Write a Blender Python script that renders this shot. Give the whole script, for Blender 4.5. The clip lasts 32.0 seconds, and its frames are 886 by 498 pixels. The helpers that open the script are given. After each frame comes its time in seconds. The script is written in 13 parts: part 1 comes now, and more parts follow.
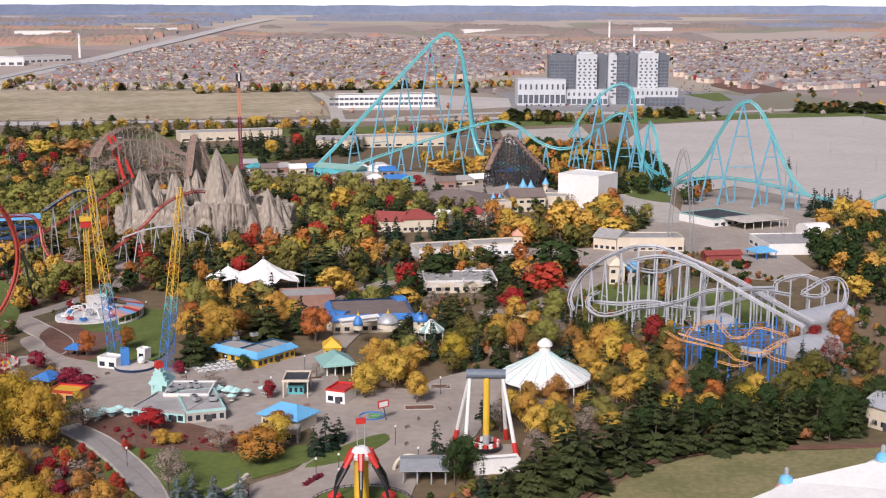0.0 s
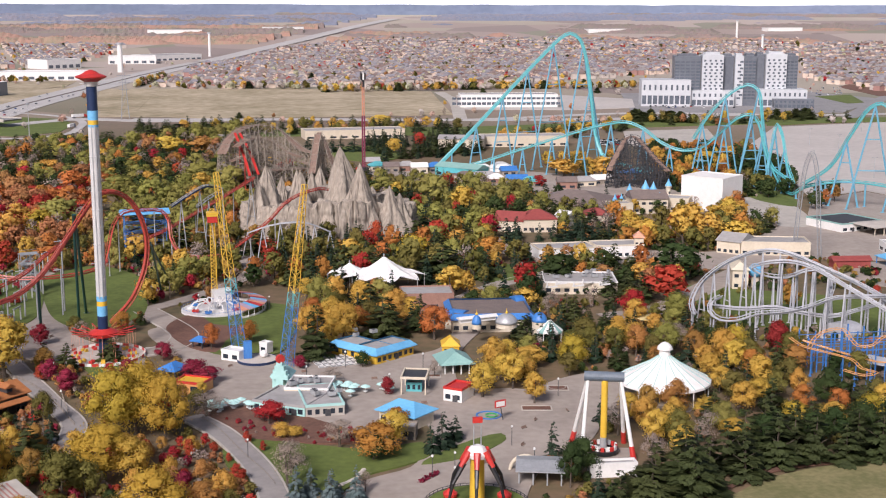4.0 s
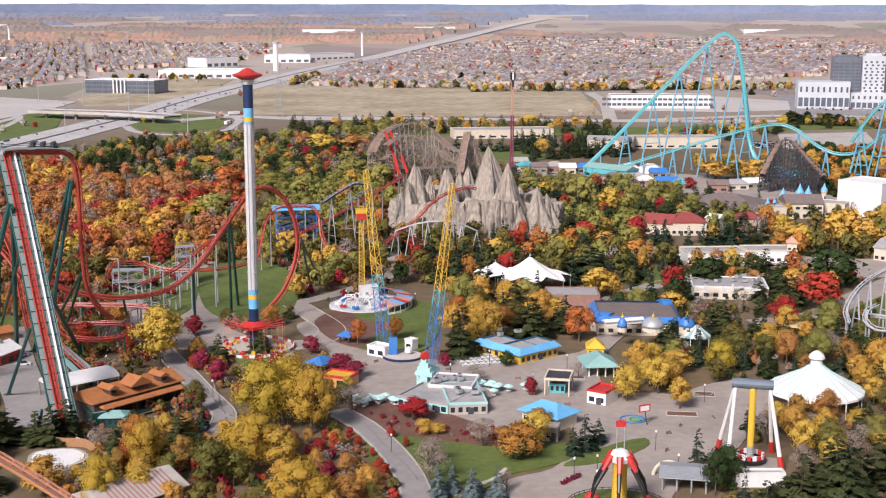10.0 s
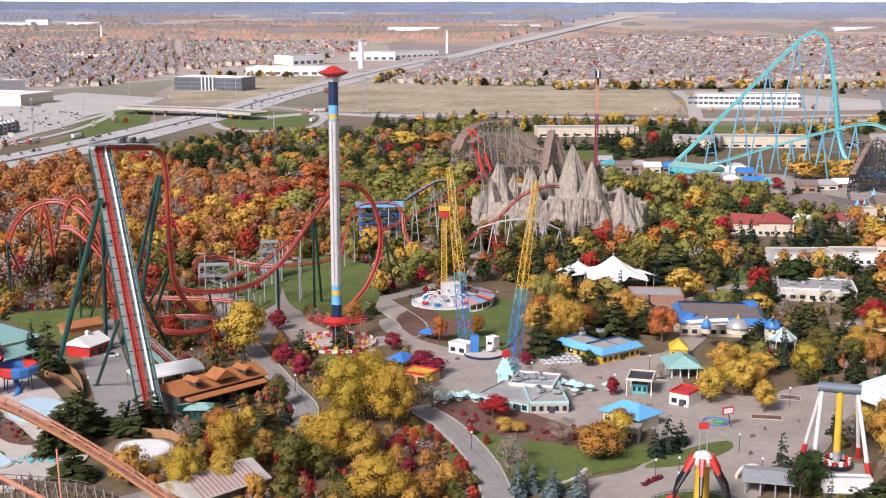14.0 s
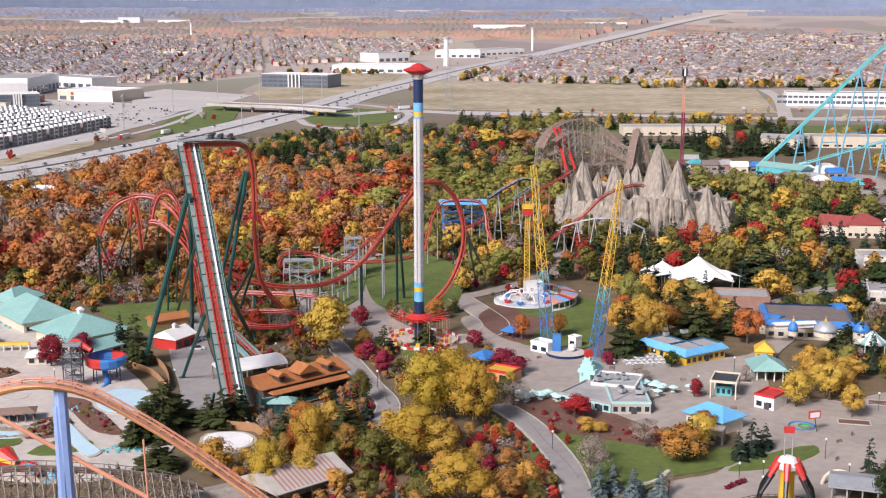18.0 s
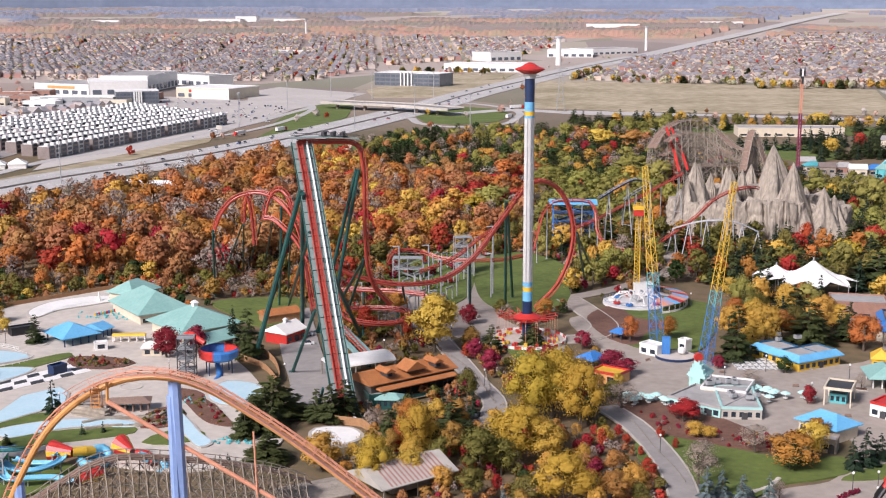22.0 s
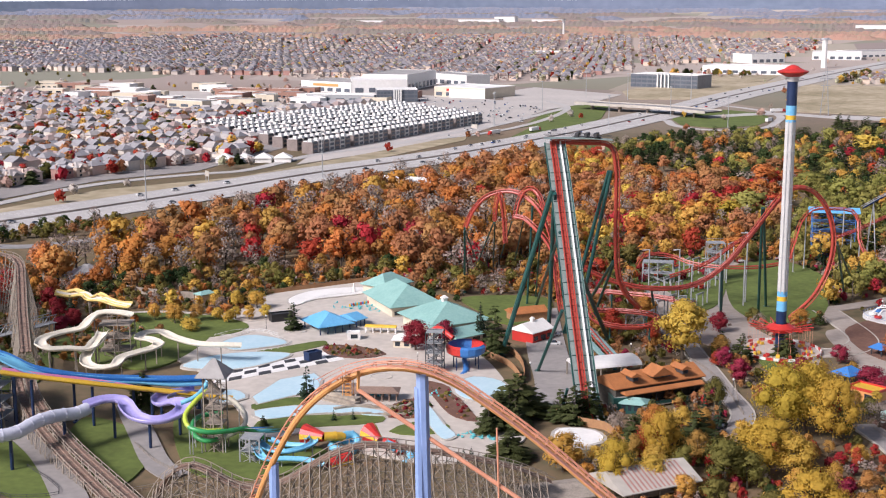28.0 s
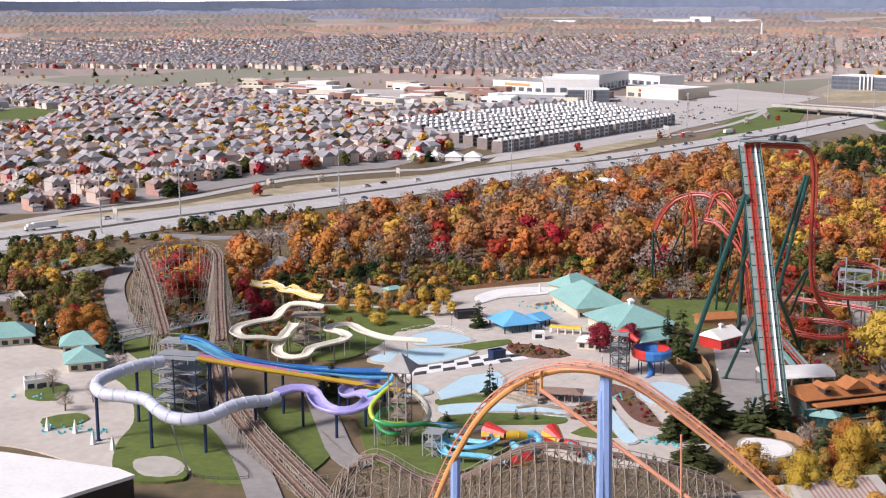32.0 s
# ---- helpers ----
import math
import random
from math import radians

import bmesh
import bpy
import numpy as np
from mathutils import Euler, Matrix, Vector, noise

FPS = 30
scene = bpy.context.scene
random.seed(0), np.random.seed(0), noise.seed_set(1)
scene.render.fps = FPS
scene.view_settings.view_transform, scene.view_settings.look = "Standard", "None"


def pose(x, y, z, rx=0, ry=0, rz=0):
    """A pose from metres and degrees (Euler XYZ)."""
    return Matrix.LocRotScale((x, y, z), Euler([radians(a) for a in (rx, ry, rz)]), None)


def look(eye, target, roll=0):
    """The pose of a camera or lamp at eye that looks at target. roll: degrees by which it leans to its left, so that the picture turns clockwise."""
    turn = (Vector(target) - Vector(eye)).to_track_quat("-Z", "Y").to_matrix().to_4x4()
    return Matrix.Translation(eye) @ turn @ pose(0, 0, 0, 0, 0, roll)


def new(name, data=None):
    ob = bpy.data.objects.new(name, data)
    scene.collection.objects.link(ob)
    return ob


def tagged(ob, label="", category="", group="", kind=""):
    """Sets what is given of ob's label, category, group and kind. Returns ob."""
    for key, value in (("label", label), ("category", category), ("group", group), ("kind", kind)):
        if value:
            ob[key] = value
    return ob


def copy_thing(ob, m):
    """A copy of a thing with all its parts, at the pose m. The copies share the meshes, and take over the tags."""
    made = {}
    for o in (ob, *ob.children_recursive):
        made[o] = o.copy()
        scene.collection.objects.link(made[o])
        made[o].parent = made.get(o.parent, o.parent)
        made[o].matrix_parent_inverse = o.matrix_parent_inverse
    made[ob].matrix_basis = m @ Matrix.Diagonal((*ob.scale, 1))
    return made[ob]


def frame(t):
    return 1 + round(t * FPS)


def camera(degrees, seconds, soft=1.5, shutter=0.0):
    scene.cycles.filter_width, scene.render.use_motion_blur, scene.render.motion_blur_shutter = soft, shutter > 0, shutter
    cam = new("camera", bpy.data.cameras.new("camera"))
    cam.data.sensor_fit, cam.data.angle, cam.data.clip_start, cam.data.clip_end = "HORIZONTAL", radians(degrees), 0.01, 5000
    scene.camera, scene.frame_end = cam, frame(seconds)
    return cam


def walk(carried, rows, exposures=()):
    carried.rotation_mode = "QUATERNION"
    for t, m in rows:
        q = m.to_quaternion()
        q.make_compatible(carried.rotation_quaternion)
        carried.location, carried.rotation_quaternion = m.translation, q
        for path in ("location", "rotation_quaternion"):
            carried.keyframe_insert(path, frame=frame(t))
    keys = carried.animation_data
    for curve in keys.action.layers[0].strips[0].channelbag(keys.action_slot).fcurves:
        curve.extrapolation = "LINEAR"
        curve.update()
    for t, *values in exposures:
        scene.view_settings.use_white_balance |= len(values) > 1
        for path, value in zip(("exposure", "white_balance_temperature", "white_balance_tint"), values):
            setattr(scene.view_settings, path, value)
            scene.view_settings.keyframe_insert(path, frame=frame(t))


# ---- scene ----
cam = camera(38.11, 32.0, soft=1.12)
PATH = [
    (0, pose(0, 0, 112, 79.293, 0.000, -17.768) @ pose(0, 0, 0, 0, 0, 0.098)),
    (1, pose(0, 0, 112, 79.290, 0.000, -16.575) @ pose(0, 0, 0, 0, 0, 0.117)),
    (2, pose(0, 0, 112, 79.278, 0.000, -15.090) @ pose(0, 0, 0, 0, 0, 0.107)),
    (3, pose(0, 0, 112, 79.296, 0.000, -13.537) @ pose(0, 0, 0, 0, 0, 0.134)),
    (3.5, pose(0, 0, 112, 79.286, 0.000, -12.958) @ pose(0, 0, 0, 0, 0, 0.113)),
    (5.5, pose(0, 0, 112, 79.254, 0.000, -10.320) @ pose(0, 0, 0, 0, 0, 0.104)),
    (6, pose(0, 0, 112, 79.264, 0.000, -9.789) @ pose(0, 0, 0, 0, 0, 0.108)),
    (7, pose(0, 0, 112, 79.271, 0.000, -8.724) @ pose(0, 0, 0, 0, 0, 0.109)),
    (8, pose(0, 0, 112, 79.261, 0.000, -7.744) @ pose(0, 0, 0, 0, 0, 0.088)),
    (9, pose(0, 0, 112, 79.255, 0.000, -6.592) @ pose(0, 0, 0, 0, 0, 0.092)),
    (10, pose(0, 0, 112, 79.256, 0.000, -5.683) @ pose(0, 0, 0, 0, 0, 0.075)),
    (11, pose(0, 0, 112, 79.241, 0.000, -4.735) @ pose(0, 0, 0, 0, 0, 0.063)),
    (12, pose(0, 0, 112, 79.215, 0.000, -3.595) @ pose(0, 0, 0, 0, 0, 0.034)),
    (13, pose(0, 0, 112, 79.180, 0.000, -2.620) @ pose(0, 0, 0, 0, 0, 0.023)),
    (14, pose(0, 0, 112, 79.155, 0.000, -1.933) @ pose(0, 0, 0, 0, 0, 0.011)),
    (14.5, pose(0, 0, 112, 79.149, 0.000, -1.604) @ pose(0, 0, 0, 0, 0, -0.010)),
    (16.5, pose(0, 0, 112, 79.090, 0.000, 0.000) @ pose(0, 0, 0, 0, 0, 0.026)),
    (17, pose(0, 0, 112, 79.077, 0.000, 0.587) @ pose(0, 0, 0, 0, 0, -0.010)),
    (18, pose(0, 0, 112, 79.057, 0.000, 1.837) @ pose(0, 0, 0, 0, 0, -0.045)),
    (19, pose(0, 0, 112, 79.044, 0.000, 2.828) @ pose(0, 0, 0, 0, 0, -0.044)),
    (20, pose(0, 0, 112, 79.040, 0.000, 4.224) @ pose(0, 0, 0, 0, 0, -0.088)),
    (21, pose(0, 0, 112, 79.030, 0.000, 5.503) @ pose(0, 0, 0, 0, 0, -0.074)),
    (22, pose(0, 0, 112, 79.021, 0.000, 6.796) @ pose(0, 0, 0, 0, 0, -0.092)),
    (23, pose(0, 0, 112, 79.024, 0.000, 8.339) @ pose(0, 0, 0, 0, 0, -0.105)),
    (24, pose(0, 0, 112, 79.021, 0.000, 9.671) @ pose(0, 0, 0, 0, 0, -0.101)),
    (25, pose(0, 0, 112, 79.040, 0.000, 11.111) @ pose(0, 0, 0, 0, 0, -0.116)),
    (25.5, pose(0, 0, 112, 79.055, 0.000, 12.161) @ pose(0, 0, 0, 0, 0, -0.124)),
    (27.5, pose(0, 0, 112, 79.073, 0.000, 16.885) @ pose(0, 0, 0, 0, 0, -0.165)),
    (28, pose(0, 0, 112, 79.071, 0.000, 18.110) @ pose(0, 0, 0, 0, 0, -0.156)),
    (29, pose(0, 0, 112, 79.079, 0.000, 19.863) @ pose(0, 0, 0, 0, 0, -0.190)),
    (30, pose(0, 0, 112, 79.092, 0.000, 22.147) @ pose(0, 0, 0, 0, 0, -0.175)),
    (31, pose(0, 0, 112, 79.084, 0.000, 24.476) @ pose(0, 0, 0, 0, 0, -0.192)),
    (32, pose(0, 0, 112, 79.085, 0.000, 26.596) @ pose(0, 0, 0, 0, 0, -0.205)),
]

walk(cam, PATH, exposures=[(0, -0.04, 6250, 18), (6, 0.1, 6250, 18), (17, 0.22, 6150, 17), (32, 0.22, 6150, 17)])

# ---- light ----
SUN_ELEV, SUN_AZ = 38.0, 215.0
world = bpy.data.worlds.new("sky_world")
scene.world = world
world.use_nodes = True
wn = world.node_tree.nodes
sky = wn.new("ShaderNodeTexSky")
sky.sky_type, sky.sun_disc = "NISHITA", False
sky.sun_elevation, sky.sun_rotation = radians(SUN_ELEV), radians(SUN_AZ)
sky.air_density, sky.dust_density, sky.ozone_density = 1.0, 4.0, 1.0
world.node_tree.links.new(sky.outputs[0], wn["Background"].inputs[0])
wn["Background"].inputs[1].default_value = 0.074
sun_data = bpy.data.lights.new("sun", "SUN")
sun_data.energy, sun_data.angle, sun_data.color = 3.95, radians(14), (1.0, 0.95, 0.90)
sun = new("sun", sun_data)
sa, se = radians(SUN_AZ), radians(SUN_ELEV)
sun.matrix_world = look((math.sin(sa) * math.cos(se) * 100, math.cos(sa) * math.cos(se) * 100, math.sin(se) * 100), (0, 0, 0))


# ---- materials ----
def mat(name, a, b=None, rough=0.7, metal=0.0, scale=0.5, bump=0.0, vary=0.0, island=False, fine=6.0):
    """A surface that wanders between two colours at two scales; vary: piece by piece."""
    m = bpy.data.materials.new(name)
    m.use_nodes = True
    nt = m.node_tree
    ns, ln = nt.nodes, nt.links.new
    bsdf = ns["Principled BSDF"]
    bsdf.inputs["Roughness"].default_value, bsdf.inputs["Metallic"].default_value = rough, metal
    if b is None:
        b = tuple(min(1, c * 0.82) for c in a)
    geo = ns.new("ShaderNodeNewGeometry")
    n1, n2 = ns.new("ShaderNodeTexNoise"), ns.new("ShaderNodeTexNoise")
    n1.inputs["Scale"].default_value, n1.inputs["Detail"].default_value = scale, 4
    n2.inputs["Scale"].default_value, n2.inputs["Detail"].default_value = scale * fine, 3
    for n in (n1, n2):
        ln(geo.outputs["Position"], n.inputs["Vector"])
    add = ns.new("ShaderNodeMath")
    add.operation = "MULTIPLY_ADD"
    add.inputs[1].default_value = 0.5
    half = ns.new("ShaderNodeMath")
    half.operation, half.inputs[1].default_value = "MULTIPLY", 0.5
    ln(n2.outputs["Fac"], half.inputs[0])
    ln(n1.outputs["Fac"], add.inputs[0])
    ln(half.outputs[0], add.inputs[2])
    ramp = ns.new("ShaderNodeValToRGB")
    ramp.color_ramp.elements[0].position, ramp.color_ramp.elements[1].position = 0.36, 0.64
    ramp.color_ramp.elements[0].color, ramp.color_ramp.elements[1].color = (*b, 1), (*a, 1)
    fac = add.outputs[0]
    if island:
        mixf = ns.new("ShaderNodeMath")
        mixf.operation, mixf.inputs[1].default_value = "MULTIPLY_ADD", 0.36
        sh = ns.new("ShaderNodeMath")
        sh.operation, sh.inputs[1].default_value = "MULTIPLY", 0.64
        ln(add.outputs[0], sh.inputs[0])
        ln(geo.outputs["Random Per Island"], mixf.inputs[0])
        ln(sh.outputs[0], mixf.inputs[2])
        fac = mixf.outputs[0]
        ramp.color_ramp.elements[0].position, ramp.color_ramp.elements[1].position = 0.2, 0.85
    ln(fac, ramp.inputs[0])
    col = ramp.outputs[0]
    if vary:
        info, hsv, ma = ns.new("ShaderNodeObjectInfo"), ns.new("ShaderNodeHueSaturation"), ns.new("ShaderNodeMapRange")
        ma.inputs["To Min"].default_value, ma.inputs["To Max"].default_value = 1 - vary, 1 + vary
        ln(info.outputs["Random"], ma.inputs["Value"])
        ln(ma.outputs[0], hsv.inputs["Value"])
        mh = ns.new("ShaderNodeMapRange")
        mh.inputs["To Min"].default_value, mh.inputs["To Max"].default_value = 0.5 - vary * 0.06, 0.5 + vary * 0.06
        ln(info.outputs["Random"], mh.inputs["Value"])
        ln(mh.outputs[0], hsv.inputs["Hue"])
        ln(col, hsv.inputs["Color"])
        col = hsv.outputs[0]
    ln(col, bsdf.inputs["Base Color"])
    if bump:
        bp = ns.new("ShaderNodeBump")
        bp.inputs["Strength"].default_value, bp.inputs["Distance"].default_value = min(1, bump), bump
        ln(n2.outputs["Fac"], bp.inputs["Height"])
        ln(bp.outputs[0], bsdf.inputs["Normal"])
    return m


def leafmat(name, dark, light, grain=0.15):
    """Foliage: each tree has its own tint, the clumps within it wander a little."""
    m = bpy.data.materials.new(name)
    m.use_nodes = True
    nt = m.node_tree
    ns, ln = nt.nodes, nt.links.new
    bsdf = ns["Principled BSDF"]
    bsdf.inputs["Roughness"].default_value, bsdf.inputs["Specular IOR Level"].default_value = 0.75, 0.2
    geo, noi, att, info = ns.new("ShaderNodeNewGeometry"), ns.new("ShaderNodeTexNoise"), ns.new("ShaderNodeAttribute"), ns.new("ShaderNodeObjectInfo")
    noi.inputs["Scale"].default_value, noi.inputs["Detail"].default_value = 0.35, 3
    ln(geo.outputs["Position"], noi.inputs["Vector"])
    att.attribute_name = "tint"
    total = None
    for socket, k in ((geo.outputs["Random Per Island"], grain), (noi.outputs["Fac"], 0.34), (att.outputs["Fac"], 0.34), (info.outputs["Random"], 0.12)):
        mul = ns.new("ShaderNodeMath")
        mul.operation, mul.inputs[1].default_value = "MULTIPLY_ADD", k
        ln(socket, mul.inputs[0])
        if total is not None:
            ln(total, mul.inputs[2])
        else:
            mul.inputs[2].default_value = 0.0
        total = mul.outputs[0]
    ramp = ns.new("ShaderNodeValToRGB")
    ramp.color_ramp.elements[0].position, ramp.color_ramp.elements[1].position = 0.18, 0.84
    ramp.color_ramp.elements[0].color, ramp.color_ramp.elements[1].color = (*dark, 1), (*light, 1)
    ln(total, ramp.inputs[0])
    hsv, mh = ns.new("ShaderNodeHueSaturation"), ns.new("ShaderNodeMapRange")
    mh.inputs["To Min"].default_value, mh.inputs["To Max"].default_value = 0.486, 0.514
    mix2 = ns.new("ShaderNodeMath")
    mix2.operation = "FRACT"
    shift = ns.new("ShaderNodeMath")
    shift.operation, shift.inputs[1].default_value = "MULTIPLY_ADD", 7.3
    ln(att.outputs["Fac"], shift.inputs[0])
    ln(info.outputs["Random"], shift.inputs[2])
    ln(shift.outputs[0], mix2.inputs[0])
    ln(mix2.outputs[0], mh.inputs["Value"])
    ln(mh.outputs[0], hsv.inputs["Hue"])
    ln(ramp.outputs[0], hsv.inputs["Color"])
    ln(hsv.outputs[0], bsdf.inputs["Base Color"])
    glow, mix = ns.new("ShaderNodeBsdfTranslucent"), ns.new("ShaderNodeMixShader")
    mix.inputs[0].default_value = 0.3
    ln(hsv.outputs[0], glow.inputs["Color"])
    ln(bsdf.outputs[0], mix.inputs[1])
    ln(glow.outputs[0], mix.inputs[2])
    ln(mix.outputs[0], ns["Material Output"].inputs["Surface"])
    return m


M = {
    "concrete": mat("concrete_paving", (0.39, 0.335, 0.29), (0.295, 0.25, 0.215), 0.9, scale=0.06, bump=0.02),
    "pool_deck": mat("pool_deck", (0.58, 0.52, 0.46), (0.46, 0.41, 0.36), 0.9, scale=0.06, bump=0.02),
    "asphalt": mat("asphalt", (0.30, 0.29, 0.29), (0.22, 0.215, 0.215), 0.9, scale=0.05, bump=0.02),
    "highway": mat("pale_highway_concrete", (0.50, 0.475, 0.455), (0.41, 0.39, 0.375), 0.9, scale=0.02, fine=12),
    "lot": mat("worn_parking_asphalt", (0.53, 0.485, 0.45), (0.43, 0.395, 0.365), 0.9, scale=0.015, fine=12),
    "path": mat("grey_path", (0.32, 0.295, 0.28), (0.25, 0.23, 0.22), 0.9, scale=0.08),
    "grass": mat("lawn", (0.128, 0.168, 0.033), (0.08, 0.108, 0.02), 0.95, scale=0.08, bump=0.1),
    "dry_grass": mat("dry_meadow", (0.50, 0.41, 0.29), (0.25, 0.21, 0.12), 0.95, scale=0.012, fine=7, bump=0.1),
    "worn_lawn": mat("worn_lawn", (0.26, 0.225, 0.105), (0.15, 0.145, 0.055), 0.95, scale=0.09, fine=8, bump=0.1),
    "mulch": mat("mulch", (0.19, 0.095, 0.065), (0.12, 0.06, 0.042), 0.95, scale=0.2, bump=0.1),
    "gravel": mat("pale_gravel", (0.5, 0.46, 0.41), (0.38, 0.35, 0.31), 0.95, scale=0.05),
    "white": mat("white_paint", (0.80, 0.79, 0.77), (0.70, 0.69, 0.67), 0.5, scale=0.3),
    "canvas": mat("white_canvas", (0.84, 0.82, 0.79), (0.74, 0.72, 0.69), 0.7, scale=0.15),
    "cream": mat("cream_wall", (0.66, 0.58, 0.46), (0.56, 0.49, 0.38), 0.8, scale=0.2),
    "mast_grey": mat("pale_mast_paint", (0.60, 0.59, 0.58), (0.52, 0.51, 0.50), 0.5, scale=0.2),
    "grey": mat("grey_paint", (0.33, 0.34, 0.35), (0.26, 0.27, 0.28), 0.6, scale=0.3),
    "dark": mat("dark_grey", (0.06, 0.06, 0.065), (0.04, 0.04, 0.045), 0.6, scale=0.3),
    "black": mat("black_paint", (0.02, 0.02, 0.022), (0.014, 0.014, 0.016), 0.4, scale=0.5),
    "steel": mat("grey_steel", (0.48, 0.49, 0.50), (0.36, 0.37, 0.38), 0.45, 0.3, scale=0.3),
    "galv": mat("galvanised_steel", (0.50, 0.51, 0.54), (0.39, 0.40, 0.43), 0.5, 0.15, scale=0.3),
    "navy": mat("navy_paint", (0.015, 0.035, 0.10), (0.01, 0.024, 0.075), 0.45, scale=0.3),
    "blue": mat("blue_paint", (0.06, 0.22, 0.55), (0.04, 0.16, 0.45), 0.45, scale=0.3),
    "sky_blue": mat("sky_blue_paint", (0.17, 0.47, 0.74), (0.12, 0.38, 0.65), 0.5, scale=0.2),
    "pale_blue": mat("lavender_blue_paint", (0.30, 0.42, 0.74), (0.24, 0.35, 0.65), 0.4, scale=0.2),
    "teal": mat("teal_paint", (0.13, 0.47, 0.50), (0.09, 0.40, 0.44), 0.4, scale=0.2),
    "red": mat("red_paint", (0.58, 0.045, 0.035), (0.45, 0.03, 0.025), 0.4, scale=0.3),
    "rust_red": mat("red_track_paint", (0.46, 0.07, 0.045), (0.35, 0.05, 0.035), 0.4, scale=0.3),
    "steel_blue": mat("steel_blue_paint", (0.16, 0.40, 0.53), (0.12, 0.33, 0.46), 0.4, scale=0.3),
    "dark_green": mat("dark_green_paint", (0.02, 0.085, 0.075), (0.012, 0.06, 0.055), 0.4, scale=0.3),
    "yellow": mat("yellow_paint", (0.75, 0.48, 0.05), (0.64, 0.39, 0.04), 0.45, scale=0.3),
    "orange": mat("orange_track_paint", (0.70, 0.36, 0.13), (0.6, 0.29, 0.10), 0.4, scale=0.3),
    "salmon": mat("salmon_rail_paint", (0.72, 0.34, 0.22), (0.62, 0.27, 0.17), 0.4, scale=0.3),
    "green": mat("green_plastic", (0.06, 0.36, 0.12), (0.04, 0.28, 0.09), 0.3, scale=0.3),
    "purple": mat("lilac_plastic", (0.40, 0.36, 0.68), (0.33, 0.29, 0.6), 0.35, scale=0.2),
    "teal_roof": mat("verdigris_roof", (0.28, 0.47, 0.43), (0.21, 0.39, 0.36), 0.6, scale=0.2),
    "orange_roof": mat("orange_shingle_roof", (0.45, 0.17, 0.055), (0.32, 0.12, 0.04), 0.75, scale=0.5),
    "grey_roof": mat("grey_flat_roof", (0.40, 0.38, 0.37), (0.30, 0.29, 0.28), 0.85, scale=0.08),
    "brown_roof": mat("brown_shingle_roof", (0.22, 0.17, 0.15), (0.15, 0.12, 0.11), 0.85, scale=0.3),
    "wood": mat("weathered_timber", (0.37, 0.315, 0.26), (0.215, 0.18, 0.148), 0.85, scale=0.6),
    "wood_red": mat("reddish_track_timber", (0.30, 0.20, 0.155), (0.20, 0.135, 0.105), 0.85, scale=0.6),
    "fence": mat("cedar_fence", (0.42, 0.23, 0.11), (0.30, 0.16, 0.08), 0.85, scale=0.6),
    "rock": mat("sprayed_rock", (0.46, 0.395, 0.315), (0.19, 0.16, 0.13), 0.9, scale=0.10, bump=0.4, fine=5),
    "brick": mat("red_brick", (0.36, 0.20, 0.15), (0.27, 0.15, 0.115), 0.85, scale=0.4),
    "window": mat("window_glass", (0.035, 0.045, 0.06), (0.02, 0.028, 0.04), 0.12, scale=0.2),
    "water": mat("pool_water", (0.60, 0.78, 0.84), (0.50, 0.71, 0.80), 0.08, scale=0.15, bump=0.03),
    "trunk": mat("bark", (0.13, 0.10, 0.075), (0.075, 0.058, 0.045), 0.9, scale=1.0),
}
LEAF = {
    "willow": leafmat("willow_leaves", (0.31, 0.21, 0.03), (0.71, 0.50, 0.07)),
    "olive_willow": leafmat("olive_willow_leaves", (0.15, 0.14, 0.034), (0.44, 0.405, 0.11)),
    "gold": leafmat("gold_leaves", (0.46, 0.27, 0.05), (0.80, 0.54, 0.115)),
    "orange": leafmat("orange_leaves", (0.32, 0.125, 0.035), (0.72, 0.31, 0.075)),
    "rust": leafmat("rust_leaves", (0.275, 0.125, 0.052), (0.58, 0.285, 0.12)),
    "ochre": leafmat("ochre_leaves", (0.27, 0.14, 0.04), (0.60, 0.335, 0.09)),
    "red": leafmat("red_leaves", (0.26, 0.022, 0.02), (0.62, 0.075, 0.05)),
    "crimson": leafmat("crimson_leaves", (0.18, 0.016, 0.026), (0.44, 0.05, 0.07)),
    "olive": leafmat("olive_leaves", (0.09, 0.085, 0.02), (0.29, 0.245, 0.065)),
    "bare": leafmat("bare_twigs", (0.28, 0.215, 0.18), (0.50, 0.41, 0.35)),
    "pine": leafmat("pine_needles", (0.03, 0.042, 0.017), (0.115, 0.135, 0.042)),
    "spruce": leafmat("spruce_needles", (0.014, 0.032, 0.02), (0.055, 0.09, 0.05)),
    "blue_spruce": leafmat("blue_spruce_needles", (0.09, 0.13, 0.135), (0.25, 0.325, 0.335)),
    "dark_green": leafmat("dark_green_leaves", (0.02, 0.04, 0.012), (0.08, 0.115, 0.034)),
    # far foliage: distance haze painted in as a paler base colour
    "far_rust": leafmat("far_hazed_rust_woods", (0.58, 0.40, 0.32), (0.76, 0.56, 0.47), 0.1),
    "far_grey": leafmat("far_hazed_grey_woods", (0.52, 0.46, 0.42), (0.70, 0.63, 0.58), 0.1),
    "far_olive": leafmat("far_hazed_olive_woods", (0.46, 0.45, 0.31), (0.64, 0.60, 0.42), 0.1),
}


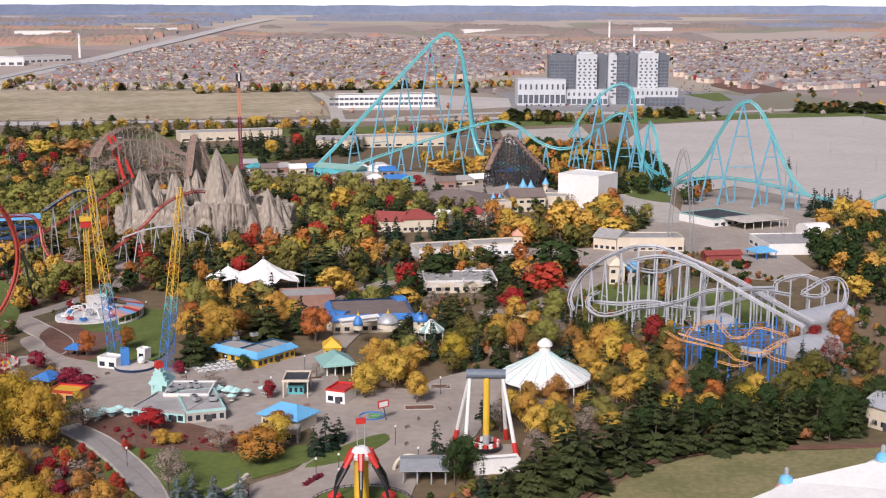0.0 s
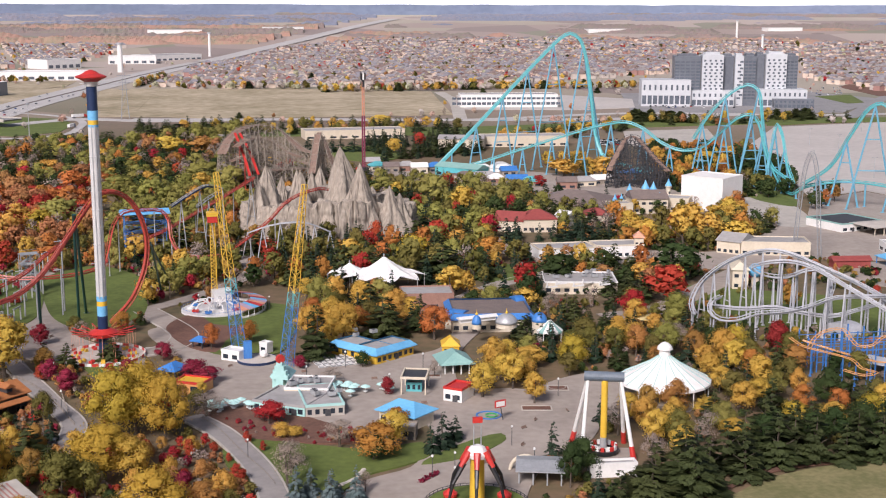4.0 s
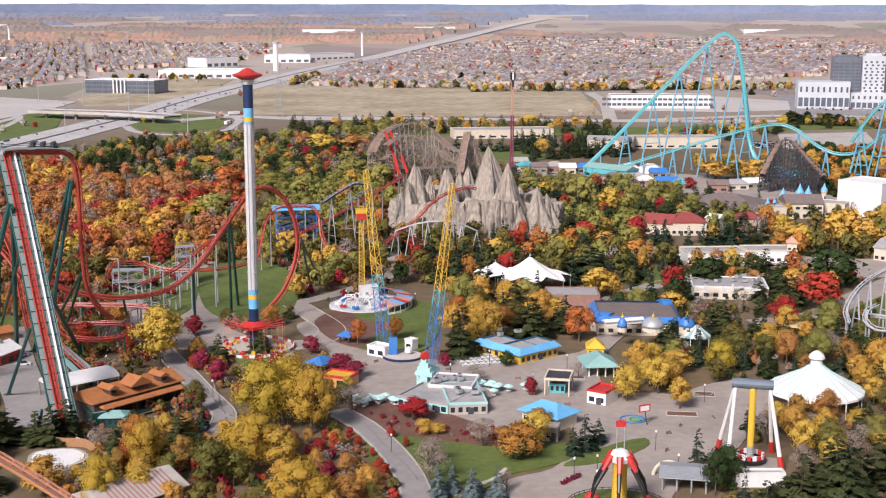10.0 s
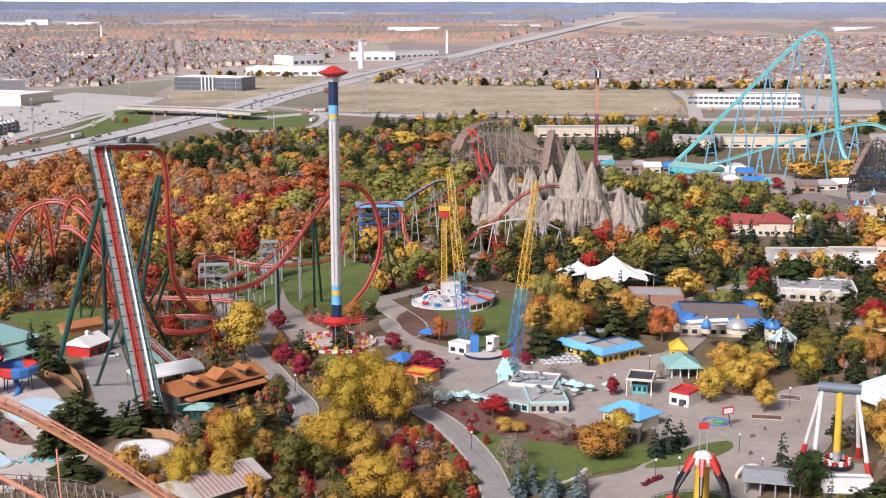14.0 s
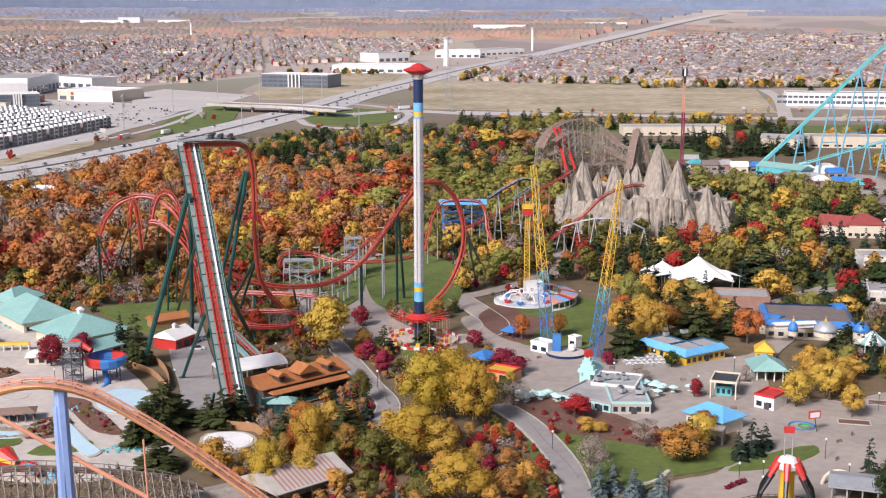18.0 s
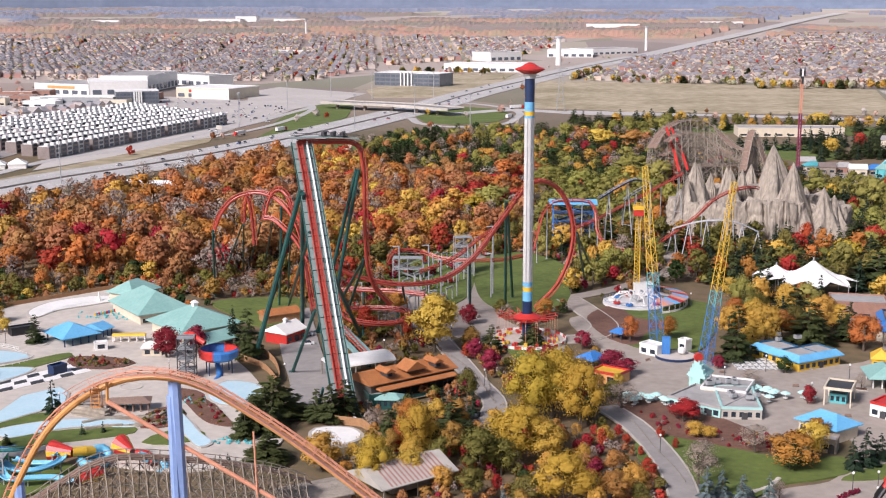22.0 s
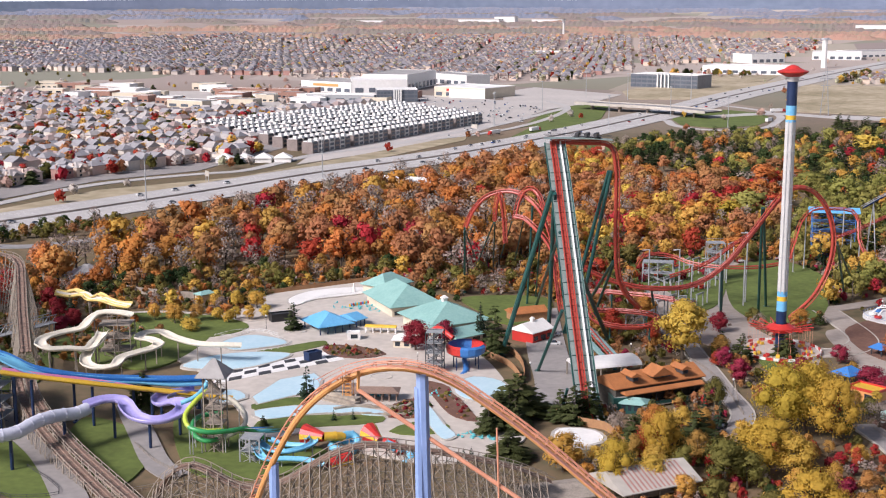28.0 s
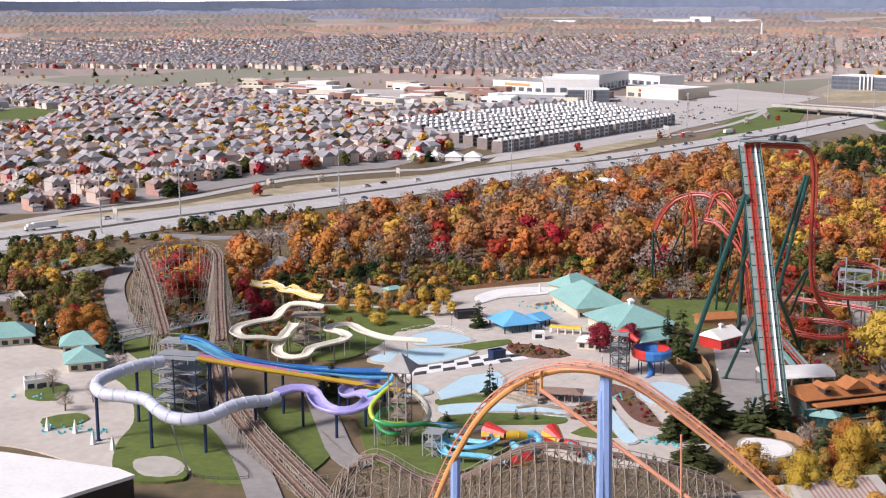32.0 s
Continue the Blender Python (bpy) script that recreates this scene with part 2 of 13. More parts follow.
# ---- mesh helpers ----
class B:
    """Gathers vertices and faces of one part."""

    def __init__(self):
        self.v, self.f, self.n = [], [], []

    def face(self, pts):
        n = len(self.v)
        self.v += [tuple(p) for p in pts]
        self.f.append(tuple(range(n, n + len(pts))))
        return self

    def box(self, x, y, z, sx, sy, sz, rot=0.0):
        """Centre of the base, sizes, turn about z in degrees."""
        c, s = math.cos(radians(rot)), math.sin(radians(rot))
        n = len(self.v)
        for k in (0, 1):
            for a, b in ((-.5, -.5), (.5, -.5), (.5, .5), (-.5, .5)):
                u, w = a * sx, b * sy
                self.v.append((x + u * c - w * s, y + u * s + w * c, z + k * sz))
        self.f += [tuple(n + i for i in q) for q in ((3, 2, 1, 0), (4, 5, 6, 7), (0, 1, 5, 4), (1, 2, 6, 5), (2, 3, 7, 6), (3, 0, 4, 7))]
        return self

    def cyl(self, p, q, r, r2=None, n=8, caps=True):
        p, q = Vector(p), Vector(q)
        r2 = r if r2 is None else r2
        d = (q - p).normalized()
        a = d.orthogonal().normalized()
        b = d.cross(a)
        k = len(self.v)
        for c, rr in ((p, r), (q, r2)):
            for i in range(n):
                t = math.tau * i / n
                self.v.append(tuple(c + (a * math.cos(t) + b * math.sin(t)) * rr))
        for i in range(n):
            j = (i + 1) % n
            self.f.append((k + i, k + j, k + n + j, k + n + i))
        if caps:
            self.f += [tuple(k + i for i in reversed(range(n))), tuple(k + n + i for i in range(n))]
        return self

    def beam(self, p, q, w=0.3, h=None):
        return self.cyl(p, q, w * 0.7, n=4)

    def tube(self, path, r, n=6, flat=1.0):
        """A round bar along a path of points."""
        path = [Vector(p) for p in path]
        k, m = len(self.v), len(path)
        for i, p in enumerate(path):
            d = (path[min(i + 1, m - 1)] - path[max(i - 1, 0)]).normalized()
            a = Vector((d.y, -d.x, 0))
            a = a.normalized() if a.length > 1e-4 else Vector((1, 0, 0))
            b = a.cross(d)
            for j in range(n):
                t = math.tau * (j + 0.5) / n
                self.v.append(tuple(p + a * math.cos(t) * r + b * math.sin(t) * r * flat))
        for i in range(m - 1):
            for j in range(n):
                j2 = (j + 1) % n
                self.f.append((k + i * n + j, k + i * n + j2, k + (i + 1) * n + j2, k + (i + 1) * n + j))
        self.f += [tuple(k + j for j in reversed(range(n))), tuple(k + (m - 1) * n + j for j in range(n))]
        return self

    def sweep(self, path, prof, ups=None, closed=True):
        """A profile of (sideways, up) along a path."""
        path = [Vector(p) for p in path]
        k, m, n = len(self.v), len(path), len(prof)
        for i, p in enumerate(path):
            d = (path[min(i + 1, m - 1)] - path[max(i - 1, 0)]).normalized()
            u0 = ups[i] if ups else Vector((0, 0, 1))
            a = d.cross(u0).normalized()
            b = a.cross(d)
            for x, z in prof:
                self.v.append(tuple(p + a * x + b * z))
        for i in range(m - 1):
            for j in range(n if closed else n - 1):
                j2 = (j + 1) % n
                self.f.append((k + i * n + j, k + i * n + j2, k + (i + 1) * n + j2, k + (i + 1) * n + j))
        return self

    def prism(self, poly, z0, z1):
        n, k = len(poly), len(self.v)
        if sum(poly[i][0] * poly[(i + 1) % n][1] - poly[(i + 1) % n][0] * poly[i][1] for i in range(n)) < 0:
            poly = poly[::-1]
        self.v += [(x, y, z0) for x, y in poly] + [(x, y, z1) for x, y in poly]
        self.f += [tuple(k + i for i in reversed(range(n))), tuple(k + n + i for i in range(n))]
        self.f += [(k + i, k + (i + 1) % n, k + n + (i + 1) % n, k + n + i) for i in range(n)]
        return self

    def lathe(self, x, y, prof, n=16, flute=0.0):
        """Rings of (radius, z)."""
        k, m = len(self.v), len(prof)
        for r, z in prof:
            for i in range(n):
                t = math.tau * i / n
                rr = r * (1 + (flute if i % 2 else -flute))
                self.v.append((x + rr * math.cos(t), y + rr * math.sin(t), z))
        for i in range(m - 1):
            for j in range(n):
                j2 = (j + 1) % n
                self.f.append((k + i * n + j, k + i * n + j2, k + (i + 1) * n + j2, k + (i + 1) * n + j))
        self.f += [tuple(k + j for j in reversed(range(n))), tuple(k + (m - 1) * n + j for j in range(n))]
        return self

    def roof(self, x, y, z, sx, sy, h, rot=0.0, hip=0.0, over=0.5, t=0.25):
        """A pitched roof with its ridge along its x; hip: how far the ridge draws in at the ends."""
        c, s = math.cos(radians(rot)), math.sin(radians(rot))
        X, Y = sx / 2 + over, sy / 2 + over
        low = [(-X, -Y), (X, -Y), (X, Y), (-X, Y)]
        ridge = [(-X + hip, 0), (X - hip, 0)]
        pts = [(a, b, z) for a, b in low] + [(a, b, z + t) for a, b in low] + [(a, b, z + h + t) for a, b in ridge]
        n = len(self.v)
        self.v += [(x + a * c - b * s, y + a * s + b * c, w) for a, b, w in pts]
        self.f += [tuple(n + i for i in q) for q in ((3, 2, 1, 0), (0, 1, 5, 4), (1, 2, 6, 5), (2, 3, 7, 6), (3, 0, 4, 7), (4, 5, 9, 8), (6, 7, 8, 9), (5, 6, 9), (7, 4, 8))]
        return self

    def mesh(self, name, material, smooth=False):
        me = bpy.data.meshes.new(name)
        me.from_pydata(self.v, [], self.f)
        for m in material if isinstance(material, (list, tuple)) else [material]:
            me.materials.append(m)
        if smooth:
            me.polygons.foreach_set("use_smooth", [True] * len(me.polygons))
        if self.n:
            soft_normals(me, np.array([tuple(q) for q in self.n]))
        return me


def tint_faces(me, values):
    """One number for each face, alike over a whole tree."""
    at_ = me.attributes.new("tint", "FLOAT", "FACE")
    at_.data.foreach_set("value", np.asarray(values, np.float32))


def soft_normals(me, nrm):
    """Leaves take the light as the rounded crown does, not each on its own."""
    me.polygons.foreach_set("use_smooth", [True] * len(me.polygons))
    at_ = me.attributes.new("custom_normal", "FLOAT_VECTOR", "POINT")
    at_.data.foreach_set("vector", nrm.astype(np.float32).ravel())


def thing(name, label, category, x=0, y=0, z=0, rot=0, group="", kind=""):
    ob = new(name)
    ob.matrix_world = pose(x, y, z, 0, 0, rot)
    return tagged(ob, label, category, group, kind)


def part(name, b, material, parent, label="", smooth=False, local=False):
    """One mesh under a thing or a part; b is in world places unless local."""
    ob = new(name, b.mesh(name, material, smooth) if isinstance(b, B) else b)
    ob.parent = parent
    if not local:
        m = parent.matrix_basis if parent.parent is None else parent.parent.matrix_basis @ parent.matrix_basis
        ob.matrix_basis = m.inverted()
    if label:
        ob["label"] = label
    return ob


def single(name, b, material, label, category, kind="", group="", smooth=False):
    return tagged(new(name, b.mesh(name, material, smooth)), label, category, group, kind)


def curve(points, step=2.0, closed=False):
    """A smooth line through points, at even steps."""
    P = [Vector(p) for p in points]
    n, out = len(P), []
    for i in range(n if closed else n - 1):
        if closed:
            a, b, c, d = P[i - 1], P[i], P[(i + 1) % n], P[(i + 2) % n]
        else:
            b, c = P[i], P[i + 1]
            a = P[i - 1] if i else b * 2 - c
            d = P[i + 2] if i + 2 < n else c * 2 - b
        k = max(2, int((c - b).length / step))
        t0, t1, t2, t3 = 0, max(1e-3, (b - a).length ** 0.5), 0, 0
        t2 = t1 + max(1e-3, (c - b).length ** 0.5)
        t3 = t2 + max(1e-3, (d - c).length ** 0.5)
        for j in range(k):
            t = t1 + (t2 - t1) * j / k
            a1 = a * ((t1 - t) / (t1 - t0)) + b * ((t - t0) / (t1 - t0))
            a2 = b * ((t2 - t) / (t2 - t1)) + c * ((t - t1) / (t2 - t1))
            a3 = c * ((t3 - t) / (t3 - t2)) + d * ((t - t2) / (t3 - t2))
            b1 = a1 * ((t2 - t) / (t2 - t0)) + a2 * ((t - t0) / (t2 - t0))
            b2 = a2 * ((t3 - t) / (t3 - t1)) + a3 * ((t - t1) / (t3 - t1))
            out.append(b1 * ((t2 - t) / (t2 - t1)) + b2 * ((t - t1) / (t2 - t1)))
    out.append(P[0] if closed else P[-1])
    return out


LAYER = [0]


def layer(z):
    """Flush surfaces are laid a little above one another."""
    LAYER[0] += 1
    return z + 0.006 * LAYER[0]


TAKEN = []  # outlines and lines on which no tree grows


def ribbon(name, pts, width, z, material, label, category="road", kind="structure", take=True, thick=0.0):
    line = curve([(*p[:2], 0) for p in pts], 6.0)
    b, w = B(), width / 2
    z = layer(z)
    b.sweep([(p.x, p.y, z + rise(math.hypot(p.x, p.y))) for p in line], [(-w, 0), (w, 0), (w, -0.3), (-w, -0.3)])
    if take:
        TAKEN.append(("line", np.array([(p.x, p.y) for p in line]), w + 1.0))
    return single(name, b, material, label, category, kind)


def plate(name, poly, z, material, label, category="pavement", kind="structure", take=True, soft=True, base=-0.2):
    if soft:
        poly = [(p.x, p.y) for p in curve([(*p, 0) for p in poly], 4.0, True)[:-1]]
    z = layer(z)
    if take:
        TAKEN.append(("area", np.array(poly), 1.0))
    return single(name, B().prism(list(poly), base, z), material, label, category, kind)


def inside(poly, x, y):
    px, py = poly[:, 0], poly[:, 1]
    qx, qy = np.concatenate((px[1:], px[:1])), np.concatenate((py[1:], py[:1]))
    return bool(np.count_nonzero(((py > y) != (qy > y)) & (x < (qx - px) * (y - py) / (qy - py + 1e-12) + px)) % 2)


BOXES = []


def free(x, y, pad=0.0):
    """Whether a spot lies clear of all paths, buildings and rides."""
    for kind, pts, w in TAKEN[len(BOXES):]:
        e = 0 if kind == "area" else w + 8
        BOXES.append((*(pts.min(0) - e), *(pts.max(0) + e)))
    near = np.array(BOXES)
    hit = np.nonzero((near[:, 0] < x) & (near[:, 1] < y) & (near[:, 2] > x) & (near[:, 3] > y))[0]
    for k in hit:
        kind, pts, w = TAKEN[k]
        if kind == "area":
            if inside(pts, x, y):
                return False
        elif ((pts - (x, y)) ** 2).sum(1).min() < (w + min(pad, 5) + 1.5) ** 2:
            return False
    return True


def keep_clear(x, y, r):
    TAKEN.append(("line", np.array([(x, y)]), r))

# ---- ground ----
def rise(d):
    """Height of the land: flat, then a slow climb to the hills at the rim."""
    if d < 2600:
        return 0.0
    s = (d - 2600) / 2300
    far = 2600 + 2300 * s + 13000 * s * s
    return max(0.0, 112 - 112 * d / far)


def ground_material():
    m = mat("land", (0.20, 0.13, 0.075), (0.10, 0.085, 0.04), 0.95, scale=0.012, fine=18, bump=0.05)
    nt = m.node_tree
    ns, ln = nt.nodes, nt.links.new
    bsdf = ns["Principled BSDF"]
    old = bsdf.inputs["Base Color"].links[0].from_socket
    geo, vor, ramp, sep = ns.new("ShaderNodeNewGeometry"), ns.new("ShaderNodeTexVoronoi"), ns.new("ShaderNodeValToRGB"), ns.new("ShaderNodeSeparateColor")
    vor.inputs["Scale"].default_value = 0.0035
    ln(geo.outputs["Position"], vor.inputs["Vector"])
    ln(vor.outputs["Color"], sep.inputs[0])
    ln(sep.outputs[0], ramp.inputs[0])
    r = ramp.color_ramp
    r.interpolation = "CONSTANT"
    for i, (p, c) in enumerate(((0, (0.41, 0.34, 0.295)), (0.3, (0.28, 0.225, 0.205)), (0.5, (0.38, 0.33, 0.265)), (0.7, (0.25, 0.24, 0.18)), (0.85, (0.35, 0.28, 0.245)))):
        e = r.elements[i] if i < 2 else r.elements.new(p)
        e.position, e.color = p, (*c, 1)
    far, ln2, mix = ns.new("ShaderNodeVectorMath"), ns.new("ShaderNodeMapRange"), ns.new("ShaderNodeMix")
    far.operation = "LENGTH"
    ln(geo.outputs["Position"], far.inputs[0])
    ln2.inputs["From Min"].default_value, ln2.inputs["From Max"].default_value = 1000, 1900
    ln(far.outputs["Value"], ln2.inputs["Value"])
    mix.data_type = "RGBA"
    ln(ln2.outputs[0], mix.inputs["Factor"])
    ln(old, mix.inputs["A"])
    ln(ramp.outputs[0], mix.inputs["B"])
    ln(mix.outputs["Result"], bsdf.inputs["Base Color"])
    return m


gb = B()
RINGS = [0, 100, 200, 300, 400, 500, 600, 800, 1000, 1300, 1600, 2000, 2400, 2600, 2800, 3000, 3200, 3400, 3600, 3800, 4000, 4200, 4400, 4600, 4750, 4900, 4980]
NR = 180
for d in RINGS:
    for i in range(NR):
        a = math.tau * i / NR
        gb.v.append((d * math.sin(a), d * math.cos(a), rise(d)))
for k in range(len(RINGS) - 1):
    for i in range(NR):
        j = (i + 1) % NR
        gb.f.append((k * NR + i, (k + 1) * NR + i, (k + 1) * NR + j, k * NR + j))
single("ground", gb, ground_material(), "broad flat land of autumn grass, fields and leaf litter", "ground", "structure")

# far wooded ridge that closes the view, its blue is painted-in distance haze
hills = mat("far_haze_blue_ridge", (0.21, 0.255, 0.36), (0.16, 0.20, 0.29), 1.0, scale=0.004, fine=9)
rng = random.Random(5)
for tier, (dist, z0, amp, name) in enumerate(((4975, 118, 6, "far"), (4800, 92, 6, "near"))):
    rb, n = B(), 720
    for i in range(n + 1):
        a = math.tau * i / n
        h = z0 + amp * (noise.noise((math.sin(a) * 7, math.cos(a) * 7, tier * 3.1)) + 0.5 * noise.noise((math.sin(a) * 31, math.cos(a) * 31, tier)))
        rb.v += [(dist * math.sin(a), dist * math.cos(a), 40), (dist * math.sin(a), dist * math.cos(a), h), ((dist + 12) * math.sin(a), (dist + 12) * math.cos(a), h), ((dist + 12) * math.sin(a), (dist + 12) * math.cos(a), 40)]
    for i in range(n):
        rb.f += [(4 * i + k, 4 * i + k + 1, 4 * i + k + 5, 4 * i + k + 4) for k in range(3)]
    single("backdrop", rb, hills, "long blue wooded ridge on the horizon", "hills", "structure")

# bright cloud low on the horizon
cloud = bpy.data.materials.new("bright_cloud")
cloud.use_nodes = True
cb_ = cloud.node_tree.nodes["Principled BSDF"]
cb_.inputs["Base Color"].default_value = (0.8, 0.8, 0.8, 1)
cb_.inputs["Emission Color"].default_value, cb_.inputs["Emission Strength"].default_value = (0.93, 0.95, 1.0, 1), 0.75
cl = B()
for i in range(361):
    a = math.tau * i / 360
    cl.v += [(4994 * math.sin(a), 4994 * math.cos(a), 60), (4994 * math.sin(a), 4994 * math.cos(a), 420)]
cl.f = [(2 * i, 2 * i + 1, 2 * i + 3, 2 * i + 2) for i in range(360)]
single("backdrop", cl, cloud, "white overcast cloud low on the horizon", "sky", "structure")

# ---- roads and open ground beyond the park ----
HWY = [(-598.7, 254.3), (-529.2, 349), (-456.7, 452.6), (-427.4, 531.8), (-401.3, 599.3), (-372.3, 679.3), (-340.6, 778.2), (-300, 869.3), (-268, 965), (-238, 1079.4), (-206, 1232.1), (-180, 1357.2), (-154, 1537.5), (-98, 1821.7), (-22.4, 2194.4), (83.5, 2638.9)]
ribbon("road", HWY, 55, 0.5, M["highway"], "wide multi-lane highway with pale worn asphalt", take=True)
ribbon("road", [(83.5, 2638.9), (194.2, 2925.6), (347, 3241.1), (479.6, 3539.9), (587.3, 3792.9), (755.7, 4204.2)], 42, 1.6, M["highway"], "far run of the highway up the plain", take=True)
hl = curve([(*p, 0) for p in HWY], 12.0)
TAKEN.append(("line", np.array([(p.x + 18, p.y - 6) for p in hl if 640 < p.y < 1100]), 62))
mark = B()
for off in (-22, -18.3, -14.6, -10.9, -3, 3, 10.9, 14.6, 18.3, 22):
    solid = off in (-22, 22, -3, 3)
    for i in range(1, len(hl) - 1):
        if hl[i].y > 1500:
            break
        if solid or i % 2:
            d = (hl[i + 1] - hl[i]).normalized()
            s = Vector((d.y, -d.x, 0))
            p, q, w = hl[i] + s * off, hl[i + 1] + s * off, s * 0.16
            u = Vector((0, 0, 0.52))
            mark.face([p - w + u, p + w + u, q + w + u, q - w + u])
single("lane_markings", mark, M["white"], "white painted highway lane lines", "road marking", "structure")
for off in (-0.5,):
    bb = B().sweep([(p.x, p.y, 0.5) for p in hl], [(-0.4, 0), (0.4, 0), (0.12, 1.0), (-0.12, 1.0)])
    single("median_barrier", bb, M["concrete"], "low concrete median barrier along the highway", "barrier", "structure")
ribbon("road", [(-403.9, 307), (-438.3, 459.7), (-395.7, 491.8), (-367, 498.7), (-330.5, 554.8), (-314.5, 611.9), (-300.7, 687.2)], 9, 0.3, M["asphalt"], "service road beside the woodland", take=True)
ribbon("road", [(-494.6, 409), (-488.1, 513.1), (-465.9, 580.4), (-452.3, 689.3), (-413.1, 753.9), (-396.4, 771.5), (-384.8, 879), (-360.1, 932), (-337.8, 1046.1), (-319.5, 1136.7), (-303.8, 1308.3), (-293.1, 1390.9), (-263.2, 1420.7)], 9, 0.35, M["highway"], "ramp road that runs along the houses", take=True)
ribbon("road", [(-729.5, 1367.7), (-533.9, 1333.3), (-434.1, 1392.6), (-345.1, 1432.5), (-291.3, 1386.2)], 20, 0.4, M["highway"], "arterial road past the shops", take=True)
ribbon("road", [(-148.7, 1263.5), (-118.8, 1302.5), (-80.3, 1330), (-13.3, 1296.8), (52.6, 1290.7), (109.4, 1291.2), (218.5, 1266.5), (323.4, 1242.8), (455.3, 1231.9), (601.6, 1257.3)], 22, 0.4, M["highway"], "arterial road beside the park", take=True)
ribbon("road", [(-177, 1226.7), (-158.6, 1170.2), (-124.8, 1144.1), (-86.3, 1170.9), (-76, 1239.5), (-77.5, 1302.9), (-100.4, 1365.5), (-154.2, 1418.1), (-181.7, 1343.2)], 8, 0.45, M["highway"], "curving highway ramp", take=True)
ribbon("road", [(-338, 993.6), (-308.6, 1060.9), (-292.8, 1147.9), (-290.8, 1275), (-303.1, 1356.6), (-343.8, 1432.6)], 7, 0.5, M["highway"], "curving loop ramp", take=True)
ribbon("road", [(358.2, 1663.8), (341.9, 1509.2), (290.1, 1243.7)], 14, 0.4, M["gravel"], "pale access road through the meadow", take=True)
ribbon("road", [(-29.6, 1319.8), (129, 1285.3), (291.5, 1249.9), (487.8, 1292.5), (692.2, 1231.7), (976.8, 1274.5)], 18, 0.42, M["highway"], "arterial road beyond the park", take=True)
ribbon("road", [(685.4, 1195.8), (881.3, 1454), (1151.5, 1784.3), (1349.3, 1950.6), (1787.3, 2164.9)], 16, 0.42, M["asphalt"], "road past the hospital grounds", take=True)
plate("meadow", [(-80.7, 1815.6), (179.9, 1776.1), (349.8, 1678), (296.9, 1311.5), (131.7, 1311.3), (-72.7, 1358.8)], 0.25, M["dry_grass"], "wide dry meadow of straw-coloured grass", "field", soft=False)
plate("meadow", [(-65.4, 1388), (-31.4, 1511.3), (67.3, 1658.6), (135.7, 1607.2), (240.8, 1559.3), (206.3, 1332.4), (42.1, 1317.3)], 0.25, M["dry_grass"], "dry grass verge", "field", soft=False, take=False)
plate("verge", [(-292.6, 1117.4), (-304.3, 1237.6), (-309.6, 1386.1), (-268.1, 1386.4), (-256, 1335.6), (-260.6, 1237.9)], 0.25, M["grass"], "green verge inside the interchange", "grass", soft=False, take=False)
plate("verge", [(-173.2, 1238.7), (-176.9, 1329.2), (-149.3, 1372.4), (-98.4, 1336.9), (-82.3, 1270.3), (-91, 1198.4), (-127, 1165.1), (-158.2, 1186.7)], 0.25, M["grass"], "green verge inside the loop ramp", "grass", soft=False, take=False)
plate("parking_lot", [(449.2, 941.4), (563.8, 1116.6), (694.2, 1143.2), (837.2, 1165.5), (801.5, 1026.8), (441.6, 551.2), (452.2, 603.4), (435.3, 644.2), (423.3, 713.6), (374.3, 689.5), (414.9, 806.5)], 0.3, M["lot"], "large empty car park of pale worn asphalt", "car park", soft=False)
plate("pavement", [(322.4, 1381.5), (441.5, 1346.1), (518.6, 1365.4), (563.6, 1493.9), (457.9, 1634.7), (367.3, 1604.7)], 0.3, M["lot"], "pale paved yard round the low depot", "pavement", soft=False)
plate("field", [(937.6, 1667.4), (978.8, 1713.8), (1025.6, 1676.5), (982.1, 1527.1), (891.1, 1477.4)], 0.5, M["mulch"], "bare brown building plot", "field", soft=False, take=False)
plate("pavement", [(487.8, 1292.5), (713.4, 1257.2), (870.2, 1435.5), (844.5, 1582.5), (586.5, 1597.1)], 0.28, M["asphalt"], "paved hospital forecourt", "pavement", soft=False)
plate("pavement", [(-374.5, 815.9), (-321.3, 981), (-311.9, 1342.5), (-438.4, 1459.9), (-665.8, 1519.6), (-960.2, 1415.1), (-957.3, 1335.2), (-669.2, 1222.9), (-557.5, 1272.8), (-476.1, 1230.8)], 0.2, M["lot"], "paved shopping centre car parks", "pavement", soft=False, take=False)
plate("verge", [(-499.5, 484), (-452.8, 563.8), (-438, 667.4), (-383.2, 745.7), (-349.1, 903.6), (-320.5, 1054), (-308.8, 1000.6), (-359.1, 698.9), (-411.8, 603.6), (-478.2, 462.9)], 0.22, M["dry_grass"], "dry grass strip along the highway", "grass", soft=False, take=False)

plate("verge", [(-278.8, 1036.1), (-285.5, 1155.3), (-303.4, 1374.2), (-264.4, 1401.4), (-240.4, 1228.8), (-248.2, 1077.0)], 0.3, M["grass"], "green verge beside the highway ramp", "ground", soft=False, take=False)
plate("verge", [(-289.1, 1609.2), (-282.0, 1670.3), (-137.2, 1851.9), (-99.8, 1904.2), (-123.4, 1661.7), (-158.0, 1509.0), (-256.8, 1480.2)], 0.3, M["dry_grass"], "dry grass round the office", "ground", soft=False, take=False)
plate("verge", [(-246.9, 1999.5), (-123.4, 2024.0), (-131.0, 1878.3), (-213.7, 1732.9)], 0.3, M["dry_grass"], "dry field behind the office", "ground", soft=False, take=False)
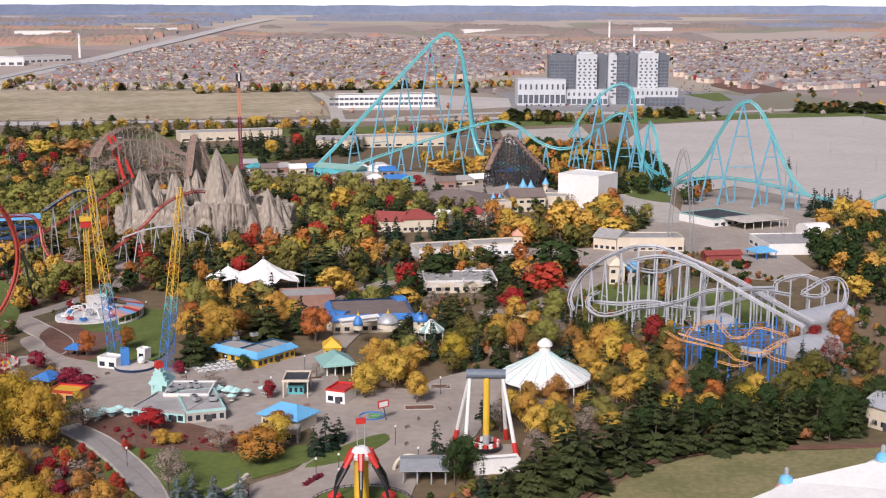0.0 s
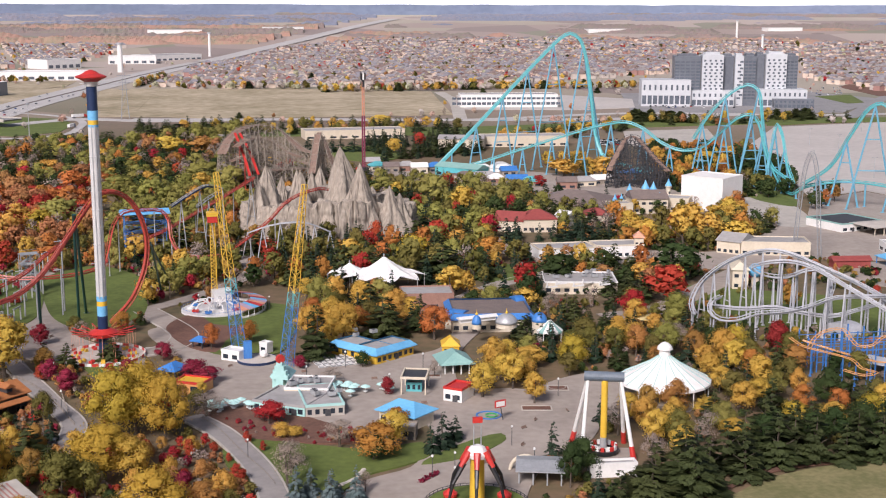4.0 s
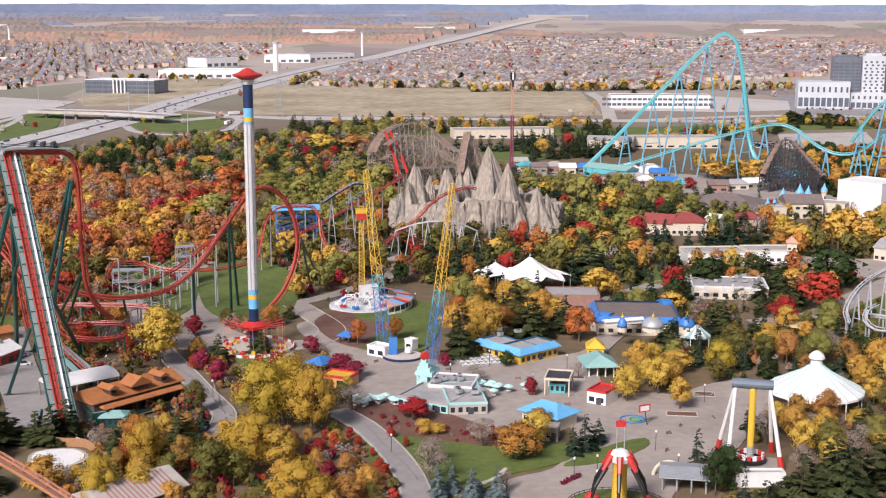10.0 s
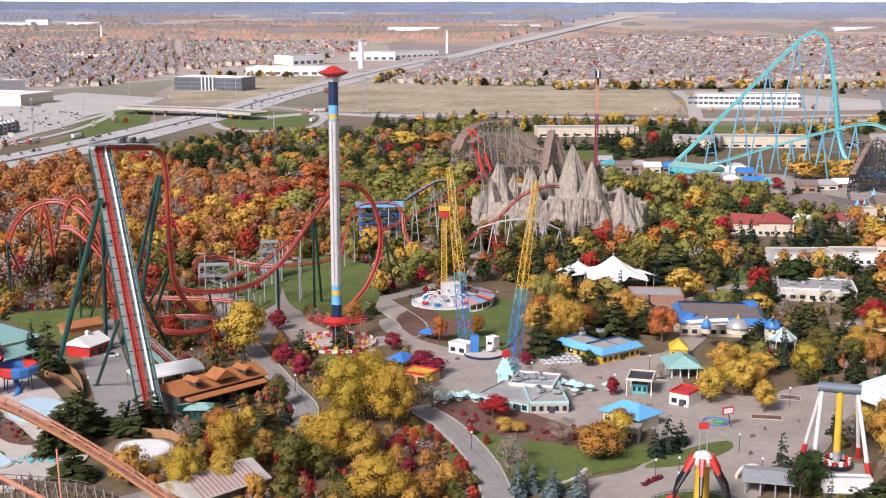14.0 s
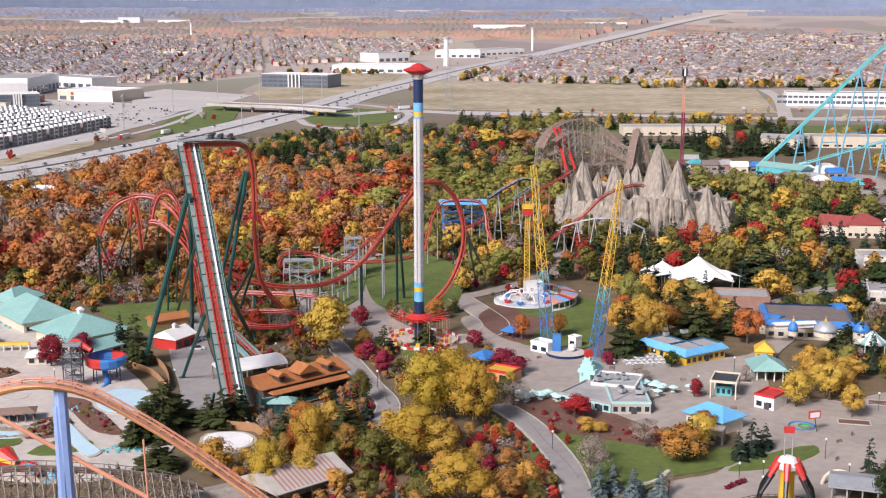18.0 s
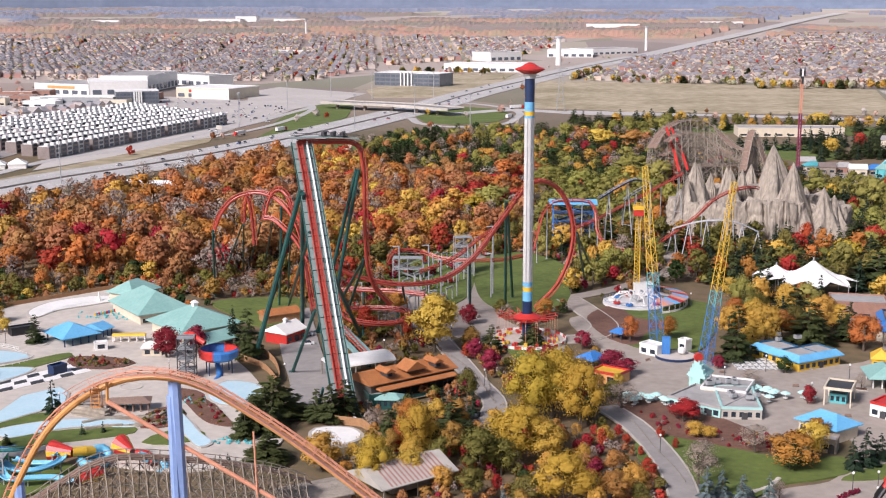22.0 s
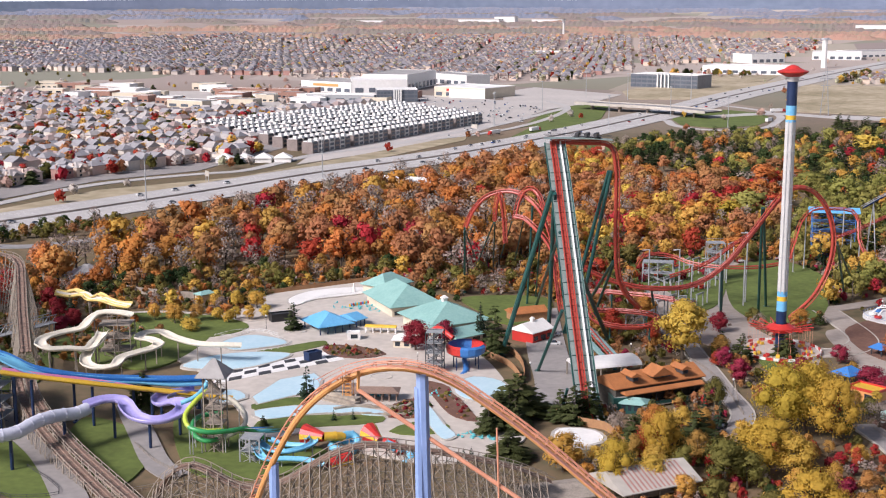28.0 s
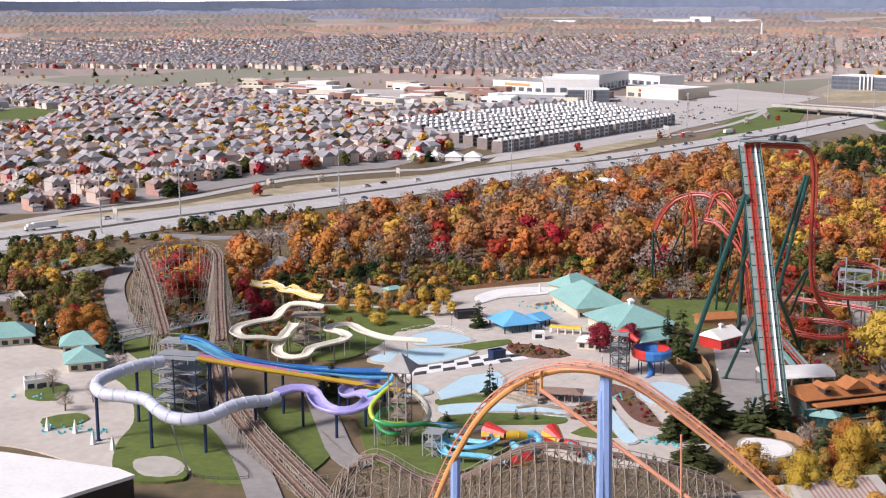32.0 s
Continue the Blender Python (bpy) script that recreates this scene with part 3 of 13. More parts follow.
plate("verge", [(-56.3, 1596.5), (-0.5, 1844.6), (-25.8, 1434.7), (-60.1, 1360.7)], 0.3, M["dry_grass"], "dry grass strip beside the highway", "ground", soft=False, take=False)
plate("pavement", [(-429.4, 1559.8), (-413.6, 1656.4), (-278.9, 1551.6), (-288.6, 1417.9), (-321.4, 1281.4), (-326.1, 1178.4)], 0.3, M["lot"], "pale worn paving of the interchange yards", "ground", soft=False, take=False)
plate("lawn", [(84.4, 1195.6), (285, 1175.8), (453.5, 1201.5), (689, 1202.1), (664.5, 1159), (432.4, 1137.6), (276.7, 1099.6), (83.6, 1122.1)], 0.24, M["grass"], "long green lawn beside the arterial road", "lawn", soft=False, take=False)
plate("lawn", [(562.9, 1130.4), (625.5, 1145.8), (676.5, 1149.7), (824.7, 1142.5), (814.3, 1089.3), (848.4, 1135.4), (855.1, 1185.0), (702.2, 1193.8), (583.5, 1172.0)], 0.4, M["grass"], "long green verge above the car park", "lawn", soft=False, take=False)
plate("lawn", [(807.1, 1493.0), (867.6, 1512.1), (813.7, 1384.9), (785.5, 1373.6)], 0.5, M["grass"], "green verges among the hospital drives", "lawn", soft=False, take=False)
plate("lawn", [(131.3, 1012.1), (156.2, 1030.2), (176.5, 990.1), (176.4, 942.8), (143.8, 923.5), (127.2, 950.3)], 0.4, M["grass"], "green mound behind the mountain", "lawn", take=False)
plate("pavement", [(408.5, 1103.7), (494.2, 1113), (466.5, 1031.9), (388.3, 951.1), (372.1, 991.8)], 0.26, M["gravel"], "pale gravel yard under the tall coaster", "pavement", soft=False)
plate("plaza", [(370.9, 683.2), (420.6, 709), (435.3, 644.2), (424.8, 611.8), (385.1, 568.7), (343.8, 577.8), (320.8, 596)], 0.12, M["concrete"], "pale concrete forecourt beside the car park", "plaza", soft=False, take=False)
plate("plaza", [(287.1, 510.8), (328.8, 502), (318.1, 467.8), (295.8, 450.6), (278.1, 465.5), (273.7, 481.6)], 0.11, M["concrete"], "pale concrete yard behind the grey coaster", "plaza", soft=False, take=False)
plate("lawn", [(206.3, 478.4), (226.3, 466.5), (262.4, 438.7), (262.7, 398.9), (232.2, 395), (195, 420.1), (196.1, 448.9)], 0.11, M["grass"], "green lawn under the grey coaster", "lawn", take=False)
plate("lawn", [(-219, 994.6), (-188.2, 994.9), (-161.8, 895.7), (-161.3, 850.1), (-191, 864.5)], 0.2, M["grass"], "green field behind the lift hill", "lawn", soft=False, take=False)
plate("street_grid", [(-527.5, 417.2), (-519.9, 504.2), (-494.8, 520.2), (-475.7, 587.6), (-461.3, 703.1), (-423.8, 765.4), (-427.8, 932), (-496.6, 1283.7), (-573.6, 1249.3), (-673.5, 1157.3), (-951.3, 1326.9), (-1293.6, 1269.9), (-1351.1, 1087.2)], 0.12, M["path"], "pale driveways and streets between the houses", "pavement", soft=False, take=False)
plate("lawn", [(-968.3, 904.2), (-1032.5, 1044.2), (-946, 1019.8), (-865.9, 888.2), (-882.8, 823.4)], 0.2, M["grass"], "green playing field among the houses", "lawn", take=True)
# ---- paths and lawns of the park ----
plate("plaza", [(-7.1, 449.1), (6, 453.1), (14.1, 423.4), (30.3, 400.7), (43.8, 395.1), (67.2, 396), (84.9, 401.2), (98.9, 428.2), (109.1, 436.2), (119.5, 443.7), (105.5, 422), (89.7, 388.9), (85.8, 357.8), (101.8, 352.7), (107.1, 325.8), (113.8, 321), (101.9, 300.4), (93.6, 298.5), (83.8, 280.7), (73.8, 265.3), (37.1, 276.9), (42.7, 287.9), (50.2, 292.1), (56.4, 295.4), (67.5, 320.6), (61.6, 337.5), (47.4, 326.9), (21.7, 335), (12.4, 352.9), (7.2, 376.6), (1.4, 409.7)], 0.10, M["concrete"], "wide grey concrete plaza between the rides", "plaza")
plate("plaza", [(105, 351.7), (131.4, 365.6), (149, 344), (141.8, 322.9), (127.6, 322), (115.3, 320.6), (107.1, 325.8)], 0.10, M["concrete"], "grey concrete plaza by the merry-go-round", "plaza")
plate("plaza", [(-82.3, 542.2), (-52.2, 561.3), (-34.6, 488.1), (-34.1, 451.4), (-20.7, 427.4), (-8.7, 412.7), (-11.9, 392.2), (-28.9, 405.5), (-47.1, 419.6), (-66.9, 451.1)], 0.10, M["concrete"], "grey concrete plaza under the tower swing", "plaza")
ribbon("path", [(-10.1, 478.6), (5.2, 493.4), (21.6, 514.5), (35, 543.3), (30.2, 596.2)], 7, 0.14, M["concrete"], "pale concrete footpath", "path")
ribbon("path", [(-10.7, 416.3), (-3.2, 420), (4.6, 435.4), (-3.5, 464.8), (-9, 478.6)], 9, 0.14, M["concrete"], "curved concrete footpath", "path")
ribbon("path", [(4.7, 346.2), (11.3, 332.4), (16, 317.9), (19.5, 303.3), (21.4, 289.9), (22.1, 275.9)], 6.5, 0.5, M["path"], "grey footpath down the slope", "path")
ribbon("path", [(-73.1, 438.7), (-55.7, 427), (-42.3, 391.9), (-33.9, 367.5), (-26.5, 345.9), (-28.1, 326.4)], 6, 0.14, M["path"], "grey footpath behind the lodge", "path")
ribbon("path", [(-109.9, 450.7), (-92.5, 391.4), (-81.2, 355.9), (-76.3, 326)], 13, 0.12, M["path"], "grey service yard beside the lift hill", "path")
ribbon("path", [(89.8, 453), (108.9, 471), (127.8, 491.6), (146.4, 506.5), (168.9, 514.2), (192.2, 507)], 7, 0.14, M["concrete"], "footpath to the tent", "path")
ribbon("path", [(155.2, 432.5), (178.2, 439.5), (198, 458.8), (215.3, 475.6), (244.1, 503.7), (282.1, 534.1)], 12, 0.14, M["concrete"], "footpath through the gold trees", "path")
plate("plaza", [(144.6, 576.8), (179.4, 581.4), (215.8, 554.7), (248.9, 544.4), (335.1, 622.8), (345.6, 580.9), (387.4, 577.3), (382, 534.8), (330.3, 504.4), (292.9, 516), (232.2, 507.4), (198.7, 524.5), (162.9, 545.1)], 0.10, M["concrete"], "pale concrete midway", "plaza")
plate("plaza", [(133.8, 860.3), (202.7, 871.2), (295.3, 780.9), (305.4, 710.7), (275.4, 673.1), (220.3, 736.9), (183, 787.3)], 0.10, M["concrete"], "pale midway below the tall coaster", "plaza")
plate("plaza", [(338.2, 700.6), (350.4, 672.7), (321.7, 597.6), (302.9, 612.9)], 0.10, M["gravel"], "pale gravel yard", "plaza")
plate("lawn", [(-49.8, 548.7), (-32.4, 568), (-12.6, 542.9), (-8.1, 488.3), (-13.8, 455.9), (-23.7, 447.3), (-38.2, 464.5), (-46.5, 498)], 0.12, M["grass"], "mown green lawn inside the looping track", "lawn")
plate("lawn", [(8.1, 442.2), (16.1, 470.5), (33.9, 481.4), (44.1, 474.4), (39.7, 423.9), (32.1, 406.6), (13.8, 411.1)], 0.13, M["grass"], "green lawn between the launch towers", "lawn")
plate("flower_bed", [(-1.4, 451.8), (9.2, 469.5), (15, 451.9), (24.8, 443.7), (18.2, 427.8), (13.8, 412.9), (6.4, 420.1)], 0.14, M["mulch"], "brown mulched bed", "flower bed")
plate("lawn", [(15.4, 327.7), (33, 317.6), (50.5, 309.9), (62.8, 312.7), (63.8, 303.5), (53.7, 296.2), (43.3, 291.5), (38, 283.1), (19.3, 289), (11.7, 311.5)], 0.12, M["grass"], "green lawn with spruces", "lawn")
plate("flower_bed", [(7.8, 351.8), (23, 352.2), (47.1, 324.7), (53, 315.8), (33.1, 318.5), (15.4, 328.6)], 0.15, M["mulch"], "mulched bed of red shrubs", "flower bed", take=False)
plate("lawn", [(59.4, 296.5), (70.7, 308), (84.7, 315.2), (84.9, 310.4), (71.5, 299)], 0.13, M["grass"], "green strip under spruces", "lawn")
plate("lawn", [(134.7, 537.7), (156.7, 524.4), (145.4, 503.3), (126.1, 503.4)], 0.12, M["grass"], "green lawn by the tent", "lawn", take=False)
plate("lawn", [(351, 735.7), (369.2, 716.7), (348.4, 661.8), (339.5, 688)], 0.13, M["grass"], "green lawn", "lawn", take=False)
plate("meadow", [(116.7, 251.8), (124.8, 260.1), (141.8, 270.5), (163, 274.5), (187.6, 268.9), (213.9, 260.7), (189, 229), (153.8, 208.6), (120.7, 219.1)], 0.14, M["worn_lawn"], "worn amphitheatre lawn of dry grass", "lawn")
ribbon("path", [(111.8, 253.4), (123.8, 264.3), (140.6, 274.2), (162.7, 276.8), (189.1, 271.2), (216.7, 264.3)], 2.5, 0.18, M["mulch"], "brown mulch path round the amphitheatre lawn", "path")
# water park ground
plate("pool_deck", [(-367.3, 289.2), (-332.5, 318.7), (-297.9, 306.8), (-268.8, 317), (-236.4, 288), (-206.8, 262.8), (-187.3, 235.2), (-196.4, 227.4), (-243.1, 230.3), (-272.3, 211.3)], 0.10, M["pool_deck"], "pale concrete deck of the wave pool", "pavement")
plate("pool_deck", [(-221.2, 385.8), (-214.9, 417.7), (-215.7, 438.5), (-201.9, 462), (-181.3, 477.8), (-147.9, 430.4), (-132.2, 402.8), (-112.1, 381.8), (-90, 341.2), (-78.8, 305.7), (-91.7, 286.1), (-117.3, 286.9), (-133.5, 298.5), (-142.3, 289.1), (-163.9, 311.1), (-183.3, 333.3), (-205.8, 351.3)], 0.10, M["pool_deck"], "pale concrete deck between the pools", "pavement")
ribbon("path", [(-382.5, 494.6), (-373.9, 444.2), (-348.4, 397.5), (-307.9, 353.3), (-275.7, 325.4), (-248, 305.3), (-216, 280), (-190.6, 260.7), (-167.1, 236.8), (-153.3, 221.1)], 8, 0.14, M["path"], "grey service road under the slides", "path")
ribbon("path", [(-192.9, 303), (-173.5, 279), (-159, 262.1), (-151.2, 257.1)], 7, 0.14, M["path"], "grey footpath", "path")
plate("lawn", [(-238.5, 293.3), (-220.3, 277.9), (-190.7, 255.8), (-169.5, 235.6), (-181.3, 233.9), (-198.5, 247.3)], 0.12, M["grass"], "green lawn under the white tube", "lawn")
plate("lawn", [(-197.3, 289.1), (-181.9, 285.4), (-163.6, 264.3), (-161.9, 243.4), (-186.6, 262.6)], 0.12, M["grass"], "green lawn beside the timber coaster", "lawn")
plate("lawn", [(-174.4, 300.2), (-149.7, 290.6), (-123.7, 283.8), (-129.6, 263.3), (-146.2, 259.5), (-161.5, 274.9)], 0.12, M["grass"], "green lawn below the slide tower", "lawn")
plate("lawn", [(-93.1, 550.1), (-79.6, 577.9), (-60.1, 588.3), (-49.2, 525.1), (-48.9, 469.5), (-57.5, 456.5), (-69.7, 494.0), (-83.8, 499.5)], 0.2, M["grass"], "green lawn and beds among the coaster posts", "lawn", take=False)


def path_edges(pts, width, z):
    """Low pale stone edging on both sides of a path."""
    line = curve([(*p, 0) for p in pts], 4.0)
    for sd in (-1, 1):
        o = sd * (width / 2 + 0.25)
        single("kerb", B().sweep([(p.x, p.y, z) for p in line], [(o - 0.25, -0.2), (o + 0.25, -0.2), (o + 0.22, 0.35), (o - 0.22, 0.35)]), M["gravel"], "low pale stone edging beside the footpath", "kerb", "structure")


path_edges([(6.0, 343), (11.3, 332.4), (16, 317.9), (19.5, 303.3), (21.4, 289.9), (22.1, 275.9)], 6.5, 0.5)
path_edges([(-53, 421), (-42.3, 391.9), (-33.9, 367.5), (-26.5, 345.9), (-28.1, 326.4)], 6, 0.14)
path_edges([(-8.2, 419), (-3.2, 420), (4.6, 435.4), (-3.5, 464.8), (-9, 478.6)], 9, 0.14)
path_edges([(95, 458), (108.9, 471), (127.8, 491.6), (146.4, 506.5), (168.9, 514.2), (192.2, 507)], 7, 0.14)
plate("lawn", [(-286.5, 328.2), (-281.9, 338.9), (-251, 345.4), (-230.3, 310.5), (-239.1, 299.5)], 0.12, M["grass"], "green lawn under the footbridge", "lawn", take=False)
plate("lawn", [(-243.9, 384.2), (-212, 385.7), (-204.4, 367.9), (-205.5, 336.5), (-222.1, 335.8), (-251, 345.4)], 0.12, M["grass"], "green lawn below the looping slides", "lawn", take=False)
plate("lawn", [(-141.8, 458), (-111.9, 467.4), (-105.2, 432.8), (-114.8, 423.9), (-129.5, 439.3)], 0.12, M["grass"], "green lawn behind the service yard", "lawn")
plate("lawn", [(-29.9, 419.8), (-20.2, 416.2), (-8.3, 392.2), (2.2, 356.7), (-1, 346.1), (-18.5, 379.5)], 0.12, M["grass"], "green verge below the footpath", "lawn", take=False)

plate("lawn", [(-265, 296.9), (-259.5, 307.5), (-238.5, 290.7), (-220.9, 269.9), (-201, 249.2), (-185.1, 230.9), (-198.5, 224.9), (-215.5, 242.8), (-223.2, 258.6), (-244.7, 281.9)], 0.3, M["grass"], "green bank under the pale tube slide", "lawn", take=False)
# planting between the pools
for poly, m, words in (
    ([(-183.5, 360.6), (-176.6, 371.7), (-167.1, 382.7), (-164.5, 379.1), (-170.3, 367), (-177.2, 356.1)], "grass", "green strip beside the landing pool"),
    ([(-150.8, 299.5), (-135.5, 310.7), (-120.3, 314.3), (-118.6, 309.9), (-138.3, 298.2), (-147, 291.9)], "grass", "green lawn with little conifers"),
    ([(-159.1, 312.3), (-149.7, 322.8), (-144, 322), (-146.6, 316), (-155.3, 308.4)], "grass", "green strip below the plunge pool"),
    ([(-164.8, 377.4), (-153.6, 379.7), (-141.3, 373.5), (-148, 365.9), (-159.5, 367.7)], "mulch", "brown planted bed by the huts"),
    ([(-121.1, 325), (-115.7, 333.4), (-109.8, 326), (-111, 315.7), (-118.4, 313.7)], "mulch", "brown mulched island bed"),
    ([(-121.2, 349), (-113.7, 347.6), (-101.3, 330.1), (-94.3, 317.6), (-101.1, 319.4), (-113.1, 335.8)], "mulch", "brown bed beside the lazy river"),
    ([(-114.2, 302.8), (-109.9, 312.6), (-102.4, 313.7), (-99.3, 309.1), (-106.1, 301.9)], "grass", "planted island in the deck"),
    ([(-275.1, 275.5), (-263.9, 277.8), (-256.4, 265), (-264.5, 262.2)], "grass", "round green island with a bare tree"),
    ([(-248, 250.6), (-242.4, 258.7), (-236.2, 256.3), (-236.8, 248.2), (-242.9, 246.2)], "grass", "round planted island with parasols"),
    ([(-249, 396.3), (-216.3, 402.2), (-199.4, 391.8), (-206.3, 375.4), (-224.3, 375.3)], "grass", "green bank behind the cream slides")):
    plate("planted_bed", poly, 0.22, M[m], words, "bed")
ribbon("path", [(-254.7, 393.5), (-235.7, 402.7), (-209.8, 398.7), (-199.5, 405.6), (-195.8, 421.9)], 5, 0.2, M["pool_deck"], "pale footpath above the slides", "path")

# ---- coasters ----
def frames_of(line, ease=0.12):
    """An up direction for every step of a track, carried along and eased upright."""
    ups, up = [], Vector((0, 0, 1))
    n = len(line)
    for i in range(n):
        d = (line[min(i + 1, n - 1)] - line[max(i - 1, 0)]).normalized()
        up = up - d * up.dot(d)
        z = Vector((0, 0, 1)) - d * d.z
        if z.length > 0.3:
            up = up.normalized().lerp(z.normalized(), ease)
        up = (up - d * up.dot(d)).normalized()
        ups.append(up.copy())
    return ups


def track(ob, pts, rail_mat, spine_mat, gauge=1.3, rail=0.14, spine=0.45, tie=1.6, step=2.0, drop=0.9, ease=0.12, square=False, bank=None):
    """Two rails, crossties and a spine below, along a smooth line; returns the line."""
    line = curve(pts, step)
    ups = frames_of(line, ease)
    if bank:
        n = len(line)
        for i in range(n):
            d = (line[min(i + 1, n - 1)] - line[max(i - 1, 0)]).normalized()
            t = i / (n - 1) * (len(bank) - 1)
            k = min(int(t), len(bank) - 2)
            ups[i] = Matrix.Rotation(radians(bank[k] + (bank[k + 1] - bank[k]) * (t - k)), 3, d) @ ups[i]
    def ring(r, x, z, n=6):
        return [(x + r * math.cos(math.tau * k / n), z + r * math.sin(math.tau * k / n)) for k in range(n)]
    for s in (-1, 1):
        part("rail", B().sweep(line, ring(rail, s * gauge / 2, 0), ups), rail_mat, ob)
    if spine:
        prof = [(-spine, -drop - spine), (spine, -drop - spine), (spine, -drop + spine), (-spine, -drop + spine)] if square else ring(spine, 0, -drop, 8)
        part("spine", B().sweep(line, prof, ups), spine_mat, ob)
    b, acc = B(), 0.0
    for i in range(1, len(line)):
        acc += (line[i] - line[i - 1]).length
        if acc >= tie:
            acc = 0.0
            d = (line[i] - line[i - 1]).normalized()
            side = d.cross(ups[i]).normalized()
            p = line[i]
            b.cyl(p - side * gauge / 2, p + side * gauge / 2, 0.1, n=4, caps=False)
            if spine:
                q = p - ups[i] * drop
                b.cyl(p - side * gauge / 2, q, 0.1, n=4, caps=False)
                b.cyl(p + side * gauge / 2, q, 0.1, n=4, caps=False)
    if b.v:
        tagged(part("crosstie", b, rail_mat, ob), kind="stuff")
    return line


def column(ob, top, foot, r, material, name="column", footing=True):
    b = B().cyl(foot, top, r, n=8)
    if footing:
        b.cyl((foot[0], foot[1], -0.1), (foot[0], foot[1], 0.5), r * 2.2, n=8)
    return part(name, b, material, ob)


def legs(ob, line, every, r, material, spread=0.22, tall=18, start=1, low=2.0, below=1.4, skip=(), along=False):
    """Columns under a track: single where it is low, splayed pairs with a tie where it is high."""
    acc, n, count = every * 0.5, len(line), 0
    for i in range(start, n - 1):
        acc += (line[i] - line[i - 1]).length
        if acc < every:
            continue
        acc = 0.0
        count += 1
        if count in skip:
            continue
        p = line[i] - Vector((0, 0, below))
        if p.z < low:
            continue
        d = (line[i + 1] - line[i - 1])
        s = Vector((d.y, -d.x, 0))
        s = s.normalized() if s.length > 0.05 else Vector((1, 0, 0))
        if along:
            s = Vector((s.y, -s.x, 0)) * 0.85 + s * 0.5
        if p.z < tall:
            column(ob, p, (p.x, p.y, 0), r, material)
        else:
            k = p.z * spread
            a, c = p + s * k, p - s * k
            column(ob, p, (a.x, a.y, 0), r, material)
            column(ob, p, (c.x, c.y, 0), r, material)
            for f in (0.38, 0.68):
                u, w = Vector((a.x, a.y, 0)).lerp(p, f), Vector((c.x, c.y, 0)).lerp(p, f)
                part("brace", B().cyl(u, w, r * 0.6, n=6), material, ob)


lev = thing("roller_coaster", "giant teal steel roller coaster with a tall lift hill", "roller coaster")
LIFT = [(184.9, 870.6, 2.3), (202.7, 869.7, 19.9), (242, 863.7, 62.6), (261.4, 860.2, 83.1), (269.9, 858.6, 91.2), (276.9, 857.4, 94.6), (284, 856.1, 90.4), (289.6, 855.3, 74), (293.4, 854, 46.6), (296.3, 852, 22.9), (300.3, 844.2, 9.2), (311.1, 823.2, 5.7)]
ln1 = track(lev, LIFT, M["teal"], M["teal"], 1.6, 0.25, 0.75, 3.0, step=4, drop=1.3, square=True)
ln2 = track(lev, [(190, 859.2, 1.1), (213.4, 848.6, 8.2), (241.3, 833.8, 19.3), (268.1, 817.1, 30), (284.3, 806.3, 35.8), (296.7, 796.5, 38.2), (306.5, 790.7, 34.4), (317.6, 783, 25.1), (328.5, 775.3, 21.1), (337.8, 769.1, 23.6), (346.8, 762.9, 32.8), (355.6, 756.6, 43), (363.3, 751.8, 45.7), (366.1, 744.9, 40.1), (367.4, 738.7, 26.2), (367.1, 727.7, 15.5), (366.2, 711.3, 5.5), (364.9, 695.1, 3.1), (366.6, 682.8, 9.1), (378.9, 664.6, 14.3), (394.2, 646.2, 14.1), (409.3, 628.5, 10.2), (422.1, 613.9, 6.9), (434, 599.3, 5.9), (444.9, 585, 13.7)], M["teal"], M["teal"], 1.6, 0.22, 0.6, 3.0, step=4, drop=1.2)
ln3 = track(lev, [(331.8, 769.5, 28.9), (340.7, 763.4, 46.4), (351.1, 756.5, 59.4), (359.7, 751.3, 64.6), (365.8, 747.3, 61.1), (367.8, 744, 45.5), (368.6, 739.2, 23.6), (368, 727.2, 14.8), (369.1, 709.7, 9.8)], M["teal"], M["teal"], 1.6, 0.22, 0.6, 3.0, step=4, drop=1.2)
ln4 = track(lev, [(363.3, 726.2, 11.5), (366.4, 728, 27.3), (369.3, 727.6, 41.1), (371.4, 724.3, 34.6), (371.6, 717.5, 19.4), (369.9, 703.7, 7.7)], M["teal"], M["teal"], 1.6, 0.22, 0.6, 3.0, step=4, drop=1.2)
ln5 = track(lev, [(363.6, 681, 10.8), (371.5, 665.3, 22.9), (377.1, 654.1, 42.6), (382.3, 645.3, 57.4), (387, 640.1, 60.5), (391.2, 634, 55.1), (396.5, 627.2, 39.7), (402.4, 618.6, 20.5), (408.8, 610.8, 9.5)], M["teal"], M["teal"], 1.6, 0.22, 0.6, 3.0, step=4, drop=1.2)
for l, e, k in ((ln1, 24, 0.2), (ln2, 19, 0.16), (ln3, 22, 0.2), (ln4, 16, 0.2), (ln5, 24, 0.22)):
    legs(lev, l, e, 0.55, M["steel_blue"], k, 16, low=3, along=True)

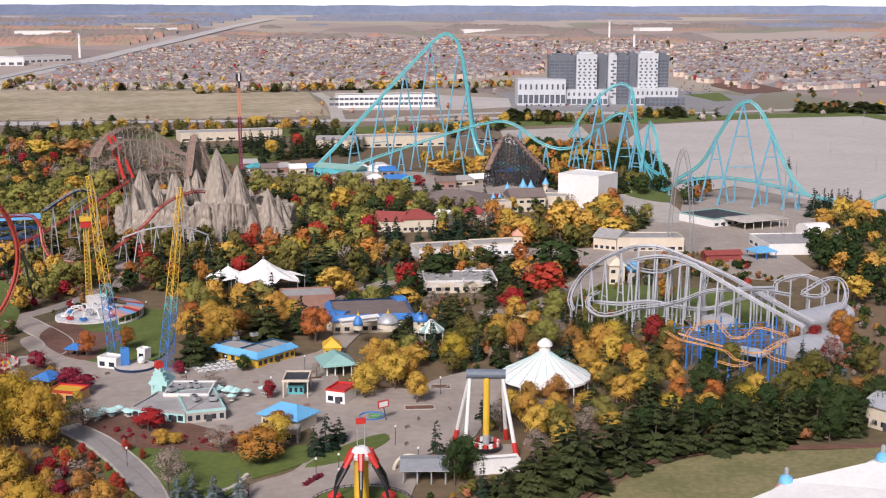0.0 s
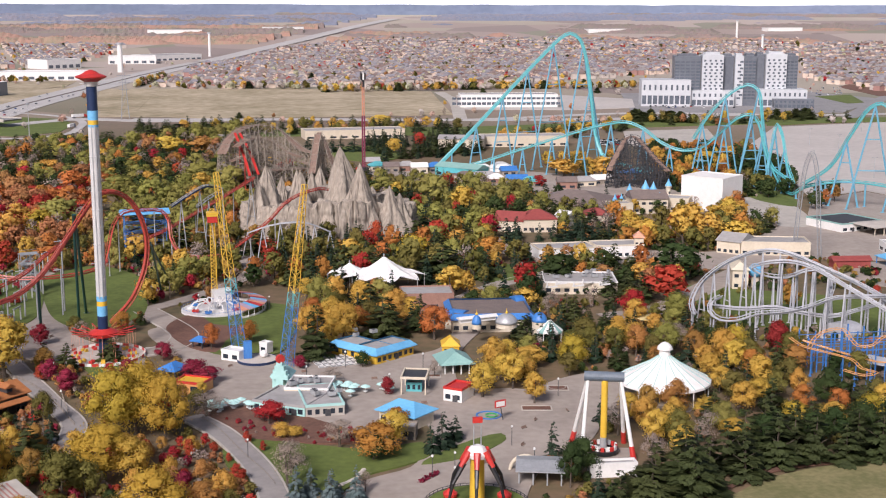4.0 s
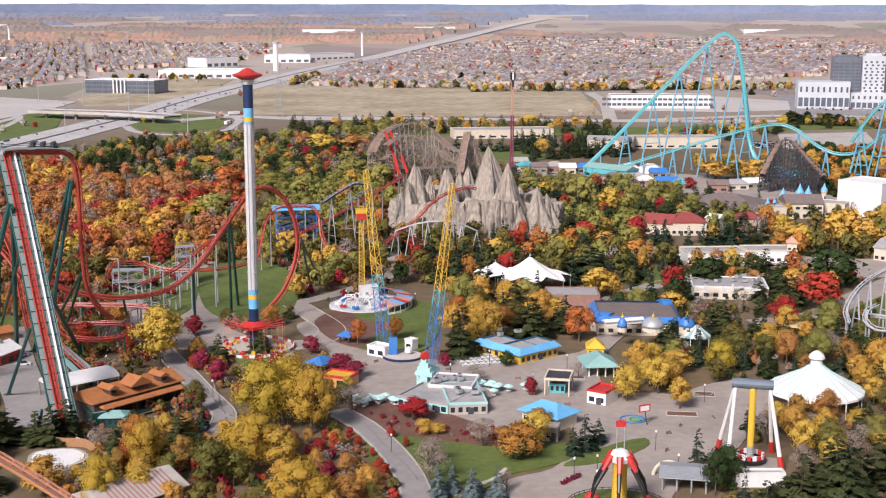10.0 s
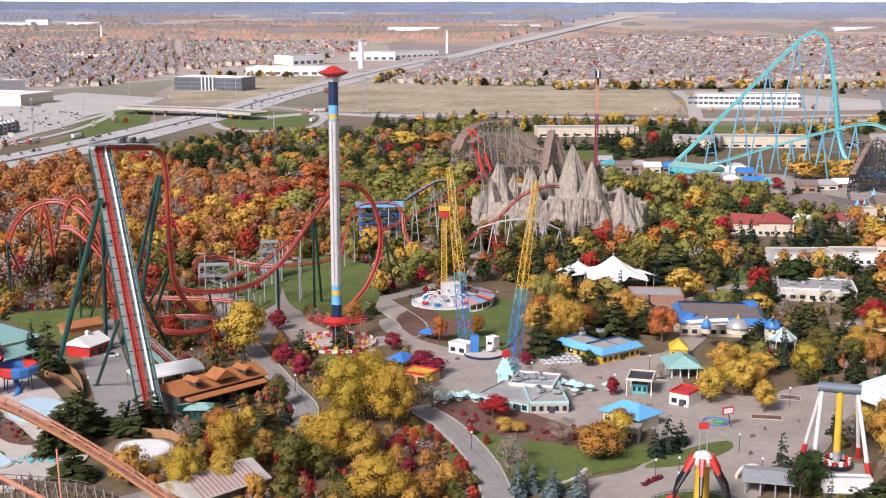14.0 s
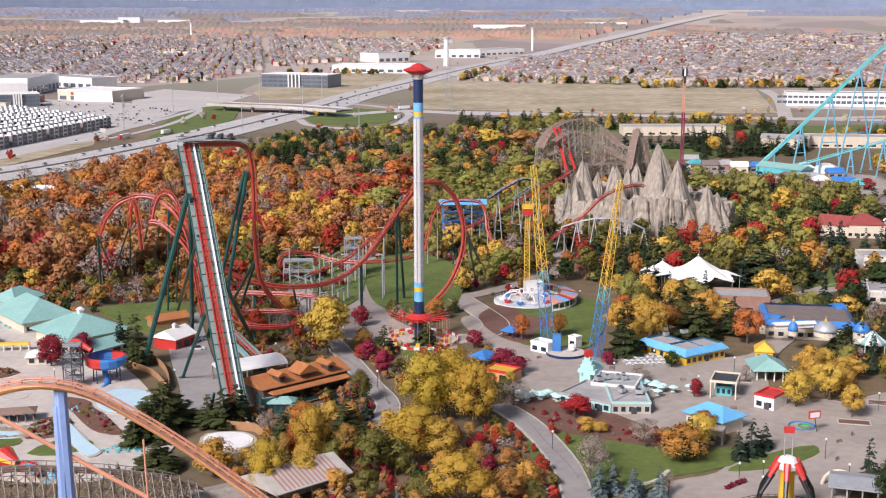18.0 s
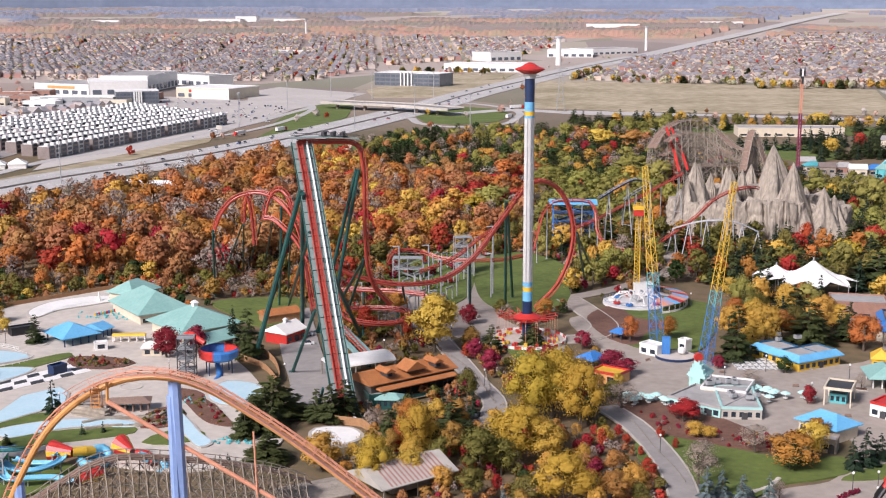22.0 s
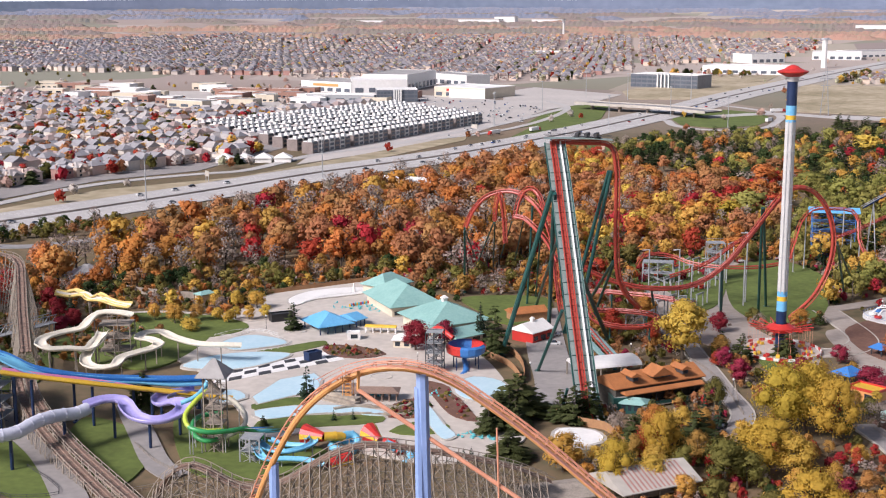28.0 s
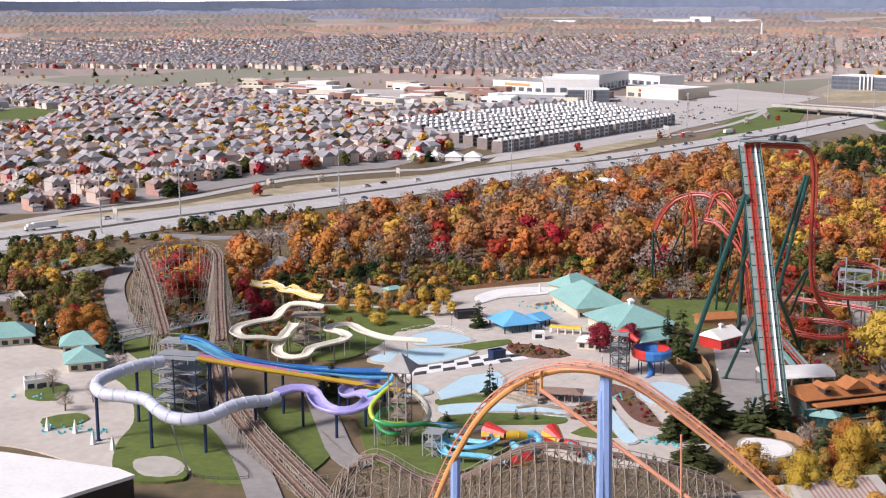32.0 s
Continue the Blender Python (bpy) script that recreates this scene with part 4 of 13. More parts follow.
beh = thing("hyper_coaster", "orange roller coaster on blue columns above the water park", "roller coaster")
BT = [(-78.8, 148.4, 38), (-75.3, 146.8, 45.6), (-71.5, 145.3, 53.3), (-66.9, 144.2, 60.4), (-62.1, 143.1, 64.9), (-57.7, 142.8, 67.4), (-53.5, 142.3, 68.6), (-49.6, 142.6, 68.5), (-45.4, 143, 67.2), (-40.6, 143.4, 64.4), (-35.1, 143.8, 60.7), (-27.7, 144.4, 54.9), (-21.7, 144.4, 50.3)]
bl = track(beh, BT, M["salmon"], M["orange"], 1.25, 0.1, 0.42, 1.2, step=1.5, drop=0.75)
for t0, top, foot, rr in [(0, (-49.4, 142.7, 67.4), (-48.2, 143.1, 3.6), 0.8), (0, (-49.8, 142.6, 65.6), (-48.75, 140.6, 6.9), 0.6), (0, (-71.1, 145.5, 52.4), (-71.2, 145.5, 12.2), 0.7)]:
    column(beh, top, (foot[0], foot[1], 0), rr, M["pale_blue"], footing=False)

# ---- towers ----
wsx, wsy = (-21.3, 415.5)
keep_clear(wsx, wsy, 16)
ws = thing("tower_swing", "tall white swing tower with blue, yellow bands and red crown", "tower ride", wsx, wsy)
for z0, z1, m in [(0, 9, 1), (9, 10.3, 1), (10.3, 14, 1), (14, 17.3, 2), (17.3, 18.8, 3), (18.8, 20.5, 2), (20.5, 74.6, 4), (74.6, 75.4, 2), (75.4, 76.8, 3), (76.8, 79.8, 2), (79.8, 88.3, 1)]:
    part("mast_section", B().cyl((wsx, wsy, z0), (wsx, wsy, z1), 1.62, n=24, caps=False), M[("", "navy", "sky_blue", "yellow", "mast_grey")[int(m)]], ws, smooth=True)
wst = 89.7
part("head_collar", B().lathe(wsx, wsy, [(1.9, wst - 2.4), (2.1, wst - 0.9), (1.7, wst - 0.4)], 16), M["mast_grey"], ws)
part("crown", B().lathe(wsx, wsy, [(1.6, wst - 1.2), (4.7, wst + 0.3), (4.8, wst + 0.75), (2.6, wst + 1.5), (1.5, wst + 2.3), (0.3, wst + 2.7)], 16), M["red"], ws)
for k in range(8):
    a = math.tau * k / 8
    part("lamp_arm", B().cyl((wsx, wsy, wst - 1.3), (wsx + 3.4 * math.cos(a), wsy + 3.4 * math.sin(a), wst - 1.5), 0.12, n=4), M["white"], ws)
for k in range(9):
    part("mast_flange", B().lathe(wsx, wsy, [(1.62, 26 + k * 5.6), (1.74, 26.05 + k * 5.6), (1.74, 26.3 + k * 5.6), (1.62, 26.35 + k * 5.6)], 24), M["mast_grey"], ws)
for s in (-0.55, 0.55):
    part("cable_tray", B().box(wsx + s, wsy - 1.6, 20, 0.3, 0.25, 55), M["steel"], ws, "dark cable tray on the mast")

for base, top, word in (((21.8, 413), (15.9, 411.3, 59.9), "a"), ((35, 391.2), (41.6, 388.6, 58.4), "b")):
    sl = thing("launch_tower", "leaning lattice launch tower painted blue below and yellow above", "tower ride", *base, group="launch towers")
    keep_clear(*base, 7)
    p0, p1 = Vector((*base, 0)), Vector(top)
    ax = (p1 - p0).normalized()
    u = ax.orthogonal().normalized()
    w = ax.cross(u)
    N = 24
    for lo, hi, m in ((0, 0.34, "blue"), (0.34, 0.42, "teal"), (0.42, 1.0, "yellow")):
        for k in range(4):
            a = math.tau * (k + 0.5) / 4
            o = u * math.cos(a) + w * math.sin(a)
            part("chord", B().cyl(p0.lerp(p1, lo) + o * (2.35 - 1.5 * lo), p0.lerp(p1, hi) + o * (2.35 - 1.5 * hi), 0.13, n=6), M[m], sl)
        b = B()
        for i in range(N):
            f0, f1 = i / N, (i + 1) / N
            if not (lo - 0.01 <= (f0 + f1) / 2 < hi):
                continue
            for k in range(4):
                o0 = [u * math.cos(math.tau * (kk + 0.5) / 4) + w * math.sin(math.tau * (kk + 0.5) / 4) for kk in (k, k + 1)]
                e = (k + i) % 2
                b.cyl(p0.lerp(p1, f0) + o0[e] * (2.35 - 1.5 * f0), p0.lerp(p1, f1) + o0[1 - e] * (2.35 - 1.5 * f1), 0.075, n=4)
                b.cyl(p0.lerp(p1, f1) + o0[0] * (2.35 - 1.5 * f1), p0.lerp(p1, f1) + o0[1] * (2.35 - 1.5 * f1), 0.07, n=4)
        tagged(part("lattice", b, M[m], sl), kind="stuff")

dt = thing("drop_tower", "slim red and grey drop tower with a chequered head", "tower ride", *(131, 849.8))
dx, dy = (131, 849.8)
zt = 69.4
plum = mat("plum_mast_paint", (0.25, 0.035, 0.08), (0.19, 0.025, 0.06), 0.5)
for z0, z1, m, w in ((0, 40, plum, 1.25), (40, zt - 6.5, M["salmon"], 1.0)):
    for sx in (-1, 1):
        part("mast_chord", B().box(dx + sx * w * 0.55, dy, z0, w * 0.55, w, z1 - z0, 10), m, dt)
    b = B()
    for k in range(int((z1 - z0) / 2.5)):
        b.beam((dx - w * 0.5, dy - 0.3, z0 + k * 2.5), (dx + w * 0.5, dy - 0.3, z0 + k * 2.5 + 2.5), 0.16)
    tagged(part("lacing", b, M["steel"], dt), kind="stuff")
for k in range(12):
    part("chequer", B().box(dx + (k % 3 - 1) * 1.15, dy, zt - 5.6 + (k // 3) * 1.15, 1.15, 3.2, 1.15, 0), M["white"] if (k + k // 3) % 2 else M["black"], dt)
for sx in (-1.9, 1.9):
    part("winch_post", B().cyl((dx + sx * 0.6, dy, zt - 1), (dx + sx, dy, zt + 0.6), 0.2, n=5), M["dark"], dt)
part("head_frame", B().box(dx, dy, zt - 10.5, 1.5, 1.5, 5.0, 20), M["dark"], dt)
part("carriage", B().lathe(dx, dy, [(1.2, 3), (3.4, 3.4), (3.4, 5.0), (1.2, 5.6)], 14), M["dark"], dt)

# ---- mountain ----
def rock_material():
    """Sprayed concrete rock with streaks that run down the face."""
    m = mat("sprayed_rock_face", (0.43, 0.37, 0.305), (0.20, 0.17, 0.14), 0.92, scale=0.16, bump=0.35, fine=6)
    nt = m.node_tree
    geo = [n for n in nt.nodes if n.bl_idname == "ShaderNodeNewGeometry"][0]
    squash = nt.nodes.new("ShaderNodeVectorMath")
    squash.operation = "MULTIPLY"
    squash.inputs[1].default_value = (1.0, 1.0, 0.28)
    nt.links.new(geo.outputs["Position"], squash.inputs[0])
    for n in [n for n in nt.nodes if n.bl_idname == "ShaderNodeTexNoise"]:
        nt.links.new(squash.outputs[0], n.inputs["Vector"])
    return m


ROCK = rock_material()
mx, my = (77.8, 620.9)
SX, SY = 104.0, 100.0


def crag(x, y, h, r, seed, taper=1.0, lean=(0, 0), flat=1.0):
    """A fluted pillar of rock: a pointed spire (taper 1) or a blunt buttress (less)."""
    b, n, m = B(), 44, 26
    for k in range(m + 1):
        u = k / m
        base = (1 - u) ** 0.8 * 0.86 + 0.14 * (1 - u) ** 4 * 2 if taper >= 1 else 1.12 - taper * u ** 1.6
        for i in range(n):
            a = math.tau * i / n
            c, d = math.cos(a), math.sin(a)
            flute = 0.34 * abs(noise.noise((c * 1.5, d * 1.5, seed + u * 1.1))) * 2 - 0.2 + 0.13 * noise.noise((c * 4, d * 4, seed * 2 + u * 2.6)) + 0.07 * noise.noise((c * 8, d * 8, seed + u * 9)) + 0.10 * noise.noise((c * 0.9, d * 0.9, seed + u * 6))
            q = r * base * (1 + flute) + (0.12 if k == m else 0)
            z = h * u + (0.0 if taper >= 1 else 2.6 * noise.noise((c * 1.7, d * 1.7, seed)) * u ** 3)
            b.v.append((x + lean[0] * u + q * c, y + lean[1] * u + q * d * flat, z - 0.4 * (1 - u)))
    for k in range(m):
        for i in range(n):
            j = (i + 1) % n
            b.f.append((k * n + i, k * n + j, (k + 1) * n + j, (k + 1) * n + i))
    top = len(b.v)
    b.v.append((x + lean[0], y + lean[1], h + 0.2))
    b.f += [(m * n + i, m * n + (i + 1) % n, top) for i in range(n)]
    return b


mtn = thing("artificial_mountain", "craggy grey-beige artificial rock mountain with pointed spires", "mountain", mx, my)
for k, (x, y, h, r) in enumerate(((48.5, 640.2, 33.4, 8.5), (52.0, 642.5, 32.0, 6.0), (44.5, 633.0, 27.5, 6.0), (68.2, 652.4, 29.2, 6.5), (66.3, 661.7, 28.5, 6.0), (89.2, 654.9, 40.8, 10.5), (92.6, 617.1, 36.6, 8.0), (96.6, 622.6, 29.8, 7.0), (87.5, 616.5, 24.0, 6.0), (108.7, 618.5, 24.9, 7.0), (113.0, 621.9, 20.6, 6.5), (82.4, 685.1, 27.0, 6.0), (99.0, 660.0, 31.0, 6.5), (103.5, 640.0, 22.0, 8.0), (59.0, 670.0, 24.0, 6.0), (76.0, 668.0, 26.5, 5.5))):
    part("spire", crag(x, y, h, r * 1.5, 3.7 * k + 1, 1.0, (0.6 * (-1) ** k, 0)), ROCK, mtn)
for k, (x, y, h, r) in enumerate(((44.5, 637, 13, 7.5), (50.5, 628, 15, 7.0), (57, 622, 15.5, 6.5), (63.5, 617.5, 16, 6.5), (70, 614.5, 17.5, 6.2), (76.5, 613, 18.5, 6.2), (83, 611.5, 18, 6.0), (89, 610.5, 19, 6.0), (94, 612.5, 18, 5.5), (108, 620.5, 15, 5.5), (114.5, 626, 14.5, 6.5), (118, 634, 14, 7.5), (102, 632.5, 18.8, 7.0), (116, 646, 14, 8), (110, 660, 15, 8), (98, 674, 16, 9), (84, 682, 17, 9), (68, 682, 16, 9), (54, 672, 15, 9), (46, 658, 14, 9), (44, 647, 14, 8))):
    part("buttress", crag(x, y, h, r, 5.1 * k + 60, 0.34), ROCK, mtn)
part("courtyard_roof", B().prism([(54, 634), (66, 626), (92, 622), (100, 638), (104, 656), (88, 672), (62, 668), (52, 652)], 0, 11.5), M["dark"], mtn, "dark flat roof inside the rock ring")
# black block paints the shade inside the cave opening
part("cave_back", B().prism([(96, 622), (110, 624), (110, 630), (96, 628)], 0, 8.0), M["black"], mtn, "dark mouth of the cave")
TAKEN.append(("area", np.array([(mx + 4 + a * SX * 0.46, my + 26 + b * SY * 0.46) for a, b in ((-1, -1), (1, -1), (1, 1), (-1, 1))]), 1))

# ---- buildings ----
def building(name, label, A, C, depth, h, wall, roof, style="flat", rh=2.5, over=0.6, windows=0, wz=1.0, wh=1.4, doors=0, skirt=None, storeys=1, z=0.0, category="building", group="", posts=0, side=0, clear=True):
    """A house-like block whose front runs from A to C and whose back lies farther from the origin."""
    ax, ay = A
    dx, dy = C[0] - ax, C[1] - ay
    L = math.hypot(dx, dy)
    ux, uy = dx / L, dy / L
    nx, ny = -uy, ux
    if nx * ax + ny * ay < 0:
        nx, ny = -nx, -ny
    rot = math.degrees(math.atan2(uy, ux))
    cx, cy = ax + dx / 2 + nx * depth / 2, ay + dy / 2 + ny * depth / 2
    ob = thing(name, label, category, cx, cy, z, rot, group=group)
    shell = ob
    fr = -1 if (-math.sin(radians(rot)) * nx + math.cos(radians(rot)) * ny) > 0 else 1
    if clear:
        TAKEN.append(("area", np.array([A, C, (C[0] + nx * depth, C[1] + ny * depth), (ax + nx * depth, ay + ny * depth)]), 1))
    if posts:
        for i in range(posts):
            for s in (-1, 1):
                part("post", B().box((i / (posts - 1) - 0.5) * (L - 0.5), s * (depth / 2 - 0.25), 0, 0.35, 0.35, h), wall, ob, local=True)
    else:
        shell = part("wall", B().box(0, 0, 0, L, depth, h), wall, ob, local=True)
    if style == "flat":
        part("roof", B().box(0, 0, h, L - 0.8, depth - 0.8, 0.25), roof, ob, local=True)
        b = B()
        for s in (-1, 1):
            b.box(0, s * (depth / 2 - 0.15), h, L + 0.2, 0.45, 0.7)
            b.box(s * (L / 2 - 0.15), 0, h, 0.45, depth - 0.6, 0.7)
        part("parapet", b, skirt or wall, ob, local=True)
    elif style == "skirt":
        part("roof", B().box(0, 0, h, L - 1, depth - 1, 0.3), roof, ob, local=True)
        for s in (-1, 1):
            y0, y1, xx = s * (depth / 2 + 1.0), s * (depth / 2 - 0.9), L / 2 + 1.0
            part("eave", B().face([(-xx, y0, h - 0.7), (xx, y0, h - 0.7), (xx - 1.9, y1, h + 1.0), (-xx + 1.9, y1, h + 1.0)][::-s]).face([(-xx, y0, h - 0.9), (xx, y0, h - 0.9), (xx - 1.9, y1, h + 0.8), (-xx + 1.9, y1, h + 0.8)][::s]), skirt, ob, local=True)
            x0, x1, yy = s * (L / 2 + 1.0), s * (L / 2 - 0.9), depth / 2 + 1.0
            part("eave", B().face([(x0, -yy, h - 0.7), (x0, yy, h - 0.7), (x1, yy - 1.9, h + 1.0), (x1, -yy + 1.9, h + 1.0)][::s]).face([(x0, -yy, h - 0.9), (x0, yy, h - 0.9), (x1, yy - 1.9, h + 0.8), (x1, -yy + 1.9, h + 0.8)][::-s]), skirt, ob, local=True)
    elif style == "hip":
        part("roof", B().roof(0, 0, h, max(L, depth), min(L, depth), rh, 0 if L >= depth else 90, min(L, depth) / 2 * 0.95, over), roof, ob, local=True)
    elif style == "gable":
        part("roof", B().roof(0, 0, h, L, depth, rh, 0, 0, over), roof, ob, local=True)
        part("gable_wall", B().face([(-L / 2, -depth / 2, h), (-L / 2, depth / 2, h), (-L / 2, 0, h + rh)]).face([(L / 2, depth / 2, h), (L / 2, -depth / 2, h), (L / 2, 0, h + rh)]), wall, ob, local=True)
    elif style == "cross":
        part("roof", B().roof(0, 0, h, depth, L, rh, 90, 0, over), roof, ob, local=True)
        part("gable_wall", B().face([(-L / 2, fr * depth / 2, h), (L / 2, fr * depth / 2, h), (0, fr * depth / 2, h + rh)]), wall, ob, local=True)
    elif style == "barrel":
        n = 12
        prof = [(math.cos(math.pi * k / n) * depth / 2, math.sin(math.pi * k / n) * rh) for k in range(n + 1)]
        b = B()
        for k in range(n):
            (y0, z0), (y1, z1) = prof[k], prof[k + 1]
            b.face([(-L / 2, y0, h + z0), (L / 2, y0, h + z0), (L / 2, y1, h + z1), (-L / 2, y1, h + z1)])
        for s in (-1, 1):
            b.face([(s * L / 2, y, h + z) for y, z in (prof if s < 0 else prof[::-1])])
        part("roof", b, roof, ob, local=True)
    for f in range(storeys):
        for i in range(windows):
            x = (i + 0.5) / windows * L - L / 2
            part("window", B().box(x, fr * depth / 2, wz + f * h / storeys, L / windows * 0.55, 0.16, wh), M["window"], shell, local=True)
        for i in range(side):
            y = (i + 0.5) / side * depth - depth / 2
            for s in (-1, 1):
                part("window", B().box(s * L / 2, y, wz + f * h / storeys, 0.16, depth / side * 0.5, wh), M["window"], shell, local=True)
    for i in range(doors):
        part("door", B().box((i + 0.5) / doors * L - L / 2 + 0.8, fr * (depth / 2 + 0.02), 0.05, 1.6, 0.16, 2.2), M["dark"], ob, local=True)
    return ob


def roof_units(A, n, seed, z, spread=8.0):
    """Grey air-conditioning boxes on a flat roof."""
    r = random.Random(seed)
    for i in range(n):
        x, y = A[0] + r.uniform(-spread, spread), A[1] + r.uniform(-spread * 0.5, spread * 0.5)
        u = thing("air_conditioner", "grey rooftop air-conditioning unit on a flat roof", "air conditioner", x, y, z, r.uniform(0, 40), group="roof units")
        s = r.uniform(1.2, 2.4)
        part("casing", B().box(0, 0, 0.15, s, s * 0.8, 1.1), M["steel"], u, local=True)
        part("fan_ring", B().cyl((0, 0, 1.25), (0, 0, 1.4), s * 0.32, n=10), M["dark"], u, local=True)


building("snack_restaurant", "yellow restaurant wing with a bright blue sloping eave", (51.3, 405.2), (63.1, 388.4), 10, 3.9, M["yellow"], M["grey_roof"], "skirt", skirt=M["sky_blue"], windows=5, doors=1, group="yellow restaurant")
building("snack_restaurant", "yellow restaurant wing with blue eave and a pink signboard", (63.2, 387.7), (77.1, 397.8), 10, 4.25, M["yellow"], M["grey_roof"], "skirt", skirt=M["sky_blue"], windows=7, doors=1, group="yellow restaurant")
roof_units((66.3, 412.2), 3, 1, 4.5)
building("food_hall", "food stall hall with a broad light blue hipped roof", (54.8, 331.9), (62.7, 323.1), 9, 3.6, M["cream"], M["sky_blue"], "hip", rh=2.6, over=1.0, windows=4, doors=1)
building("stall", "small brown timber stall beside the blue-roofed hall", (57.6, 316.7), (61.6, 315.4), 5, 3.0, M["wood"], M["grey_roof"], "flat", windows=1, doors=1, clear=False)
building("ticket_canopy", "flat dark canopy on white posts over a ticket booth", (64.9, 355), (72.1, 352.7), 10, 5.0, M["cream"], M["dark"], "flat", posts=2, skirt=M["cream"])
building("ticket_booth", "small teal ticket booth under the canopy", (67.1, 357.7), (71.5, 356.4), 4, 2.4, M["teal"], M["grey_roof"], "flat", windows=3, clear=False)
building("photo_kiosk", "white kiosk with a flat red roof", (76, 347), (80.6, 343.3), 8, 3.8, M["white"], M["red"], "flat", windows=2, doors=1, skirt=M["red"])
building("game_pavilion", "open pavilion with a pale mint hipped roof", (81.9, 372.6), (90.1, 372.6), 10, 3.4, M["white"], M["teal_roof"], "hip", rh=3.0, over=1.4, posts=4)
building("round_kiosk", "bright yellow kiosk with a domed yellow roof", (86, 394.3), (91.4, 393.3), 7, 3.2, M["yellow"], M["yellow"], "hip", rh=2.6, over=0.4, windows=2)
pav = building("amusement_hall", "wide amusement hall with brown flat roof and blue rounded eaves", (95.7, 423.4), (124.2, 419.4), 26, 5.5, M["cream"], M["brown_roof"], "skirt", skirt=M["blue"], windows=9, doors=2)
for (x, y), r0, m, fin in (((110.8, 406.4), 3.6, "steel", 1), ((123.4, 409.8), 2.6, "blue", 1), ((100.4, 406.4), 1.6, "blue", 1)):
    dm = thing("dome", f"small rounded dome with a gold finial on the hall", "dome", x, y, 5.5 if r0 != 2.6 else 4.5)
    part("drum", B().cyl((0, 0, -4.4 if r0 == 2.6 else 0), (0, 0, 1.6), r0, n=16), M["cream"], dm, local=True)
    part("cap", B().lathe(0, 0, [(r0 * 1.08, 1.6), (r0, 2.4), (r0 * 0.85, 3.4), (r0 * 0.55, 4.3), (r0 * 0.2, 4.8)], 16), M[m], dm, local=True, smooth=True)
    part("finial", B().lathe(0, 0, [(0.4, 4.7), (0.5, 5.2), (0.15, 5.6), (0.05, 6.6)], 8), M["yellow"], dm, local=True)
building("barrel_vault", "blue barrel-vaulted entrance of the hall", (124, 440.4), (127.8, 441.1), 8, 4, M["cream"], M["blue"], "barrel", rh=3.2, clear=False)
building("barrel_vault", "blue barrel-vaulted corner of the hall", (94.7, 429.5), (99.4, 425.5), 8, 3.5, M["cream"], M["blue"], "barrel", rh=3.0, clear=False)
building("roof_skylight", "long white skylight on the brown roof", (96.6, 413.2), (109.6, 415.8), 2.2, 1.2, M["white"], M["white"], "gable", rh=0.6, z=5.8, clear=False)


def round_tent(name, label, x, y, r0, eave, peak, stripes, post_m, n=24):
    ob = thing(name, label, "tent", x, y)
    keep_clear(x, y, r0)
    for k in range(n):
        a0, a1 = math.tau * k / n, math.tau * (k + 1) / n
        b = B()
        prof = [(r0, eave), (r0 * 0.66, eave + (peak - eave) * 0.34), (r0 * 0.34, eave + (peak - eave) * 0.67), (r0 * 0.1, peak)]
        for (ra, za), (rb, zb) in zip(prof, prof[1:]):
            b.face([(ra * math.cos(a0), ra * math.sin(a0), za), (ra * math.cos(a1), ra * math.sin(a1), za), (rb * math.cos(a1), rb * math.sin(a1), zb), (rb * math.cos(a0), rb * math.sin(a0), zb)])
        b.face([(r0 * math.cos(a0), r0 * math.sin(a0), eave - 0.7), (r0 * math.cos(a1), r0 * math.sin(a1), eave - 0.7), (r0 * math.cos(a1), r0 * math.sin(a1), eave), (r0 * math.cos(a0), r0 * math.sin(a0), eave)])
        part("canvas_panel", b, stripes[k % len(stripes)], ob, local=True)
        if k % 2 == 0:
            part("post", B().cyl((r0 * 0.96 * math.cos(a0), r0 * 0.96 * math.sin(a0), 0), (r0 * 0.96 * math.cos(a0), r0 * 0.96 * math.sin(a0), eave), 0.16, n=6), post_m, ob, local=True)
    return ob


MINT0 = mat("pale_mint_rib", (0.36, 0.55, 0.53), (0.30, 0.48, 0.46), 0.6)
ca = round_tent("merry_go_round", "antique merry-go-round under a wide white ribbed conical roof", *(139.6, 337.6), 13.6, 5.6, 12.8, [M["canvas"]], M["white"], 20)
part("cupola", B().lathe(0, 0, [(1.7, 12.5), (1.5, 14.4), (2.3, 14.5), (2.1, 15.3), (1.2, 16.2), (0.2, 16.7)], 14), M["white"], ca, local=True)
part("platform", B().cyl((0, 0, 0.1), (0, 0, 0.6), 9.6, n=24), M["wood"], ca, local=True)
ez, pz = 5.6, 12.8
for k in range(20):
    a = math.tau * k / 20
    prof = [(13.65, ez), (13.6 * 0.66, ez + (pz - ez) * 0.34), (13.6 * 0.34, ez + (pz - ez) * 0.67), (1.4, pz)]
    part("roof_rib", B().tube([(q * math.cos(a), q * math.sin(a), z + 0.05) for q, z in prof], 0.13, 4), MINT0, ca, local=True)
part("centre_drum", B().cyl((0, 0, 0.6), (0, 0, 5), 3.2, n=16), M["yellow"], ca, local=True)
for k in range(18):
    a = math.tau * k / 18
    part("ride_pole", B().cyl((7.4 * math.cos(a), 7.4 * math.sin(a), 0.6), (7.4 * math.cos(a), 7.4 * math.sin(a), 4.6), 0.12, n=5), M["yellow"], ca, local=True)
round_tent("striped_tent", "small mint and white striped conical tent", *(126.3, 407.3), 4.6, 3.6, 7.0, [M["canvas"], M["teal_roof"]], M["white"], 16)

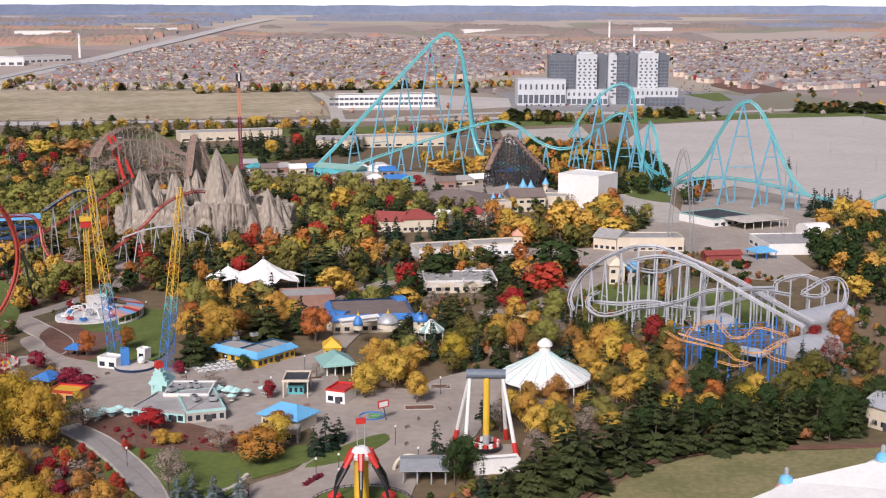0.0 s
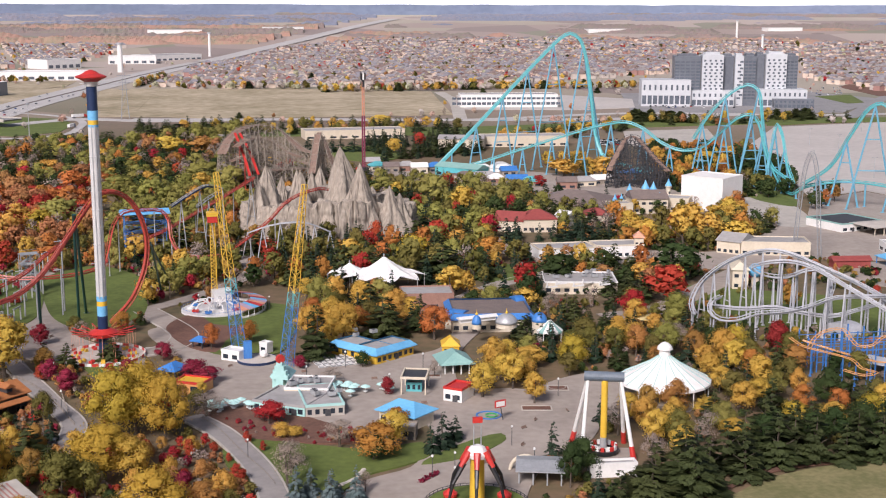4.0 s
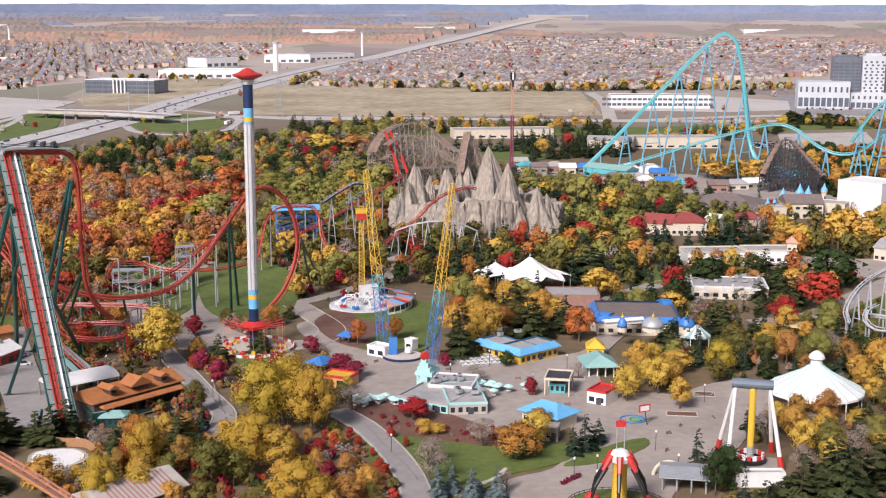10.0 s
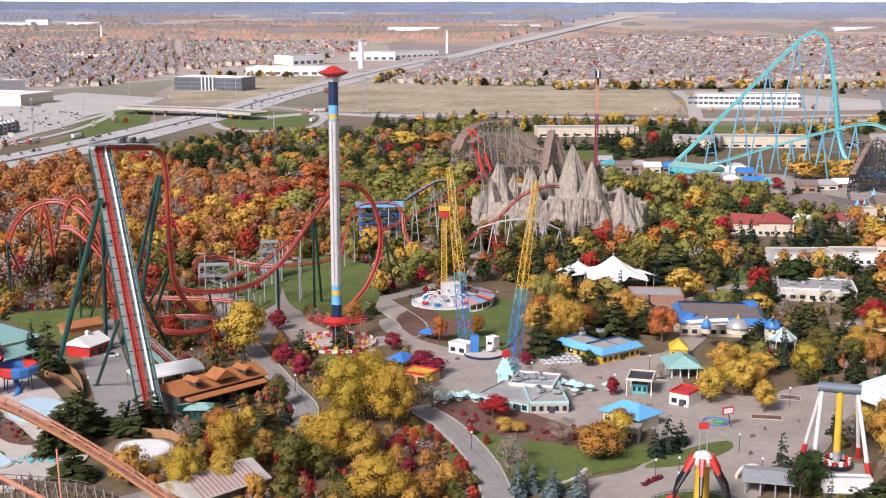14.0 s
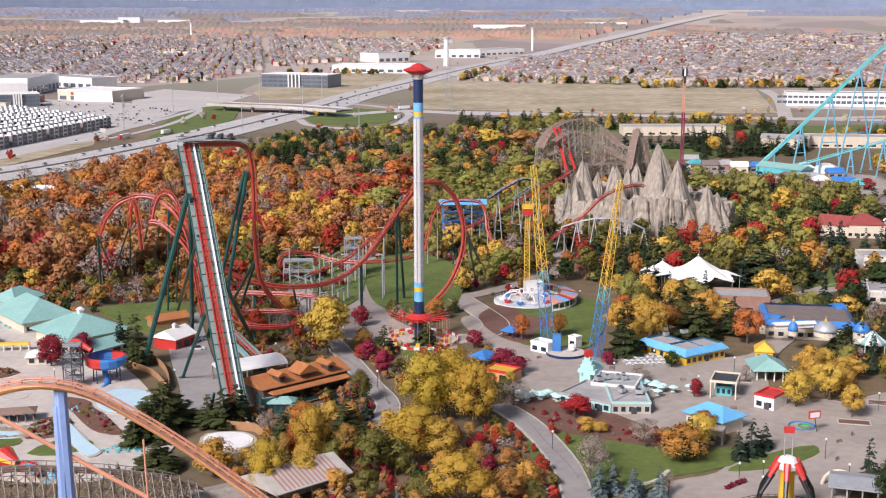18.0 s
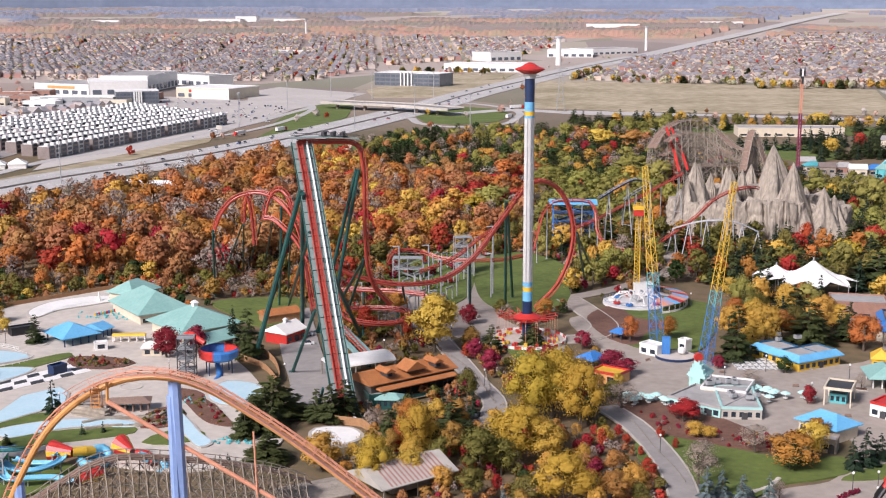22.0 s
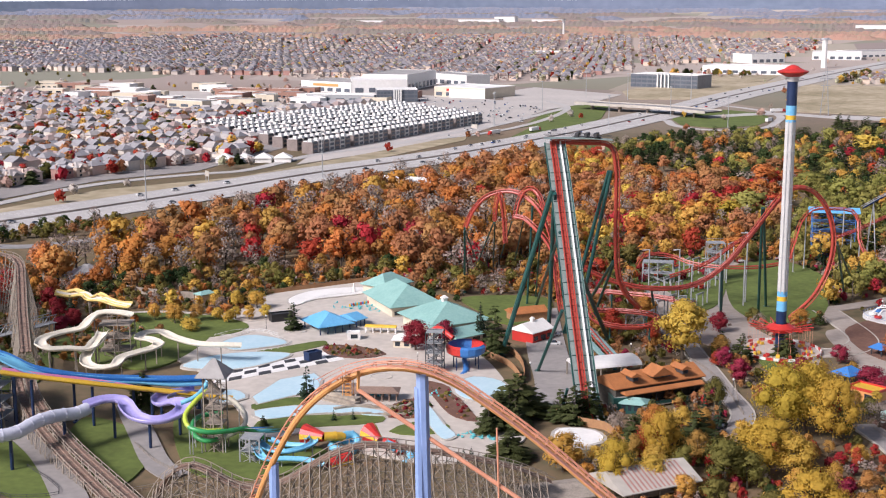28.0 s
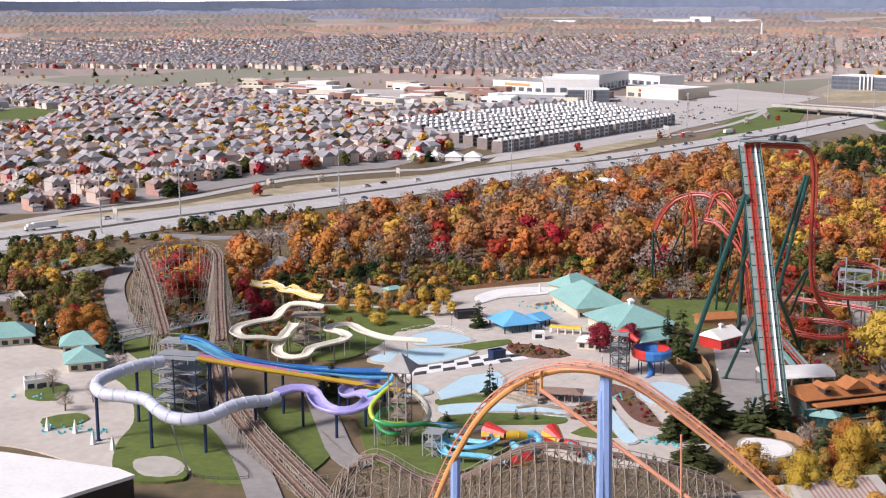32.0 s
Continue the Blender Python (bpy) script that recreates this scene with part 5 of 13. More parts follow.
# tension tent theatre
tt = thing("tension_tent", "white stretched canvas tent with two peaks and scalloped edge", "tent", *(84.4, 496.3))
TP, TQ = Vector((84.3, 496.4, 14)), Vector((71.3, 502.6, 10.6))
for pk, r0, eave in ((TP, 15.0, 6.4), (TQ, 8.0, 6.9)):
    b, n = B(), 32
    rings = []
    for f in (1.0, 0.75, 0.5, 0.3, 0.14, 0.04):
        ring = []
        for k in range(n):
            a = math.tau * k / n
            sc = 1 + 0.16 * math.cos(a * 8) * f
            z = eave + (pk.z - eave) * (1 - f) ** 1.7 - (0.9 * math.cos(a * 8) * f if f == 1.0 else 0)
            ring.append((pk.x + r0 * f * sc * math.cos(a), pk.y + r0 * f * sc * 0.85 * math.sin(a), z))
        rings.append(ring)
    for p, q in zip(rings, rings[1:]):
        for k in range(n):
            b.face([p[k], p[(k + 1) % n], q[(k + 1) % n], q[k]])
    part("canvas", b, M["canvas"], tt)
    part("mast", B().cyl((pk.x, pk.y, 0), (pk.x, pk.y, pk.z + 0.8), 0.3, n=8), M["steel"], tt)
    for k in range(8):
        a = math.tau * k / 8
        part("edge_pole", B().cyl((pk.x + r0 * 1.1 * math.cos(a), pk.y + r0 * 0.95 * math.sin(a), 0), (pk.x + r0 * 1.1 * math.cos(a), pk.y + r0 * 0.95 * math.sin(a), eave), 0.14, n=6), M["steel"], tt)
keep_clear(TP.x, TP.y, 14)
building("theatre_block", "brown flat-roofed theatre building beside the tent", (84.5, 458.3), (103.9, 456), 14, 6, M["brick"], M["grey_roof"], "flat", windows=4, doors=1)

# mint and grey food court
MINT = mat("mint_paint", (0.42, 0.68, 0.65), (0.35, 0.60, 0.57), 0.6)
building("food_court", "low food court with grey flat roof and mint trim", (21.6, 349), (35.2, 339.6), 15, 2.9, MINT, M["grey_roof"], "flat", skirt=M["grey_roof"], windows=6, doors=2)
building("food_court", "taller food court block with mint parapet", (35.5, 339.5), (46.3, 339.7), 20, 3.1, M["gravel"], M["grey_roof"], "flat", skirt=MINT, windows=5, doors=1)
building("food_court", "rear food court block with grey gravel roof", (31.2, 356.6), (43.4, 352.8), 13, 3.5, M["cream"], M["grey_roof"], "flat", skirt=M["white"], windows=3)
building("burger_stand", "mint stepped stand with a pyramid roof", (28.8, 368.6), (33.8, 367), 6, 4, MINT, MINT, "hip", rh=3, clear=False)
roof_units((34.7, 359.4), 5, 2, 4.1, 7)
roof_units((42.2, 349.9), 4, 3, 3.8, 6)
building("stall", "low orange and yellow stall half hidden by trees", (0, 372), (8.1, 367.2), 7, 3, M["orange"], M["yellow"], "flat", windows=2, skirt=M["red"], clear=False)
building("shelter", "small blue hipped shelter on posts", (6.6, 420.7), (10, 418.1), 4, 2.6, M["dark"], M["blue"], "hip", rh=1.4, posts=2, clear=False)
building("shelter", "small navy hipped shelter among shrubs", (0.7, 384.5), (4.7, 389.3), 6, 2.6, M["dark"], M["blue"], "hip", rh=2, posts=2, clear=False)

# table umbrellas
ur = random.Random(8)
u0 = None
for (cx, cy), n, sp in (((52.5, 359.4), 20, 9.5), ((16.1, 350.7), 14, 6.5)):
    for i in range(n):
        x, y = cx + ur.uniform(-sp, sp), cy + ur.uniform(-sp * 0.55, sp * 0.55)
        if u0 is None:
            u0 = thing("table_umbrella", "open pale mint umbrella over a round table", "umbrella", x, y, group="mint table umbrellas")
            part("canopy", B().lathe(0, 0, [(1.5, 2.1), (1.45, 2.2), (0.7, 2.55), (0.05, 2.8)], 8), mat("mint_fabric", (0.5, 0.74, 0.70), (0.42, 0.65, 0.62), 0.8), u0, local=True)
            part("pole", B().cyl((0, 0, 0), (0, 0, 2.7), 0.04, n=5), M["white"], u0, local=True)
            part("tabletop", B().cyl((0, 0, 0.7), (0, 0, 0.76), 0.7, n=10), M["white"], u0, local=True)
        else:
            copy_thing(u0, pose(x, y, 0.1))
tb0 = None
for i in range(46):
    x0, y0 = (54.3, 394.5)
    k, j = i % 12, i // 12
    x, y = x0 - 8.5 + k * 1.9 - j * 0.6, y0 - 6 + j * 3.2 + k * 0.25
    if tb0 is None:
        tb0 = thing("picnic_table", "white metal picnic table with benches", "table", x, y, 0.1, group="white picnic tables")
        part("tabletop", B().box(0, 0, 0.72, 1.2, 2.2, 0.06), M["white"], tb0, local=True)
        for s in (-1, 1):
            part("bench", B().box(s * 0.85, 0, 0.42, 0.35, 2.2, 0.05), M["white"], tb0, local=True)
            part("leg", B().box(0, s * 0.8, 0, 1.6, 0.08, 0.72), M["steel"], tb0, local=True)
    else:
        copy_thing(tb0, pose(x, y, 0.1, 0, 0, 10))

# ---- pendulum ride ----
pd = thing("pendulum_ride", "white and red legged swinging pendulum ride with yellow arm", "pendulum ride", *(106.3, 294.5))
keep_clear(*(106.3, 294.5), 12)
ptop = [(102.1, 296, 20.7), (109.7, 293.3, 20.7)]
pz = ptop[0][2]
px_, py_ = (106.3, 294.5)
for foot, sgn in (((101.2, 305.3), 0), ((99.2, 291.5), 0), ((112, 288.4), 1), ((114.4, 302.1), 1)):
    t0 = Vector(ptop[sgn])
    f0 = Vector((*foot, 0.2))
    lg = part("leg", B().cyl(f0.lerp(t0, 0.17), t0, 0.55, 0.42, n=10), M["white"], pd)
    part("leg_foot", B().cyl(f0, f0.lerp(t0, 0.17), 0.75, 0.66, n=10), M["red"], pd, "red painted leg foot")
a0, a1 = Vector(ptop[0]), Vector(ptop[1])
part("axle_housing", B().cyl(a0.lerp(a1, -0.12), a0.lerp(a1, 1.12), 1.25, n=14), mat("slate_blue_paint", (0.15, 0.185, 0.225), (0.11, 0.135, 0.165), 0.5), pd, "slate blue axle housing")
mid = a0.lerp(a1, 0.52)
part("arm", B().cyl((mid.x, mid.y, mid.z - 0.8), (mid.x, mid.y, 4.8), 0.85, n=14), M["yellow"], pd)
part("arm_foot", B().cyl((mid.x, mid.y, 4.8), (mid.x, mid.y, 2.2), 0.9, n=14), M["steel"], pd)
part("gondola_ring", B().lathe(mid.x, mid.y, [(3.9, 1.0), (4.0, 1.9), (3.4, 2.0), (3.3, 1.0)], 20), M["black"], pd)
for k in range(16):
    a = math.tau * k / 16
    part("seat", B().box(mid.x + 3.3 * math.cos(a), mid.y + 3.3 * math.sin(a), 1.8, 0.5, 0.9, 1.2, math.degrees(a)), M["red"] if k % 2 else M["white"], pd)
for k in range(6):
    a = math.tau * k / 6
    part("spoke", B().cyl((mid.x, mid.y, 2.0), (mid.x + 3.4 * math.cos(a), mid.y + 3.4 * math.sin(a), 1.6), 0.2, n=6), M["white"], pd)
part("platform", B().box(px_, py_ - 0.5, 0.1, 13, 9, 0.6, -18), M["concrete"], pd)
building("equipment_container", "long white equipment container beside the pendulum ride", (97.5, 279.6), (109.1, 278.4), 3.2, 3.0, M["white"], M["grey_roof"], "flat", skirt=M["white"])

# ---- claw ride ----
sx_, sy_ = (66.5, 267.7)
keep_clear(sx_, sy_, 14)
cl = thing("claw_ride", "spinning claw ride with yellow pillar and black jointed arms", "thrill ride", sx_, sy_)
hub = 13.2
part("pillar", B().lathe(sx_, sy_, [(2.0, 0.3), (1.75, 2), (1.6, hub - 1.5), (1.9, hub - 1.0)], 18), M["yellow"], cl, smooth=True)
part("hub", B().lathe(sx_, sy_, [(2.2, hub - 1.2), (2.5, hub - 0.2), (1.7, hub + 1.2), (0.9, hub + 1.6)], 12), M["white"], cl)
for s in (-1, 1):
    part("sign_post", B().cyl((sx_ + s * 0.85, sy_, hub + 1), (sx_ + s * 0.85, sy_, 21.2), 0.14, n=6), M["steel"], cl)
part("sign", B().box(sx_, sy_, 20.1, 2.2, 0.7, 1.3), M["red"], cl)
for k in range(6):
    a = math.tau * (k + 0.25) / 6
    d = Vector((math.cos(a), math.sin(a), 0))
    o = Vector((sx_, sy_, 0))
    p0, p1, p2 = o + d * 2.1 + Vector((0, 0, hub - 0.2)), o + d * 6.2 + Vector((0, 0, hub - 6.5)), o + d * 7.2 + Vector((0, 0, 3.0))
    part("shoulder_cover", B().cyl(p0 + Vector((0, 0, 0.6)), p0.lerp(p1, 0.42) + d * 0.4, 0.85, 0.55, n=8), M["red"], cl)
    part("arm", B().cyl(p0.lerp(p1, 0.3), p1, 0.62, 0.45, n=8), M["black"], cl)
    part("forearm", B().cyl(p1, p2, 0.42, 0.3, n=8), M["black"], cl)
    g_ = part("gondola", B().lathe(p2.x, p2.y, [(0.5, 0.9), (1.6, 1.1), (1.75, 1.9), (1.5, 2.1), (0.4, 3.0)], 10), M["red"], cl)
part("platform", B().cyl((sx_, sy_, 0.05), (sx_, sy_, 0.5), 6.0, n=32), M["concrete"], cl)
building("queue_roof", "ribbed grey sheet roof over a ride queue", (79.3, 279), (89.4, 275.9), 10, 3.4, M["grey"], M["steel"], "gable", rh=1.0, posts=4, clear=True)
fl = thing("neon_arch", "curved cream sign arch with round bulbs at a queue entrance", "sign", *(83.6, 288.8))
part("arch", B().tube([(3.6 * math.cos(a), 0, 3.6 * math.sin(a)) for a in [math.pi * k / 12 for k in range(13)]], 0.45, 8), M["cream"], fl, local=True)

# ---- swing platform with striped awning ----
fx, fy = (16.5, 474.1)
keep_clear(fx, fy, 14)
fr_ = thing("spinning_swing", "round fenced spinning ride with white arms and colourful seats", "flat ride", fx, fy)
part("platform", B().cyl((0, 0, 0.1), (0, 0, 0.8), 12.5, n=36), M["white"], fr_, local=True)
for k in range(10):
    a = math.tau * k / 10
    part("arm", B().tube([(1.2 * math.cos(a), 1.2 * math.sin(a), 1.5), (4 * math.cos(a), 4 * math.sin(a), 4.2), (7.5 * math.cos(a), 7.5 * math.sin(a), 3.6), (9 * math.cos(a), 9 * math.sin(a), 1.8)], 0.28, 6), M["white"], fr_, local=True)
    part("car", B().lathe(9 * math.cos(a), 9 * math.sin(a), [(0.5, 0.9), (1.3, 1.1), (1.4, 1.9), (1.1, 2.0)], 8), M[("red", "blue", "white")[k % 3]], fr_, local=True)
part("hub", B().lathe(0, 0, [(1.8, 0.8), (1.6, 2.2), (0.6, 3.2)], 12), M["steel"], fr_, local=True)
for k in range(40):
    a = math.tau * k / 40
    part("fence_post", B().cyl((12.2 * math.cos(a), 12.2 * math.sin(a), 0.8), (12.2 * math.cos(a), 12.2 * math.sin(a), 1.9), 0.05, n=4), M["white"], fr_, local=True)
part("fence_rail", B().tube([(12.2 * math.cos(math.tau * k / 40), 12.2 * math.sin(math.tau * k / 40), 1.9) for k in range(41)], 0.06, 4), M["blue"], fr_, local=True)
aw = thing("striped_awning", "curved stand with a red, blue and salmon striped awning roof", "stand", fx, fy)
LILAC0 = mat("lilac_canvas", (0.46, 0.36, 0.46), (0.38, 0.29, 0.38), 0.8)
for k in range(15):
    a0, a1 = radians(-62 + k * 9), radians(-62 + (k + 1) * 9)
    ring = [(q * math.cos(t), q * math.sin(t), z) for q, z in ((13.0, 4.7), (19.2, 3.5)) for t in (a0, a1)]
    low = [(x, y, z - 0.12) for x, y, z in ring]
    part("awning_panel", B().face([ring[0], ring[2], ring[3], ring[1]]).face([low[0], low[1], low[3], low[2]]).face([ring[2], low[2], low[3], ring[3]]), (M["salmon"], LILAC0, M["sky_blue"], M["red"])[k % 4], aw, local=True)
    part("post", B().cyl((18.9 * math.cos(a0), 18.9 * math.sin(a0), 0), (18.9 * math.cos(a0), 18.9 * math.sin(a0), 3.5), 0.1, n=5), M["white"], aw, local=True)
    part("counter", B().prism([(q * math.cos(t), q * math.sin(t)) for q, t in ((18.3, a0), (18.7, a0), (18.7, a1), (18.3, a1))], 0.1, 1.1), M["white"], aw, local=True)
part("back_wall", B().box(3.0, 14.5, 0, 7.0, 4.0, 5.0, 15), M["white"], aw, local=True)
tc = thing("lattice_mast", "yellow lattice mast with a red cabin near its top", "tower ride", *(17, 489.8))
th = 36
for sx in (-1, 1):
    for sy in (-1, 1):
        part("chord", B().cyl((sx * 1.1, sy * 1.1, 0), (sx * 0.8, sy * 0.8, th), 0.14, n=6), M["yellow"], tc, local=True)
b = B()
for i in range(26):
    z0, z1 = th * i / 26, th * (i + 1) / 26
    for (ax, ay), (bx, by) in (((-1, -1), (1, -1)), ((1, -1), (1, 1)), ((1, 1), (-1, 1)), ((-1, 1), (-1, -1))):
        k0, k1 = 1.1 - 0.3 * i / 26, 1.1 - 0.3 * (i + 1) / 26
        b.cyl((ax * k0, ay * k0, z0), (bx * k1, by * k1, z1), 0.09, n=4)
        b.cyl((ax * k1, ay * k1, z1), (bx * k1, by * k1, z1), 0.08, n=4)
tagged(part("lattice", b, M["yellow"], tc, local=True), kind="stuff")
part("cabin", B().box(0, 0, th - 5, 3.8, 3.8, 2.4), M["red"], tc, local=True)
part("cabin_top", B().box(0, 0, th - 2.6, 4.4, 4.4, 1.5), M["yellow"], tc, local=True)

# launch-tower base
sb = thing("launch_platform", "round launch platform with a navy skirt between the lattice towers", "platform", *(26.8, 400.4))
part("deck", B().cyl((0, 0, 0.1), (0, 0, 1.0), 6.4, n=24), M["pool_deck"], sb, local=True)
part("skirt", B().lathe(0, 0, [(6.5, 0), (6.6, 1.1), (6.3, 1.1), (6.3, 0)], 24), M["navy"], sb, local=True)
part("control_frame", B().box(-3.0, 1.5, 1, 2.6, 2.0, 5.5), M["blue"], sb, local=True)
part("capsule", B().lathe(2.0, 1.0, [(0.4, 1.2), (1.2, 1.6), (1.3, 2.6), (0.5, 3.4)], 10), M["white"], sb, local=True)
building("ride_booth", "white flat-roofed ride booth with dark counter", (15.5, 404), (20.9, 399.6), 5, 3.2, M["white"], M["white"], "flat", windows=2, clear=False)
building("control_hut", "small white control hut", (28.1, 409.7), (30.4, 407.5), 3, 3.4, M["white"], M["white"], "flat", windows=1, clear=False)

# tower swing gondola
part("gondola_ring", B().lathe(wsx, wsy, [(4.2, 7.4), (4.6, 8.6), (2.2, 9.9), (1.8, 7.8)], 24), M["red"], ws)
gz = 8
for k in range(16):
    a = math.tau * k / 16
    d = Vector((math.cos(a), math.sin(a), 0))
    o = Vector((wsx, wsy, gz))
    part("boom", B().cyl(o + d * 3, o + d * 10.2 + Vector((0, 0, 1.2)), 0.16, n=6), M["red"], ws)
    for s in (8.4, 10.0):
        part("chain", B().cyl(o + d * s + Vector((0, 0, 1)), o + d * s + Vector((0, 0, -gz + 1.3)), 0.04, n=4), M["salmon"], ws)
        part("swing_seat", B().box(*(o + d * s).xy, 0.7, 0.6, 1.2, 0.9, math.degrees(a)), M["red"] if k % 2 else M["yellow"], ws)
part("platform", B().cyl((wsx, wsy, 0.1), (wsx, wsy, 0.6), 13, n=36), M["pool_deck"], ws)
for k in range(36):
    a = math.tau * k / 36
    part("fence_panel", B().box(wsx + 13 * math.cos(a), wsy + 13 * math.sin(a), 0.5, 0.12, 2.0, 1.0, math.degrees(a)), M["white"] if k % 2 else M["red"], ws)

# ---- dive coaster ----
yuk = thing("dive_coaster", "red dive roller coaster on dark green legs with steep lift", "roller coaster")
LF = curve([(-63.8, 326.8, -0.3), (-65.7, 329.5, 2.3), (-72.3, 345.5, 18.1), (-80.8, 367.2, 40.3), (-88.3, 386, 60.3), (-90.8, 391.6, 66.9), (-91.5, 393.5, 68.6)], 2.0)
up_l = frames_of(LF, 0.2)
mesh_grey = mat("grey_green_steel_mesh", (0.30, 0.36, 0.34), (0.22, 0.28, 0.265), 0.6, 0.2, scale=0.8)
part("lift_deck", B().sweep(LF, [(-2.9, -1.0), (3.1, -1.0), (3.1, -0.8), (-2.9, -0.8)], up_l), mesh_grey, yuk, "grey-green mesh deck")
for s in (-1, 1):
    part("lift_rail", B().sweep(LF, [(s * 0.8 - 0.7 + 0.22 * math.cos(k * 1.05), 0.22 * math.sin(k * 1.05)) for k in range(6)], up_l), M["rust_red"], yuk)
    part("chord", B().sweep(LF, [(s * 3.2 + 0.25 * math.cos(k * 1.05), -0.6 + 0.25 * math.sin(k * 1.05)) for k in range(6)], up_l), M["dark_green"], yuk)
    part("handrail", B().sweep(LF, [(s * 3.1 + 0.07 * math.cos(k * 1.57), 0.7 + 0.07 * math.sin(k * 1.57)) for k in range(4)], up_l), mesh_grey, yuk)
part("chain_trough", B().sweep(LF, [(-1.2, -0.75), (-0.2, -0.75), (-0.2, -0.45), (-1.2, -0.45)], up_l), M["rust_red"], yuk)
part("cable_guard", B().sweep(LF, [(1.35, -0.5), (1.85, -0.5), (1.85, 0.1), (1.35, 0.1)], up_l), M["white"], yuk, "white cable guard")
b, b2 = B(), B()
for i in range(1, len(LF) - 1):
    d = (LF[i + 1] - LF[i]).normalized()
    side = d.cross(up_l[i]).normalized()
    b.beam(LF[i] + side * -1.7, LF[i] + side * 0.3, 0.16)
    if i % 2:
        for s in (-1, 1):
            b2.beam(LF[i] + side * 3.1 * s - up_l[i] * 0.6, LF[i] + side * 3.1 * s + up_l[i] * 0.7, 0.09)
        b2.beam(LF[i] - side * 3.1 - up_l[i] * 0.7, LF[i] + side * 3.1 - up_l[i] * 0.7, 0.2)
tagged(part("crosstie", b, M["rust_red"], yuk), kind="stuff")
tagged(part("deck_frames", b2, M["dark_green"], yuk), kind="stuff")
RT = M["rust_red"]
ylm = track(yuk, [(-92.5, 393.3, 69.5), (-88.7, 395.2, 69.1), (-82.2, 397.6, 68.8), (-76.5, 399.8, 68.4), (-74.1, 401.2, 66.5), (-73.1, 402.4, 61.7), (-72.8, 403.5, 52.5), (-73, 404.5, 41.4), (-72.9, 405.5, 31.9), (-72.3, 406.6, 24.2), (-70.3, 410, 17.8), (-66.7, 414.7, 12.3)], RT, RT, 1.6, 0.2, 0.6, 2.0, step=2, ease=0.02)
part("holding_walkway", B().sweep([(-94.6, 391.8, 69.4), (-88.5, 394.2, 69.5), (-82, 396.6, 69.5), (-74.5, 399.1, 68.8)], [(-2.2, 0.2), (2.2, 0.2), (2.2, 0.4), (-2.2, 0.4)]), mesh_grey, yuk)
for s in (-2.1, 2.1):
    part("handrail", B().sweep([(-94.6, 391.8, 69.4), (-88.5, 394.2, 69.5), (-82, 396.6, 69.5), (-74.5, 399.1, 68.8)], [(s - 0.06, 1.3), (s + 0.06, 1.3), (s + 0.06, 1.45), (s - 0.06, 1.45)]), M["dark"], yuk)
yl2 = track(yuk, [(-96.5, 417, 33.5), (-93.5, 419.7, 28.7), (-87.9, 421.9, 23.8), (-78.4, 426.9, 18.3), (-65.6, 431, 15.6), (-52.4, 434.9, 16.8), (-42.7, 437.9, 23.2), (-32.9, 440.8, 36.1), (-25.2, 445.3, 46.8), (-21.3, 448.5, 49.6), (-17.1, 451.7, 49.5), (-12.6, 455.8, 46.3), (-8.6, 458.9, 39.3), (-6.6, 460, 29.7), (-8, 458.9, 19.4), (-12.7, 455.8, 9.6), (-20.2, 451.5, 2.5)], RT, RT, 1.6, 0.2, 0.55, 2.0, step=2, bank=[0, 0, 0, 10, 25, 20])
yl3 = track(yuk, [(-139, 451.1, 29.5), (-136.3, 450.8, 35.7), (-131.5, 451.2, 41.3), (-125.5, 451.9, 43.7), (-120.2, 451.3, 44), (-114.1, 448.7, 42.1), (-108.5, 445, 38.3), (-103.5, 437.9, 32.5), (-100.6, 432.5, 26.6), (-97.1, 425, 14.3), (-94.6, 419.5, 7.8)], RT, RT, 1.6, 0.2, 0.55, 2.0, step=2)
yl4 = track(yuk, [(-120.7, 441.8, 25.7), (-121.6, 443.6, 33.5), (-122.9, 444.3, 41.4), (-124.2, 445, 43.9), (-125.6, 445.6, 39.8), (-126.4, 446.5, 33)], RT, RT, 1.4, 0.18, 0.45, 2.0, step=2)
yl6 = track(yuk, [(-118.7, 446.5, 34), (-117.9, 447.7, 39.5), (-115.8, 448.3, 44.2), (-112.7, 448, 45.5), (-109.5, 446.8, 43.1), (-106.9, 443.3, 39), (-102.5, 438.2, 35.5)], RT, RT, 1.5, 0.2, 0.5, 2.0, step=2)
yl7 = track(yuk, [(-117.6, 442.6, 36.3), (-113.8, 441.6, 35.9), (-108.7, 438.7, 33), (-103.7, 433.8, 29.9), (-97.6, 427, 23.7)], RT, RT, 1.5, 0.2, 0.5, 2.0, step=2)
yl5 = track(yuk, [(-86.6, 417.1, 16.9), (-85.4, 415.3, 13.7), (-83.5, 411.6, 10.5), (-80.1, 408.2, 8.3), (-75.3, 407.1, 7.5), (-68.1, 408.4, 7), (-62.9, 411.2, 7.4), (-61.1, 415.5, 8.5), (-64.2, 420.1, 8.9), (-70.2, 422.2, 8.9), (-78, 422.9, 8.6), (-83.4, 422.8, 8.4)], RT, RT, 1.6, 0.2, 0.5, 1.6, step=1.5)
yl8 = track(yuk, [(-83, 401.5, 8.5), (-78.1, 394.3, 6.7), (-73.3, 387.1, 4.9), (-68.5, 379.9, 3.7), (-62.5, 372.8, 3.3)], RT, RT, 1.6, 0.2, 0.0, 1.6, step=1.5)
yl9 = track(yuk, [(-88.2, 446.4, 10.1), (-77.9, 445.2, 9.9), (-67.6, 443.9, 9.9), (-59.3, 442, 9.7)], RT, RT, 1.4, 0.18, 0.4, 2.0, step=2)
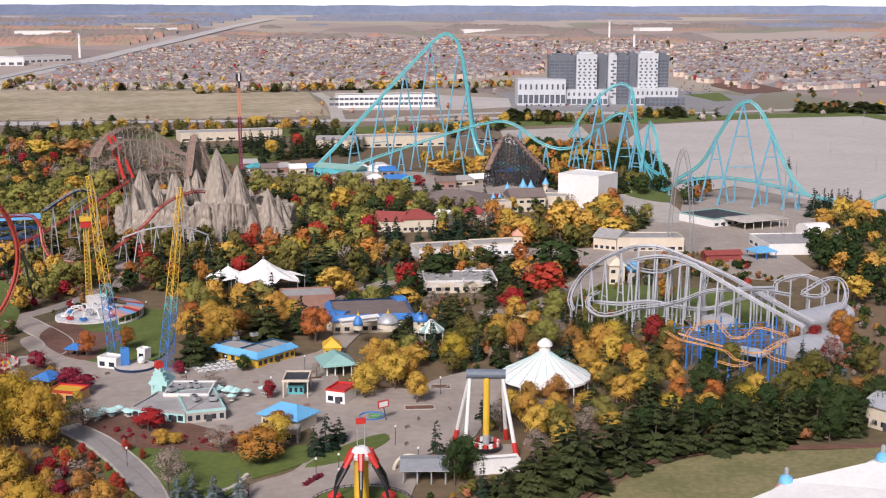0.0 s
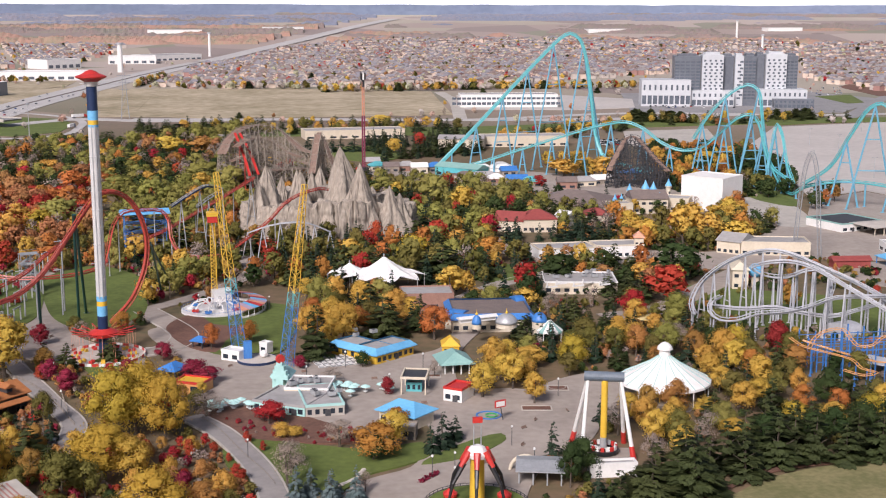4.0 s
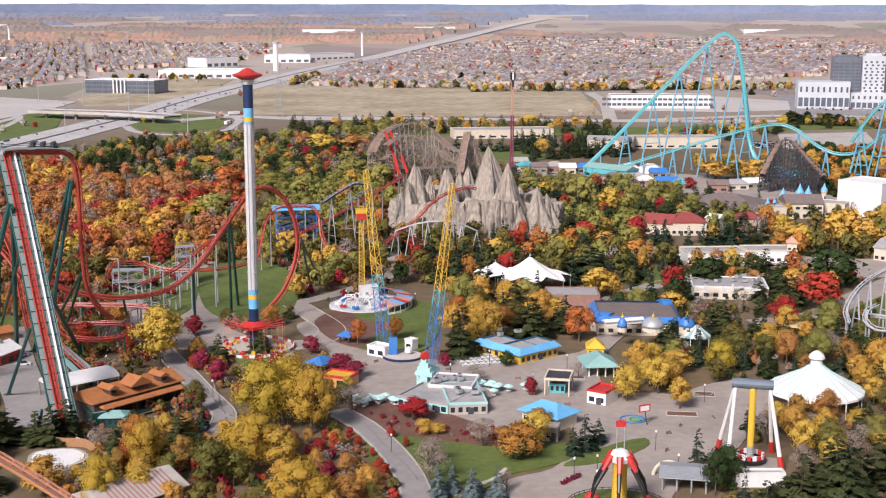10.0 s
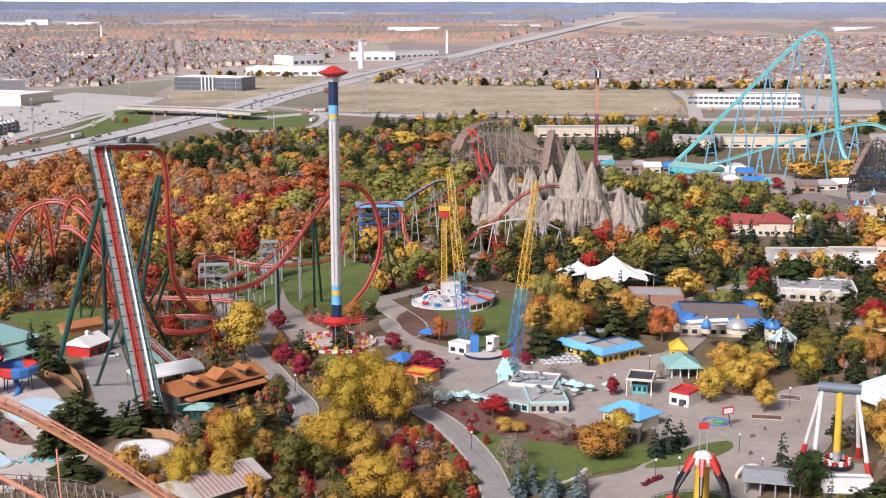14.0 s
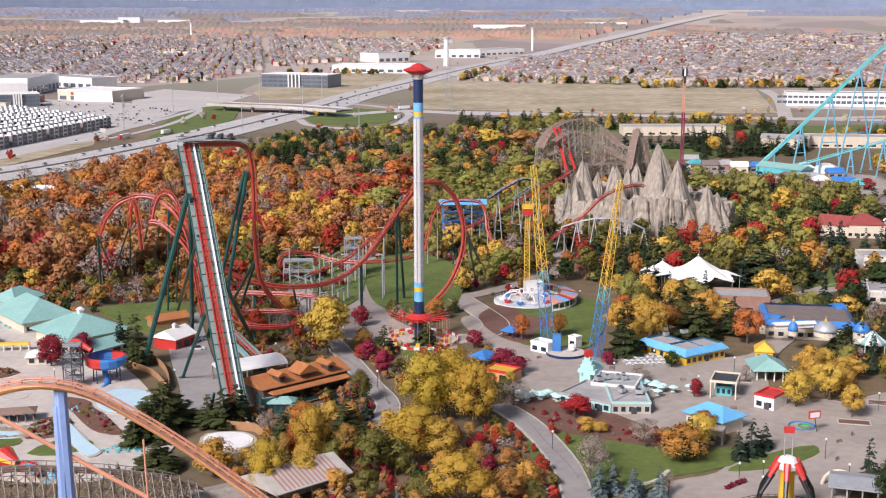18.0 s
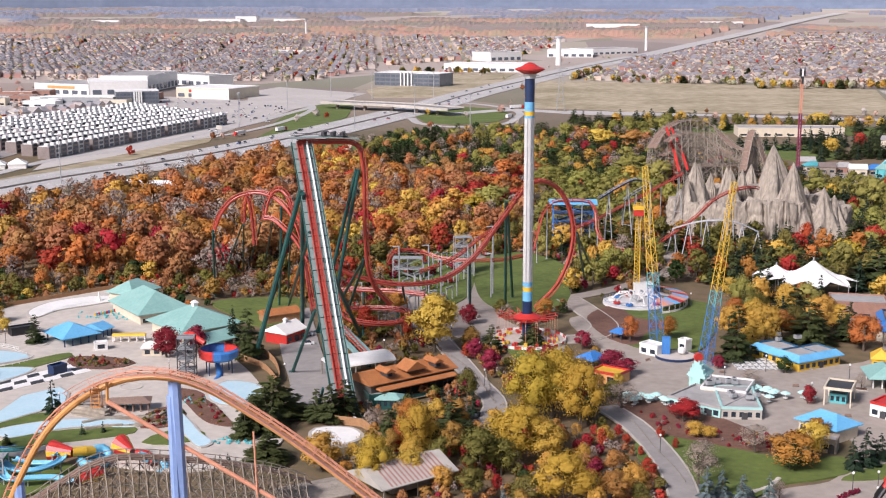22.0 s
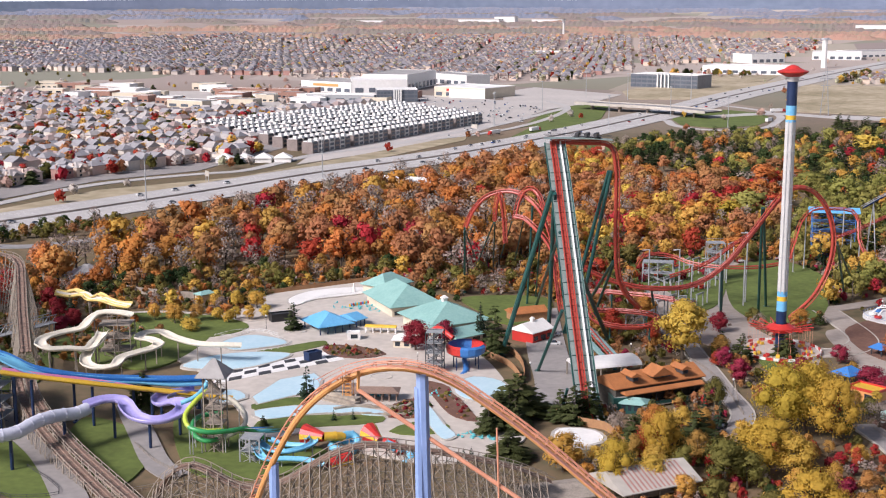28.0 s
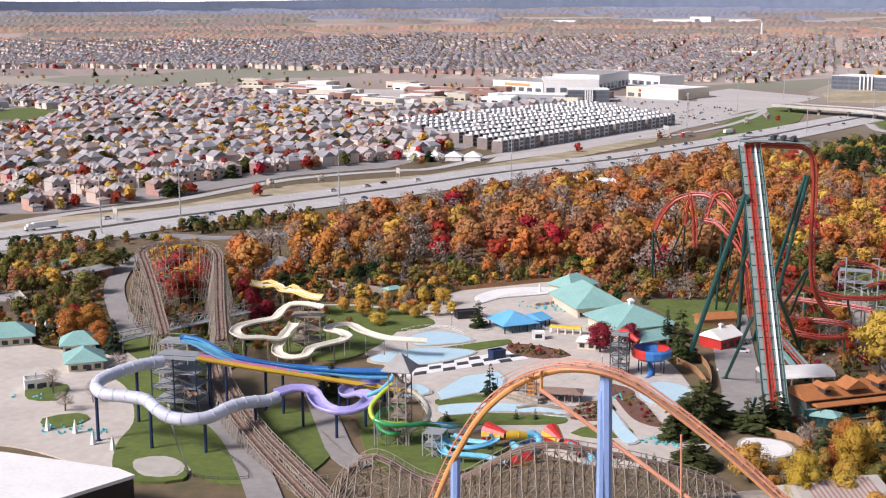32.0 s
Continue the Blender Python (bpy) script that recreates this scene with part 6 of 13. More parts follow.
for off in (-18, 22):
    part("brake_walkway", B().sweep([(-83.1, 401.5, 6.3), (-78.2, 394.3, 4.8), (-73.3, 387.1, 3.5), (-68.6, 379.9, 1.9)], [(off / 10 - 0.7, 0.2), (off / 10 + 0.7, 0.2), (off / 10 + 0.7, 1.1), (off / 10 - 0.7, 1.1)]), mat("pale_green_sheet", (0.24, 0.38, 0.37), (0.18, 0.31, 0.30), 0.5), yuk)
for l, e in ((yl5, 12), (yl8, 9), (yl9, 12)):
    legs(yuk, l, e, 0.3, M["dark_green"], 0.2, 14, low=1.5)
for top, foot, r in [((-88.7, 378.7, 55.3), (-106.1, 383.6, 0), 0.8), ((-87.9, 377.9, 54.5), (-98.4, 417.6, 0), 0.7), ((-78.4, 364.7, 36.6), (-77.3, 414.9, 0), 0.7), ((-78.9, 351.2, 24.7), (-90.7, 370.5, 0), 0.5), ((-75.6, 400.9, 59), (-93.4, 419.2, 0), 0.6), ((-74.9, 401.1, 59), (-87.2, 404.9, 0), 0.6), ((-74.3, 405.3, 29), (-94, 455.2, 0), 0.5), ((-74.1, 405.3, 28.6), (-87.9, 441, 0), 0.5), ((-84.3, 370.5, 43.9), (-111.5, 450.7, 0), 0.5), ((-139, 451.1, 29), (-144.2, 468, 0), 0.4), ((-138.9, 451.1, 28.2), (-152.8, 516.2, 0), 0.3), ((-126.4, 446.5, 32.4), (-151.1, 502.2, 0), 0.3), ((-126, 446.6, 32.3), (-143.9, 507.6, 0), 0.3), ((-111.3, 444.3, 39.4), (-115.7, 455, 0), 0.4), ((-106.5, 437.2, 29.6), (-115.7, 468.3, 0), 0.3), ((-119, 444.3, 33.3), (-147.5, 529.8, 0), 0.3), ((-113.8, 441.6, 34.9), (-139.4, 524.1, 0), 0.3), ((-30.6, 442.9, 42.8), (-32.2, 468.2, 0), 0.5), ((-30.2, 443, 42.8), (-30.2, 478.4, 0), 0.5), ((-42.8, 438.9, 22.2), (-44.1, 453.1, 0), 0.5), ((-5.9, 460, 29.3), (-2.7, 502.6, 0), 0.4), ((-5.9, 460, 28.5), (1.2, 519.8, 0), 0.4), ((-65.8, 432, 14.4), (-66.9, 451.1, 0), 0.4), ((-72.8, 332.1, 7.5), (-75, 335.4, 0), 0.4)]:
    column(yuk, top, foot, r, M["dark_green"])
tr_ = thing("coaster_train", "empty floorless coaster train parked at the summit", "train", *(-82.2, 397.6), 69.6)
part("chassis", B().box(0, 0, 0, 9, 2.0, 0.5, 2), M["black"], tr_, local=True)
for k in range(12):
    part("seat", B().box(-3 + (k // 4) * 3, -1.9 + (k % 4) * 1.25, 0.5, 1.0, 0.9, 1.2, 2), M["dark"], tr_, local=True)

# station lodge, vaulted roof, barn
building("woodland_hall", "long low hall with a white metal roof among the trees", (-278.0, 694.0), (-224.2, 689.8), 16, 9, M["wood"], M["canvas"], "gable", rh=2.5, windows=6)
lodge = building("station_lodge", "timber station lodge with an orange shingle roof and dormers", (-60.9, 340.5), (-39.8, 360.7), 11, 6.0, mat("dark_fieldstone", (0.10, 0.092, 0.08), (0.05, 0.047, 0.042), 0.9, scale=0.8, bump=0.1), M["orange_roof"], "gable", rh=2.6, over=0.9, windows=6, doors=2)
for k, x in enumerate((-8.5, 0.5, 8.5)):
    d_ = part("dormer", B().box(x, -4.2, 7.6, 1.8 if k != 1 else 5.5, 3.6, 1.3 if k != 1 else 0.6), M["dark"], lodge, local=True)
    part("dormer_roof", B().roof(x, -3.6, 8.9 if k != 1 else 8.2, 5.0, 2.2 if k != 1 else 6.0, 0.9 if k != 1 else 2.2, 90, 0, 0.5), M["orange_roof"], d_, local=True)
    part("dormer_window", B().box(x, -6.05, 7.9, 1.0, 0.15, 0.9), M["window"], d_, local=True)
for k in range(6):
    part("timber_post", B().box(-11 + k * 4.4, -7.2, 0, 0.35, 0.35, 5.0), M["dark"], lodge, local=True)
part("porch_deck", B().box(0, -7, 0.6, 25, 3.5, 0.3), M["wood"], lodge, local=True)
part("porch_roof", B().roof(0, -7.1, 4.7, 26, 3.2, 0.7, 0, 0.2, 0.3), M["orange_roof"], lodge, local=True)
for k in range(5):
    part("porch_rail", B().box(-8.8 + k * 4.4, -8.6, 0.9, 3.9, 0.1, 0.9), M["dark_green"], lodge, local=True)
    part("loading_bay", B().box(-8.8 + k * 4.4, -5.62, 1.2, 3.0, 0.14, 2.6), M["black"], lodge, local=True)
for k in range(4):
    part("stone_pier", B().box(-11 + k * 7.3, -7.2, 0, 0.9, 0.9, 2.0), M["rock"], lodge, local=True)
building("station_vault", "pale curved sheet roof over the coaster station", (-75.2, 360.4), (-58.7, 372), 11, 4.6, M["wood"], M["canvas"], "barrel", rh=1.8, posts=4, clear=True)
barn = building("barn", "small red barn with a white metal roof", (-99.9, 401.3), (-95.6, 410.4), 9, 3.6, M["red"], M["canvas"], "gable", rh=2.6, windows=3, doors=1)
part("barn_cupola", B().box(0, 0, 5.8, 1.0, 1.0, 1.2).roof(0, 0, 7.0, 1.0, 1.0, 0.6, 0, 0.5, 0.2), M["white"], barn, local=True)
building("shed", "low orange-brown timber shed behind the barn", (-113, 426.5), (-103.1, 434.4), 7, 3.2, M["fence"], M["orange_roof"], "gable", rh=1.6)
building("loading_dock", "low teal and grey machinery bay at the lift foot", (-65.9, 348.1), (-61, 338), 6, 3.4, M["dark_green"], M["grey_roof"], "flat", clear=False)
building("shelter", "dark green glazed queue shelter beside the lodge", (-59, 338), (-52.4, 338.1), 5, 2.8, M["dark_green"], M["teal_roof"], "hip", rh=1.2, windows=4, clear=False)


# ---- fences ----
def board_fence(pts, h, label, material, every=2.4):
    ob = thing("fence", label, "fence", *pts[0][:2])
    line = curve([(*p[:2], 0) for p in pts], every)
    for p, q in zip(line, line[1:]):
        d = (q - p)
        part("panel", B().box((p.x + q.x) / 2, (p.y + q.y) / 2, 0.1, d.length, 0.08, h, math.degrees(math.atan2(d.y, d.x))), material, ob)
        part("post", B().box(p.x, p.y, 0, 0.14, 0.14, h + 0.15), material, ob)


board_fence([(-77.5, 331.6), (-66.8, 323.8), (-60.6, 322.5), (-54.5, 312.9), (-50.3, 308.7)], 2.4, "tall cedar board fence round the lift pit", M["fence"])
board_fence([(-105.9, 391.3), (-98.4, 378.8), (-92.4, 361.3), (-91.9, 355.8)], 2.2, "cedar board fence beside the service yard", M["fence"])
board_fence([(-219.6, 436.6), (-203.9, 455.3), (-183.4, 476.8), (-179.4, 472.8)], 2.0, "reddish cedar fence behind the pool deck", M["fence"])
board_fence([(-171, 482.7), (-157.2, 491.7), (-150.8, 486.5)], 2.0, "cedar fence behind the green-roofed hall", M["fence"])
board_fence([(-110.5, 382.6), (-100.7, 373.4), (-92.1, 358)], 2.0, "cedar fence beside the bowl slide", M["fence"])


def rail_fence(pts, label, h=1.1, every=3.0, m=None):
    ob = thing("railing", label, "fence", *pts[0][:2])
    line = curve([(*p[:2], 0) for p in pts], every)
    for p in line:
        part("post", B().cyl((p.x, p.y, 0), (p.x, p.y, h + 0.1), 0.09, n=5), m or M["wood"], ob)
    for z in (h, h * 0.5):
        part("rail", B().tube([(p.x, p.y, z) for p in line], 0.07, 4), m or M["wood"], ob)


rail_fence([(-68.3, 426.9), (-61.4, 412.2), (-52.5, 401.8), (-44.1, 391.9), (-35.3, 373.4), (-26.5, 345.9)], "pale log railing along the footpath")
rail_fence([(6.2, 346.2), (11.3, 333.9), (16.5, 313.6), (21.2, 297.4), (22.7, 289.9)], "pale log railing beside the sloping path")
rail_fence([(-189.5, 251.7), (-177.2, 244.3), (-171.6, 238.7), (-181.3, 233.9), (-187.3, 235.2)], "dark wire fence round the lawn", m=M["dark"])
rail_fence([(-157.1, 245.8), (-153.2, 249.7), (-151.2, 257.1), (-162.4, 265), (-173.1, 274.1)], "grey timber rail beside the path", m=M["wood"])
rail_fence([(-31.3, 412.5), (-33.4, 392), (-28.9, 356.4)], "low log fence on the verge")


# ---- green-roofed hall and poolside huts ----
hall = building("guest_hall", "cream guest hall with a wide verdigris hipped roof", (-134.4, 398.5), (-119.5, 414), 22, 4.0, M["cream"], M["teal_roof"], "hip", rh=5.5, over=1.6, windows=6, doors=2)
part("roof_cupola", B().box(0, 0, 9, 1.6, 1.6, 1.5).roof(0, 0, 10.5, 1.6, 1.6, 0.9, 0, 0.8, 0.3), M["white"], hall, local=True)
building("guest_hall", "rear wing of the guest hall with verdigris roof", (-156.8, 420.6), (-143.3, 432.7), 26, 4.0, M["cream"], M["teal_roof"], "hip", rh=6, over=1.4, windows=5, doors=1)
building("guest_hall", "gabled end wing with verdigris roof and cream wall", (-170.1, 449.7), (-164.8, 462.9), 12, 4.0, M["cream"], M["teal_roof"], "hip", rh=4, over=1.0, windows=3)
building("shed", "small shed with a verdigris gable roof", (-122.9, 389.9), (-116.6, 399.2), 9, 2.8, M["cream"], M["teal_roof"], "gable", rh=2.4, windows=2)
building("pool_pavilion", "open navy pavilion with a bright blue roof", (-171.3, 388.9), (-163.5, 397.8), 13, 3.2, M["navy"], M["sky_blue"], "hip", rh=3.4, over=1.0, posts=5)
building("pool_pavilion", "small navy pavilion with a blue gable roof", (-163.5, 402.9), (-161.9, 407.3), 9, 2.8, M["navy"], M["sky_blue"], "gable", rh=1.6, posts=3)
building("snack_hut", "white poolside hut with a flat roof", (-159.9, 386.2), (-156.2, 388), 3, 2.4, M["white"], M["white"], "flat", windows=1)
building("awning_row", "long yellow barrel awning over a queue", (-158.2, 397), (-147.4, 398.8), 2.6, 2.4, M["white"], M["yellow"], "barrel", rh=0.8, posts=5)
building("kiosk", "cream kiosk with a white hipped roof", (-142.3, 382.1), (-136.5, 383.3), 5, 2.8, M["cream"], M["white"], "hip", rh=1.6, windows=2)
building("changing_rooms", "cream pavilion with a pale green hipped roof", (-273.2, 288.3), (-266, 295.9), 11, 3.2, M["cream"], M["teal_roof"], "hip", rh=3.4, over=1.2, windows=3, doors=1)
building("changing_rooms", "second cream pavilion with pale green roof", (-289.3, 303.3), (-281.6, 310), 10, 3.2, M["cream"], M["teal_roof"], "hip", rh=3.4, over=1.2, windows=3)
building("changing_rooms", "cream pavilion with green roof at the deck's edge", (-319.7, 296.2), (-307.4, 308.4), 13, 3.4, M["cream"], M["teal_roof"], "hip", rh=3.6, over=1.2, windows=5)
building("storage_block", "low storage block with pale grey roof", (-359.1, 328.6), (-346.3, 346.4), 16, 3.5, M["cream"], M["grey_roof"], "flat", windows=3)
building("storage_shed", "grey-green roofed storage shed among trees", (-378.7, 392.7), (-377.7, 408.3), 9, 3.2, M["cream"], M["teal_roof"], "gable", rh=1.8)
building("storage_shed", "pale roofed shed among trees", (-362.4, 384.9), (-358.4, 407.4), 8, 3.2, M["brick"], M["grey_roof"], "gable", rh=1.6)
building("restroom", "white flat-roofed poolside restroom", (-271.2, 268), (-266.7, 273.2), 5, 3.0, M["white"], M["grey_roof"], "flat", windows=2, doors=1)
building("equipment_cabinet", "navy equipment cabinet on the pool deck", (-161.5, 357.9), (-159, 362), 3, 2.6, M["navy"], M["navy"], "flat")
building("stage_sign", "low dark service hut with a white sign", (-194.7, 400.4), (-188.5, 406.2), 4, 2.6, M["black"], M["dark"], "flat")
building("pump_house", "small cream pump house with green roof", (-232.9, 419.4), (-230.4, 424.9), 4, 3.4, M["cream"], M["teal_roof"], "hip", rh=1)
oc = round_tent("round_pavilion", "dark grey shingled octagonal pavilion over blue boats", *(-298.6, 443.7), 9.5, 3.2, 7.0, [M["grey_roof"]], M["wood"], 8)
part("basin", B().cyl((0, 0, 0.1), (0, 0, 1.0), 8.0, n=24), M["blue"], oc, local=True)
building("poolside_bar", "curved brown-roofed poolside bar on a stone terrace", (-141.7, 324.8), (-133.7, 328.7), 4, 3.0, M["white"], M["brown_roof"], "gable", rh=0.8, posts=4)
tw = thing("stone_terrace", "stepped grey stone retaining terrace", "terrace", *(-136, 321.8))
for k in range(3):
    part("stone_course", B().box(0, 1.2 * k, 0.1, 13 - k, 2.2, 0.7 + 0.7 * k, -20), M["rock"], tw, local=True)


# ---- water park ----
def flume(ob, pts, w, d, material, step=1.5, closed=False, name="channel", t=0.12):
    """An open trough, or a closed tube, along a smooth line; returns the line."""
    line = curve(pts, step)
    if closed:
        b = B().sweep(line, [(w * math.cos(math.tau * k / 12), w * math.sin(math.tau * k / 12)) for k in range(12)])
        part(name, b, material, ob, smooth=True)
        for i in range(2, len(line) - 1, 2):
            dd = (line[i + 1] - line[i - 1]).normalized() * 0.12
            part("flange", B().cyl(line[i] - dd, line[i] + dd, w * 1.07, n=12), material, ob)
    else:
        prof = [(-w, d), (-w * 0.86, d * 0.35), (-w * 0.5, 0.03), (w * 0.5, 0.03), (w * 0.86, d * 0.35), (w, d), (w + t, d), (w * 0.92 + t, d * 0.25), (w * 0.52 + t, -t), (-w * 0.52 - t, -t), (-w * 0.92 - t, d * 0.25), (-w - t, d)]
        part(name, B().sweep(line, prof), material, ob, smooth=True)
    return line


def slide_posts(ob, line, every, r, material, below=0.4):
    acc = every / 2
    for i in range(1, len(line)):
        acc += (line[i] - line[i - 1]).length
        if acc > every and line[i].z > 1.5:
            acc = 0
            column(ob, line[i] - Vector((0, 0, below)), (line[i].x, line[i].y, 0), r, material)


def stair_tower(name, label, x, y, w, d, h, levels, material, deck, rot=0.0):
    ob = thing(name, label, "tower", x, y, 0, rot)
    for sx in (-0.5, 0, 0.5):
        for sy in (-0.5, 0.5):
            part("post", B().box(sx * w, sy * d, 0, 0.3, 0.3, h), material, ob, local=True)
    for k in range(levels):
        z = h * (k + 1) / levels
        part("deck", B().box(0, 0, z - 0.2, w, d, 0.2), deck, ob, local=True)
        for sy in (-0.5, 0.5):
            part("handrail", B().box(0, sy * d, z + 0.95, w, 0.08, 0.1), material, ob, local=True)
            part("brace", B().beam((-0.5 * w, sy * d, z - h / levels), (0.5 * w, sy * d, z - 0.2), 0.12), material, ob, local=True)
            part("brace", B().beam((0.5 * w, sy * d, z - h / levels), (-0.5 * w, sy * d, z - 0.2), 0.12), material, ob, local=True)
        s = 1 if k % 2 else -1
        part("stair", B().cyl((-0.4 * w * s, 0.2 * d * s, z - h / levels), (0.4 * w * s, 0.2 * d * s, z - 0.1), 0.45, n=4), deck, ob, local=True)
    return ob


CREAM = mat("cream_fibreglass", (0.74, 0.69, 0.58), (0.62, 0.57, 0.47), 0.4, scale=0.3)
LILAC = mat("pale_lilac_tube", (0.62, 0.63, 0.72), (0.53, 0.54, 0.63), 0.45, scale=0.25)
AQUA = mat("aqua_fibreglass", (0.20, 0.52, 0.72), (0.14, 0.43, 0.64), 0.3, scale=0.3)
cs = thing("body_slides", "pair of winding cream body slides on a timber tower", "water slide")
l1 = flume(cs, [(-213.9, 340.4, 15.6), (-218.7, 339.7, 16.2), (-223.8, 337.5, 16.1), (-225.5, 335.2, 14.4), (-226.3, 332.3, 12.5), (-230, 327.3, 12), (-232, 320.9, 11.7), (-231.6, 317.5, 10.8), (-228.5, 317.3, 9.5), (-224.1, 321.6, 8.8), (-220.3, 325.4, 8), (-220, 330.5, 9), (-220.7, 334.8, 11.3)], 1.7, 0.9, CREAM)
l2 = flume(cs, [(-220, 334.1, 10.6), (-220.6, 330.1, 9.1), (-219.8, 324.6, 6.8), (-218.9, 321.6, 4.9), (-214.4, 321, 3.8), (-210, 323.9, 4.1), (-210.1, 327.4, 5.4), (-208, 332.3, 5.9), (-205, 337.6, 6.3), (-204.5, 340.3, 7), (-208.3, 341.5, 7.8), (-212.7, 342.3, 7.8), (-213, 345.6, 8.3), (-209.1, 349.2, 8.3), (-203.7, 347.8, 7.2), (-194.9, 347, 6.1), (-187.1, 347.9, 6.1), (-181.1, 349.9, 5.9)], 1.7, 0.9, CREAM)
slide_posts(cs, l1, 7, 0.2, M["wood"])
slide_posts(cs, l2, 7, 0.2, M["wood"])
stair_tower("slide_tower", "weathered timber stair tower of the cream slides", *(-220.9, 342.5), 10, 8, 12.5, 3, M["wood"], M["wood"], 20)
fs = thing("family_slides", "low yellow and white chequered wavy slides on a bank", "water slide")
for k, (m, dz) in enumerate(((mat("pale_yellow_fibreglass", (0.76, 0.58, 0.20), (0.66, 0.48, 0.15), 0.35), 0), (CREAM, 3), (mat("pale_yellow_fibreglass", (0.76, 0.58, 0.20), (0.66, 0.48, 0.15), 0.35), 6))):
    l = flume(fs, [(-272.5, 384.5, 10), (-269.4, 386.1, 9.2), (-266.2, 387.9, 9.9), (-262.0, 387.1, 8.7), (-258.0, 386.2, 8.1), (-255.7, 386.6, 9.5), (-252.3, 385.8, 8.3), (-246.7, 385.2, 7.2), (-242.1, 385.6, 7.2)] if k == 0 else [(x + (1.6 + k) * 0.8, y - dz * 0.8, z) for x, y, z in [(-272.5, 384.5, 10), (-268.5, 387.3, 8.7), (-264.1, 389.4, 9.1), (-260.2, 387.1, 8.2), (-254.2, 386, 8.5), (-249.3, 385.8, 7.4), (-243.0, 384.7, 7.2)]], 1.2, 0.7, m)
    slide_posts(fs, l, 8, 0.15, M["wood"])
lt = thing("raft_tube_slide", "big pale lilac enclosed raft tube slide on navy columns", "water slide")
l3 = flume(lt, [(-219.5, 267.5, 16), (-221.9, 261.5, 16.3), (-223.7, 253.4, 16), (-224, 247.7, 15.5), (-222.3, 243.9, 14.8), (-219, 242.8, 13.9), (-212.6, 244.5, 13.5), (-207.2, 245.2, 13.2), (-202.6, 243.8, 11.8), (-199.2, 244, 10.2), (-194, 245.6, 9.7), (-190.8, 250.6, 9.6), (-189.8, 256.4, 10.3), (-188, 262.6, 10.2), (-185.6, 268, 9.5), (-184.6, 271.1, 9.8)], 1.65, 0, LILAC, closed=True, name="tube")
l4 = flume(lt, [(-184.8, 271, 10.1), (-182.2, 275.1, 10.6), (-178.7, 277.4, 10.1), (-175.9, 275.7, 8.8), (-172.3, 273.2, 7.8), (-167.6, 272.6, 7.2), (-163.9, 274.8, 7.3), (-162, 278.3, 8.1), (-162.6, 281.4, 8.7), (-167, 284.6, 8.7), (-171.4, 285.5, 7.4), (-174.7, 289.3, 7.1), (-176.1, 295.5, 6.4), (-174.7, 301, 5.7), (-172.5, 306.8, 4.7)], 2.0, 1.3, M["purple"])
slide_posts(lt, l3, 16, 0.45, M["navy"], 1.6)
slide_posts(lt, l4, 14, 0.4, M["navy"], 0.4)
bs = thing("racer_slide", "wide blue multi-lane racing slide with an orange chute beside it", "water slide")
l5 = flume(bs, [(-217.2, 273.2, 20.9), (-213, 275.2, 19.3), (-207.3, 277.1, 16.3), (-202.4, 280.6, 13.8), (-197.2, 286.7, 11.9), (-190.5, 293.6, 9.6), (-186.3, 298.7, 8.5), (-178.6, 304.5, 6.9), (-172.5, 310.2, 6.1)], 2.6, 0.8, AQUA)
l6 = flume(bs, [(-219.5, 275.2, 20.5), (-215.7, 278.2, 19.4), (-209, 280.7, 15.8), (-203.4, 284.8, 13.5), (-196.9, 291.8, 10.9), (-190, 298.7, 9.1), (-180.1, 307.1, 7.4), (-174, 312.9, 6.6)], 1.6, 0.9, M["blue"])
l7 = flume(bs, [(-208.5, 268.6, 17.6), (-200.7, 275.7, 14.8), (-191.3, 283.5, 11.9), (-182.1, 291.9, 8.9), (-172.3, 300, 6), (-162.2, 307.9, 3.2)], 1.3, 0.7, M["yellow"])
l8 = flume(bs, [(-210, 271.2, 17.5), (-202.4, 278.1, 14.7), (-193.5, 286.8, 11.5), (-181.8, 294.4, 7.9)], 1.1, 0.7, mat("pink_fibreglass", (0.7, 0.25, 0.45), (0.6, 0.2, 0.38), 0.35))
for l in (l5, l7):
    slide_posts(bs, l, 15, 0.4, M["navy"], 0.6)
stair_tower("slide_tower", "dark navy steel stair tower of the raft slides", *(-218.9, 274), 13, 9, 16.3, 4, M["navy"], M["grey"], 15)
stair_tower("slide_tower", "grey upper landing of the racing slides", *(-232.2, 290), 9, 7, 15.1, 4, M["steel"], M["grey"], 15)

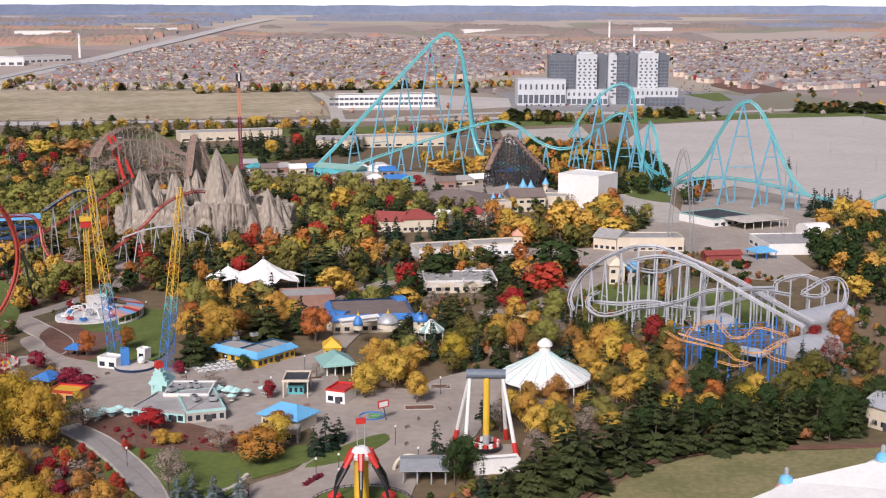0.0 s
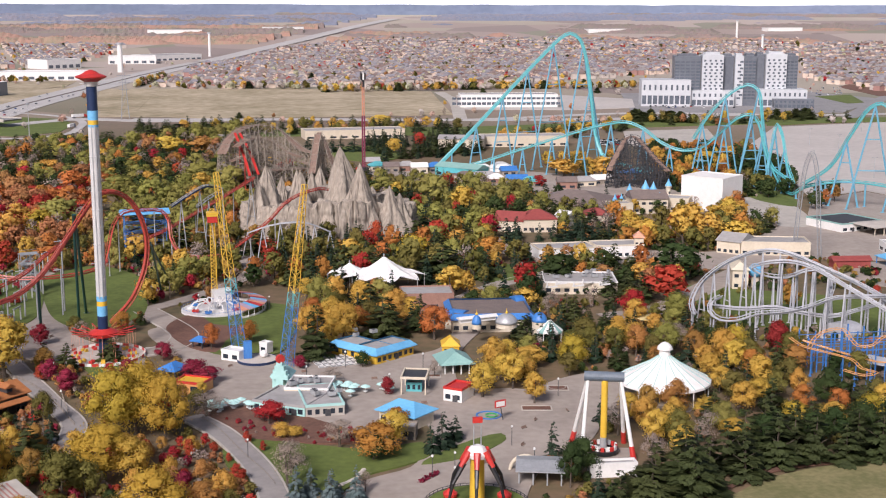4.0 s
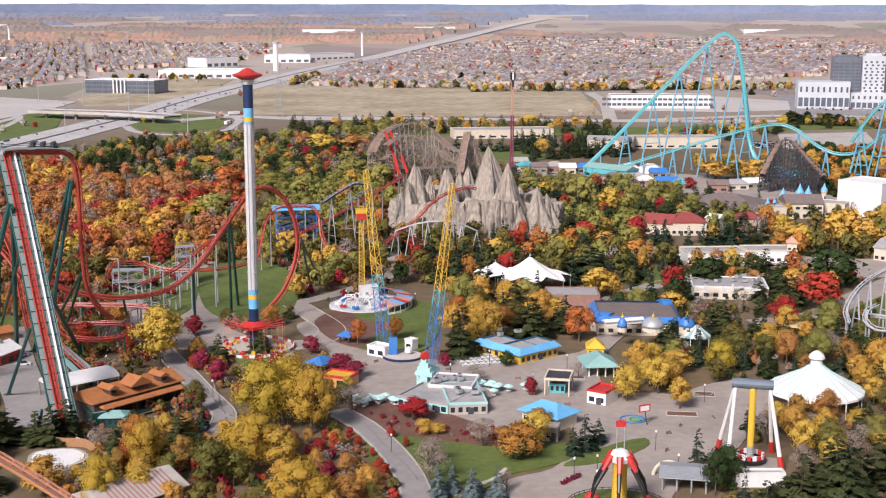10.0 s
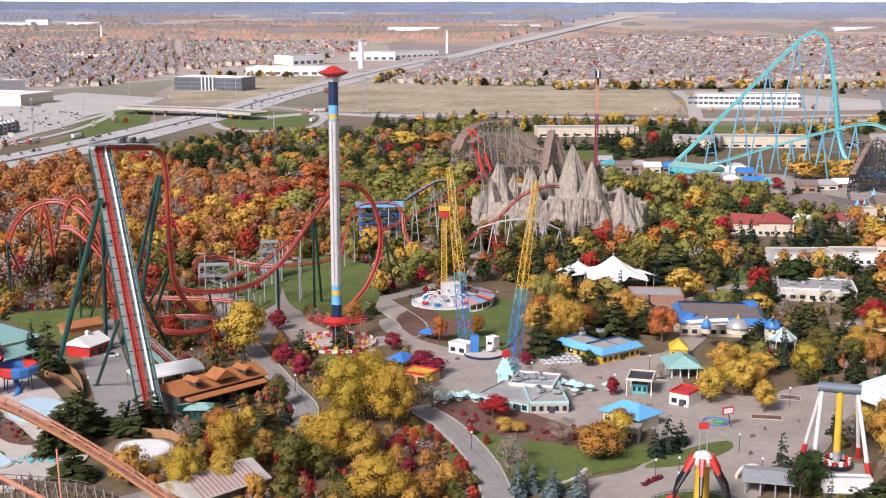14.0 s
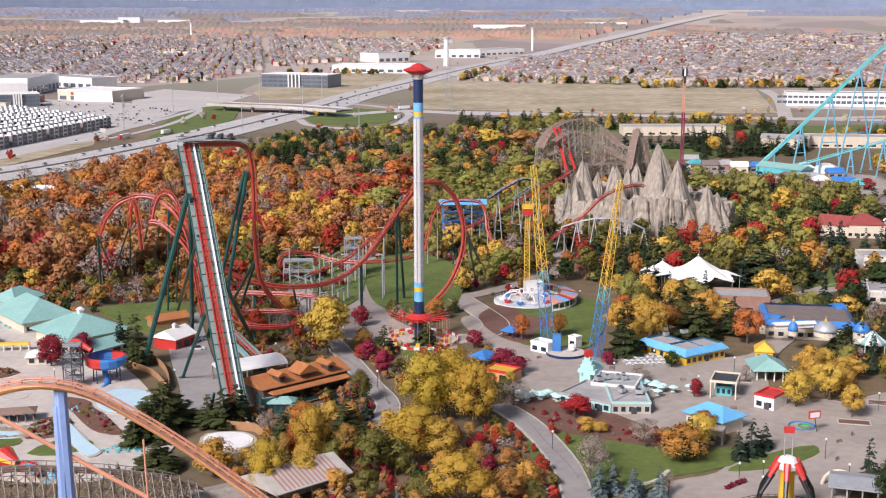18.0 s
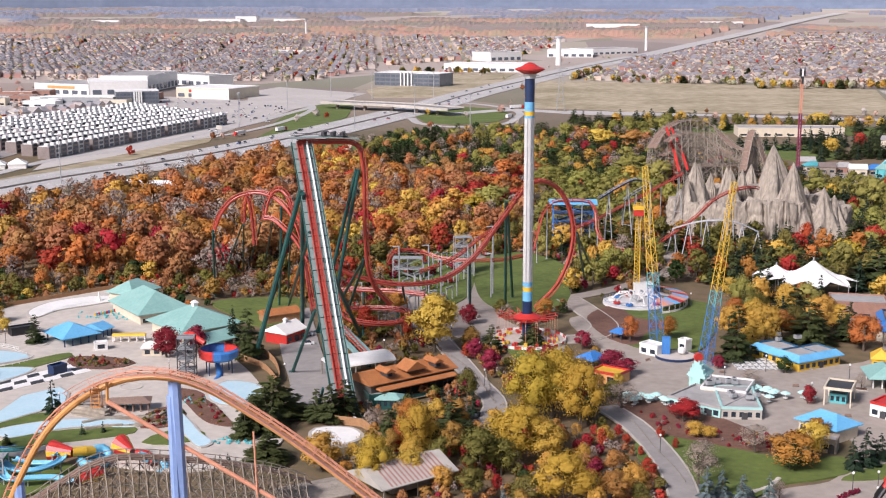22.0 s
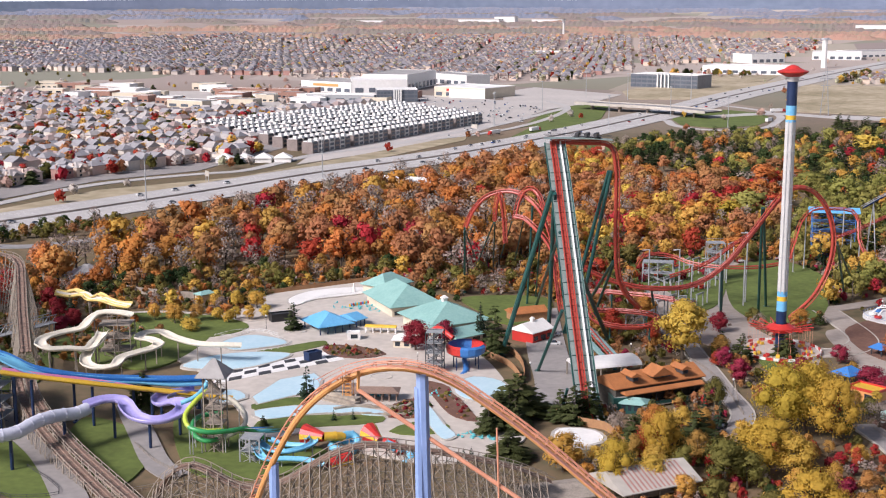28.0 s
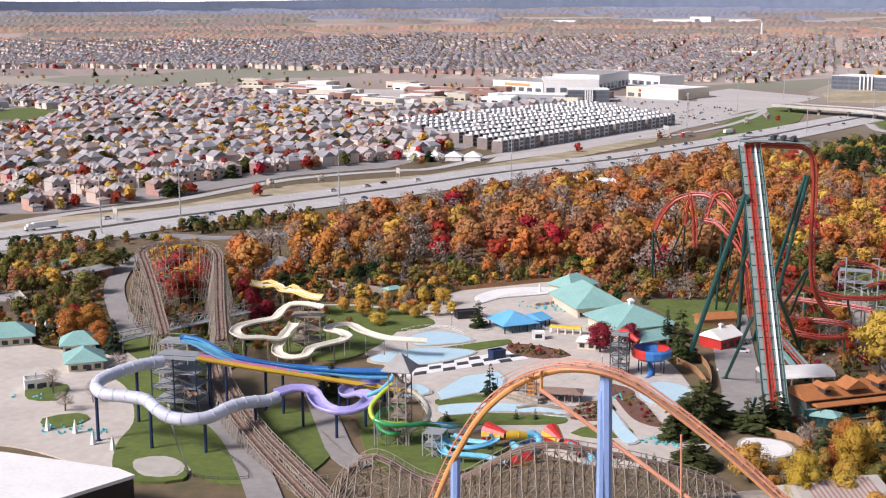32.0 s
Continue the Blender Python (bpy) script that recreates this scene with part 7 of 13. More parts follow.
# spiral slide tower
st = stair_tower("spiral_tower", "tall timber slide tower with a grey hipped roof", *(-151.1, 277), 4.6, 4.6, 19.8, 5, M["wood"], M["wood"], 10)
sh_ = 19.8
part("roof", B().roof(0, 0, sh_ + 0.3, 7.0, 7.0, 4.0, 0, 3.4, 0.4), M["grey_roof"], st, local=True)
for sx in (-2.2, 2.2):
    for sy in (-2.2, 2.2):
        part("roof_post", B().box(sx, sy, sh_ - 1.5, 0.3, 0.3, 2.0), M["wood"], st, local=True)
ss = thing("spiral_slides", "green, yellow, white and blue spiral slides round a tower", "water slide", *(-151.1, 277))
for pts, m in (([(-155.4, 280.9, 14.4), (-156.9, 276.6, 12.4), (-158, 273.7, 9.7), (-155.7, 271.5, 7.7), (-151.8, 272.6, 6.7), (-148.9, 276.4, 6)], "lime"), ([(-158, 273.7, 8.8), (-155.7, 271.5, 7.7), (-151.3, 271.7, 6.8), (-147.2, 276.2, 6), (-144.7, 280.9, 5.3), (-141.7, 284.7, 2.3)], "green"), ([(-153.8, 286.3, 11.6), (-150.7, 286.8, 10), (-147.7, 286.1, 7.6), (-146, 282.5, 5.8), (-147.5, 278.3, 4.4), (-150.2, 275.7, 3.7)], "white"), ([(-150, 275.9, 3.7), (-152.3, 273.5, 3.7), (-155.5, 273.9, 4.6), (-158, 277.1, 6), (-158.9, 282.4, 6.6), (-155.1, 287.9, 6.3)], "green2"), ([(-157.1, 285.6, 16.8), (-157.7, 284.2, 14.5), (-158.5, 280.3, 12.7), (-161.7, 278.5, 11.2)], "blue2")):
    mm = {"lime": mat("lime_fibreglass", (0.5, 0.62, 0.08), (0.42, 0.53, 0.06), 0.3), "green": M["green"], "white": CREAM, "green2": M["green"], "blue2": AQUA}[m]
    l = flume(ss, pts, 0.62, 0, mm, closed=True, name="tube", step=1.0)
    slide_posts(ss, l, 8, 0.14, M["steel"], 0.5)

# funnels and coils
fu = thing("funnel_slides", "red and yellow funnel slides with blue coiled tubes", "water slide")


def funnel(p, axis, r0, r1, ln_):
    p, axis = Vector(p), Vector(axis).normalized()
    a = axis.orthogonal().normalized()
    c = axis.cross(a)
    for k in range(12):
        t0, t1 = math.tau * k / 12, math.tau * (k + 1) / 12
        d0, d1 = a * math.cos(t0) + c * math.sin(t0), a * math.cos(t1) + c * math.sin(t1)
        m = M["red"] if k % 4 else M["yellow"]
        part("funnel_panel", B().face([p + d0 * r0, p + d1 * r0, p + axis * ln_ + d1 * r1, p + axis * ln_ + d0 * r1]).face([p + d0 * r0 * 0.96, p + axis * ln_ + d0 * r1 * 0.9, p + axis * ln_ + d1 * r1 * 0.9, p + d1 * r0 * 0.96]), m, fu)


funnel((-130.1, 284.7, 4.2), (6.6, -1.4, 0.2), 2.7, 1.1, 6.0)
funnel((-115.2, 291, 4.1), (5.5, -4.3, -0.8), 2.7, 0.9, 5.5)
funnel((-117, 279.5, 0.7), (-3, -7.8, 0.1), 2.8, 1.1, 6.0)
for pts, m, r in (([(-124.8, 283.8, 4.3), (-122.3, 285.9, 4), (-120.8, 287.7, 3.4)], M["yellow"], 1.2), ([(-121, 287.6, 3.7), (-119.2, 289.4, 3.7), (-117.4, 289.1, 2.3), (-117.6, 285.7, 1.1), (-120.5, 283.5, 1.4), (-122.9, 284.6, 1.7), (-123.1, 287.8, 2.1), (-120.9, 289.8, 1.5), (-118.1, 288.8, 0.5), (-117.9, 284.6, -0.1)], AQUA, 1.0), ([(-109, 287, 3.1), (-106.7, 286.8, 2.5), (-104.4, 288.7, 1.5), (-102.3, 287.3, 0), (-103.2, 283.8, -0.8)], AQUA, 1.1), ([(-110.4, 288.6, 2.8), (-107.6, 288.6, 2.5), (-105, 286.4, 1.4)], M["red"], 1.2)):
    l = flume(fu, pts, r, 0, m, closed=True, name="tube", step=1.2)
    slide_posts(fu, l, 7, 0.2, M["steel"], 1.0)
for pts in ([(-139, 276, 3.9), (-134.7, 273.7, 3), (-130, 273.7, 3), (-127, 277.3, 3.1), (-126, 281.1, 3.5), (-128, 283.4, 4.3), (-128.9, 281.9, 4)], [(-138.7, 273.9, 3.5), (-134.2, 269.4, 2.3), (-128.7, 271, 2.2), (-123.9, 272.1, 2), (-119.9, 271.7, 1.4)], [(-138.2, 280.8, 2.9), (-134.1, 280.6, 2.1), (-128.7, 280.9, 2.2)]):
    l = flume(fu, pts, 0.95, 0.7, AQUA, step=1.2)
    slide_posts(fu, l, 6, 0.18, M["steel"], 0.3)
stair_tower("slide_tower", "grey stair platform of the funnel slides", *(-139.3, 273.4), 5, 5, 6.5, 2, M["steel"], M["grey"], 10)
for m, pts in ((M["teal"], [(-146.6, 291.2, 0.9), (-138, 297.6, -0.4), (-126, 303.9, -1.3)]), (M["blue"], [(-152.9, 290.2, 0.9), (-138.9, 299.4, -0.4), (-123.9, 306.9, -1.5)])):
    flume(fu, pts, 0.8, 0.6, m)

# bowl slide
bw = thing("bowl_slide", "red and blue bowl slide with a dark stair tower", "water slide", *(-112.4, 366.3))
bz = 3.9
for k in range(16):
    a0, a1 = math.tau * k / 16, math.tau * (k + 1) / 16
    b = B()
    prof = [(1.0, bz + 0.4), (4.4, bz + 0.9), (6.0, bz + 1.9), (6.3, bz + 3.9), (5.5, bz + 4.5)]
    for (ra, za), (rb, zb) in zip(prof, prof[1:]):
        b.face([(ra * math.cos(a0), ra * math.sin(a0), za), (ra * math.cos(a1), ra * math.sin(a1), za), (rb * math.cos(a1), rb * math.sin(a1), zb), (rb * math.cos(a0), rb * math.sin(a0), zb)])
    part("bowl_panel", b, (M["red"], M["blue"])[(k // 4) % 2], bw, local=True)
for k in range(6):
    a = math.tau * k / 6
    part("post", B().cyl((4 * math.cos(a), 4 * math.sin(a), 0), (4 * math.cos(a), 4 * math.sin(a), bz + 0.6), 0.2, n=6), M["navy"], bw, local=True)
flume(bw, [(-114.3, 370.8, 1.7), (-112.7, 367.1, 1), (-111.5, 362.2, 0.1), (-112.2, 358.9, -0.5)], 0.9, 0, M["blue"], closed=True, name="exit_tube")
flume(bw, [(-127.2, 377.1, 8.6), (-124.4, 375.9, 10.1), (-121, 372.9, 9.4), (-118.3, 371.6, 8.2)], 0.8, 0, M["red"], closed=True, name="entry_tube")
stair_tower("slide_tower", "dark stair tower of the bowl slide", *(-120.7, 360.9), 5, 5, 13.1, 4, M["dark"], M["grey"], 10)


def pool(poly, label, z=0.3, m=None, sharp=False):
    ob = thing("pool", label, "pool", *poly[0])
    ring = [tuple(p) for p in poly] if sharp else [(p.x, p.y) for p in curve([(*p, 0) for p in poly], 2.5, True)[:-1]]
    part("water_surface", B().prism(ring, -0.1, layer(z)), m or M["water"], ob)
    c = np.mean(ring, 0)
    out = [(x + (x - c[0]) / math.hypot(x - c[0], y - c[1]) * 1.0, y + (y - c[1]) / math.hypot(x - c[0], y - c[1]) * 1.0) for x, y in ring]
    part("coping", B().prism(out, -0.1, layer(z) - 0.1), M["gravel"], ob)


pool([(-198.4, 370.8), (-194.1, 381.3), (-182.7, 380.1), (-177.6, 376), (-183.3, 368.4), (-191.1, 363.1)], "splash pool of pale blue shallow water")
pool([(-196.7, 340.8), (-194.2, 353.1), (-184.2, 361.8), (-170.8, 363.7), (-173.3, 352.2), (-180.5, 342.9)], "pale blue landing pool of the racing slides")
pool([(-161.7, 318.6), (-161.6, 336.6), (-154.5, 345.7), (-150.1, 341), (-146.9, 331.2), (-157.4, 313.5)], "long pale blue plunge pool", sharp=True)
pool([(-155.3, 306.7), (-146.2, 315.1), (-133.9, 318.8), (-121.6, 317.5), (-120.3, 314.3), (-136.1, 312.1), (-150.3, 301.9)], "narrow channel of the lazy river")
pool([(-203.6, 433.5), (-201.4, 449.8), (-186.9, 461.2), (-176.6, 459.4), (-182.4, 450.1), (-193.8, 438.2), (-197.7, 426)], "empty white crescent pool", m=M["canvas"])
pool([(-109, 343.7), (-107.2, 357), (-98.1, 355.2), (-92.9, 342.7), (-95.7, 335.6), (-103.2, 336)], "pale blue catch pool below the bowl slide")
pool([(-114, 324), (-112.7, 327.4), (-101.6, 311.5), (-96.2, 304.3), (-98.1, 301), (-105, 309.8)], "blue slanting channel of the lazy river", m=M["water"])
pool([(-174.9, 317.8), (-170.2, 323.2), (-163.4, 317.3), (-167.8, 311.6)], "small blue run-out pool")
pool([(-202.9, 236.2), (-198.5, 240.5), (-190.9, 237.6), (-188.6, 232.4), (-194.7, 229.5)], "shallow splash pad beside the lawn", m=M["gravel"])
pool([(-71.6, 317.9), (-63, 319.3), (-58.9, 312.8), (-63.5, 306.5), (-70.3, 308.5)], "round pale toddler pool behind a fence", m=M["canvas"])
ck = thing("mat_slide_runout", "white run-out deck with dark chequered mats", "water slide", *(-172.2, 342.1))
CK = [(-179.1, 327.3), (-183.3, 338.8), (-159.5, 372.2), (-152, 363.9)]
part("deck", B().prism(CK, 0.1, 0.55), M["canvas"], ck)
for i in range(9):
    for j in range(3):
        if (i + j) % 2:
            a, b_, c, d = [Vector((*p, 0)) for p in CK]
            f0, f1, g0, g1 = i / 9, (i + 0.85) / 9, j / 3, (j + 0.8) / 3
            q = [a.lerp(d, f).lerp(b_.lerp(c, f), gg) for f, gg in ((f0, g0), (f1, g0), (f1, g1), (f0, g1))]
            part("dark_mat", B().prism([(p.x, p.y) for p in q], 0.5, 0.62), M["dark"], ck)
ck2 = thing("chequered_slab", "chequered grey paving by the lazy river", "paving", *(-133, 305))
CK = [(-140.2, 295.2), (-143.2, 303.2), (-120.3, 314.3), (-116.5, 308.8)]
part("deck", B().prism(CK, 0.05, 0.35), M["gravel"], ck2)
for i in range(12):
    for j in range(3):
        if (i + j) % 2:
            a, b_, c, d = [Vector((*p, 0)) for p in CK]
            q = [a.lerp(d, f).lerp(b_.lerp(c, f), gg) for f, gg in ((i / 12, j / 3), ((i + 1) / 12, j / 3), ((i + 1) / 12, (j + 1) / 3), (i / 12, (j + 1) / 3))]
            part("grey_tile", B().prism([(p.x, p.y) for p in q], 0.3, 0.40), M["path"], ck2)

# footbridge
fb = thing("footbridge", "long dark grey truss footbridge over the service road", "bridge")
fa, fc = Vector((-274.2, 312.2, 4.5)), Vector((-258.7, 363.2, 4.7))
n = 18
fd = (fc - fa).normalized()
fsd = Vector((fd.y, -fd.x, 0)).normalized()
part("deck", B().sweep([fa, fc], [(-1.6, 0), (1.6, 0), (1.6, 0.25), (-1.6, 0.25)]), M["grey"], fb)
for s in (-1, 1):
    for z in (0.1, 3.0):
        part("chord", B().cyl(fa + fsd * 1.6 * s + Vector((0, 0, z)), fc + fsd * 1.6 * s + Vector((0, 0, z)), 0.16, n=4), M["grey"], fb)
    for k in range(n):
        p, q = fa.lerp(fc, k / n) + fsd * 1.6 * s, fa.lerp(fc, (k + 1) / n) + fsd * 1.6 * s
        part("strut", B().cyl(p, p + Vector((0, 0, 3)), 0.09, n=4), M["grey"], fb)
        part("diagonal", B().cyl(p, q + Vector((0, 0, 3)), 0.08, n=4), M["grey"], fb)
for f in (0.02, 0.36, 0.66, 0.98):
    p = fa.lerp(fc, f)
    for s in (-1.3, 1.3):
        column(fb, p + fsd * s, (p.x + fsd.x * s, p.y + fsd.y * s, 0), 0.2, M["grey"])

# big white roof by the wave pool
wr = thing("wave_pool_building", "large building with a white flat roof and black fascia", "building", *(-197.9, 196.2))
WR = [(-251.7, 193.7), (-221.5, 209.7), (-189.7, 213.2), (-183.4, 211.6), (-188.8, 193.4), (-192.3, 171.9), (-203.1, 149.2)]
part("wall", B().prism(WR, 0, 8.2), M["black"], wr)
part("roof", B().prism([(x * 0.995, y * 0.995 + 0.6) for x, y in WR], 8.2, 9.0), M["canvas"], wr)
TAKEN.append(("area", np.array(WR), 1))
# striped roof shed in the foreground
fg_ = building("queue_shed", "timber shed with faded red and white striped metal roof", (-45.6, 269.5), (-31.7, 282.7), 13, 4.0, M["wood"], M["gravel"], "gable", rh=3.0, over=1.2, posts=5)
for k in range(14):
    for s in (-1, 1):
        x = -8 + k * 1.2
        part("red_stripe", B().face([(x, s * 7.4, 4.42), (x + 0.5, s * 7.4, 4.42), (x + 0.5, s * 0.3, 7.2), (x, s * 0.3, 7.2)][::s]), mat("faded_red", (0.42, 0.22, 0.19), (0.34, 0.17, 0.15), 0.7) if k == 0 and s < 0 else bpy.data.materials["faded_red"], fg_, local=True)
part("gable_infill", B().box(0, 0, 1.2, 12, 9, 2.4), M["wood"], fg_, local=True)

# ---- timber coaster ----
wc = thing("wooden_coaster", "weathered timber roller coaster with lattice bents", "roller coaster")


def timber(ob, pts, width=3.2, every=3.0, step=2.0, ledger=3.5, m=None, low=0.0, batter=0.12, thick=1.0, crossed=True):
    """Track planks on trestle bents down to the ground."""
    line = curve(pts, step)
    m = m or M["wood"]
    part("track_bed", B().sweep(line, [(-width / 2, -0.35), (width / 2, -0.35), (width / 2, -0.15), (-width / 2, -0.15)]), M["wood_red"], ob)
    for s in (-0.7, 0.7):
        part("rail", B().sweep(line, [(s - 0.16, -0.15), (s + 0.16, -0.15), (s + 0.16, 0.12), (s - 0.16, 0.12)]), M["wood_red"], ob)
    for s in (-width / 2, width / 2):
        part("handrail", B().sweep(line, [(s - 0.06, 0.85), (s + 0.06, 0.85), (s + 0.06, 1.0), (s - 0.06, 1.0)]), m, ob)
    acc, last = every, None
    for i in range(1, len(line) - 1):
        acc += (line[i] - line[i - 1]).length
        if acc < every:
            continue
        acc = 0
        d = line[i + 1] - line[i - 1]
        sd = Vector((d.y, -d.x, 0))
        sd = sd.normalized() if sd.length > 0.01 else Vector((1, 0, 0))
        b, p = B(), line[i]
        feet = []
        for s in (-1, 1):
            top = p + sd * s * width / 2
            ft = Vector((p.x, p.y, low)) + sd * s * (width / 2 + batter * max(0, p.z - low))
            b.beam(ft, top + Vector((0, 0, 0.9)), 0.2 * thick)
            feet.append((ft, top))
        nl = max(1, int((p.z - low) / ledger))
        for k in range(nl):
            f0, f1 = k / nl, (k + 1) / nl
            b.beam(feet[0][0].lerp(feet[0][1], f1), feet[1][0].lerp(feet[1][1], f1), 0.14 * thick)
            if k % 2 == 0:
                b.beam(feet[0][0].lerp(feet[0][1], f0), feet[1][0].lerp(feet[1][1], f1), 0.12 * thick)
            else:
                b.beam(feet[1][0].lerp(feet[1][1], f0), feet[0][0].lerp(feet[0][1], f1), 0.12 * thick)
            if last:
                for q, w in zip(last, feet):
                    b.beam(q[0].lerp(q[1], min(1, f1)), w[0].lerp(w[1], f1), 0.12 * thick)
                    if crossed or k % 2:
                        b.beam(q[0].lerp(q[1], f0), w[0].lerp(w[1], f1), 0.1 * thick)
                    if crossed and k % 2 == 0:
                        b.beam(w[0].lerp(w[1], f0), q[0].lerp(q[1], f1), 0.1 * thick)
        part("bent", b, m, ob)
        last = feet
    return line


timber(wc, [(-141.3, 220.6, -2.8), (-136, 219.2, 7.7), (-131.8, 218.3, 15.3), (-128.2, 218.1, 19.2), (-125.2, 218.7, 20.2), (-121.7, 219.5, 19), (-117.6, 220.6, 16.7), (-113.1, 221.8, 15.4), (-107.5, 223.5, 16.8), (-101.8, 225, 20.4), (-96.6, 227.3, 23.3), (-92.3, 230.2, 24.1), (-87.9, 233, 23.4), (-81, 237.6, 21.5), (-73.2, 243.2, 18.8), (-65.3, 249.6, 15.2), (-59.5, 255.2, 11)], every=1.9, ledger=2.3, batter=0.3, thick=0.9)
timber(wc, [(-222.2, 298.3, 7.7), (-209.2, 283.1, 6.7), (-195.7, 270.7, 5.6), (-179.5, 257.6, 4.2), (-163.8, 246.5, 2.9), (-147.6, 235.6, 1.1), (-137.1, 227.9, -0.9)], every=3.0)
timber(wc, [(-226.1, 298, 7.4), (-209.9, 280, 5.8), (-196.9, 267.3, 4.8), (-180.7, 254.3, 3.5), (-165, 243.3, 1.6), (-148.7, 232.5, -0.7), (-138.2, 224.9, -2.6)], every=3.0, ledger=3.0)
timber(wc, [(-252.9, 309.9, 10.1), (-270.1, 328.1, 12.6), (-284.3, 342.4, 17), (-294.1, 351.1, 21.6), (-300, 356.6, 23.6), (-303.2, 364.3, 24.2), (-302.3, 375.4, 23.9), (-297, 382.2, 23.2), (-290.8, 384.4, 22), (-283.8, 379.7, 20.8), (-272.1, 364.7, 17.9), (-256.1, 342.9, 13.8), (-233.2, 312.6, 9.9)], every=3.2, step=3, ledger=3, batter=0.2, crossed=False)
timber(wc, [(-250.4, 306.8, 9.3), (-232.6, 287.8, 9.2), (-217.2, 274.4, 8), (-210.6, 269.5, 7)], every=4.0, step=3)
rf = building("coaster_shed", "long weathered plank roof over the coaster brake run", (-61.8, 250.8), (-50.9, 258.6), 10, 7, M["wood"], M["wood"], "gable", rh=1.5, clear=False)

# hyper coaster fittings
part("strut", B().cyl((-57.5, 141.8, 64.8), (-36.9, 144.3, 51.7), 0.28, n=8), M["salmon"], beh)
part("strut_post", B().cyl((-40.1, 143.5, 61.1), (-38.7, 143.9, 14.1), 0.13, n=6), M["salmon"], beh)
part("strut_post", B().cyl((-57.4, 141.8, 67.4), (-57.5, 141.8, 64.7), 0.22, n=6), M["orange"], beh)
sp = (-59, 142.2, 66.1)
for k in range(5):
    part("stair_landing", B().box(sp[0], sp[1], sp[2] - 2.2 + 0.55 * k, 0.9, 0.9, 0.1, 25), M["orange"], beh)
for s in (-0.5, 0.5):
    for q in (-0.5, 0.5):
        part("stair_post", B().cyl((sp[0] + s, sp[1] + q, sp[2] - 2.2), (sp[0] + s, sp[1] + q, sp[2] + 0.8), 0.06, n=4), M["orange"], beh)
bu = frames_of(bl, 0.3)
half = [i for i in range(len(bl)) if bl[i].x > -62.4]
for s, z in ((1.5, 0.9), (1.5, 0.5), (2.1, 0.9)):
    part("walkway_rail", B().sweep([bl[i] for i in half], [(s + 0.03 * math.cos(k * 1.57), z + 0.03 * math.sin(k * 1.57)) for k in range(4)], [bu[i] for i in half]), M["salmon"], beh)
part("walkway", B().sweep([bl[i] for i in half], [(1.3, -0.15), (2.1, -0.15), (2.1, -0.05), (1.3, -0.05)], [bu[i] for i in half]), M["salmon"], beh)
for i in half[::2]:
    d = (bl[min(i + 1, len(bl) - 1)] - bl[i - 1]).normalized()
    sd = d.cross(bu[i]).normalized()
    part("rail_post", B().cyl(bl[i] + sd * 1.5 - bu[i] * 0.1, bl[i] + sd * 1.5 + bu[i] * 0.9, 0.03, n=4), M["salmon"], beh)

# shade pavilion above its terraced stone walls
building("shade_pavilion", "long brown timber shade pavilion beside the slides", (-133.3, 324.1), (-120.9, 327.5), 5, 3.0, M["wood_red"], M["wood_red"], "hip", rh=1.0, posts=7)
for pts, h in (([(-134.9, 314.8), (-131.1, 318.5), (-124.1, 320.8), (-118, 322), (-115.9, 326.4)], 1.3), ([(-132.4, 310.4), (-128.3, 313.1), (-120.4, 315.1), (-114.4, 317.2), (-112, 322.6)], 1.1)):
    tw2 = thing("stone_wall", "low terraced wall of grey-brown stone blocks", "wall", *pts[0], group="terraced walls")
    tl2 = curve([(*p, 0) for p in pts], 1.6)
    wr = random.Random(len(pts))
    for p, q in zip(tl2, tl2[1:]):
        d = q - p
        part("block", B().box((p.x + q.x) / 2, (p.y + q.y) / 2, 0, d.length * 0.97, 1.0, h * wr.uniform(0.85, 1.15), math.degrees(math.atan2(d.y, d.x))), M["rock"], tw2)

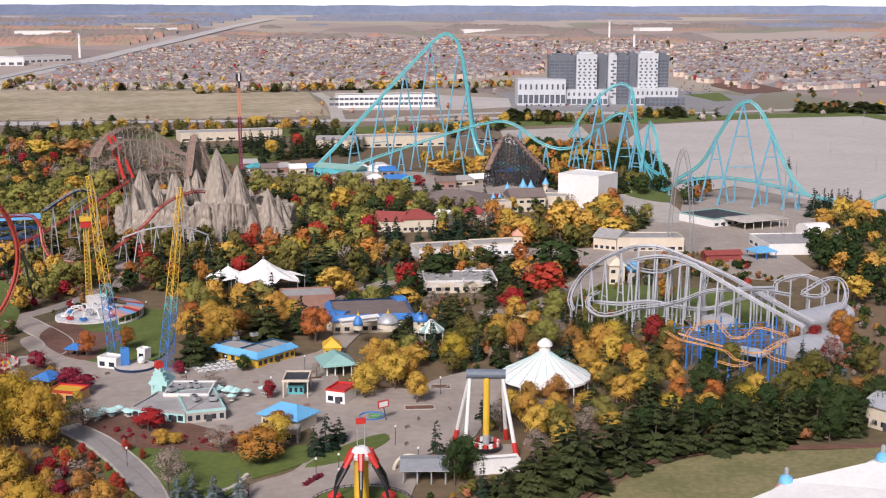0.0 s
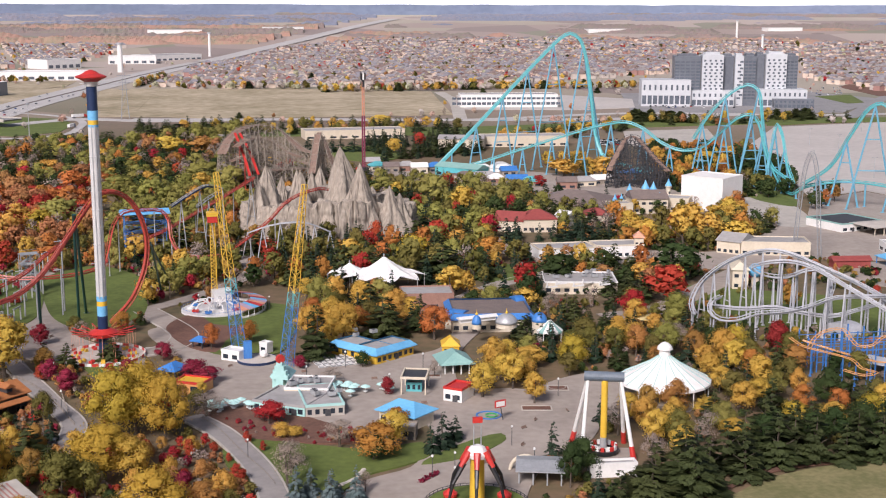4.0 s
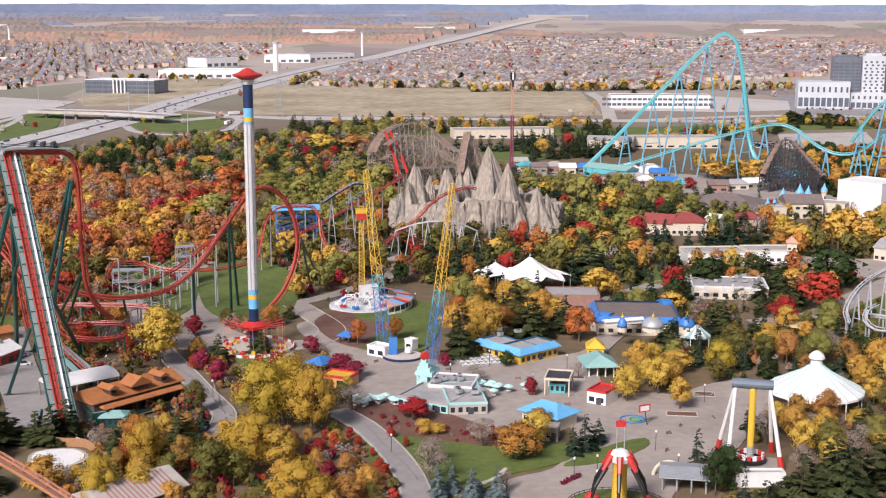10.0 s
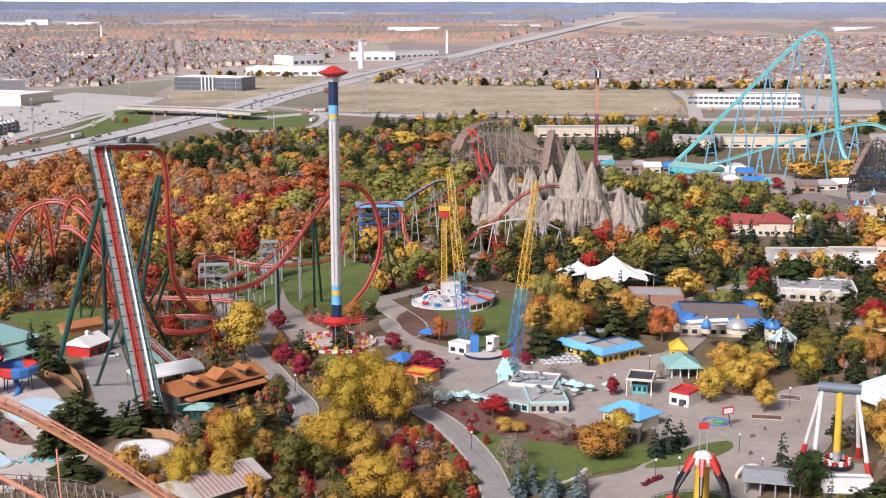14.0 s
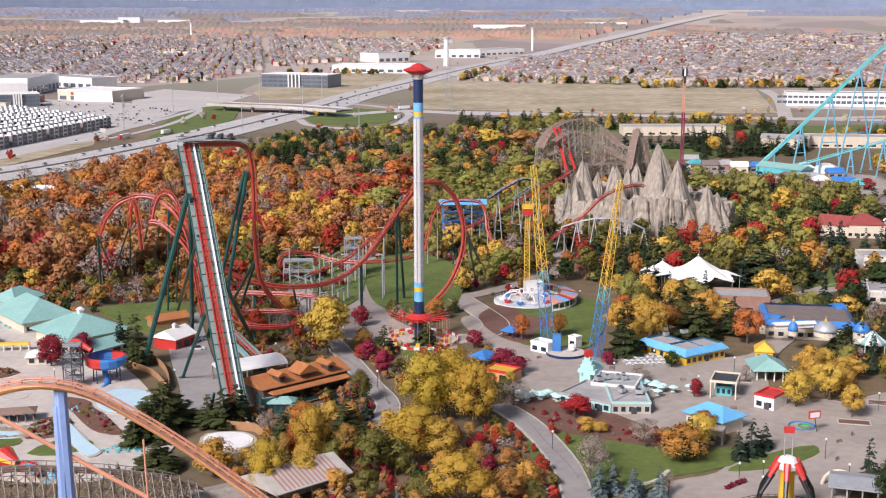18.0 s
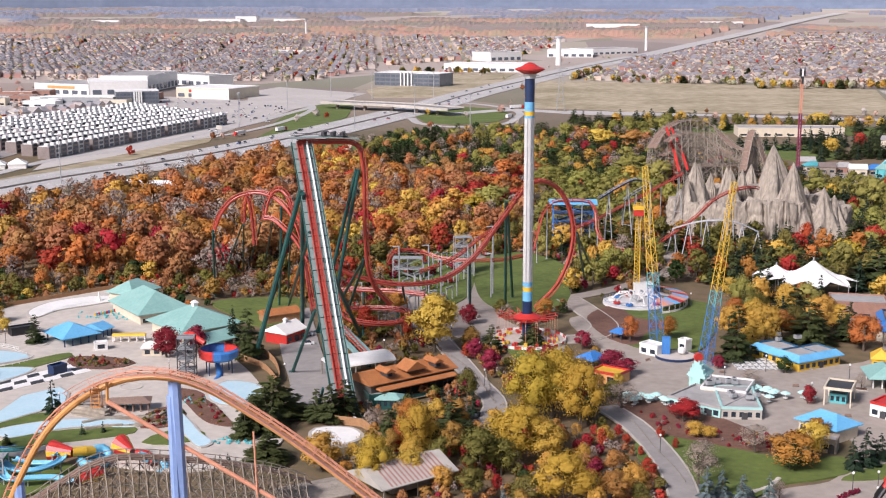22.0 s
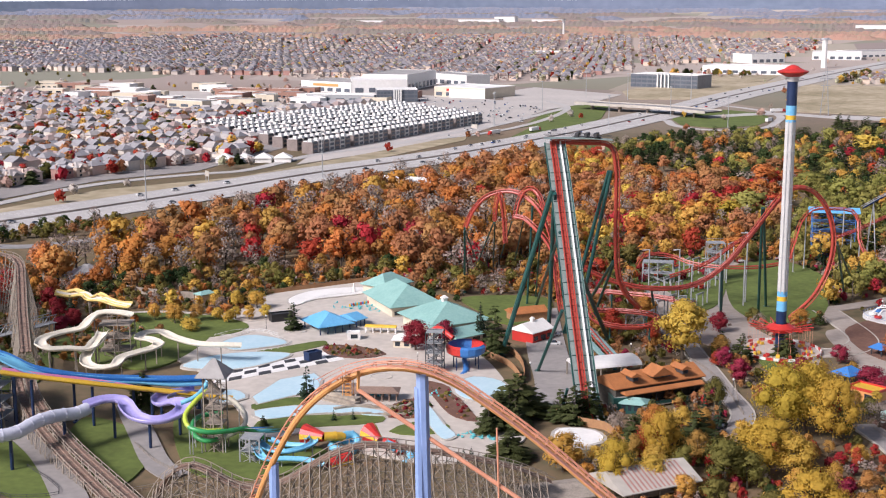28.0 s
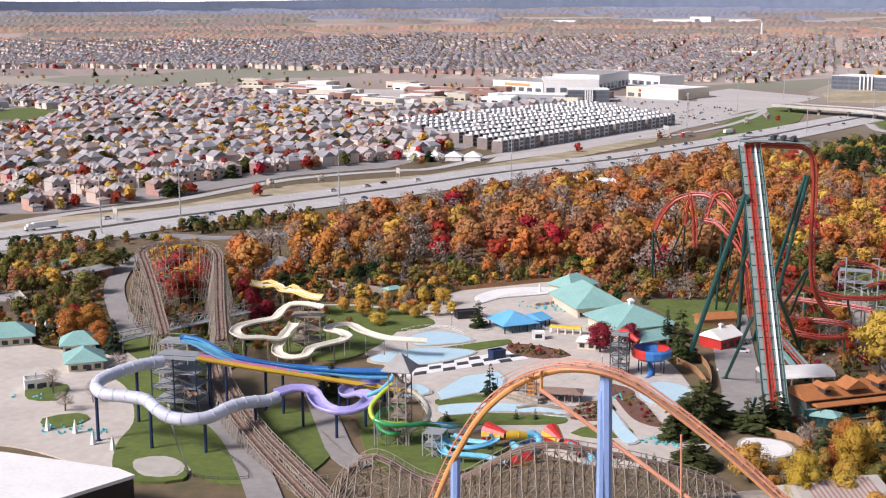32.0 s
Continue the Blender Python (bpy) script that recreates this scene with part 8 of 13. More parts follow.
# ---- grey looping coaster ----
gc = thing("looping_coaster", "pale grey steel roller coaster with long slopes and helices", "roller coaster")
GL = [track(gc, p, M["galv"], M["galv"], 1.5, 0.19, 0.36, 1.4, step=2.0, drop=0.8) for p in (
    [(252.7, 369.9, 5.5), (245.7, 380.6, 10.2), (235.4, 394.1, 17.2), (223.8, 406.4, 22.9), (217.6, 412.1, 25.6), (212.6, 415.8, 26.5), (206.7, 417.6, 26), (197.7, 417.6, 23.6), (188.3, 416.4, 19), (182.3, 413.6, 14.5), (178.6, 409.8, 9.8), (178.2, 405.6, 7.1)],
    [(245.9, 364.8, 5.6), (236.1, 376, 11.7), (226.5, 386.5, 18.1), (217.2, 396.4, 24), (211.2, 401.9, 25.3), (204.2, 407.7, 23.8), (201.5, 411.3, 21.7), (206.1, 411.3, 18.9), (214.2, 409.4, 18.1), (221.3, 407.8, 20.7), (225.6, 403.2, 21), (226.3, 398.2, 17.8), (222.7, 393.3, 14.5)],
    [(186.7, 402.8, 13.8), (182.1, 400.6, 12.6), (180.5, 398, 9.8), (182.4, 393.8, 7.8), (188, 392.3, 7.8), (194.8, 392.3, 9.5), (204.8, 390.6, 10.2), (213, 389.6, 11.9), (221.6, 389.4, 14.4), (233.6, 387, 15.1), (246.6, 386, 14.9)],
    [(242.3, 393.4, 8), (252.1, 394.3, 10.2), (255.8, 399.1, 13.2), (261.7, 398.8, 15.2), (267.2, 396.4, 15.6), (270.4, 391.7, 13.8), (269.7, 387.4, 11.8), (265.1, 385.7, 10.4), (260.3, 389, 10.8), (265.9, 391.2, 12.9), (272.9, 392.4, 14.9), (276.2, 390.2, 15.2), (276.5, 386.2, 12.4), (272.8, 381.5, 8.5), (265.9, 377.8, 5.5)],
    [(185.8, 405.4, 9.8), (195.3, 402.1, 9.1), (205, 399.5, 9.8), (214.2, 395.7, 8.2), (223.8, 392.7, 7.4), (235.8, 390.3, 10.6), (247.1, 390.3, 12.5), (255.9, 389.4, 11)])]
for l, e in zip(GL, (6, 6.5, 6, 5.5, 6.5)):
    legs(gc, l, e, 0.33, M["galv"], 0.14, 15, low=2)
for pts in ([(217.6, 412.1, 25.4), (226.9, 403.6, 21.2), (235.4, 394, 16.8), (245.7, 380.5, 9.6), (251.7, 371.8, 5.9)],):
    part("catwalk", B().sweep(curve(pts, 4), [(1.0, -0.2), (1.9, -0.2), (1.9, -0.1), (1.0, -0.1)]), M["steel"], gc)
building("coaster_station", "grey barrel-vaulted coaster station", (253.1, 374.1), (278.7, 383.1), 11, 3, M["steel"], M["galv"], "barrel", rh=3.6, doors=1)
building("vaulted_shed", "grey barrel-vaulted maintenance shed", (232.7, 344.1), (251.7, 351.1), 12, 2.4, M["steel"], M["galv"], "barrel", rh=3.4, doors=1)
building("vaulted_shed", "small ribbed grey vaulted tunnel", (226.4, 384.1), (233.4, 386.9), 12, 2, M["steel"], M["galv"], "barrel", rh=3.0)
TAKEN.append(("area", np.array([(191, 421.3), (238.3, 397.5), (257, 382.9), (282.6, 392.7), (313.7, 445), (251, 464.5), (210.8, 454.8)]), 1))

# ---- blue and orange family coaster ----
oc2 = thing("wild_mouse", "compact coaster of orange track in a blue steel frame", "roller coaster")
for p in ([(188.2, 355.2, 10.8), (190.3, 350.7, 9.2), (195, 344.7, 8.5), (199.7, 337.3, 7.8), (199.9, 332.5, 6.6), (202.5, 328.6, 6.2), (198.6, 328.6, 5.6), (194.6, 333.4, 6.1)], [(191.6, 348.8, 9.2), (195.5, 352.4, 11.3), (200.4, 353.1, 13.2), (203.9, 351.1, 13.6), (203.8, 346.5, 12.1), (204.1, 341.7, 10.7), (207.4, 339.7, 11.3), (212.3, 341.4, 13.4), (215.3, 338.3, 13.2), (217.5, 332.1, 12.1), (213.5, 331.1, 10.8), (209.3, 330.2, 9.3), (208.6, 327.1, 8), (212.3, 321.2, 7.2)], [(192.6, 355.1, 9.7), (199.4, 349.1, 7.9), (204.9, 341.2, 7.1), (208.7, 334.2, 7.4), (215.4, 332.3, 9.7), (219.6, 334.4, 11)]):
    l = track(oc2, p, M["orange"], M["orange"], 1.1, 0.13, 0.0, 1.5, step=1.5)
    legs(oc2, l, 4.5, 0.2, M["blue"], 0.1, 30, low=1, below=0.3)
fr0 = (211, 350.9)
for i in range(7):
    for j in range(3):
        x, y = fr0[0] - 15 + i * 5.5, fr0[1] + 1 + j * 6 - i * 0.3
        part("frame_post", B().box(x, y, 0, 0.35, 0.35, 9 + (i * 3 + j * 5) % 4), M["blue"], oc2)
        if i:
            for z in (3.2, 6.4, 9):
                part("frame_beam", B().cyl((x - 5.5, y + 0.3, z), (x, y, z), 0.14, n=4), M["blue"], oc2)
building("station_roof", "long pale sloping station roof inside the blue frame", (207.2, 352.1), (214.6, 341.5), 8, 3.6, M["blue"], M["galv"], "gable", rh=1.2, posts=4)
TAKEN.append(("area", np.array([(186.9, 355), (204.3, 339.4), (227.1, 335.6), (215, 317.2), (192.6, 319.5), (176.2, 330.6)]), 1))
TAKEN.append(("area", np.array([(191.9, 356.9), (205.9, 342.2), (226.4, 339.2), (244.3, 370.4), (209.1, 385.4)]), 1))

# ---- sky-flyer arch ----
sf = thing("arch_swing", "tall grey lattice arch of a giant swing with twin launch poles", "swing ride")
pa, pb = Vector((*(281.2, 531.4), 0)), Vector((*(286.9, 517.9), 0))
topz = 47.5
arch = [pa.lerp(pb, f) + Vector((0, 0, topz * h)) for f, h in ((0, 0), (0.08, 0.3), (0.2, 0.68), (0.33, 0.9), (0.5, 1.0), (0.67, 0.9), (0.8, 0.68), (0.92, 0.3), (1, 0))]
al = curve(arch, 1.6)
for s in (-1, 1):
    part("chord", B().sweep(al, [(s * 0.8 + 0.12 * math.cos(k * 1.57), 0.12 * math.sin(k * 1.57)) for k in range(4)], [Vector((0.35, 1, 0.1))] * len(al)), M["grey"], sf)
    part("chord", B().sweep(al, [(s * 0.8 + 0.12 * math.cos(k * 1.57), 1.5 + 0.12 * math.sin(k * 1.57)) for k in range(4)], [Vector((0.35, 1, 0.1))] * len(al)), M["grey"], sf)
b = B()
for i in range(len(al) - 1):
    b.beam(al[i] + Vector((0.5, 0.6, 0)), al[i + 1] + Vector((-0.5, 0.9, 0)), 0.1)
    b.beam(al[i] + Vector((-0.5, 0, 0)), al[i + 1] + Vector((0.5, 1.2, 0)), 0.1)
tagged(part("lattice", b, M["grey"], sf), kind="stuff")
for p in ((332.5, 515.5), (338.7, 516.5)):
    part("launch_pole", B().cyl((*p, 0), (*p, 40.6), 0.3, 0.15, n=6), M["grey"], sf)

# ---- castle, shops and halls ----
def spire(x, y, r0, h, cone, label):
    ob = thing("castle_tower", label, "tower", x, y, group="castle towers")
    part("shaft", B().lathe(0, 0, [(r0 * 1.1, 0), (r0, 1), (r0, h - 1.2), (r0 * 1.25, h - 0.8), (r0 * 1.25, h)], 10), M["cream"], ob, local=True)
    part("cone", B().lathe(0, 0, [(r0 * 1.4, h), (r0 * 0.6, h + cone * 0.5), (0.05, h + cone)], 10), M["sky_blue"], ob, local=True)
    part("slit_window", B().box(0, -r0, h * 0.6, 0.7, 0.3, 1.6), M["window"], ob, local=True)


for (x, y), r0, h, c in (((262.3, 670.5), 1.8, 12, 5), ((266.5, 669.2), 1.8, 11, 5), ((279.3, 678.5), 1.5, 12, 4), ((243.5, 667.7), 1.3, 6, 4), ((246.9, 666.7), 1.3, 6, 4), ((258.4, 685), 1.4, 9, 4), ((266.8, 660.5), 1.2, 8, 3)):
    spire(x, y, r0, h, c, "cream castle tower with a pointed light blue roof")
building("castle_hall", "cream crenellated castle hall", (236.6, 653.2), (249, 653.5), 10, 6, M["cream"], M["grey_roof"], "flat", windows=4)
building("castle_hall", "tall cream castle hall between towers", (250.4, 657.2), (269.9, 655.4), 16, 8, M["cream"], M["brown_roof"], "gable", rh=4, windows=5, storeys=2)
building("theatre_hall", "large plain white box theatre", (284.5, 672.5), (300.4, 652.3), 24, 18, M["white"], M["canvas"], "flat", doors=2)
building("theatre_annex", "low pale annex beside the white theatre", (268.4, 664.3), (282, 655.8), 14, 7, M["cream"], M["grey_roof"], "flat", windows=3)
building("show_hall", "wide low hall with a brown-grey hipped roof", (196.7, 677.9), (234.2, 653.9), 38, 4.5, M["cream"], M["brown_roof"], "hip", rh=6, windows=8)
building("village_shop", "long shop with a dark red roof and cream walls", (174.7, 612.5), (192, 610.6), 16, 6.5, M["cream"], mat("dark_red_roof", (0.32, 0.07, 0.06), (0.24, 0.05, 0.045), 0.7), "hip", rh=4, windows=6, doors=2)
RR = bpy.data.materials["dark_red_roof"]
building("village_shop", "red-roofed shop with a gabled front", (162, 619.9), (174.7, 612.5), 13, 5.5, M["cream"], RR, "gable", rh=4, windows=3, doors=1)
building("village_shop", "small red-roofed shop among spruces", (211.2, 626.2), (223.6, 622.3), 12, 5.5, M["cream"], RR, "hip", rh=3, windows=3)
building("village_shop", "white-fronted shop with a pale blue gable", (196.6, 627), (201.1, 622), 9, 6, M["white"], M["white"], "gable", rh=2, windows=2)
building("arcade_wall", "long low white arcade with a flat grey roof", (161.9, 540), (188.7, 539.9), 14, 5, M["white"], M["grey_roof"], "flat", windows=9, skirt=M["cream"])
building("arcade_wall", "white arcade wing with a parapet", (188.7, 539.9), (211, 538.6), 13, 5.5, M["white"], M["grey_roof"], "flat", windows=7, skirt=M["cream"])
building("gate_tower", "cream corner tower with a pink hipped roof", (206.8, 539.9), (210.7, 538.7), 5, 9, M["cream"], M["salmon"], "hip", rh=2.6, windows=2, storeys=2)
building("entrance_hall", "cream shop with curved gable front", (247.7, 541.8), (255.4, 533.5), 16, 6, M["cream"], M["grey_roof"], "gable", rh=3, windows=4)
building("entrance_hall", "grey flat-roofed shop by the main gate", (255.9, 533.3), (285.6, 524.1), 16, 6, M["cream"], M["grey_roof"], "flat", windows=9, doors=2)
building("gate_canopy", "low gate building with a dark flat roof and teal edge", (331.4, 578), (357.8, 584.5), 26, 4.2, M["white"], M["dark"], "flat", windows=6, doors=2, skirt=M["teal_roof"])
building("gate_canopy", "broad tan canopy roof over the gate", (341.7, 564.3), (370.5, 569.6), 18, 4.4, M["cream"], M["gravel"], "hip", rh=1.4, posts=6)
building("ticket_hall", "white ticket hall with grey roof", (325.3, 533), (318.9, 505.1), 28, 4.5, M["white"], M["grey_roof"], "flat", windows=4)
building("blue_shelter", "blue-roofed shelter with red trim", (306.3, 495.1), (316.5, 494.7), 9, 3.6, M["blue"], M["sky_blue"], "hip", rh=2, posts=3)
building("red_train_shed", "low dark red shed beside the midway", (282.4, 497.1), (298.6, 494.8), 6, 3.5, RR, RR, "gable", rh=1.5)
building("white_dome_shop", "shop with a pale arched roof", (363.2, 540.6), (375.8, 540), 12, 3, M["white"], M["canvas"], "barrel", rh=3)
building("tan_lodge", "tan lodge with white windows and metal roof", (211.2, 284.2), (215.4, 271.7), 14, 6, M["cream"], M["galv"], "gable", rh=2.4, windows=5, doors=1)
building("tool_shed", "small shed with a white roof among shrubs", (212.3, 303), (217.9, 303.5), 7, 3, M["dark"], M["canvas"], "gable", rh=1.2)
building("aquarium_hall", "low hall with white roof trusses and ducts", (144.8, 475.4), (173, 468.7), 20, 4.5, M["cream"], M["grey_roof"], "flat", windows=8, skirt=M["white"])
TAKEN.append(("area", np.array([(160.1, 620.5), (192.9, 610.3), (178.5, 578.5), (160.4, 584.1)]), 1))
TAKEN.append(("area", np.array([(146.5, 474.8), (173.3, 466.5), (167.5, 453.8), (144, 459.1)]), 1))
roof_units((164.4, 485.8), 8, 5, 4.9, 13)
for k in range(5):
    tx, ty = (144.6, 464.7)
    tb_ = thing("roof_truss", "white angled roof truss on the hall", "truss", tx + k * 5.4, ty + (k % 2) * 5, 5.0, 12, group="roof trusses")
    part("beam", B().box(0, 0, 0, 5, 0.5, 0.6), M["white"], tb_, local=True)
    part("upright", B().box(-2, 0, 0, 0.5, 0.5, 1.8), M["white"], tb_, local=True)
building("yellow_canopy", "pale yellow square canopy", (161.5, 416.3), (167.6, 414.3), 7, 3, M["cream"], mat("pale_yellow_canvas", (0.62, 0.52, 0.26), (0.52, 0.43, 0.2), 0.8), "hip", rh=1, posts=2)
building("cream_tower_shop", "cream shop with a ball-topped tower behind the coaster", (221.4, 468), (227.4, 466.1), 10, 8, M["cream"], M["cream"], "hip", rh=3, windows=2, storeys=2)
gl = thing("globe_sign", "blue globe ornament on a cream base", "ornament", *(232.5, 470.3))
part("globe", B().lathe(0, 0, [(0.3, 4), (2.0, 4.7), (3.0, 6), (3.2, 7), (2.8, 8.3), (1.6, 9.4), (0.2, 9.9)], 14), M["sky_blue"], gl, local=True, smooth=True)
part("base", B().cyl((0, 0, 0), (0, 0, 4.2), 1.6, n=10), M["cream"], gl, local=True)
TAKEN.append(("area", np.array([(232, 606), (285, 606), (300, 652), (236, 654)]), 1))
# stalls of the medieval midway
mr = random.Random(12)
for k, (x, y) in enumerate([(144.9, 869.5), (152.5, 857.7), (162.8, 860.8), (170.2, 849.2), (182.4, 851.7), (188.2, 825.5), (193.2, 806.5), (200.6, 798.5), (209, 790.3), (217.3, 776.8), (226.1, 768.7), (244.9, 757.5), (258.4, 764.2), (272.1, 770.9), (301, 790.9), (314.2, 799), (314.4, 769.3), (144.3, 889.1), (213.3, 848.5), (227, 825.6)]):
    a = (x - 6, y)
    building("midway_stall", "small midway stall with a pitched roof", a, (x + mr.uniform(4, 8), y + mr.uniform(-2, 2)), mr.uniform(7, 11), mr.uniform(3, 4.5), (M["cream"], M["wood"], M["brick"])[k % 3], (M["teal"], M["brown_roof"], M["grey_roof"], M["canvas"], M["blue"])[k % 5], ("hip", "gable")[k % 2], rh=2.8, windows=2, group="midway stalls")
building("coaster_platform", "teal station of the tall coaster", (178.1, 840.6), (201.1, 815.6), 14, 6, M["teal"], M["teal_roof"], "gable", rh=2.5, windows=5)
building("white_marquee", "small white marquee by the midway", (217.7, 847.2), (231.8, 842.9), 12, 3, M["canvas"], M["canvas"], "hip", rh=3.5)
building("midway_hall", "long pale flat-roofed hall beyond the mountain", (251.9, 1001.2), (322.5, 997.7), 24, 8, M["cream"], M["grey_roof"], "flat", windows=8)
building("midway_hall", "long cream hall with grey roof beyond the spruces", (117.8, 1087.5), (204.4, 1090.6), 26, 7, M["cream"], M["grey_roof"], "flat", windows=9)
building("midway_hall", "cream gabled hall beyond the spruces", (211.8, 987.6), (245.8, 977.3), 26, 9, M["cream"], M["grey_roof"], "gable", rh=2, windows=4)
building("midway_hall", "grey hall among trees", (39.3, 1065.7), (65.2, 1057.8), 18, 6, M["cream"], M["grey_roof"], "flat", windows=4)

# ---- mountain coasters and far timber coaster ----
mc = thing("mountain_coaster", "thin red coaster that climbs over the rock mountain", "roller coaster")
for p in ([(-9.2, 555.9, 13.8), (-1.7, 562, 16.1), (11.3, 587.9, 18.6), (28, 611.4, 24), (42.7, 630.6, 29.4)], [(18.3, 555.7, 2), (27.4, 565.3, 5.8), (36.6, 572.8, 10.9), (45.8, 576.2, 17.4), (52.2, 577.6, 23.9), (58.7, 579, 27.6), (69.7, 585.9, 29.5), (74.3, 591.4, 28.2)], [(-25.9, 539.4, 6.9), (-24.1, 544.5, 13.3), (-21.9, 551.6, 21.3), (-17.8, 555.7, 25.7), (-9.2, 559.9, 26), (-1.7, 562, 25), (1.3, 561, 20.6), (1.8, 557, 13.7), (5.2, 552, 8.3), (13.1, 547.8, 6.8), (22.9, 547.5, 7.4)]):
    l = track(mc, p, M["rust_red"], M["rust_red"], 1.3, 0.16, 0.32, 2.4, step=3)
    legs(mc, l, 14, 0.25, M["steel"], 0.12, 25, low=3)
mb = track(mc, [(2, 566, 26.1), (11, 574.9, 30.5), (18.9, 584.7, 32.5), (25.6, 589.4, 30), (18.8, 579.7, 27.2), (13.5, 571.8, 24.8)], M["steel"], M["navy"], 1.3, 0.16, 0.32, 2.4, step=3)
legs(mc, mb, 12, 0.25, M["steel"], 0.12, 25, low=3)
vs = stair_tower("blue_station", "tall blue steel coaster station on grey legs", *(-9.6, 581.7), 18, 9, 21.1, 5, M["blue"], M["navy"], 5)
part("roof", B().roof(0, 0, 21.1, 20, 11, 1.5, 0, 0, 0.8), M["sky_blue"], vs, local=True)
tr2 = thing("white_trestle", "white steel trestle along the mountain's foot", "trestle")
tl = curve([(35.4, 573.9, 11.5), (45.2, 568.2, 15.6), (53.8, 565.5, 17.1), (61.5, 566.7, 16.4), (72.2, 570.5, 11.4)], 4)
part("deck", B().sweep(tl, [(-0.7, -0.3), (0.7, -0.3), (0.7, 0.3), (-0.7, 0.3)]), M["galv"], tr2)
for i in range(0, len(tl), 2):
    for s in (-2.5, 2.5):
        part("leg", B().cyl((tl[i].x + s, tl[i].y, 0), tl[i], 0.25, n=6), M["galv"], tr2)
sc = thing("suspended_coaster", "red track hung from grey steel posts", "roller coaster")
for p in ([(-77.2, 469.7, 15), (-75.7, 474, 17.8), (-71.3, 477.7, 18.4), (-65.1, 479.6, 17.4), (-59.6, 478.3, 15.9), (-54, 476.9, 15.3), (-44.3, 475.9, 15.3), (-33.9, 480.8, 15), (-25.6, 487.3, 15.9), (-22.5, 491.5, 17.8)], [(-63.6, 459.6, 13.9), (-55.8, 464.7, 16.1), (-49.1, 471.4, 19), (-44.4, 477.9, 22.5), (-36.5, 488.6, 26.8)], [(-93.5, 452.4, 8), (-78.9, 451.1, 8.4), (-66.5, 450.1, 8.2), (-58.2, 448.2, 7), (-52.5, 442.9, 5.2)]):
    l = track(sc, p, M["rust_red"], M["rust_red"], 1.0, 0.16, 0.3, 2.2, step=3)
    for i in range(2, len(l) - 1, 4):
        x, y, z = l[i]
        part("gantry", B().cyl((x + 2.4, y, 0), (x + 2.4, y, z + 2.4), 0.3, n=6).cyl((x + 2.4, y, z + 2.3), (x - 0.2, y, z + 2.0), 0.22, n=6), M["grey"], sc)
lb = stair_tower("lift_frame", "grey steel lift frame of the suspended coaster", *(-53.6, 519.3), 7, 5, 16, 4, M["grey"], M["grey"], 15)
stair_tower("lift_frame", "dark steel loading frame of the suspended coaster", *(-75, 508.2), 12, 6, 9, 2, M["grey"], M["grey"], 5)
FRAMES = (((-72.3, 427.2), (-53.6, 470.0), 8), ((-77.4, 459.6), (-49.3, 511.7), 9), ((-70.4, 502.5), (-51.2, 559.9), 8))
for (xa, ya), (xb, yb), n in FRAMES:
    for i in range(n):
        x, y = xa + (xb - xa) * i / (n - 1), ya + (yb - ya) * i / (n - 1)
        h = 6.5 + 2.2 * math.sin(i * 1.3 + xa)
        fm = B()
        for q in (-2.2, 2.2):
            fm.box(x + q * 0.4, y + q, 0, 0.5, 0.5, h)
        fm.box(x, y, h - 0.5, 0.5, 5.6, 0.5, -22)
        part("support_frame", fm, M["steel"], sc)
wf = thing("far_wooden_coaster", "far brown timber coaster behind the mountain", "roller coaster")
timber(wf, [(33.3, 769.3, 25.6), (38.2, 781.1, 32.5), (46.4, 793.6, 37.6), (55.8, 804.1, 39.1), (65.1, 809.4, 38.2), (73.2, 811.7, 34.5), (79.4, 808.1, 27.7), (85.2, 801.5, 23.4), (91.5, 794.7, 22.1), (98.2, 785.9, 21.7)], 6, 4.5, 4, 4, thick=2.0)
timber(wf, [(41.1, 758.9, 30.8), (48.3, 766.5, 34), (57.2, 772.9, 34.1), (65.9, 775.2, 30.4), (73.5, 774.5, 25), (80.9, 769.8, 22.8)], 5, 5, 4, 4, thick=2.0)
timber(wf, [(38.4, 769, 21.2), (52.5, 778.2, 24.6), (67, 787.2, 23.6), (81.1, 787.8, 17.9), (91, 782.7, 15.1), (65.5, 767.2, 15.6), (48.1, 760.5, 17.1)], 5, 5, 4, 4, thick=2.0)
timber(wf, [(86.4, 765.1, 13.2), (92.2, 784.6, 31.5), (94.4, 789.4, 35.2), (96.9, 789.1, 31.1), (103.3, 783.2, 10.9)], 4, 5, 4, 4, thick=2.0)
rl = thing("red_lift", "bright red double lift slope of the far coaster", "lift", *(46.8, 768.6))
for dx in (0, 9):
    part("slope", B().sweep([(42.1, 778.9, 36.9), (44.1, 770.7, 31.2), (46.4, 760.6, 23.9), (48.3, 746.4, 14.9)] if dx == 0 else [(45.1, 782.7, 36.5), (48.1, 774.5, 30.8), (51, 764.3, 23.4), (53.5, 750.1, 15.1)], [(-0.75, -0.3), (0.75, -0.3), (0.75, 0.2), (-0.75, 0.2)]), M["red"], rl)
for p, q in [((44.1, 770.7, 31.2), (44.4, 770.7, 9)), ((51, 764.3, 23.4), (51.2, 764.3, 9.1)), ((46.4, 760.6, 23.9), (46.5, 760.6, 9))]:
    part("leg", B().cyl((p[0], p[1], 0), p, 0.4, n=6), M["rust_red"], rl)
dk = thing("dark_timber_coaster", "black timber coaster hill beside the teal coaster", "roller coaster")
